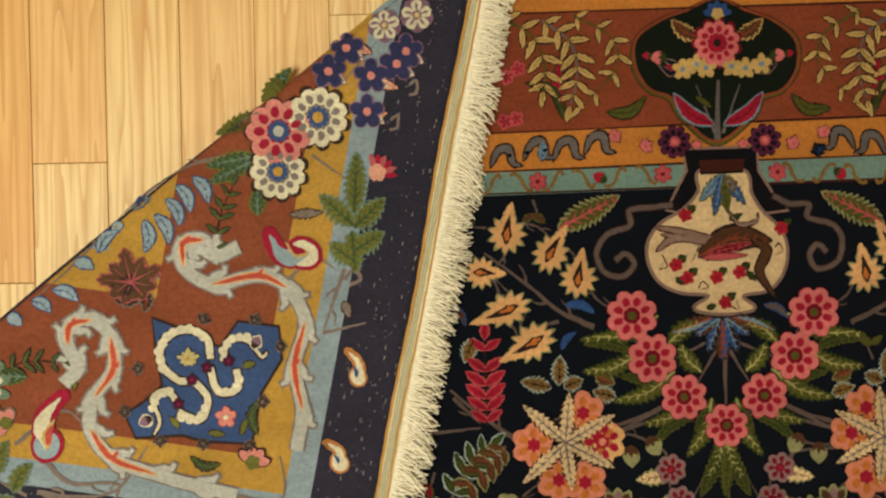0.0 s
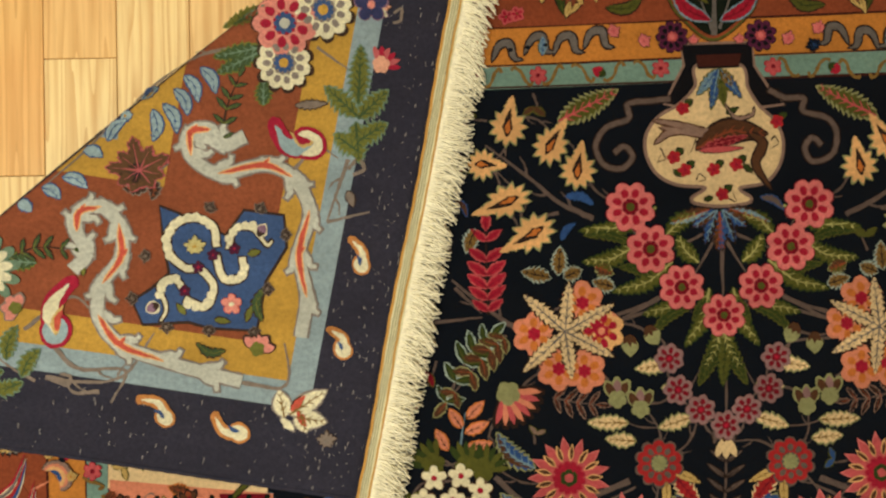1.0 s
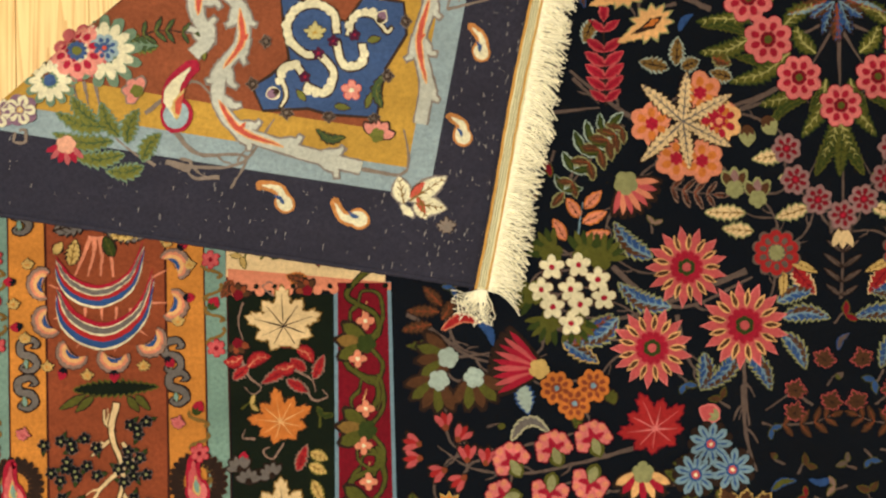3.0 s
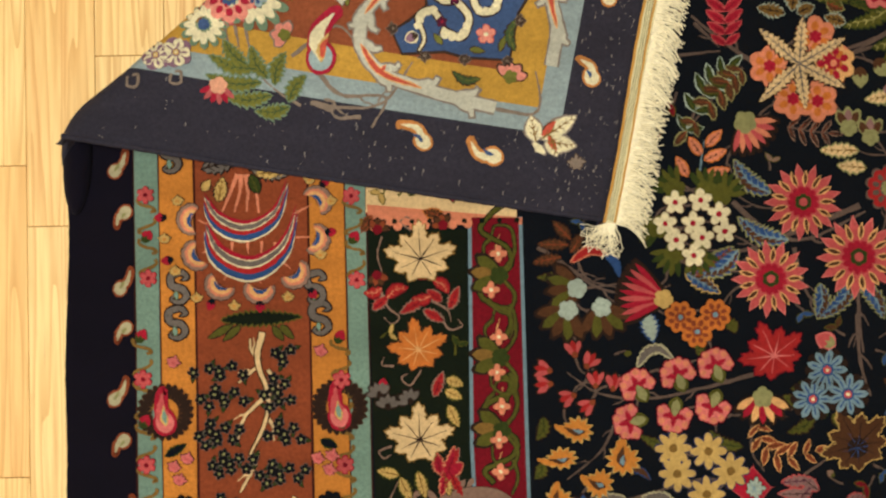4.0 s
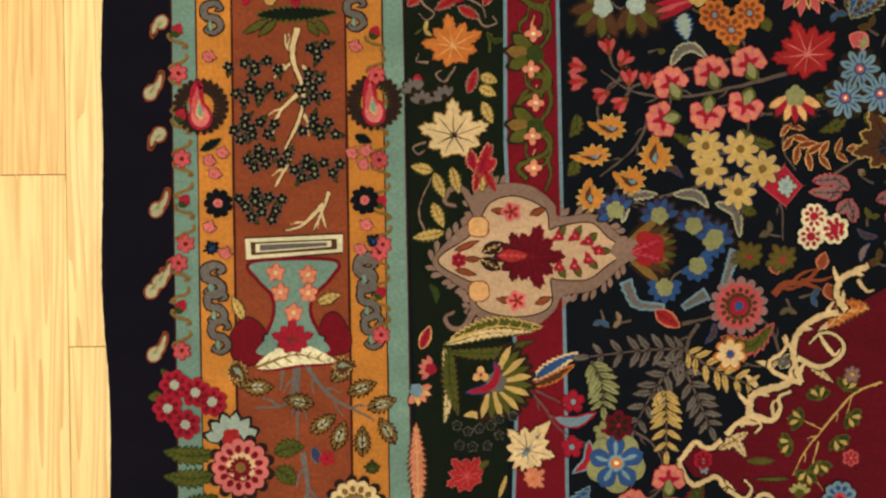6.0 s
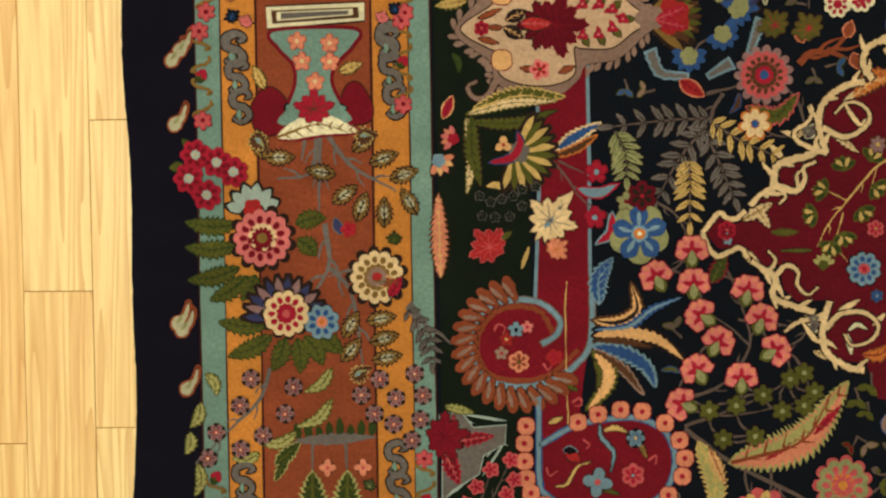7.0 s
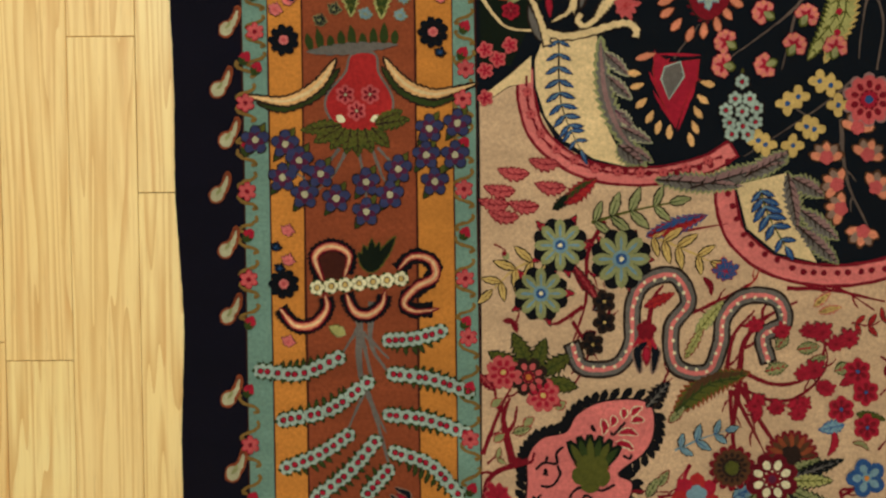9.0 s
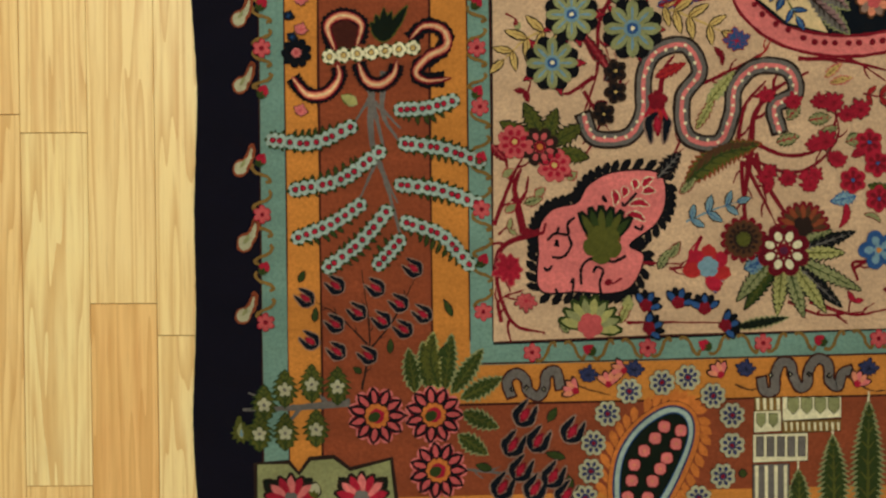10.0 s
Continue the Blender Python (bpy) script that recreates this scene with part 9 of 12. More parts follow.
scroll([(-0.158, -0.207), (-0.155, -0.219), (-0.154, -0.226), (-0.149, -0.231)], 0.0105, "bone", "grey", shape="stem", level=0.8, back=True)
scroll([(-0.174, -0.252), (-0.178, -0.263), (-0.18, -0.271), (-0.186, -0.275)], 0.0105, "bone", "grey", shape="stem", level=0.8, back=True)
scroll([(-0.172, -0.252), (-0.164, -0.261), (-0.161, -0.268), (-0.154, -0.27)], 0.0105, "bone", "grey", shape="stem", level=0.8, back=True)
scroll([(-0.163, -0.297), (-0.159, -0.309), (-0.158, -0.316), (-0.152, -0.32)], 0.0105, "bone", "grey", shape="stem", level=0.8, back=True)
scroll([(-0.227, -0.129), (-0.25, -0.138), (-0.264, -0.121), (-0.284, -0.124), (-0.285, -0.148), (-0.256, -0.168), (-0.208, -0.16), (-0.178, -0.173), (-0.16, -0.21), (-0.172, -0.256), (-0.165, -0.301), (-0.172, -0.345)], 0.0131, "bone", "", shape="band", level=1.8, back=True)
scroll([(-0.264, -0.121), (-0.284, -0.124), (-0.285, -0.148)], 0.0055, "red", "peach", shape="leaf", level=2.4, back=True)
leaf((-0.284, -0.124), (-0.277, -0.116), 0.0039, "red", "peach", jag=0, level=2.5, back=True)
scroll([(-0.256, -0.168), (-0.208, -0.16), (-0.178, -0.173)], 0.0055, "red", "peach", shape="leaf", level=2.4, back=True)
leaf((-0.208, -0.16), (-0.202, -0.152), 0.0039, "red", "peach", jag=0, level=2.5, back=True)
scroll([(-0.16, -0.21), (-0.172, -0.256), (-0.165, -0.301)], 0.0055, "red", "peach", shape="leaf", level=2.4, back=True)
leaf((-0.172, -0.256), (-0.166, -0.248), 0.0039, "red", "peach", jag=0, level=2.5, back=True)
boteh((-0.431, -0.338), (-0.415, -0.282), 0.0354, "sky", "crimson", "red", ring="ivory", bend=0.2, back=True)
stem([(-0.236, -0.392), (-0.196, -0.399), (-0.185, -0.384), (-0.19, -0.35)], 0.0046, "stem", back=True)
stem([(-0.435, -0.348), (-0.41, -0.374), (-0.36, -0.377), (-0.376, -0.411)], 0.0057, "stem", twigs=1, back=True)
stem([(-0.388, -0.399), (-0.415, -0.399), (-0.424, -0.385)], 0.0046, "stem", back=True)
stem([(-0.464, -0.331), (-0.415, -0.297), (-0.388, -0.32)], 0.0046, "stem", back=True)
leaf((-0.191, -0.43), (-0.196, -0.401), 0.0206, "ivory", "grey", jag=0, back=True)
leaf((-0.185, -0.427), (-0.145, -0.402), 0.0206, "ivory", "grey", jag=0, back=True)
leaf((-0.179, -0.43), (-0.146, -0.436), 0.0206, "ivory", "grey", jag=0, back=True)
leaf((-0.185, -0.435), (-0.191, -0.441), 0.0206, "ivory", "grey", jag=0, back=True)
leaf((-0.174, -0.424), (-0.168, -0.447), 0.0206, "ivory", "grey", jag=0, back=True)
leaf((-0.184, -0.424), (-0.168, -0.407), 0.0091, "red", "", jag=0, back=True)
leaf((-0.177, -0.424), (-0.168, -0.441), 0.0091, "red", "", jag=0, back=True)
maple((-0.146, -0.456), 0.0114, a=90, col="stem", vein="grey", back=True)
boteh((-0.106, -0.272), (-0.115, -0.242), 0.0206, "ivory", "orange", "blue", bend=-0.2, back=True)
boteh((-0.127, -0.362), (-0.139, -0.338), 0.0217, "ivory", "orange", "blue", bend=-0.25, back=True)
boteh((-0.317, -0.431), (-0.344, -0.408), 0.0217, "ivory", "orange", "blue", bend=-0.25, back=True)
boteh((-0.236, -0.446), (-0.265, -0.428), 0.0229, "ivory", "orange", "blue", bend=0.25, back=True)
leaf((-0.213, -0.327), (-0.21, -0.29), 0.0126, "leafgreen", "", jag=0.3, bend=0.2, back=True)
leaf((-0.253, -0.358), (-0.284, -0.349), 0.0114, "leafgreen", "", jag=0.3, bend=0.2, back=True)
fanflower((-0.219, -0.358), 0.0194, a=70, spread=120, n=4, col="pink", cup="olive", edge="umber", back=True)
sprig([(-0.477, -0.256), (-0.447, -0.244), (-0.406, -0.247)], 0.0149, n=5, col="leafgreen", stemcol="umber", lw=0.35, back=True)
leaf((-0.401, -0.275), (-0.401, -0.263), 0.0057, "olive", "", back=True)
leaf((-0.33, -0.173), (-0.356, -0.183), 0.0149, "umber", "stem", jag=0.1, bend=0.2, back=True)
leaf((-0.33, -0.173), (-0.309, -0.156), 0.0149, "umber", "stem", jag=0.1, bend=0.2, back=True)
leaf((-0.33, -0.173), (-0.327, -0.195), 0.0149, "umber", "stem", jag=0.1, bend=0.2, back=True)
leaf((-0.33, -0.173), (-0.349, -0.15), 0.0149, "umber", "stem", jag=0.1, bend=0.2, back=True)
leaf((-0.203, 0.01), (-0.249, -0.01), 0.0194, "leafgreen", "olive", "sage", jag=0.4, back=True)
leaf((-0.2, 0.023), (-0.171, 0.057), 0.0194, "leafgreen", "olive", "sage", jag=0.4, back=True)
leaf((-0.207, -0.035), (-0.258, -0.045), 0.0194, "leafgreen", "olive", "sage", jag=0.4, back=True)
leaf((-0.21, -0.04), (-0.255, -0.062), 0.0194, "leafgreen", "olive", "sage", jag=0.4, back=True)
leaf((-0.207, -0.096), (-0.206, -0.068), 0.0194, "leafgreen", "olive", "sage", jag=0.4, back=True)
stem([(-0.21, -0.035), (-0.26, -0.039), (-0.309, -0.06), (-0.349, -0.093), (-0.39, -0.138), (-0.44, -0.181)], 0.0040, "stem", twigs=3, back=True)
leaf((-0.396, -0.143), (-0.377, -0.149), 0.0126, "sky", "blue", jag=0, bend=0.15, back=True)
leaf((-0.418, -0.17), (-0.394, -0.182), 0.0126, "sky", "blue", jag=0, bend=0.15, back=True)
leaf((-0.44, -0.181), (-0.422, -0.193), 0.0126, "sky", "blue", jag=0, bend=0.15, back=True)
leaf((-0.466, -0.197), (-0.452, -0.206), 0.0126, "sky", "blue", jag=0, bend=0.15, back=True)
leaf((-0.323, -0.1), (-0.324, -0.133), 0.0126, "sky", "blue", jag=0, bend=0.15, back=True)
leaf((-0.312, -0.094), (-0.299, -0.125), 0.0126, "sky", "blue", jag=0, bend=0.15, back=True)
leaf((-0.3, -0.078), (-0.287, -0.106), 0.0126, "sky", "blue", jag=0, bend=0.15, back=True)
leaf((-0.289, -0.064), (-0.276, -0.092), 0.0126, "sky", "blue", jag=0, bend=0.15, back=True)
leaf((-0.272, -0.056), (-0.257, -0.083), 0.0126, "sky", "blue", jag=0, bend=0.15, back=True)
leaf((-0.356, -0.11), (-0.345, -0.105), 0.0126, "sky", "blue", jag=0, bend=0.15, back=True)
leaf((-0.371, -0.132), (-0.351, -0.11), 0.0126, "sky", "blue", jag=0, bend=0.15, back=True)
leaf((-0.334, -0.088), (-0.317, -0.077), 0.0126, "sky", "blue", jag=0, bend=0.15, back=True)
sprig([(-0.252, -0.135), (-0.245, -0.096), (-0.23, -0.062)], 0.0149, n=5, col="leafgreen", stemcol="umber", lw=0.35, back=True)
starflower((-0.07, 0.098), 0.0171, n=5, col="ivory", mid="mauve", heart="straw", edge="mauve", a=20, back=True)
starflower((-0.036, 0.108), 0.0171, n=5, col="ivory", mid="mauve", heart="straw", edge="mauve", a=20, back=True)
leaf((-0.085, 0.042), (-0.057, 0.033), 0.0114, "salmon", "", jag=0, back=True)
leaf((-0.054, 0.072), (-0.031, 0.061), 0.0114, "salmon", "", jag=0, back=True)
leaf((-0.092, 0.006), (-0.069, 0.007), 0.0114, "salmon", "", jag=0, back=True)
leaf((-0.104, 0.078), (-0.084, 0.07), 0.0114, "salmon", "", jag=0, back=True)
leaf((-0.13, 0.054), (-0.113, 0.042), 0.0114, "salmon", "", jag=0, back=True)
scroll([(-0.066, -0), (-0.058, 0.005), (-0.059, -0.007), (-0.067, -0.01)], 0.0029, "stem", "", back=True)
scroll([(-0.046, 0.036), (-0.038, 0.041), (-0.038, 0.029), (-0.046, 0.026)], 0.0029, "stem", "", back=True)
fanflower((-0.082, -0.056), 0.0229, a=50, spread=110, n=6, col="crimson", tip="rose", cup="salmon", back=True)
leaf((-0.119, -0.189), (-0.113, -0.206), 0.0114, "stem", "", back=True)
leaf((-0.173, -0.097), (-0.139, -0.095), 0.0114, "stem", "", back=True)
stem([(-0.118, -0.155), (-0.13, -0.188), (-0.142, -0.222)], 0.0051, "stem", twigs=2, back=True)
stem([(-0.142, -0.222), (-0.096, -0.212)], 0.0040, "stem", back=True)
stem([(-0.149, -0.035), (-0.116, -0.059)], 0.0034, "stem", back=True)
stem([(-0.113, 0.042), (-0.079, 0.081)], 0.0023, "stem", back=True)
stem([(-0.186, -0.176), (-0.152, -0.143), (-0.129, -0.154)], 0.0040, "stem", back=True)
scroll([(-0.118, -0.166), (-0.107, -0.155), (-0.101, -0.166), (-0.113, -0.172)], 0.0040, "stem", "", back=True)
daisy((-0.502, -0.266), 0.0366, n=13, col="ivory", heart="blue", edge="sage", sx=1.8, back=True)
rosette((-0.502, -0.263), 0.0142, n=8, col="sky", inner="blue", heart="red", back=True)
rosette((-0.53, -0.266), 0.0295, n=10, col="pink", inner="crimson", heart="olive", mid="blue", edge="rose", back=True)
daisy((-0.558, -0.297), 0.0260, n=12, col="ivory", heart="blue", edge="sage", sx=1.8, back=True)
stem([(-0.536, -0.297), (-0.532, -0.322)], 0.0041, "stem", back=True)
stem([(-0.525, -0.297), (-0.521, -0.322)], 0.0041, "stem", back=True)
stem([(-0.514, -0.297), (-0.51, -0.322)], 0.0041, "stem", back=True)
leaf((-0.503, -0.345), (-0.553, -0.331), 0.0195, "olive", "sage", "leafgreen", jag=0.45, bend=0.1, back=True)
leaf((-0.498, -0.36), (-0.557, -0.352), 0.0195, "olive", "sage", "leafgreen", jag=0.45, bend=0.1, back=True)
leaf((-0.487, -0.374), (-0.539, -0.375), 0.0195, "olive", "sage", "leafgreen", jag=0.45, bend=0.1, back=True)
leaf((-0.491, -0.355), (-0.508, -0.32), 0.0195, "olive", "sage", "leafgreen", jag=0.45, bend=0.1, back=True)
leaf((-0.483, -0.362), (-0.471, -0.327), 0.0195, "olive", "sage", "leafgreen", jag=0.45, bend=0.1, back=True)
leaf((-0.468, -0.381), (-0.449, -0.352), 0.0195, "olive", "sage", "leafgreen", jag=0.45, bend=0.1, back=True)
leaf((-0.468, -0.387), (-0.505, -0.392), 0.0195, "olive", "sage", "leafgreen", jag=0.45, bend=0.1, back=True)
leaf((-0.514, -0.34), (-0.537, -0.314), 0.0195, "olive", "sage", "leafgreen", jag=0.45, bend=0.1, back=True)
stem([(-0.455, -0.386), (-0.483, -0.368), (-0.507, -0.343)], 0.0037, "stem", back=True)
fanflower((-0.544, -0.362), 0.0236, a=-100, spread=110, n=6, col="crimson", tip="rose", cup="salmon", back=True)
starflower((-0.588, -0.328), 0.0165, n=5, col="ivory", mid="mauve", heart="straw", edge="mauve", back=True)
starflower((-0.61, -0.331), 0.0165, n=5, col="ivory", mid="mauve", heart="straw", edge="mauve", back=True)
scroll([(-0.594, -0.351), (-0.595, -0.361), (-0.585, -0.361), (-0.584, -0.349), (-0.59, -0.349)], 0.0030, "stem", "", back=True)
scroll([(-0.641, -0.354), (-0.64, -0.365), (-0.631, -0.365), (-0.629, -0.353), (-0.636, -0.353)], 0.0030, "stem", "", back=True)
leaf((-0.449, -0.26), (-0.482, -0.257), 0.0201, "leafgreen", "olive", "sage", jag=0.4, back=True)
stem([(-0.444, -0.382), (-0.41, -0.388), (-0.363, -0.383), (-0.328, -0.337)], 0.0053, "stem", twigs=2, back=True)
scroll([(-0.438, -0.385), (-0.421, -0.391), (-0.418, -0.382), (-0.429, -0.379)], 0.0035, "stem", "", back=True)
fanflower((-0.47, -0.308), 0.0165, a=150, spread=150, n=4, col="pink", cup="olive", edge="stem", back=True)
panel([(-0.335, -1.258),(-0.320, -1.232),(-0.289, -1.220),(-0.255, -1.225),(-0.236, -1.242),(-0.235, -1.191),(-0.201, -1.191),(-0.202, -1.266),(-0.209, -1.308),(-0.214, -1.351),(-0.261, -1.390),(-0.261, -1.331),(-0.253, -1.314),(-0.292, -1.317),(-0.323, -1.307),(-0.336, -1.284)], "wine", smooth=0, level=-0.25)
rays((-0.282, -1.270), 0.0502, 0.0806, 95, 318, n=19, col="rust", edge="umber", w=0.0165)
rays((-0.282, -1.270), 0.0555, 0.0740, 98, 315, n=19, col="taupe", w=0.0059)
scroll([(-0.244, -1.257),(-0.248, -1.240),(-0.269, -1.228),(-0.295, -1.226),(-0.318, -1.239),(-0.331, -1.262),(-0.330, -1.286),(-0.315, -1.306),(-0.286, -1.313),(-0.250, -1.307),(-0.223, -1.289),(-0.208, -1.266)], 0.0073, "rust", "", teeth=30, jag=0.5, level=0.15)
scroll([(-0.257, -1.270),(-0.241, -1.260),(-0.236, -1.244),(-0.251, -1.227),(-0.272, -1.219),(-0.298, -1.220),(-0.323, -1.230),(-0.339, -1.256),(-0.337, -1.288),(-0.322, -1.309),(-0.289, -1.319),(-0.250, -1.314),(-0.218, -1.294),(-0.201, -1.266),(-0.199, -1.191)], 0.0053, "sky", "grey", level=0.4)
scroll([(-0.228, -1.198),(-0.230, -1.230),(-0.229, -1.315),(-0.227, -1.367)], 0.0013, "straw", "", level=0.4)
daisy((-0.287, -1.253), 0.0092, n=5, col="sky", heart="navy", edge="umber")
daisy((-0.274, -1.250), 0.0073, n=5, col="pink", heart="crimson")
daisy((-0.298, -1.264), 0.0079, n=5, col="red", heart="straw")
rosette((-0.284, -1.290), 0.0106, n=6, col="salmon", inner="rust", heart="olive")
rosette((-0.243, -1.285), 0.0079, n=5, col="red", inner="crimson", heart="wine")
daisy((-0.304, -1.280), 0.0079, n=5, col="taupe", heart="crimson")
scroll([(-0.312, -1.254),(-0.308, -1.247),(-0.300, -1.250),(-0.302, -1.259)], 0.0026, "rose", "", shape="stem")
scroll([(-0.256, -1.292),(-0.251, -1.300),(-0.246, -1.296)], 0.0026, "rose", "", shape="stem")
scroll([(-0.223, -1.338),(-0.214, -1.333),(-0.212, -1.341),(-0.220, -1.342)], 0.0026, "rose", "", shape="stem")
leaf((-0.229, -1.318),(-0.216, -1.325), 0.0066, "olive", "umber")
panel([(-0.261, -1.340),(-0.261, -1.426),(-0.250, -1.449),(-0.224, -1.461),(-0.164, -1.462),(-0.128, -1.452),(-0.109, -1.427),(-0.106, -1.398),(-0.118, -1.373),(-0.148, -1.359),(-0.184, -1.358),(-0.220, -1.366),(-0.261, -1.388)], "wine", smooth=0, level=-0.1)
for c in ((-0.276, -1.365),(-0.278, -1.385),(-0.278, -1.406),(-0.276, -1.426),(-0.271, -1.443),(-0.255, -1.457),(-0.237, -1.468),(-0.216, -1.474),(-0.195, -1.475),(-0.174, -1.474),(-0.153, -1.470),(-0.132, -1.461),(-0.112, -1.447),(-0.096, -1.425),(-0.093, -1.404),(-0.099, -1.383),(-0.116, -1.363),(-0.142, -1.349),(-0.167, -1.347),(-0.193, -1.352),(-0.216, -1.361)):
    scallop(c, 0.0106)
scroll([(-0.261, -1.331),(-0.261, -1.426),(-0.251, -1.447),(-0.224, -1.462),(-0.164, -1.464),(-0.127, -1.453),(-0.108, -1.428),(-0.105, -1.398),(-0.117, -1.372),(-0.147, -1.357),(-0.184, -1.358),(-0.220, -1.365),(-0.261, -1.388)], 0.0053, "sky", "blue", level=0.9)
scroll([(-0.191, -1.362),(-0.189, -1.379),(-0.175, -1.397),(-0.179, -1.420)], 0.0059, "sky", "umber", shape="leaf", teeth=7, jag=0.4)
leaf((-0.187, -1.371),(-0.158, -1.374), 0.0079, "straw", "umber", bend=0.15)
starflower((-0.150, -1.380), 0.0112, n=6, col="sky", mid="blue", heart="straw")
leaf((-0.145, -1.384),(-0.137, -1.404), 0.0073, "bronze", "umber")
rosette((-0.153, -1.423), 0.0119, n=6, col="rose", inner="crimson", heart="sky")
daisy((-0.194, -1.431), 0.0159, n=4, col="sky", heart="rose", edge="umber", a=80)
leaf((-0.191, -1.438),(-0.168, -1.446), 0.0066, "olive", "umber")
leaf((-0.230, -1.396),(-0.214, -1.406), 0.0132, "red", "umber", jag=0)
leaf((-0.233, -1.393),(-0.217, -1.395), 0.0092, "black", "sky", jag=0)
scroll([(-0.244, -1.436),(-0.229, -1.433),(-0.218, -1.414),(-0.201, -1.407)], 0.0033, "straw", "umber", shape="leaf")
scroll([(-0.253, -1.413),(-0.249, -1.423),(-0.240, -1.418)], 0.0026, "rose", "", shape="stem")
scroll([(-0.135, -1.406),(-0.126, -1.401),(-0.127, -1.411)], 0.0026, "rose", "", shape="stem")
scroll([(-0.210, -1.382),(-0.203, -1.387),(-0.207, -1.393)], 0.0026, "rose", "", shape="stem")
leaf((-0.250, -1.362),(-0.233, -1.355), 0.0073, "straw", "umber")
scroll([(-0.198, -1.243),(-0.171, -1.246),(-0.148, -1.232),(-0.154, -1.202)], 0.0159, "peach", "brown", "umber", shape="leaf", teeth=12, jag=0.45)
scroll([(-0.198, -1.254),(-0.158, -1.251),(-0.130, -1.231),(-0.095, -1.217)], 0.0132, "blue", "navy", "sky", shape="leaf", teeth=14, jag=0.5)
scroll([(-0.198, -1.261),(-0.164, -1.258),(-0.124, -1.266),(-0.093, -1.291)], 0.0159, "peach", "umber", shape="leaf", teeth=15, jag=0.45)
scroll([(-0.197, -1.267),(-0.164, -1.267),(-0.131, -1.275)], 0.0099, "brown", "umber", shape="leaf", teeth=8, jag=0.4)
scroll([(-0.197, -1.273),(-0.164, -1.281),(-0.138, -1.297),(-0.127, -1.319)], 0.0159, "blue", "sky", shape="leaf", teeth=11, jag=0.5)
scroll([(-0.196, -1.278),(-0.164, -1.300),(-0.141, -1.329)], 0.0099, "brown", "taupe", shape="leaf", teeth=8, jag=0.5)
scroll([(-0.197, -1.281),(-0.181, -1.302),(-0.185, -1.323),(-0.205, -1.346)], 0.0172, "peach", "olive", shape="leaf", teeth=12, jag=0.5)
scroll([(-0.197, -1.289),(-0.191, -1.305),(-0.194, -1.325)], 0.0079, "olive", "umber", shape="leaf", teeth=6, jag=0.4)
panel([(-0.372, -1.349),(-0.350, -1.350),(-0.337, -1.367),(-0.299, -1.364),(-0.301, -1.385),(-0.326, -1.399),(-0.331, -1.420),(-0.362, -1.439),(-0.373, -1.452)], "grey", "haze", 0.0013, smooth=0, level=0, teeth=22, tooth="haze", tooth_r=0.0053)
leaf((-0.370, -1.384),(-0.314, -1.376), 0.0172, "wine", "crimson", jag=0.5)
leaf((-0.368, -1.380),(-0.358, -1.350), 0.0132, "wine", "grey", jag=0.3)
leaf((-0.370, -1.395),(-0.354, -1.431), 0.0198, "wine", "crimson", jag=0.3)
leaf((-0.369, -1.341),(-0.337, -1.349), 0.0119, "lime", "olive")
stem([(-0.340, -1.478),(-0.326, -1.445),(-0.317, -1.417)], 0.0026, "stem", twigs=2)
stem([(-0.330, -1.478),(-0.312, -1.442),(-0.295, -1.406)], 0.0026, "stem", twigs=3)
for c in ((-0.317, -1.415),(-0.294, -1.404),(-0.290, -1.427),(-0.334, -1.435),(-0.299, -1.444),(-0.346, -1.455),(-0.310, -1.464),(-0.292, -1.503),(-0.337, -1.569),(-0.351, -1.585),(-0.366, -1.598),(-0.366, -1.574),(-0.366, -1.630)):
    rosette(c, 0.0079, n=5, col="rose", inner="crimson", heart="wine")
rosette((-0.336, -1.529), 0.0092, n=6, col="crimson", inner="wine", heart="rose")
leaf((-0.292, -1.511),(-0.290, -1.536), 0.0079, "crimson", "wine")
leaf((-0.340, -1.519),(-0.323, -1.514), 0.0066, "sage", "umber")
fanflower((-0.368, -1.497), 0.0383, a=38, spread=120, n=5, col="salmon", tip="orange", cup="red", edge="rust", cupsize=0.2)
scroll([(-0.366, -1.471),(-0.351, -1.481),(-0.355, -1.497),(-0.366, -1.504)], 0.0046, "red", "peach", shape="stem")
stem([(-0.369, -1.514),(-0.355, -1.534),(-0.337, -1.549),(-0.300, -1.552)], 0.0046, "cream", "umber")
scroll([(-0.293, -1.568),(-0.302, -1.538),(-0.315, -1.512),(-0.333, -1.506),(-0.371, -1.505)], 0.0092, "cream", "umber", shape="stem", teeth=14, jag=0.4, level=2)
scroll([(-0.300, -1.564),(-0.309, -1.544),(-0.315, -1.524)], 0.0079, "grey", "umber", shape="leaf", level=1)
scroll([(-0.289, -1.543),(-0.265, -1.526),(-0.262, -1.492),(-0.273, -1.477),(-0.297, -1.477),(-0.318, -1.489),(-0.335, -1.498)], 0.0099, "cream", "umber", shape="leaf", teeth=16, jag=0.4, level=2)
scroll([(-0.326, -1.495),(-0.334, -1.500),(-0.336, -1.492)], 0.0059, "peach", "umber", level=2)
scroll([(-0.290, -1.485),(-0.269, -1.490),(-0.266, -1.505)], 0.0059, "grey", "umber", shape="leaf", level=1)
scroll([(-0.262, -1.533),(-0.262, -1.502),(-0.258, -1.480),(-0.246, -1.468)], 0.0139, "cream", "umber", shape="leaf", teeth=8, jag=0.4, level=2)
scroll([(-0.246, -1.473),(-0.248, -1.498),(-0.254, -1.526)], 0.0106, "grey", "umber", shape="leaf", level=1)
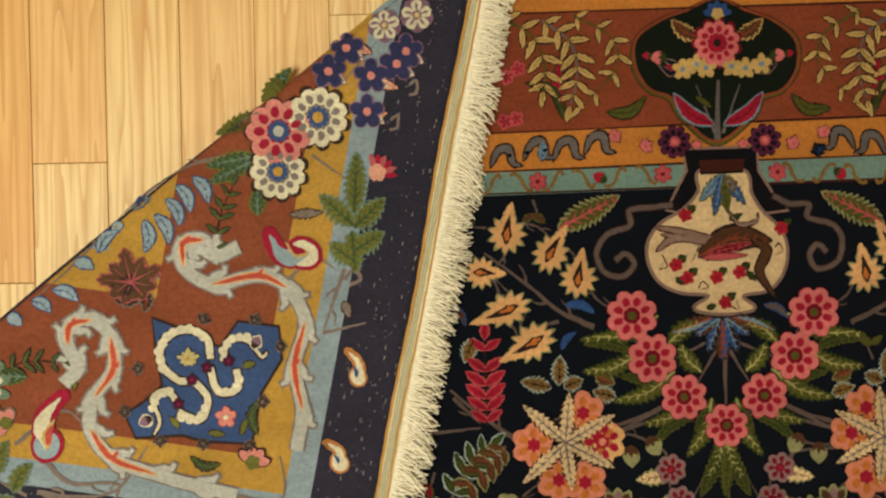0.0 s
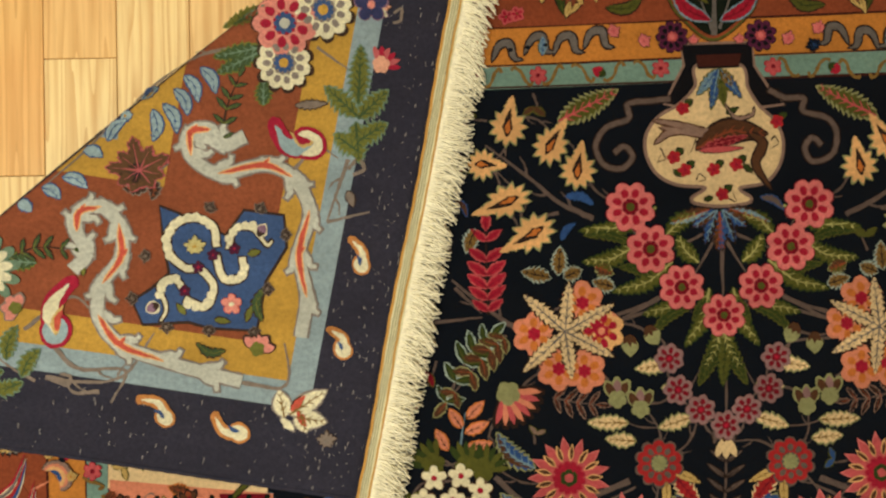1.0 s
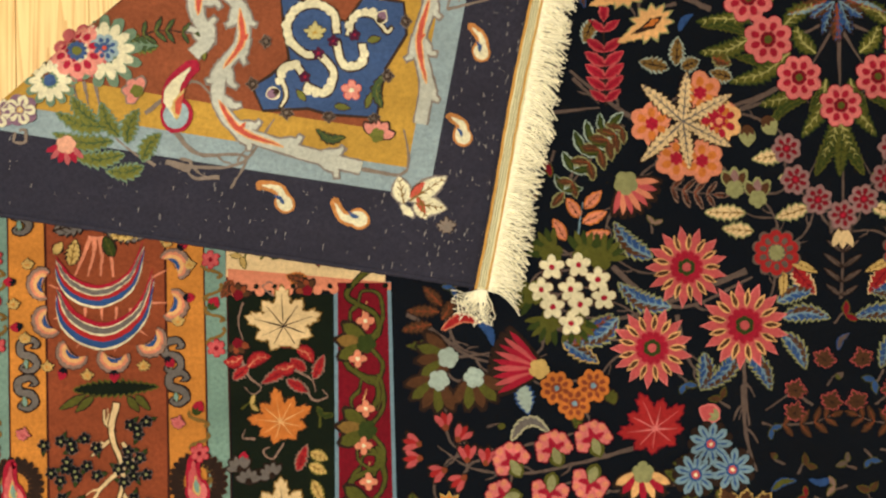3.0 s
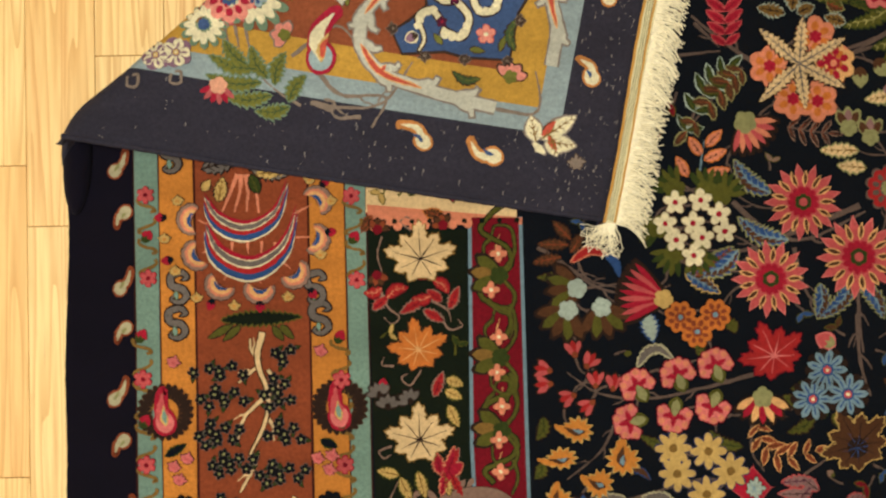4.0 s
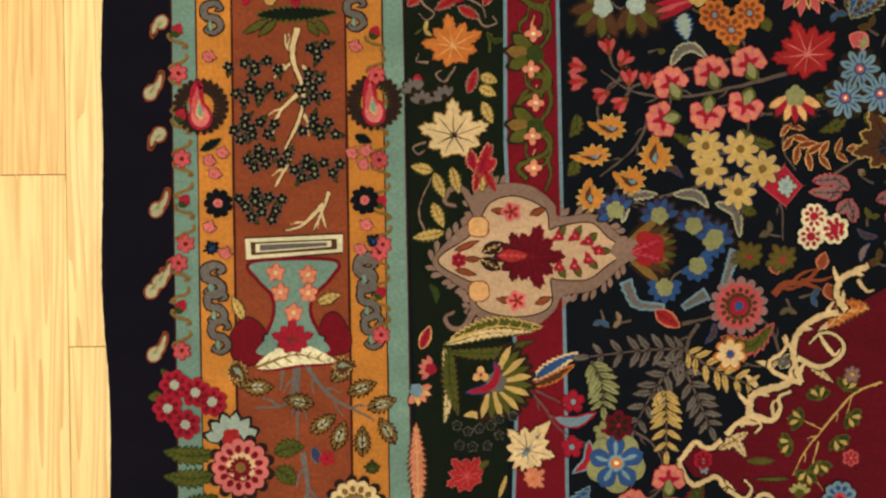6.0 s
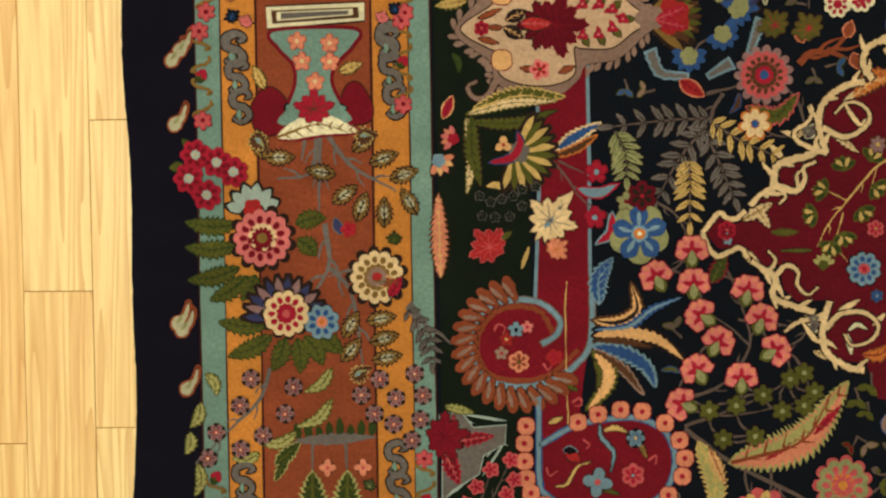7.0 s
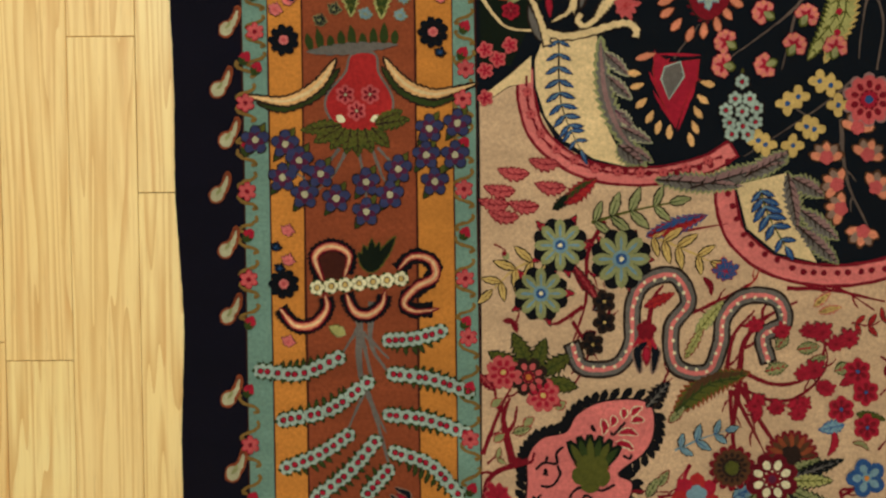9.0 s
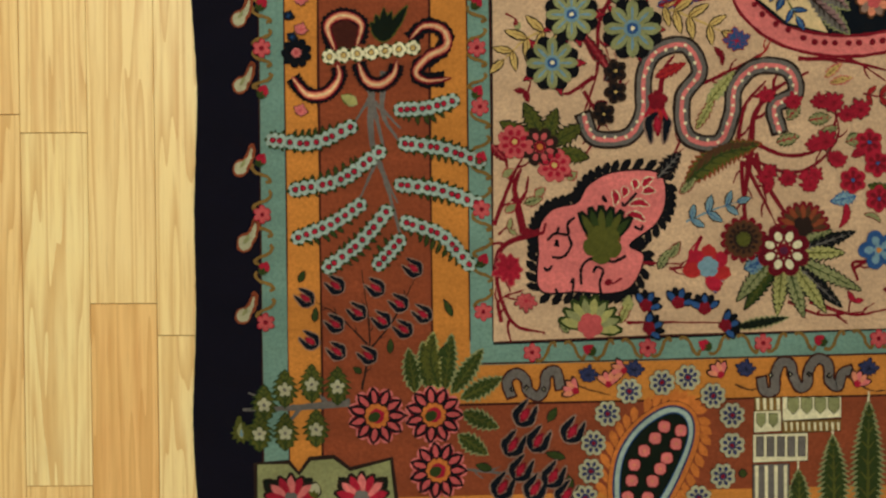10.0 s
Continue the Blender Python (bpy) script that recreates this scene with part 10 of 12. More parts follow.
scroll([(-0.241, -1.481),(-0.232, -1.476),(-0.223, -1.493),(-0.201, -1.505),(-0.174, -1.502),(-0.154, -1.489)], 0.0099, "cream", "umber", shape="stem", teeth=14, jag=0.4, level=2)
scroll([(-0.216, -1.493),(-0.191, -1.495),(-0.161, -1.485)], 0.0092, "grey", "umber", shape="leaf", level=1)
scroll([(-0.237, -1.542),(-0.229, -1.528),(-0.216, -1.515),(-0.190, -1.506)], 0.0125, "cream", "umber", shape="leaf", teeth=9, jag=0.45, level=2)
scroll([(-0.235, -1.538),(-0.249, -1.547),(-0.258, -1.541),(-0.254, -1.533)], 0.0059, "cream", "umber", level=2)
maple((-0.203, -1.524), 0.0198, a=10, col="rose", vein="red")
panel([(-0.296, -1.556),(-0.235, -1.557),(-0.234, -1.618),(-0.223, -1.665),(-0.201, -1.711),(-0.238, -1.702),(-0.274, -1.680),(-0.296, -1.652),(-0.307, -1.617),(-0.308, -1.587)], "cream", "navy", 0.0026, smooth=0, level=0.2)
scroll([(-0.294, -1.554),(-0.264, -1.559),(-0.224, -1.548),(-0.199, -1.544),(-0.188, -1.555),(-0.195, -1.565)], 0.0086, "cream", "umber", teeth=12, jag=0.35, level=2)
sprig([(-0.280, -1.564),(-0.277, -1.638),(-0.252, -1.697)], 0.0178, n=10, col="blue", stemcol="umber", lw=0.34, w=0.0026, slant=62)
panel([(-0.312, -1.581),(-0.313, -1.612),(-0.338, -1.616),(-0.366, -1.634),(-0.373, -1.637),(-0.373, -1.630),(-0.336, -1.602)], "cream", "umber", 0.0010, smooth=0, level=-0.3)
scroll([(-0.318, -1.597),(-0.317, -1.636),(-0.304, -1.673),(-0.271, -1.703),(-0.225, -1.720),(-0.165, -1.722),(-0.108, -1.710),(-0.076, -1.692)], 0.0172, "pink", "wine", level=-0.2)
scroll([(-0.318, -1.604),(-0.316, -1.637),(-0.302, -1.673),(-0.268, -1.702),(-0.225, -1.717),(-0.165, -1.719),(-0.111, -1.709),(-0.081, -1.697)], 0.0046, "wine", "", teeth=40, jag=0.75, level=0.2)
for c in ((-0.317, -1.623),(-0.313, -1.649),(-0.301, -1.672),(-0.283, -1.690),(-0.262, -1.703),(-0.238, -1.713),(-0.211, -1.717),(-0.185, -1.719),(-0.158, -1.718),(-0.131, -1.713),(-0.105, -1.705)):
    daisy(c, 0.0059, n=5, col="rose", heart="wine", edge="wine")
scroll([(-0.231, -1.562),(-0.227, -1.618),(-0.211, -1.665),(-0.179, -1.709)], 0.0198, "grey", "sage", "mauve", shape="leaf", teeth=16, jag=0.55)
leaf((-0.227, -1.578),(-0.198, -1.605), 0.0172, "grey", "bone", half="mauve")
leaf((-0.224, -1.605),(-0.195, -1.632), 0.0172, "grey", "bone", half="mauve")
leaf((-0.214, -1.645),(-0.193, -1.665), 0.0159, "mauve", "bone", half="grey")
leaf((-0.208, -1.665),(-0.171, -1.683), 0.0172, "grey", "bone", half="mauve")
leaf((-0.201, -1.686),(-0.170, -1.706), 0.0172, "grey", "sage", half="mauve")
panel([(-0.166, -1.579),(-0.150, -1.591),(-0.115, -1.587),(-0.118, -1.610),(-0.131, -1.634),(-0.143, -1.666),(-0.154, -1.643),(-0.165, -1.620),(-0.169, -1.599)], "crimson", "red", 0.0010, smooth=0, level=1, teeth=27, tooth="crimson", tooth_r=0.0059)
panel([(-0.155, -1.596),(-0.138, -1.590),(-0.134, -1.606),(-0.151, -1.632),(-0.159, -1.609)], "grey", "haze", 0.0020, smooth=0, level=2)
leaf((-0.150, -1.620),(-0.143, -1.599), 0.0079, "umber", "grey", jag=0)
drops((-0.146, -1.606), ((-0.192, -1.602),(-0.188, -1.617),(-0.183, -1.637),(-0.173, -1.653),(-0.163, -1.665),(-0.150, -1.671),(-0.125, -1.680),(-0.120, -1.666),(-0.117, -1.648),(-0.111, -1.633),(-0.105, -1.615)), 0.0086, "peach", "umber")
leaf((-0.190, -1.586),(-0.166, -1.579), 0.0086, "salmon", "umber", jag=0)
panel([(-0.124, -1.482),(-0.105, -1.476),(-0.081, -1.480),(-0.076, -1.504),(-0.085, -1.528),(-0.105, -1.541),(-0.122, -1.530),(-0.129, -1.506)], "wine", "umber", 0.0013, level=1, teeth=18, tooth="maroon", tooth_r=0.0053)
maple((-0.105, -1.505), 0.0238, a=-90, col="haze", vein="sky", edge="sky")
leaf((-0.105, -1.518),(-0.105, -1.493), 0.0112, "umber", "sky", jag=0)
drops((-0.105, -1.503), ((-0.150, -1.504),(-0.155, -1.519),(-0.153, -1.532),(-0.142, -1.546),(-0.126, -1.557),(-0.110, -1.553),(-0.094, -1.546),(-0.083, -1.533),(-0.072, -1.521)), 0.0092, "salmon", "rust")
for c in ((-0.065, -1.613),(-0.073, -1.633),(-0.056, -1.633),(-0.084, -1.646),(-0.065, -1.648),(-0.048, -1.644),(-0.080, -1.661),(-0.064, -1.665),(-0.049, -1.660),(-0.077, -1.674),(-0.058, -1.675)):
    daisy(c, 0.0099, n=6, col="haze", heart="crimson", edge="umber", sx=1.0)
leaf((-0.065, -1.609),(-0.064, -1.597), 0.0053, "olive", "umber")
stem([(-0.105, -1.476),(-0.108, -1.463),(-0.113, -1.460)], 0.0026, "stem")
stem([(-0.145, -1.586),(-0.131, -1.566),(-0.115, -1.546)], 0.0026, "stem")


scroll([(-0.073, -1.144),(-0.060, -1.128),(-0.053, -1.121),(-0.043, -1.128),(-0.030, -1.126),(-0.017, -1.111)], 0.0064, "cream", "umber", level=2, teeth=8, jag=0.3)
leaf((-0.027, -1.130),(0.008, -1.110), 0.0167, "cream", "umber", jag=0.2)
leaf((-0.013, -1.113),(0.005, -1.139), 0.0142, "cream", "umber", jag=0.2)
scroll([(-0.018, -1.113),(-0.004, -1.099),(0.010, -1.093),(0.022, -1.102),(0.015, -1.112)], 0.0064, "cream", "umber", shape="stem", level=2)
scroll([(-0.003, -1.102),(0.009, -1.092),(0.009, -1.074),(0.022, -1.063),(0.053, -1.055),(0.069, -1.042)], 0.0090, "cream", "umber", teeth=12, jag=0.35, level=2, barbs=True)
scroll([(0.008, -1.089),(0.034, -1.097),(0.044, -1.084),(0.043, -1.070),(0.057, -1.064)], 0.0077, "cream", "umber", shape="stem", level=2)
scroll([(0.037, -1.093),(0.035, -1.079),(0.041, -1.073)], 0.0052, "cream", "umber", shape="stem", level=2)
leaf((0.005, -1.044),(0.022, -1.063), 0.0090, "cream", "umber", jag=0.2)
scroll([(0.069, -1.054),(0.060, -1.025),(0.064, -0.999),(0.086, -0.980),(0.121, -0.971)], 0.0084, "cream", "umber", teeth=12, jag=0.35, level=2, barbs=True)
scroll([(0.064, -1.025),(0.089, -1.036),(0.111, -1.026),(0.118, -1.013),(0.109, -1.000),(0.092, -0.997),(0.078, -1.009)], 0.0064, "cream", "umber", shape="stem", level=2)
scroll([(0.088, -0.995),(0.097, -1.011),(0.107, -1.022),(0.114, -1.015)], 0.0052, "cream", "umber", shape="leaf", level=2)
leaf((0.086, -1.000),(0.105, -0.982), 0.0084, "cream", "umber", jag=0.3)
scroll([(0.069, -1.054),(0.042, -1.044),(0.031, -1.031),(0.047, -1.019),(0.053, -1.003),(0.046, -0.995)], 0.0071, "cream", "umber", shape="stem", teeth=8, jag=0.3, level=2)
leaf((0.040, -1.035),(0.017, -1.029), 0.0077, "cream", "umber", jag=0)
leaf((0.046, -1.037),(0.058, -1.020), 0.0109, "grey", "ivory", jag=0)
leaf((0.074, -1.030),(0.106, -1.054), 0.0103, "cream", "umber", jag=0.3)
scroll([(0.121, -0.971),(0.110, -0.955),(0.114, -0.936),(0.126, -0.929),(0.154, -0.916)], 0.0084, "cream", "umber", teeth=8, jag=0.4, level=2, barbs=True)
scroll([(0.134, -0.936),(0.144, -0.949),(0.153, -0.948)], 0.0052, "cream", "umber", shape="stem", level=2)
leaf((0.099, -0.990),(0.148, -0.968), 0.0232, "orange", "brown", "peach", bend=0.12, jag=0.4)
scroll([(-0.073, -1.144),(-0.064, -1.163),(-0.052, -1.171),(-0.031, -1.161),(-0.017, -1.179)], 0.0064, "cream", "umber", level=2, teeth=8, jag=0.3)
leaf((-0.030, -1.161),(-0.002, -1.188), 0.0129, "cream", "umber", jag=0.2)
scroll([(-0.017, -1.177),(0.002, -1.187),(0.011, -1.176),(0.002, -1.165)], 0.0058, "cream", "umber", shape="stem", level=2)
scroll([(-0.006, -1.186),(0.011, -1.196),(0.008, -1.216),(0.023, -1.226),(0.068, -1.240)], 0.0084, "cream", "umber", teeth=12, jag=0.35, level=2, barbs=True)
scroll([(0.010, -1.195),(0.024, -1.182),(0.037, -1.190),(0.036, -1.204),(0.048, -1.216),(0.060, -1.207)], 0.0058, "cream", "umber", shape="stem", level=2)
leaf((0.014, -1.226),(0.029, -1.217), 0.0077, "cream", "umber", jag=0.2)
scroll([(0.073, -1.224),(0.065, -1.258),(0.071, -1.284),(0.097, -1.301),(0.119, -1.304)], 0.0084, "cream", "umber", teeth=12, jag=0.35, level=2, barbs=True)
scroll([(0.069, -1.256),(0.085, -1.239),(0.112, -1.237),(0.129, -1.252),(0.121, -1.269),(0.100, -1.275),(0.090, -1.262)], 0.0064, "cream", "umber", shape="stem", level=2)
scroll([(0.095, -1.258),(0.105, -1.251),(0.117, -1.257)], 0.0052, "ivory", "umber", shape="leaf", level=2)
leaf((0.094, -1.262),(0.099, -1.286), 0.0090, "ivory", "umber", jag=0.4)
scroll([(0.066, -1.242),(0.038, -1.247),(0.021, -1.259)], 0.0084, "cream", "umber", shape="stem", teeth=6, jag=0.35, level=2)
scroll([(0.041, -1.246),(0.055, -1.266),(0.068, -1.272)], 0.0058, "cream", "umber", shape="leaf", level=2)
leaf((0.050, -1.262),(0.060, -1.244), 0.0109, "grey", "ivory", jag=0)
leaf((0.055, -1.281),(0.079, -1.292), 0.0103, "cream", "umber", jag=0.2)
leaf((0.082, -1.237),(0.108, -1.222), 0.0090, "cream", "umber", jag=0.3)
leaf((0.123, -1.252),(0.138, -1.238), 0.0084, "cream", "umber", jag=0.3)
rosette((-0.045, -1.141), 0.0097, n=6, col="crimson", inner="wine", heart="rose")
daisy((-0.044, -1.153), 0.0052, n=5, col="sky", heart="grey")
leaf((-0.342, -1.006),(-0.239, -0.992), 0.0129, "cream", "olive", "olive", bend=0.05)
leaf((-0.338, -1.015),(-0.238, -1.002), 0.0167, "olive", "umber", bend=-0.08)
leaf((-0.342, -1.010),(-0.342, -1.096), 0.0167, "cream", "olive", "olive", bend=0.08)
leaf((-0.336, -1.008),(-0.326, -1.088), 0.0219, "olive", "umber", bend=-0.06)
fanflower((-0.286, -1.048), 0.0464, a=-22, spread=170, n=13, col="straw", tip="olive", cup="grey", edge="umber", cupsize=0.28)
scroll([(-0.316, -1.061),(-0.291, -1.056),(-0.281, -1.040),(-0.284, -1.027)], 0.0090, "crimson", "indigo", shape="leaf", level=3)
daisy((-0.300, -1.041), 0.0084, n=3, col="peach", heart="red")
scroll([(-0.320, -1.088),(-0.307, -1.087),(-0.298, -1.096)], 0.0071, "straw", "umber", shape="leaf")
for c in ((-0.328, -1.099),(-0.315, -1.106),(-0.302, -1.103),(-0.289, -1.100),(-0.279, -1.092),(-0.325, -1.122),(-0.310, -1.124),(-0.293, -1.123),(-0.279, -1.111),(-0.263, -1.089)):
    daisy(c, 0.0058, n=5, col="forest", heart="forest", edge="grey", sx=1.0)
flame((-0.264, -1.150),(-0.224, -1.099), 0.0399, "cream", "grey", "umber", bend=0.0)
maple((-0.247, -1.128), 0.0335, a=60, col="cream", vein="grey")
leaf((-0.257, -1.139),(-0.234, -1.107), 0.0258, "grey", "umber", "umber", jag=0.2)
maple((-0.317, -1.158), 0.0258, a=130, col="red", vein="rose", edge="rose")
leaf((-0.304, -1.150),(-0.291, -1.140), 0.0090, "olive", "umber")
maple((-0.241, -1.161), 0.0167, a=35, col="salmon", vein="orange", edge="rust")
leaf((-0.280, -1.183),(-0.271, -1.157), 0.0071, "straw", "umber")
leaf((-0.373, -1.192),(-0.375, -1.096), 0.0232, "salmon", "brown", "peach", jag=0.2)
fanflower((-0.356, -1.034), 0.0167, a=165, spread=120, n=5, col="pink", tip="salmon", cup="crimson", edge="umber")
fanflower((-0.375, -1.057), 0.0193, a=-50, spread=120, n=5, col="salmon", tip="peach", cup="sky", edge="umber")
leaf((-0.368, -1.010),(-0.358, -0.985), 0.0116, "crimson", "peach", jag=0)
stem([(-0.243, -1.060),(-0.227, -1.080),(-0.208, -1.106),(-0.170, -1.126)], 0.0032, "stem", twigs=3)
stem([(-0.237, -1.060),(-0.208, -1.074)], 0.0026, "stem")
scroll([(-0.238, -1.046),(-0.217, -1.032),(-0.190, -1.018)], 0.0129, "blue", "cream", shape="leaf", teeth=9, jag=0.5)
scroll([(-0.239, -1.054),(-0.217, -1.046),(-0.194, -1.032)], 0.0090, "brown", "orange", shape="leaf", teeth=7, jag=0.4)
daisy((-0.194, -1.073), 0.0135, n=5, col="crimson", heart="sky", edge="wine", sx=1.0)
daisy((-0.196, -1.125), 0.0135, n=5, col="crimson", heart="sky", edge="wine", sx=1.0)
scroll([(-0.215, -1.092),(-0.192, -1.097),(-0.169, -1.087)], 0.0103, "sky", "crimson", shape="leaf")
scroll([(-0.176, -1.120),(-0.177, -1.142),(-0.194, -1.155)], 0.0097, "crimson", "sky", shape="leaf")
maple((-0.324, -0.560), 0.0438, a=92, col="cream", vein="umber", edge="bronze")
maple((-0.328, -0.664), 0.0374, a=100, col="orange", vein="peach", edge="brown")
maple((-0.328, -0.766), 0.0425, a=92, col="cream", vein="umber", edge="bronze")
stem([(-0.347, -0.620),(-0.322, -0.607),(-0.296, -0.618),(-0.290, -0.632)], 0.0026, "taupe")
for p, q in (((-0.320, -0.606),(-0.348, -0.622)),((-0.301, -0.609),(-0.317, -0.596)),((-0.321, -0.619),(-0.298, -0.632)),((-0.292, -0.618),(-0.281, -0.593)),((-0.379, -0.617),(-0.362, -0.602)),((-0.311, -0.717),(-0.301, -0.690)),((-0.299, -0.806),(-0.284, -0.777)),((-0.296, -0.802),(-0.280, -0.832))):
    leaf(p, q, 0.0135, "red", "taupe", "wine", jag=0.1)
for pts in ([(-0.303, -0.624),(-0.293, -0.641),(-0.278, -0.638),(-0.283, -0.630)], [(-0.371, -0.594),(-0.361, -0.616),(-0.349, -0.626),(-0.358, -0.634),(-0.367, -0.626)], [(-0.334, -0.527),(-0.346, -0.519),(-0.339, -0.512),(-0.331, -0.519)], [(-0.325, -0.687),(-0.338, -0.704),(-0.348, -0.696),(-0.341, -0.691)], [(-0.356, -0.682),(-0.370, -0.681),(-0.367, -0.672)], [(-0.360, -0.773),(-0.375, -0.779),(-0.369, -0.787),(-0.361, -0.782)], [(-0.368, -0.534),(-0.373, -0.554),(-0.368, -0.576)], [(-0.361, -0.880),(-0.369, -0.851),(-0.354, -0.813)]):
    scroll(pts, 0.0026, "taupe", "", shape="stem")
for c, a in (((-0.373, -0.527),70),((-0.374, -0.577),-80),((-0.297, -0.523),120)):
    fanflower(c, 0.0142, a=a, spread=110, n=4, col="brown", tip="rust", cup="wine", edge="umber")
for c, a in (((-0.364, -0.729),90),((-0.338, -0.723),120),((-0.373, -0.715),110)):
    fanflower(c, 0.0155, a=a, spread=130, n=5, col="grey", cup="umber", edge="umber", cupsize=0.25)
bud((-0.369, -0.702), 0.0064, a=90, col="crimson", cup="grey")
for p, q in (((-0.297, -0.698),(-0.278, -0.705)),((-0.298, -0.711),(-0.280, -0.720)),((-0.295, -0.728),(-0.284, -0.752)),((-0.301, -0.805),(-0.296, -0.830)),((-0.353, -0.806),(-0.377, -0.801)),((-0.351, -0.809),(-0.340, -0.837)),((-0.331, -0.803),(-0.323, -0.832)),((-0.353, -0.843),(-0.341, -0.871)),((-0.341, -0.877),(-0.376, -0.883))):
    leaf(p, q, 0.0148, "straw", "olive", "bronze", jag=0.25)
for dy in (0, 0.0935, 0.1772):
    for pts in ([(-0.232, -0.578),(-0.217, -0.556),(-0.220, -0.528),(-0.238, -0.524),(-0.243, -0.538)], [(-0.232, -0.583),(-0.217, -0.604),(-0.226, -0.624),(-0.244, -0.614),(-0.246, -0.597)], [(-0.243, -0.538),(-0.252, -0.549),(-0.246, -0.570)], [(-0.222, -0.614),(-0.217, -0.634),(-0.224, -0.653)]):
        scroll([(x, y - dy) for x, y in pts], 0.0039, "olive", "umber", shape="stem")
    fanflower(put((-0.232, -0.581), dy, -90), 0.0361, a=172, spread=64, n=3, col="olive", tip="bronze", cup="leafgreen", edge="umber", cupsize=0.3)
    leaf(put((-0.241, -0.570), dy, -90), put((-0.256, -0.565), dy, -90), 0.0064, "leafgreen", "umber")
for c in ((-0.235, -0.556),(-0.244, -0.597),(-0.236, -0.651),(-0.239, -0.691),(-0.234, -0.730),(-0.238, -0.768),(-0.237, -0.804)):
    daisy(c, 0.0090, n=4, col="salmon", heart="ivory", edge="umber")
    stem([put(c, 0.0084, 110), put(c, 0.0219, 85)], 0.0016, "peach")
scroll([(-0.506, -0.641),(-0.512, -0.674),(-0.500, -0.713),(-0.505, -0.745),(-0.522, -0.780)], 0.0064, "cream", "brown", shape="stem")
for pts in ([(-0.509, -0.674),(-0.519, -0.661),(-0.520, -0.648)], [(-0.509, -0.677),(-0.534, -0.698)], [(-0.502, -0.713),(-0.528, -0.738),(-0.537, -0.770)], [(-0.500, -0.684),(-0.486, -0.710)], [(-0.502, -0.738),(-0.481, -0.768)], [(-0.516, -0.791),(-0.534, -0.823)], [(-0.479, -0.843),(-0.503, -0.867),(-0.523, -0.873)], [(-0.483, -0.845),(-0.476, -0.871)], [(-0.472, -0.829),(-0.479, -0.849),(-0.490, -0.873)], [(-0.513, -0.777),(-0.517, -0.796)]):
    stem(pts, 0.0045, "cream", "brown", twigs=1)
rnd = random.Random(41)
for x, y, w, h, n in ((-0.556, -0.684, 0.036, 0.010, 6), (-0.552, -0.714, 0.036, 0.012, 8), (-0.484, -0.668, 0.02, 0.010, 4), (-0.489, -0.710, 0.022, 0.020, 8), (-0.560, -0.756, 0.030, 0.016, 9), (-0.482, -0.757, 0.026, 0.014, 7), (-0.545, -0.790, 0.030, 0.014, 9), (-0.489, -0.802, 0.034, 0.014, 9), (-0.550, -0.843, 0.030, 0.020, 11)):
    for k in range(n):
        c = (x + w * math.cos(k * 2.4) * (k / n) ** 0.5, y + h * math.sin(k * 2.4) * (k / n) ** 0.5)
        leaf(c, put(c, 0.012, rnd.uniform(0, 360)), 0.005, "leafgreen", "umber", jag=0)
        daisy(c, 0.0068, n=5, col="black", heart="sage", edge="grey", a=rnd.uniform(0, 72))
stem([(0.063, -0.696),(0.002, -0.712),(-0.063, -0.724),(-0.121, -0.718),(-0.159, -0.693)], 0.0045, "stem", twigs=5)
stem([(-0.102, -0.745),(-0.122, -0.783),(-0.161, -0.815)], 0.0039, "stem", twigs=3)
stem([(-0.097, -0.841),(-0.000, -0.817),(0.044, -0.843),(0.049, -0.890)], 0.0039, "stem", twigs=3)
stem([(0.052, -0.747),(0.050, -0.786),(0.064, -0.809)], 0.0039, "stem")
for c, a in (((-0.151, -0.667),100),((-0.133, -0.681),55),((-0.127, -0.702),90),((-0.106, -0.706),80),((-0.185, -0.689),165),((-0.185, -0.706),185),((-0.158, -0.721),200),((-0.136, -0.731),215)):
    fanflower(put(c, 0.0077, a + 180), 0.0193, a=a, spread=56, n=3, col="rose", tip="red", cup="rust", edge="umber", cupsize=0.18)
for c, a in (((-0.079, -0.710),120),((-0.088, -0.750),190),((-0.033, -0.698),110),((0.010, -0.688),110),((-0.038, -0.743),-100),((0.006, -0.734),-110)):
    carnation(c, 0.0213, a=a)
maple((0.077, -0.678), 0.0412, a=112, col="red", vein="pink", edge="wine")
fanflower((0.063, -0.722), 0.0348, a=-90, spread=125, n=7, col="peach", tip="crimson", cup="sage", edge="umber", cupsize=0.35)
for c in ((0.137, -0.695),(0.120, -0.728),(0.160, -0.723)):
    starflower(c, 0.0245, n=9, col="sky", mid="blue", heart="rose", edge="umber")
for p, q in (((0.123, -0.742),(0.091, -0.766)),((0.143, -0.746),(0.151, -0.763)),((0.119, -0.707),(0.096, -0.716)),((-0.025, -0.774),(-0.078, -0.766)),((0.040, -0.781),(0.002, -0.762)),((-0.187, -0.743),(-0.195, -0.769)),((-0.189, -0.795),(-0.198, -0.813)),((-0.011, -0.656),(-0.009, -0.676)),((0.023, -0.638),(0.034, -0.651)),((0.018, -0.859),(-0.001, -0.843))):
    leaf(p, q, 0.0168, "olive", "umber", bend=0.15)
for p, q, w in (((-0.132, -0.762),(-0.172, -0.753),0.0296),((-0.150, -0.790),(-0.192, -0.791),0.0245),((-0.098, -0.810),(-0.095, -0.769),0.0387),((-0.111, -0.826),(-0.144, -0.811),0.0335),((-0.171, -0.853),(-0.172, -0.819),0.0335)):
    flame(p, q, w, "gold", "brown", "straw")
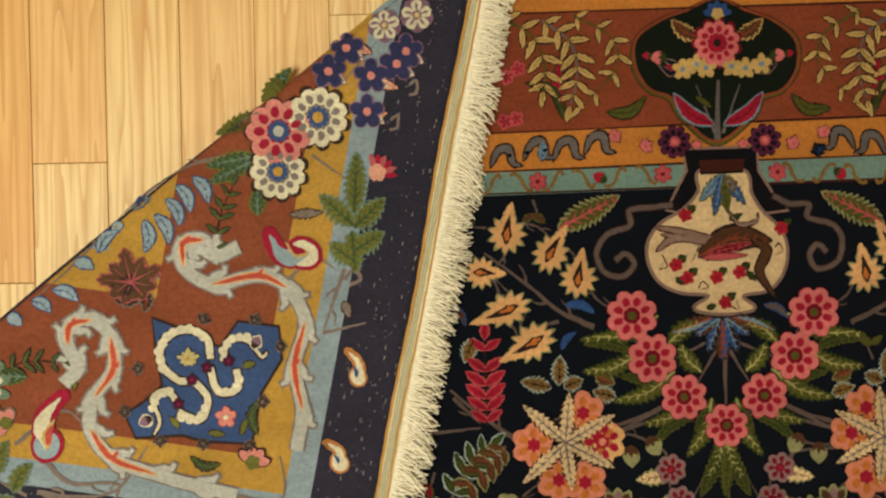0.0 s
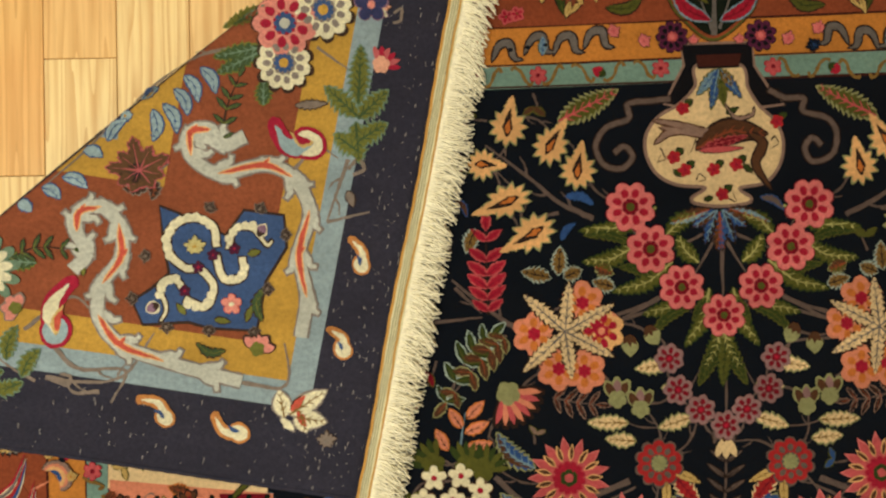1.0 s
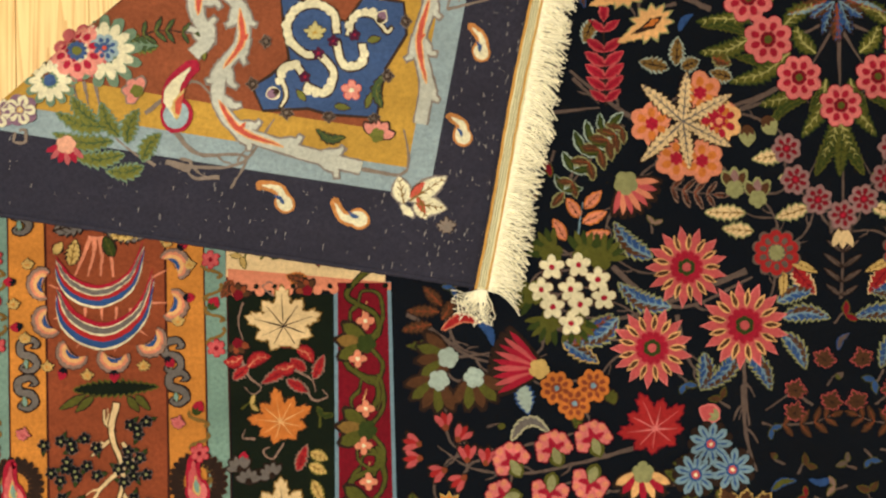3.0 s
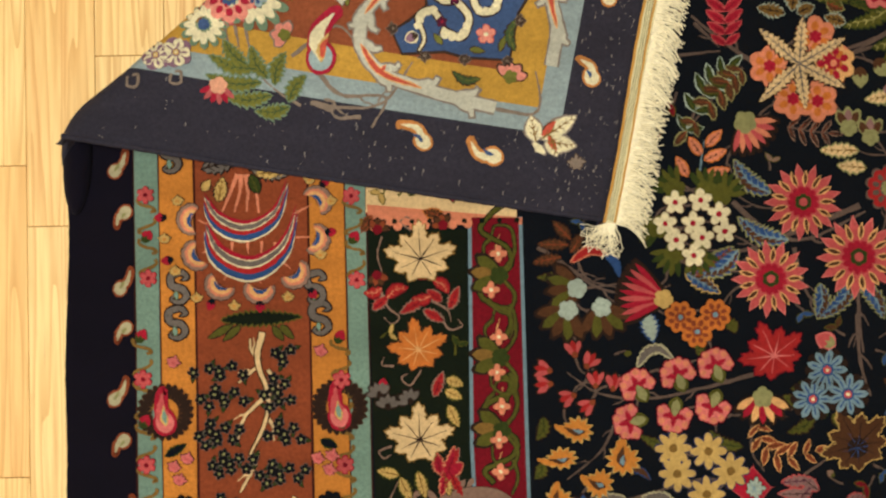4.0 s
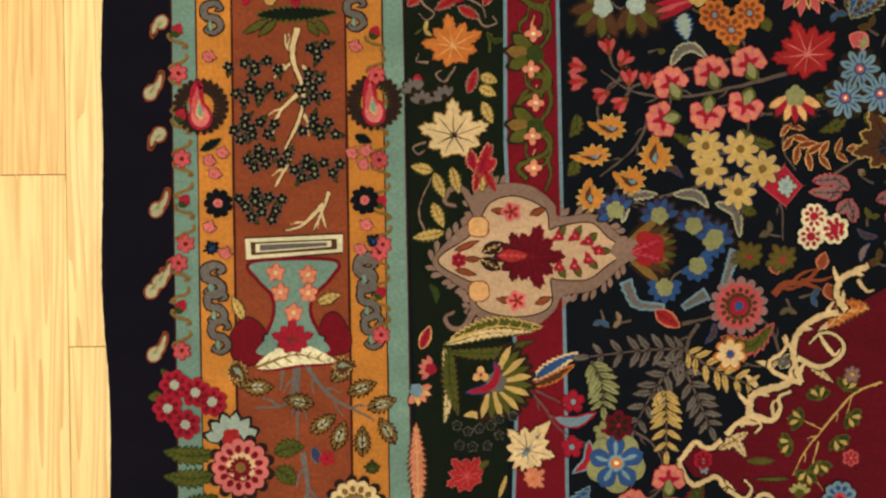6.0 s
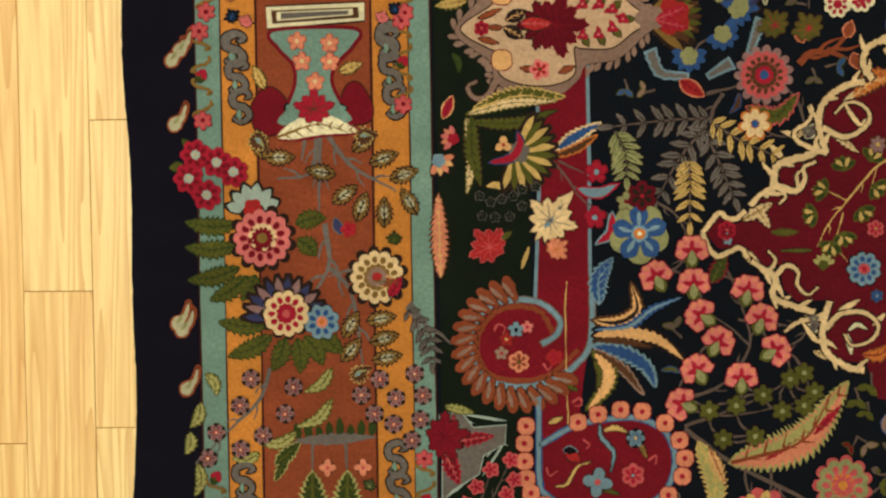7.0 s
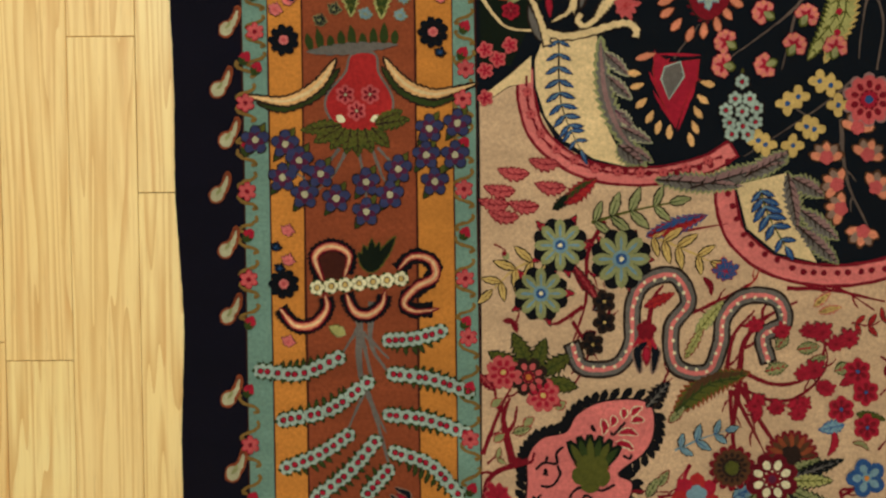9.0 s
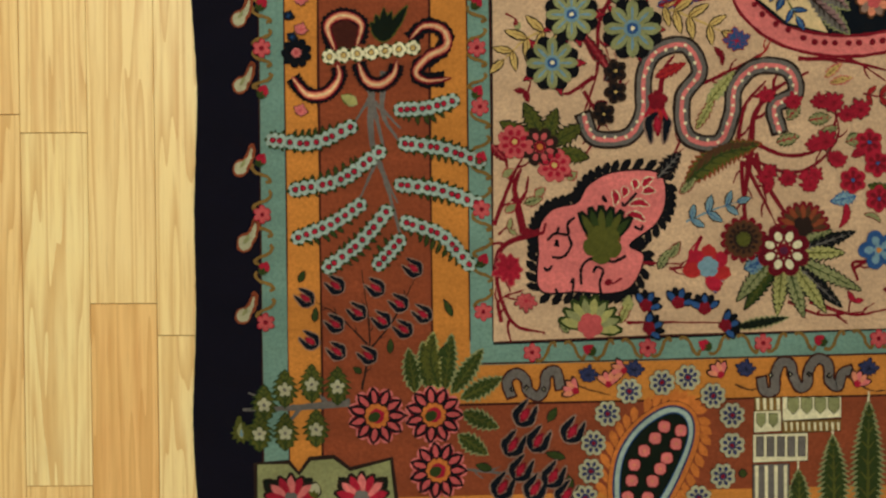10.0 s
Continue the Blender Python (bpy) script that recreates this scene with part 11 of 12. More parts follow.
for c in ((-0.040, -0.781),(0.000, -0.785),(-0.036, -0.810),(0.025, -0.808),(-0.003, -0.834)):
    daisy(c, 0.0206, n=8, col="straw", heart="bronze", edge="indigo", sx=2.0)
panel([(0.024, -0.827),(0.051, -0.805),(0.070, -0.828),(0.052, -0.850)], "crimson", "rose", 0.0013, smooth=0, level=1, teeth=20, tooth="rose", tooth_r=0.0052)
maple((0.051, -0.828), 0.0142, a=0, col="haze", vein="sky")
sprig([(0.056, -0.755),(0.065, -0.780),(0.088, -0.793),(0.126, -0.786)], 0.0193, n=6, col="rust", edge="peach", stemcol="umber", lw=0.4)
for p, q in (((0.116, -0.836),(0.079, -0.835)),((0.125, -0.832),(0.104, -0.816)),((0.111, -0.859),(0.128, -0.844)),((0.128, -0.869),(0.131, -0.849))):
    leaf(p, q, 0.0122, "mauve", "rose", "umber", jag=0)
for c in ((0.084, -0.863),(0.107, -0.880),(0.080, -0.886)):
    rosette(c, 0.0148, n=8, col="ivory", inner="crimson", heart="crimson")
for c in ((-0.029, -0.632),(0.011, -0.630),(-0.010, -0.649)):
    rosette(c, 0.0174, n=8, col="orange", inner="rust", heart="sky")
fanflower((-0.043, -0.612), 0.0567, a=168, spread=76, n=9, col="crimson", tip="rose", cup="straw", edge="umber", cupsize=0.2)
leaf((-0.067, -0.626),(-0.060, -0.659), 0.0219, "haze", "blue", jag=0.3)
for pts in ([(-0.078, -0.687),(-0.068, -0.672),(-0.053, -0.668),(-0.038, -0.680)], [(-0.075, -0.836),(-0.051, -0.837),(-0.038, -0.850)], [(-0.027, -0.847),(-0.006, -0.857),(-0.001, -0.884)], [(-0.097, -0.836),(-0.126, -0.839),(-0.135, -0.866)]):
    scroll(pts, 0.0103, "grey", "bone", shape="leaf", teeth=9, jag=0.45)
for c, a in (((-0.093, -0.862),100),((-0.054, -0.874),90),((-0.030, -0.888),80),((-0.143, -0.855),120)):
    fanflower(c, 0.0232, a=a, spread=170, n=7, col="blue", tip="indigo", cup="sage", edge="umber", cupsize=0.45)
for c, a in (((-0.143, -0.597),185),((-0.155, -0.619),240),((-0.119, -0.616),285)):
    fanflower(c, 0.0387, a=a, spread=100, n=5, col="brown", tip="olive", cup="haze", edge="umber", cupsize=0.3)
leaf((-0.021, -0.582),(0.017, -0.605), 0.0193, "blue", "straw", half="brown")


for c in ((-0.513, -2.279),(-0.445, -2.278),(-0.440, -2.345)):
    aster(c, 0.0351)
for p, q in (((-0.467, -2.250),(-0.475, -2.199)),((-0.450, -2.248),(-0.458, -2.191)),((-0.432, -2.248),(-0.423, -2.182)),((-0.423, -2.252),(-0.386, -2.200)),((-0.412, -2.259),(-0.363, -2.234)),((-0.410, -2.276),(-0.368, -2.294)),((-0.415, -2.303),(-0.381, -2.326))):
    leaf(p, q, 0.0243, "leafgreen", "sage", "olive")
stem([(-0.545, -2.263),(-0.613, -2.269),(-0.674, -2.271)], 0.0101, "grey", twigs=3)
for c in ((-0.623, -2.247),(-0.591, -2.241),(-0.560, -2.244),(-0.648, -2.265),(-0.654, -2.300),(-0.623, -2.299),(-0.586, -2.295)):
    leaf(put(c, 0.0202, -90), put(c, 0.0229, 90), 0.0310, "olive", "leafgreen", jag=0.5)
    daisy(c, 0.0088, n=5, col="bone", heart="grey", edge="leafgreen")
panel([(-0.657, -2.337),(-0.620, -2.337),(-0.607, -2.351),(-0.593, -2.333),(-0.566, -2.331),(-0.546, -2.346),(-0.498, -2.333),(-0.492, -2.391),(-0.495, -2.433),(-0.658, -2.432)], "sage", "umber", 0.0054, smooth=0, level=0)
for x in ((-0.617, -2.382),(-0.532, -2.380)):
    fanflower(x, 0.0324, a=90, spread=150, n=7, col="crimson", tip="pink", cup="grey", edge="umber", cupsize=0.3)
for p, q in (((-0.628, -2.374),(-0.650, -2.356)),((-0.607, -2.374),(-0.592, -2.354)),((-0.545, -2.372),(-0.559, -2.354)),((-0.519, -2.372),(-0.502, -2.354))):
    leaf(p, q, 0.0189, "forest", "umber", jag=0)
bud((-0.589, -2.369), 0.0088, a=80, col="bone", cup="olive", edge="umber")
for pts in ([(-0.531, -2.248),(-0.521, -2.187),(-0.530, -2.105)], [(-0.521, -2.200),(-0.490, -2.160),(-0.466, -2.113)], [(-0.524, -2.193),(-0.558, -2.159),(-0.585, -2.142)]):
    stem(pts, 0.0027, "umber", twigs=4)
for c in ((-0.595, -2.139),(-0.559, -2.124),(-0.533, -2.156),(-0.511, -2.127),(-0.483, -2.146),(-0.466, -2.104),(-0.560, -2.170),(-0.504, -2.166),(-0.478, -2.177),(-0.455, -2.159),(-0.590, -2.190),(-0.558, -2.203),(-0.521, -2.208)):
    tulip(c, 0.0101, a=145)
for p, q in (((-0.605, -2.118),(-0.598, -2.105)),((-0.587, -2.166),(-0.585, -2.149)),((-0.497, -2.204),(-0.496, -2.187)),((-0.422, -2.160),(-0.432, -2.140)),((-0.443, -2.214),(-0.429, -2.194)),((-0.531, -2.227),(-0.541, -2.221))):
    leaf(p, q, 0.0074, "leafgreen", "umber", jag=0)
stem([(-0.410, -2.344),(-0.356, -2.350),(-0.288, -2.350)], 0.0040, "grey", twigs=5)
for c in ((-0.338, -2.282),(-0.281, -2.302),(-0.322, -2.313),(-0.352, -2.318),(-0.343, -2.348),(-0.304, -2.356),(-0.326, -2.371),(-0.365, -2.369),(-0.288, -2.379)):
    tulip(c, 0.0135, a=58)
for p, q in (((-0.308, -2.287),(-0.298, -2.271)),((-0.288, -2.331),(-0.311, -2.325)),((-0.281, -2.369),(-0.284, -2.352)),((-0.376, -2.344),(-0.395, -2.339)),((-0.013, -2.374),(-0.009, -2.360)),((-0.073, -2.356),(-0.076, -2.346))):
    leaf(p, q, 0.0094, "leafgreen", "umber", jag=0)
for c in ((-0.211, -2.251),(-0.172, -2.241),(-0.141, -2.235),(-0.111, -2.257),(-0.237, -2.278),(-0.088, -2.281),(-0.254, -2.313),(-0.088, -2.317),(-0.257, -2.347),(-0.099, -2.354),(-0.264, -2.379),(-0.128, -2.380)):
    rosette(c, 0.0148, n=8, col="bone", inner="indigo", heart="wine")
panel([(-0.235, -2.393),(-0.231, -2.330),(-0.205, -2.289),(-0.166, -2.265),(-0.137, -2.272),(-0.126, -2.303),(-0.141, -2.350),(-0.166, -2.393),(-0.206, -2.434)], "orange", "brown", 0.0007, level=-0.4, teeth=34, tooth="orange", tooth_r=0.0148)
panel([(-0.227, -2.386),(-0.224, -2.333),(-0.201, -2.295),(-0.166, -2.272),(-0.140, -2.279),(-0.135, -2.306),(-0.149, -2.347),(-0.172, -2.390),(-0.206, -2.427)], "haze", "indigo", 0.0027, level=0)
panel([(-0.221, -2.385),(-0.218, -2.335),(-0.197, -2.300),(-0.164, -2.279),(-0.145, -2.284),(-0.141, -2.307),(-0.155, -2.344),(-0.178, -2.386),(-0.206, -2.417)], "forest", "blue", 0.0013, level=0.7)
stem([(-0.157, -2.299),(-0.182, -2.344),(-0.201, -2.393)], 0.0061, "wine")
for c in ((-0.169, -2.294),(-0.180, -2.308),(-0.193, -2.323),(-0.205, -2.340),(-0.208, -2.359),(-0.213, -2.379),(-0.149, -2.299),(-0.155, -2.315),(-0.166, -2.332),(-0.174, -2.345),(-0.183, -2.360),(-0.189, -2.380)):
    scallop(c, 0.0074, "pink", "salmon")
for loop, col in (([(-0.027, -2.260),(0.043, -2.260),(0.043, -2.284),(-0.027, -2.288)], "ivory"), ([(-0.027, -2.289),(0.043, -2.287),(0.043, -2.300),(-0.027, -2.303)], "bronze"), ([(-0.061, -2.260),(-0.029, -2.260),(-0.029, -2.275),(-0.060, -2.277)], "bronze"), ([(-0.061, -2.277),(-0.029, -2.276),(-0.029, -2.300),(-0.061, -2.302)], "ivory"), ([(-0.062, -2.305),(0.003, -2.303),(0.003, -2.336),(-0.062, -2.338)], "ivory"), ([(-0.062, -2.341),(-0.019, -2.340),(-0.019, -2.435),(-0.062, -2.435)], "grey")):
    panel(loop, col, "umber", 0.0010, smooth=0, level=0)
for k in range(5):
    if k < 4:
        panel([(x + k * 0.0162, y) for x, y in ((-0.021, -2.260),(-0.008, -2.261),(-0.008, -2.273),(-0.014, -2.280),(-0.021, -2.273))], "sage", "umber", 0.0007, smooth=0, level=1)
    panel([(x + k * 0.0125, y) for x, y in ((-0.058, -2.307),(-0.050, -2.307),(-0.050, -2.331),(-0.058, -2.331))], "grey", "umber", 0.0007, smooth=0, level=1)
    if k < 2:
        panel([(x + k * 0.0148, y) for x, y in ((-0.058, -2.279),(-0.048, -2.279),(-0.048, -2.290),(-0.053, -2.296),(-0.058, -2.290))], "sage", "umber", 0.0007, smooth=0, level=1)
for k in range(10):
    panel([(x + k * 0.0070, y) for x, y in ((-0.025, -2.290),(-0.022, -2.290),(-0.022, -2.300),(-0.024, -2.300))], "ivory", smooth=0, level=1)
    if k < 4:
        panel([(x + k * 0.0115, y) for x, y in ((-0.060, -2.342),(-0.056, -2.342),(-0.056, -2.434),(-0.059, -2.434))], "ivory", smooth=0, level=1)
        panel([(x + k * 0.0081, y) for x, y in ((-0.059, -2.261),(-0.055, -2.261),(-0.055, -2.275),(-0.058, -2.275))], "ivory", smooth=0, level=1)
for p, q, w in (((0.036, -2.415),(0.033, -2.307),0.0378),((0.075, -2.415),(0.076, -2.267),0.0405),((-0.005, -2.415),(-0.008, -2.348),0.0297)):
    leaf(p, q, w, "leafgreen", "sage", "olive")
    stem([put(q, 0.0027, -90), put(q, 0.0135, 90)], 0.0034, "ivory")
for pts in ([(-0.352, -2.257),(-0.357, -2.239),(-0.346, -2.229),(-0.335, -2.237),(-0.332, -2.250),(-0.320, -2.257),(-0.312, -2.246),(-0.310, -2.231),(-0.298, -2.227),(-0.293, -2.248)], [(-0.053, -2.236),(-0.049, -2.252),(-0.037, -2.251),(-0.036, -2.233),(-0.029, -2.218),(-0.018, -2.220),(-0.015, -2.233),(-0.007, -2.248),(0.002, -2.244),(0.004, -2.227),(0.014, -2.214),(0.027, -2.220),(0.029, -2.240),(0.039, -2.247),(0.044, -2.232),(0.056, -2.227)]):
    scroll(pts, 0.0101, "grey", "line")
for c in ((-0.351, -2.248),(-0.334, -2.246),(-0.313, -2.248),(-0.042, -2.233),(-0.019, -2.232),(0.004, -2.232),(0.028, -2.234)):
    daisy(c, 0.0034, n=4, col="black", heart="ivory")
for c in ((-0.260, -2.232),(-0.072, -2.226),(0.075, -2.226),(-0.205, -2.226)):
    maple(c, 0.0135, a=80, col="indigo", vein="navy", edge="black")
for c, a in (((-0.236, -2.244),90),((-0.274, -2.251),150),((-0.101, -2.233),120),((-0.216, -2.227),170),((0.061, -2.245),60)):
    fanflower(c, 0.0175, a=a, spread=90, n=4, col="pink", tip="salmon", cup="crimson", edge="umber", cupsize=0.25)
for pts in ([(-0.291, -2.237),(-0.260, -2.249),(-0.233, -2.256)], [(-0.084, -2.244),(-0.064, -2.251),(-0.050, -2.244)], [(0.051, -2.236),(0.078, -2.252),(0.097, -2.252)]):
    stem(pts, 0.0027, "brown")
stem([(0.146, -0.223),(0.108, -0.204),(0.079, -0.179),(0.030, -0.141)], 0.0061, "stem", twigs=3)
stem([(0.108, -0.216),(0.084, -0.222),(0.068, -0.240)], 0.0042, "stem")
stem([(0.063, -0.343),(0.030, -0.320),(-0.009, -0.287)], 0.0061, "stem", twigs=2)
stem([(0.216, -0.310),(0.163, -0.339)], 0.0055, "stem")
for p, q, w in (((0.052, -0.142),(0.060, -0.092),0.0401),((0.090, -0.161),(0.117, -0.117),0.0364),((0.127, -0.190),(0.135, -0.142),0.0388),((0.010, -0.161),(0.050, -0.164),0.0340),((0.077, -0.193),(0.018, -0.215),0.0352),((0.102, -0.225),(0.048, -0.255),0.0388)):
    flame(p, q, w, "peach", "umber", "sage", bend=0.03)
leaf((0.110, -0.117),(0.174, -0.084), 0.0279, "olive", "sage", "rose")
sprig([(0.030, -0.325),(0.029, -0.282),(0.029, -0.228)], 0.0231, n=6, col="crimson", edge="rose", stemcol="umber")
for c in ((0.079, -0.347),(0.148, -0.341),(0.105, -0.385),(0.132, -0.314),(0.133, -0.388)):
    rosette(c, 0.0206, n=6, col="salmon", inner="orange", heart="crimson", mid="crimson")
for q in ((0.068, -0.304),(0.118, -0.291),(0.166, -0.316),(0.066, -0.388),(0.165, -0.373),(0.119, -0.397)):
    leaf((0.113, -0.345), q, 0.0190, "cream", "umber", "grey", jag=0.45, level=4)
fanflower((0.048, -0.408), 0.0388, a=-55, spread=105, n=8, col="rose", tip="salmon", cup="sage", edge="umber", cupsize=0.35)
sprig([(-0.020, -0.424),(0.007, -0.373),(0.036, -0.345)], 0.0231, n=5, col="leafgreen", edge="haze", stemcol="stem")
sprig([(0.098, -0.416),(0.122, -0.422),(0.149, -0.425)], 0.0182, n=4, col="umber", edge="taupe", stemcol="stem", lw=0.3)
for p, q in (((0.107, -0.283),(0.109, -0.253)),((0.098, -0.286),(0.067, -0.279)),((0.113, -0.286),(0.132, -0.278)),((0.167, -0.298),(0.144, -0.291)),((0.017, -0.233),(0.007, -0.257))):
    leaf(p, q, 0.0182, "bronze", "haze", "umber", jag=0.45)

stem([(0.420, -0.223),(0.458, -0.204),(0.487, -0.179),(0.536, -0.141)], 0.0061, "stem", twigs=3)
stem([(0.458, -0.216),(0.482, -0.222),(0.498, -0.240)], 0.0042, "stem")
stem([(0.503, -0.343),(0.536, -0.320),(0.575, -0.287)], 0.0061, "stem", twigs=2)
stem([(0.350, -0.310),(0.403, -0.339)], 0.0055, "stem")
for p, q, w in (((0.514, -0.142),(0.506, -0.092),0.0401),((0.476, -0.161),(0.449, -0.117),0.0364),((0.439, -0.190),(0.431, -0.142),0.0388),((0.556, -0.161),(0.516, -0.164),0.0340),((0.489, -0.193),(0.548, -0.215),0.0352),((0.464, -0.225),(0.518, -0.255),0.0388)):
    flame(p, q, w, "peach", "umber", "sage", bend=-0.03)
leaf((0.456, -0.117),(0.392, -0.084), 0.0279, "olive", "sage", "rose")
sprig([(0.536, -0.325),(0.537, -0.282),(0.537, -0.228)], 0.0231, n=6, col="crimson", edge="rose", stemcol="umber")
for c in ((0.487, -0.347),(0.418, -0.341),(0.461, -0.385),(0.434, -0.314),(0.433, -0.388)):
    rosette(c, 0.0206, n=6, col="salmon", inner="orange", heart="crimson", mid="crimson")
for q in ((0.498, -0.304),(0.448, -0.291),(0.400, -0.316),(0.500, -0.388),(0.401, -0.373),(0.447, -0.397)):
    leaf((0.453, -0.345), q, 0.0190, "cream", "umber", "grey", jag=0.45, level=4)
fanflower((0.518, -0.408), 0.0388, a=235, spread=105, n=8, col="rose", tip="salmon", cup="sage", edge="umber", cupsize=0.35)
sprig([(0.586, -0.424),(0.559, -0.373),(0.530, -0.345)], 0.0231, n=5, col="leafgreen", edge="haze", stemcol="stem")
sprig([(0.468, -0.416),(0.444, -0.422),(0.417, -0.425)], 0.0182, n=4, col="umber", edge="taupe", stemcol="stem", lw=0.3)
for p, q in (((0.459, -0.283),(0.457, -0.253)),((0.468, -0.286),(0.499, -0.279)),((0.453, -0.286),(0.434, -0.278)),((0.399, -0.298),(0.422, -0.291)),((0.549, -0.233),(0.559, -0.257))):
    leaf(p, q, 0.0182, "bronze", "haze", "umber", jag=0.45)

panel([(0.245, -0.036),(0.322, -0.035),(0.323, -0.060),(0.338, -0.084),(0.355, -0.101),(0.317, -0.105),(0.256, -0.104),(0.227, -0.099),(0.241, -0.073),(0.249, -0.058)], "black", "taupe", 0.0030, smooth=0, level=-0.3)
panel([(0.263, -0.059),(0.261, -0.081),(0.243, -0.101),(0.221, -0.114),(0.207, -0.133),(0.207, -0.155),(0.218, -0.175),(0.239, -0.186),(0.267, -0.189),(0.268, -0.195),(0.255, -0.205),(0.284, -0.210),(0.316, -0.206),(0.305, -0.196),(0.307, -0.190),(0.333, -0.185),(0.348, -0.167),(0.352, -0.142),(0.344, -0.121),(0.327, -0.104),(0.315, -0.084),(0.308, -0.060)], "cream", "taupe", 0.0036, level=0.1)
panel([(0.261, -0.047),(0.310, -0.046),(0.307, -0.059),(0.263, -0.060)], "line", "black", 0.0024, smooth=0, level=0.8)
for p, q, col in (((0.284, -0.063),(0.261, -0.091),"sky"),((0.285, -0.063),(0.276, -0.106),"blue"),((0.286, -0.063),(0.290, -0.103),"olive"),((0.287, -0.063),(0.309, -0.095),"blue"),((0.286, -0.063),(0.300, -0.082),"bronze")):
    leaf(p, q, 0.0134, col, "olive", jag=0.3, level=2)
for pts in ([(0.232, -0.094),(0.211, -0.096),(0.186, -0.099),(0.186, -0.115),(0.162, -0.124),(0.150, -0.144),(0.158, -0.164),(0.177, -0.169),(0.190, -0.157),(0.181, -0.145),(0.170, -0.152)], [(0.339, -0.086),(0.357, -0.095),(0.377, -0.096),(0.376, -0.110),(0.402, -0.118),(0.412, -0.135),(0.407, -0.157),(0.386, -0.165),(0.377, -0.151),(0.385, -0.139),(0.395, -0.147)]):
    scroll(pts, 0.0055, "stem", "umber")
for pts in ([(0.212, -0.117),(0.250, -0.125),(0.292, -0.135)], [(0.214, -0.143),(0.231, -0.131),(0.268, -0.131)], [(0.219, -0.125),(0.256, -0.132),(0.292, -0.139)]):
    scroll(pts, 0.0061, "taupe", "brown", shape="leaf", level=2)
leaf((0.259, -0.149),(0.336, -0.134), 0.0279, "brown", "umber", "rust", bend=0.14, jag=0, level=2)
leaf((0.265, -0.148),(0.314, -0.136), 0.0103, "wine", "rose", jag=0.2, level=3)
leaf((0.261, -0.151),(0.310, -0.149), 0.0073, "rose", "umber", jag=0, level=3)
scroll([(0.316, -0.133),(0.331, -0.144),(0.323, -0.167),(0.339, -0.194)], 0.0091, "brown", "umber", shape="leaf", level=3)
for c in ((0.245, -0.105),(0.347, -0.121),(0.234, -0.158),(0.246, -0.172),(0.277, -0.172),(0.302, -0.167),(0.286, -0.199)):
    rosette(c, 0.0061, n=5, col="red", inner="crimson", heart="wine")
    leaf(put(c, 0.0049, 50), put(c, 0.0146, 40), 0.0079, "leafgreen", "black", jag=0)
for pts in ([(0.220, -0.147),(0.225, -0.159),(0.217, -0.162),(0.221, -0.154)], [(0.258, -0.183),(0.262, -0.176),(0.268, -0.182),(0.261, -0.185)], [(0.340, -0.141),(0.345, -0.137),(0.348, -0.145),(0.341, -0.149)], [(0.291, -0.203),(0.301, -0.207),(0.298, -0.197)], [(0.259, -0.138),(0.255, -0.148),(0.250, -0.156)]):
    scroll(pts, 0.0015, "umber", "", shape="stem", level=2)
for p, q in (((0.234, -0.172),(0.244, -0.179)),((0.310, -0.167),(0.319, -0.176)),((0.267, -0.205),(0.276, -0.202)),((0.292, -0.111),(0.306, -0.105))):
    leaf(p, q, 0.0061, "leafgreen", "umber", jag=0, level=2)
scroll([(0.290, -0.100),(0.303, -0.116),(0.320, -0.113),(0.323, -0.104)], 0.0036, "taupe", "umber", shape="leaf", level=2)


rosette((-0.141, 0.004), 0.0322, n=11, col="ivory", inner="grey", heart="gold", mid="blue", back=True)
rosette((-0.184, -0.052), 0.0298, n=11, col="ivory", inner="grey", heart="gold", mid="blue", back=True)
rosette((-0.182, -0.010), 0.0334, n=9, col="pink", inner="crimson", heart="bone", mid="blue", back=True)
boteh((-0.154, -0.137), (-0.195, -0.117), 0.0370, "ivory", "crimson", "crimson", ring="sky", bend=0.32, back=True)
for p, q in (((-0.106, -0.096),(-0.102, -0.034)),((-0.107, -0.109),(-0.141, -0.077)),((-0.106, -0.111),(-0.074, -0.082)),((-0.107, -0.136),(-0.076, -0.117)),((-0.107, -0.147),(-0.132, -0.128)),((-0.109, -0.116),(-0.106, -0.159))):
    leaf(p, q, 0.0262, "olive", "sage", "leafgreen", jag=0.5, back=True)
for c in ((-0.129, 0.051),(-0.085, 0.046),(-0.090, 0.009),(-0.048, 0.071),(-0.058, 0.058),(-0.110, 0.075)):
    daisy(c, 0.0179, n=5, col="indigo", heart="pink", edge="mauve", back=True)
    leaf(c, put(c, 0.0215, -35), 0.0101, "ivory", "mauve", jag=0, back=True)


maple((-0.339, -0.164), 0.0355, a=100, col="brown", vein="rose", edge="rose", back=True)
maple((-0.341, -0.167), 0.0213, a=100, col="umber", vein="black", back=True)
for h, g in (([(-0.541, -1.584),(-0.563, -1.614),(-0.600, -1.632),(-0.645, -1.625)], [(-0.537, -1.594),(-0.560, -1.623),(-0.603, -1.641),(-0.633, -1.634)]), ([(-0.484, -1.583),(-0.462, -1.611),(-0.426, -1.625),(-0.377, -1.613)], [(-0.487, -1.593),(-0.466, -1.620),(-0.429, -1.636),(-0.392, -1.624)])):
    scroll(g, 0.0087, "leafgreen", "umber", shape="leaf", teeth=14, jag=0.5)
    scroll(h, 0.0127, "peach", "umber", "cream", shape="leaf", teeth=14, jag=0.3, level=2)
panel([(-0.521, -1.579),(-0.496, -1.579),(-0.492, -1.600),(-0.478, -1.624),(-0.477, -1.643),(-0.494, -1.664),(-0.531, -1.664),(-0.550, -1.646),(-0.550, -1.625),(-0.529, -1.600)], "red", "grey", 0.0027, level=0.6)
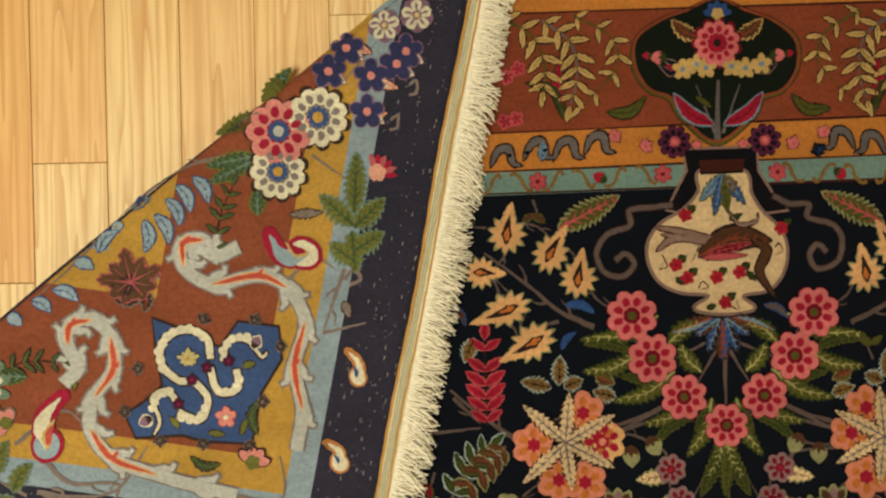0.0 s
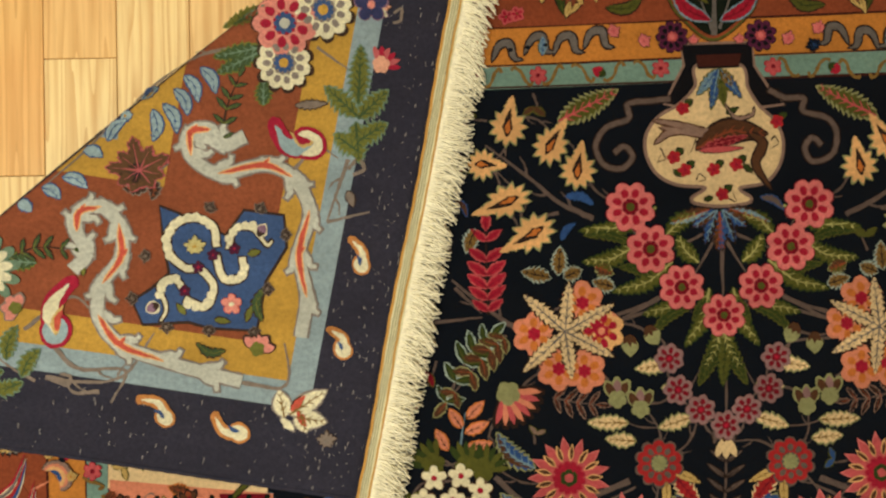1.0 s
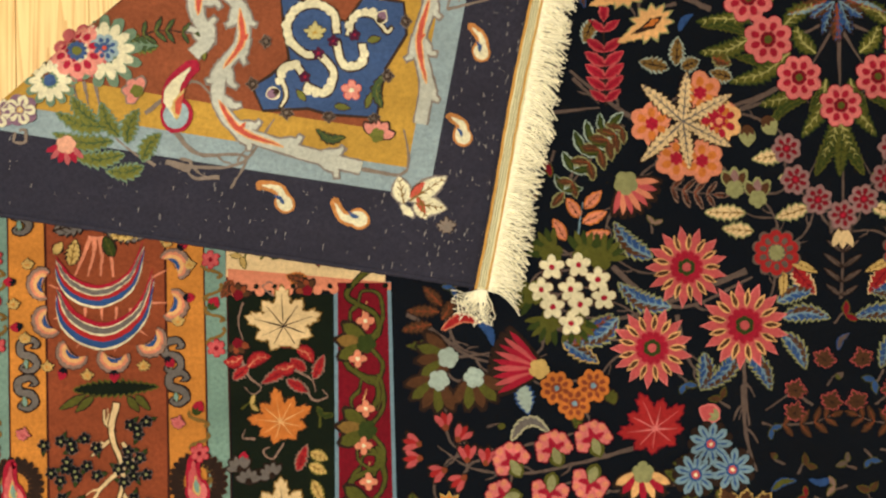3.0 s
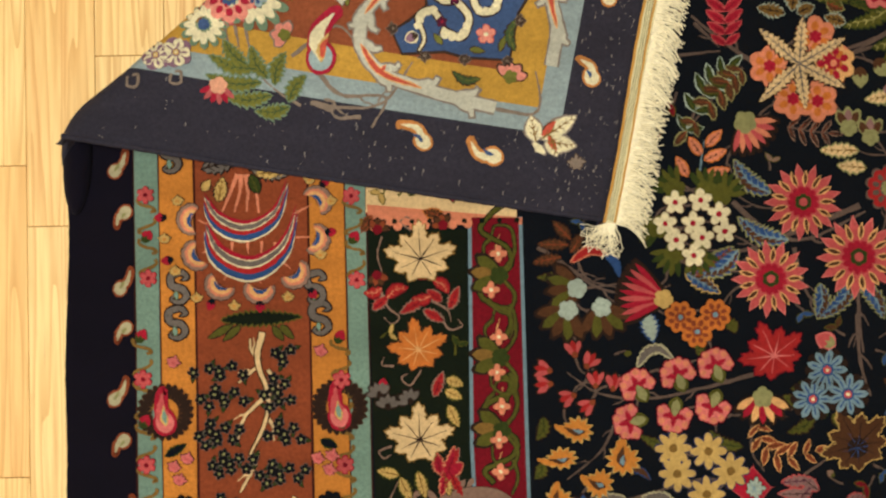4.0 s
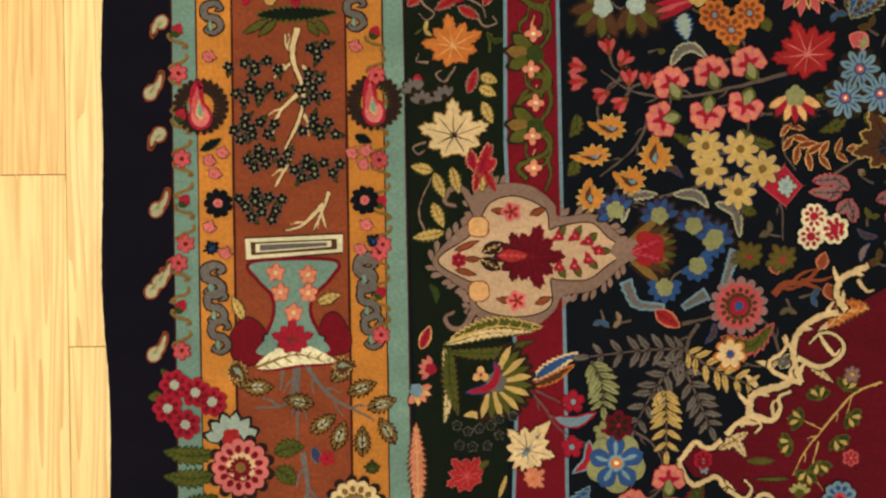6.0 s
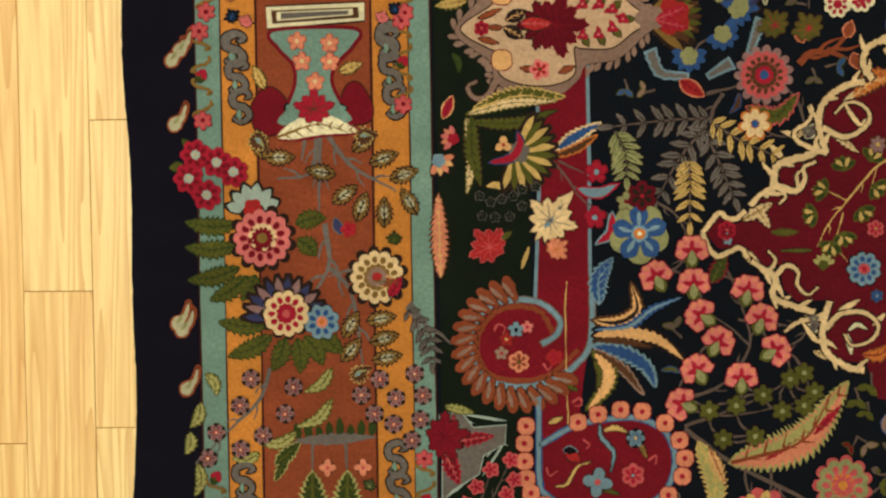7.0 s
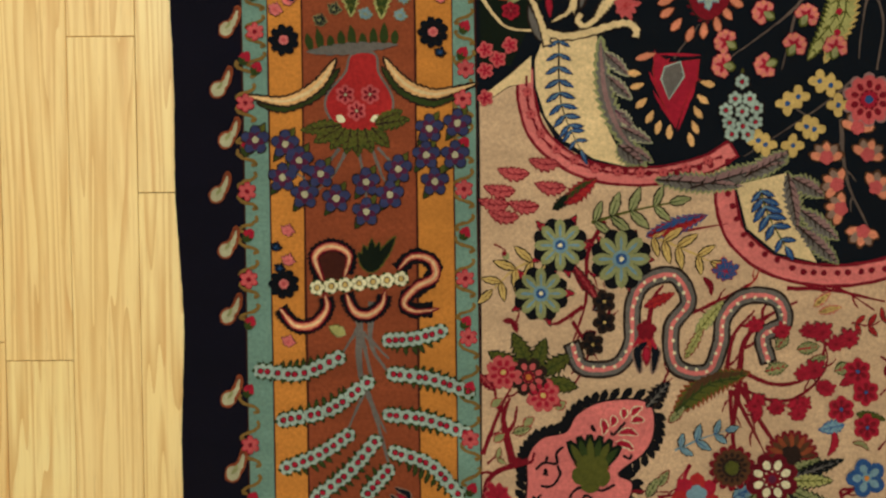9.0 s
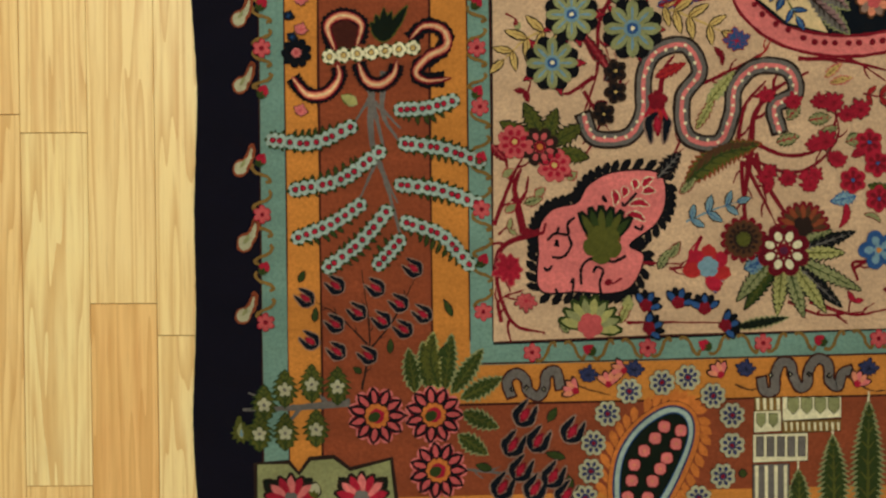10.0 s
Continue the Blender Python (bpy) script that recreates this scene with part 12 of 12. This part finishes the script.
stem([(-0.515, -1.583),(-0.516, -1.613),(-0.516, -1.649)], 0.0020, "peach", twigs=3)
for c in ((-0.530, -1.625),(-0.501, -1.625),(-0.517, -1.644)):
    rosette(c, 0.0100, n=6, col="rose", inner="wine", heart="bone")
for p, q in (((-0.541, -1.650),(-0.530, -1.656)),((-0.490, -1.650),(-0.501, -1.656))):
    leaf(p, q, 0.0093, "ivory", "umber", jag=0)
for p, q in (((-0.535, -1.660),(-0.582, -1.666)),((-0.534, -1.662),(-0.567, -1.680)),((-0.530, -1.663),(-0.548, -1.688)),((-0.524, -1.664),(-0.530, -1.693)),((-0.516, -1.664),(-0.516, -1.696)),((-0.508, -1.664),(-0.500, -1.692)),((-0.500, -1.663),(-0.480, -1.686)),((-0.496, -1.660),(-0.456, -1.654)),((-0.496, -1.657),(-0.464, -1.644))):
    leaf(p, q, 0.0180, "olive", "leafgreen", "umber", jag=0.2)
for pts in ([(-0.530, -1.691),(-0.545, -1.718),(-0.568, -1.741)], [(-0.515, -1.692),(-0.508, -1.732),(-0.507, -1.772)], [(-0.499, -1.690),(-0.488, -1.719),(-0.478, -1.742)], [(-0.538, -1.687),(-0.549, -1.702),(-0.561, -1.715)], [(-0.493, -1.687),(-0.479, -1.702),(-0.468, -1.712)], [(-0.566, -1.741),(-0.585, -1.718),(-0.605, -1.721)]):
    stem(pts, 0.0040, "grey")
for c in ((-0.636, -1.677),(-0.601, -1.682),(-0.585, -1.701),(-0.605, -1.721),(-0.560, -1.717),(-0.579, -1.741),(-0.542, -1.746),(-0.507, -1.727),(-0.507, -1.762),(-0.479, -1.742),(-0.469, -1.712),(-0.432, -1.665),(-0.399, -1.659),(-0.436, -1.696),(-0.402, -1.696),(-0.426, -1.727)):
    leaf(c, put(c, 0.0240, -125), 0.0100, "leafgreen", "umber", jag=0)
    leaf(c, put(c, 0.0227, 60), 0.0093, "olive", "umber", jag=0)
    daisy(c, 0.0167, n=5, col="indigo", heart="bone", edge="umber")
    daisy(c, 0.0107, n=5, col="plum", heart="bone", edge="indigo", a=54)
panel([(-0.563, -1.815),(-0.547, -1.806),(-0.531, -1.817),(-0.536, -1.841),(-0.559, -1.841)], "line", smooth=0, level=0.4)
for pts in ([(-0.559, -1.843),(-0.568, -1.814),(-0.549, -1.802),(-0.528, -1.813),(-0.535, -1.842)], [(-0.610, -1.875),(-0.593, -1.895),(-0.570, -1.894),(-0.555, -1.876),(-0.557, -1.858)], [(-0.532, -1.858),(-0.523, -1.879),(-0.506, -1.884),(-0.490, -1.872),(-0.486, -1.855)], [(-0.471, -1.831),(-0.453, -1.815),(-0.431, -1.820),(-0.427, -1.839),(-0.450, -1.852),(-0.464, -1.870),(-0.450, -1.880),(-0.423, -1.877)]):
    scroll(pts, 0.0215, "black", "", teeth=22, jag=0.3, level=0.6)
    scroll(pts, 0.0075, "salmon", "wine", "cream", shape="leaf", level=1.5)


stem([(-0.513, -1.025),(-0.521, -1.070),(-0.559, -1.077)], 0.0058, "grey", twigs=3)
stem([(-0.501, -1.028),(-0.473, -1.064),(-0.423, -1.092)], 0.0058, "grey", twigs=4)
stem([(-0.510, -1.031),(-0.512, -1.115)], 0.0058, "grey", twigs=2)
stem([(-0.526, -1.025),(-0.531, -1.057)], 0.0052, "grey")
stem([(-0.506, -1.129),(-0.501, -1.175),(-0.519, -1.209)], 0.0071, "grey", twigs=3)
stem([(-0.499, -1.180),(-0.475, -1.213),(-0.464, -1.292)], 0.0064, "grey", twigs=4)
stem([(-0.469, -1.180),(-0.502, -1.190)], 0.0045, "grey")
for c in ((-0.652, -1.049),(-0.628, -1.058),(-0.609, -1.069),(-0.660, -1.076),(-0.640, -1.095)):
    leaf(c, put(c, 0.0232, 130), 0.0129, "olive", "leafgreen")
    rosette(c, 0.0161, n=7, col="crimson", inner="wine", heart="bone", mid="haze")
for p, q in (((-0.608, -1.130),(-0.665, -1.126)),((-0.608, -1.154),(-0.665, -1.155)),((-0.605, -1.179),(-0.663, -1.193)),((-0.596, -1.189),(-0.638, -1.216)),((-0.586, -1.188),(-0.602, -1.216)),((-0.538, -1.129),(-0.505, -1.122)),((-0.536, -1.147),(-0.516, -1.165)),((-0.574, -1.245),(-0.629, -1.241)),((-0.569, -1.258),(-0.618, -1.281)),((-0.553, -1.261),(-0.568, -1.297)),((-0.539, -1.262),(-0.536, -1.300)),((-0.530, -1.259),(-0.510, -1.291)),((-0.519, -1.256),(-0.487, -1.279))):
    leaf(p, q, 0.0232, "olive", "leafgreen", "leafgreen", bend=0.06)
fanflower((-0.587, -1.113), 0.0322, a=95, spread=150, n=6, col="haze", cup="red", edge="umber", cupsize=0.35)
rosette((-0.577, -1.145), 0.0361, n=13, col="pink", inner="wine", heart="bronze", mid="wine")
daisy((-0.575, -1.141), 0.0200, n=8, col="cream", heart="bronze", edge="bronze", sx=1.7)
fanflower((-0.553, -1.236), 0.0476, a=100, spread=160, n=11, col="indigo", tip="mauve", cup="salmon", edge="umber", cupsize=0.5)
rosette((-0.551, -1.232), 0.0277, n=11, col="cream", inner="crimson", heart="rose", mid="crimson")
rosette((-0.510, -1.242), 0.0193, n=8, col="sky", inner="blue", heart="orange", mid="salmon")
rosette((-0.446, -1.191), 0.0335, n=13, col="cream", inner="bronze", heart="red", mid="taupe")
leaf((-0.451, -1.195),(-0.419, -1.198), 0.0142, "rust", "peach", "olive", jag=0.2, level=4)
leaf((-0.432, -1.214),(-0.418, -1.191), 0.0167, "crimson", "navy", jag=0.3, level=4)
for c, a in (((-0.578, -1.038),100),((-0.556, -1.053),0),((-0.509, -1.070),170),((-0.459, -1.036),40),((-0.437, -1.055),20),((-0.414, -1.074),20),((-0.482, -1.096),35),((-0.463, -1.110),70),((-0.437, -1.117),90),((-0.408, -1.105),120),((-0.442, -1.239),10),((-0.439, -1.262),15),((-0.477, -1.246),60),((-0.477, -1.275),50),((-0.436, -1.284),10)):
    leaf(put(c, 0.0167, a + 180), put(c, 0.0174, a), 0.0206, "bronze", "umber", jag=0.35)
    leaf(put(c, 0.0084, a + 180), put(c, 0.0097, a), 0.0097, "bone", "umber", jag=0)
rosette((-0.478, -1.136), 0.0077, n=5, col="red", inner="crimson", heart="wine")
leaf((-0.487, -1.141),(-0.494, -1.123), 0.0109, "indigo", "grey", jag=0)
maple((-0.426, -1.148), 0.0103, a=90, col="leafgreen", vein="olive")
sprig([(-0.413, -1.226),(-0.389, -1.262),(-0.384, -1.293)], 0.0161, n=6, col="grey", edge="umber", stemcol="grey", lw=0.4)
panel([(-0.354, -0.910),(-0.324, -0.875),(-0.307, -0.862),(-0.308, -0.835),(-0.276, -0.822),(-0.240, -0.825),(-0.214, -0.845),(-0.208, -0.860),(-0.169, -0.858),(-0.144, -0.878),(-0.125, -0.901),(-0.144, -0.924),(-0.170, -0.945),(-0.204, -0.951),(-0.215, -0.969),(-0.241, -0.987),(-0.281, -0.986),(-0.309, -0.967),(-0.313, -0.947),(-0.332, -0.933)], "taupe", "umber", 0.0006, level=-0.1, teeth=64, tooth="taupe", tooth_r=0.0097)
panel([(-0.347, -0.909),(-0.312, -0.883),(-0.298, -0.862),(-0.285, -0.843),(-0.257, -0.837),(-0.225, -0.852),(-0.220, -0.875),(-0.208, -0.872),(-0.173, -0.868),(-0.154, -0.884),(-0.136, -0.901),(-0.155, -0.917),(-0.177, -0.932),(-0.209, -0.932),(-0.219, -0.932),(-0.219, -0.961),(-0.243, -0.973),(-0.278, -0.972),(-0.303, -0.960),(-0.299, -0.937),(-0.315, -0.931)], "beige", "umber", 0.0016, level=1.05)
maple((-0.241, -0.906), 0.0386, a=0, col="maroon", vein="wine", edge="wine")
maple((-0.255, -0.906), 0.0296, a=180, col="maroon", vein="wine")
leaf((-0.279, -0.904),(-0.244, -0.905), 0.0161, "red", "umber", "rose", jag=0, level=4)
for p, q in (((-0.296, -0.900),(-0.273, -0.890)),((-0.298, -0.908),(-0.277, -0.920))):
    leaf(p, q, 0.0129, "umber", "black", "peach", jag=0, level=4)
for c, a in (((-0.209, -0.883),60),((-0.190, -0.883),60),((-0.175, -0.889),45),((-0.163, -0.900),0),((-0.175, -0.910),-45),((-0.191, -0.917),-60),((-0.209, -0.918),-60)):
    leaf(put(c, 0.0052, a + 180), put(c, 0.0058, a + 180 - 60), 0.0097, "crimson", "rose", jag=0.2, level=2)
    leaf(c, put(c, 0.0142, a), 0.0077, "olive", "umber", jag=0, level=2)
    daisy(c, 0.0058, n=3, col="crimson", heart="pink", edge="")
for c in ((-0.301, -0.871),(-0.301, -0.945)):
    scallop(c, 0.0122, "peach", "peach")
for c in ((-0.263, -0.854),(-0.258, -0.956)):
    rosette(c, 0.0097, n=5, col="pink", inner="red", heart="leafgreen")
    leaf(put(c, 0.0064, 180), put(c, 0.0232, 175), 0.0071, "rust", "umber", jag=0, level=2)
    leaf(put(c, 0.0219, -10), put(c, 0.0399, 5), 0.0077, "rust", "umber", jag=0, level=2)
for p, q in (((-0.328, -0.898),(-0.301, -0.887)),((-0.328, -0.920),(-0.304, -0.926)),((-0.300, -0.908),(-0.318, -0.908))):
    leaf(p, q, 0.0064, "rust", "umber", jag=0, level=2)
rosette((-0.324, -0.909), 0.0077, n=6, col="crimson", inner="wine", heart="rose")
for pts in ([(-0.304, -0.853),(-0.317, -0.829),(-0.333, -0.828),(-0.339, -0.842),(-0.326, -0.847)], [(-0.305, -0.964),(-0.319, -0.986),(-0.333, -0.987),(-0.340, -0.975),(-0.329, -0.968)]):
    scroll(pts, 0.0077, "taupe", "umber", shape="stem", level=0)
fanflower((-0.138, -0.899), 0.0592, a=0, spread=80, n=7, col="bronze", tip="brown", cup="taupe", edge="umber", cupsize=0.28)
leaf((-0.126, -0.901),(-0.090, -0.887), 0.0167, "crimson", "wine", "rose", jag=0.3, level=3)
leaf((-0.126, -0.902),(-0.090, -0.911), 0.0155, "crimson", "wine", "rose", jag=0.3, level=3)


# ---- small leaves and twigs between the flowers ----
def branching(x0, x1, y0, y1, twig, far=0.10):
    """Thin stems that join each flower of a field to its next neighbour."""
    heads = [h for h in HEADS if x0 < h[0] < x1 and y0 < h[1] < y1 and (int(h[0] // 0.006), int(h[1] // 0.006)) not in SOLID]
    joined = set()
    for k, h in enumerate(heads):
        near = sorted((math.dist(h, o), n) for n, o in enumerate(heads) if n != k and math.dist(h, o) > 0.026)
        for d, n in near[:2]:
            if d < far and (n, k) not in joined:
                joined.add((k, n))
                stem(bent(h, heads[n], 0.16 if (k + n) % 2 else -0.16), 0.0036, twig, twigs=2 if d > 0.05 else 0)


def filling(x0, x1, y0, y1, tries, dyes, twig, seed, clear=True):
    rnd = random.Random(seed)
    for _ in range(tries):
        x, y = rnd.uniform(x0, x1), rnd.uniform(y0, y1)
        i, j = int(x // 0.006), int(y // 0.006)
        if clear and (i, j) in SOLID or any((i + u, j + v) in TAKEN for u in (-1, 0, 1) for v in (-1, 0, 1)):
            continue
        a, size, col = rnd.uniform(0, 360), rnd.uniform(0.011, 0.016), rnd.choice(dyes)
        p, q = put((x, y), size, a + 180), put((x, y), size * 0.4, a)
        stem([p, put((x, y), size * 0.25, a + 90), q], 0.0028, twig)
        kind = rnd.random()
        if kind < 0.6:
            leaf((x, y), put((x, y), size, a + 50), size * 0.55, col, dyes[0])
            leaf((x, y), put((x, y), size * 0.9, a - 60), size * 0.5, col, dyes[0])
        elif kind < 0.85:
            leaf(p, put(q, size * 0.5, a), size * 0.6, col, dyes[-1], bend=0.15)
        else:
            bud(q, size * 0.4, a, rnd.choice(dyes), dyes[0])


branching(-0.17, 0.62, -0.95, -0.1, "stem")
branching(-0.17, 0.40, -1.5, -0.95, "stem")
branching(-0.36, 0.30, -2.165, -1.80, "wine")
filling(-0.17, 0.50, -0.95, -0.1, 3500, ("olive", "brown", "wine", "stem", "taupe", "blue"), "stem", 5)
filling(-0.17, 0.32, -1.5, -0.95, 1800, ("olive", "brown", "wine", "stem", "taupe", "blue"), "stem", 8)
filling(-0.36, 0.20, -2.165, -1.80, 1500, ("wine", "crimson", "sage", "wine"), "wine", 6, False)
filling(-0.37, -0.28, -0.95, -0.47, 500, ("olive", "straw", "crimson", "leafgreen"), "olive", 7, False)


# ---- floor planks ----
def planks():
    rnd = random.Random(21)
    pitch, x_line = 0.081, -0.294
    joints = JOINTS
    for k in range(-43, 29):
        x = x_line - pitch * k
        if x < -2.55 or x + pitch > 3.15:
            continue
        far = not (-1.15 < x < 0.15)
        cutsy = list(joints.get(k, ()))
        y = 2.55
        if cutsy:
            y0 = max(cutsy)
            while y0 < 2.0:
                y0 += rnd.uniform(0.5, 0.9)
                cutsy.append(y0)
            y0 = min(cutsy)
        else:
            y0 = 2.55 - rnd.uniform(0.1, 0.7)
            cutsy = [y0]
        while y0 > -3.9:
            y0 -= rnd.uniform(0.5, 1.1) if not far else rnd.uniform(0.9, 1.8)
            cutsy.append(y0)
        cutsy = [2.58] + sorted((c for c in cutsy if -4.1 < c < 2.5), reverse=True) + [-4.18]
        for a, b in zip(cutsy, cutsy[1:]):
            ln, w, c = a - b - 0.0009, pitch - rnd.choice((0.0004, 0.0006, 0.001)), 0.0005
            v, f = [], []
            for z, s in ((-0.010, 0.0), (-c, 0.0), (0.0, c)):
                v += [(-w / 2 + s, -ln / 2 + s, z), (w / 2 - s, -ln / 2 + s, z), (w / 2 - s, ln / 2 - s, z), (-w / 2 + s, ln / 2 - s, z)]
            for q in (0, 4):
                f += [(q + i, q + (i + 1) % 4, q + 4 + (i + 1) % 4, q + 4 + i) for i in range(4)]
            f.append((8, 9, 10, 11))
            ob = mesh_object("plank", v, f, [OAK], None, floor)
            ob.location = (x + pitch / 2, (a + b) / 2, FLOOR_Z)
            tone = next((v for kk, y0, y1, v in TONES if kk == k and y0 < (a + b) / 2 < y1), rnd.random() ** 1.6)
            ob.color = (tone, tone, tone, 1)


# strip, from, to, warmth of its wood
TONES = ((3, -0.164, 2, 0.95), (3, -3, -0.164, 0.15), (2, -0.035, 2, 0.7), (2, -3, -0.035, 0.12), (1, -3, 2, 0.15), (0, -3, 2, 0.5), (-1, -3, 2, 0.45), (-2, -3, 2, 0.1),
         (7, -0.444, 2, 0.15), (7, -0.805, -0.444, 0.6), (7, -1.205, -0.805, 0.2), (7, -1.552, -1.205, 0.35), (7, -2.144, -1.552, 0.3), (7, -4, -2.144, 0.85),
         (6, -0.515, 0.2, 0.4), (6, -1.006, -0.515, 0.15), (6, -1.366, -1.006, 0.25), (6, -1.737, -1.366, 0.15), (6, -2.183, -1.737, 0.2), (6, -4, -2.183, 0.15),
         (8, -1.384, -0.7, 0.5), (8, -1.937, -1.384, 0.35), (8, -2.366, -1.937, 0.05), (9, -4, 2, 0.5), (4, -4, 2, 0.3), (5, -4, 2, 0.2))
JOINTS = {2: (-0.035, -0.6), 3: (-0.164,), 5: (-0.318,), 7: (-0.444, -0.805, -1.205, -1.552, -2.144), 6: (0.15, -0.515, -1.006, -1.366, -1.737, -2.183), 8: (-0.7, -1.384, -1.937, -2.366), 1: (0.45, -0.4), 4: (0.2, -0.7), 0: (0.3,)}
planks()
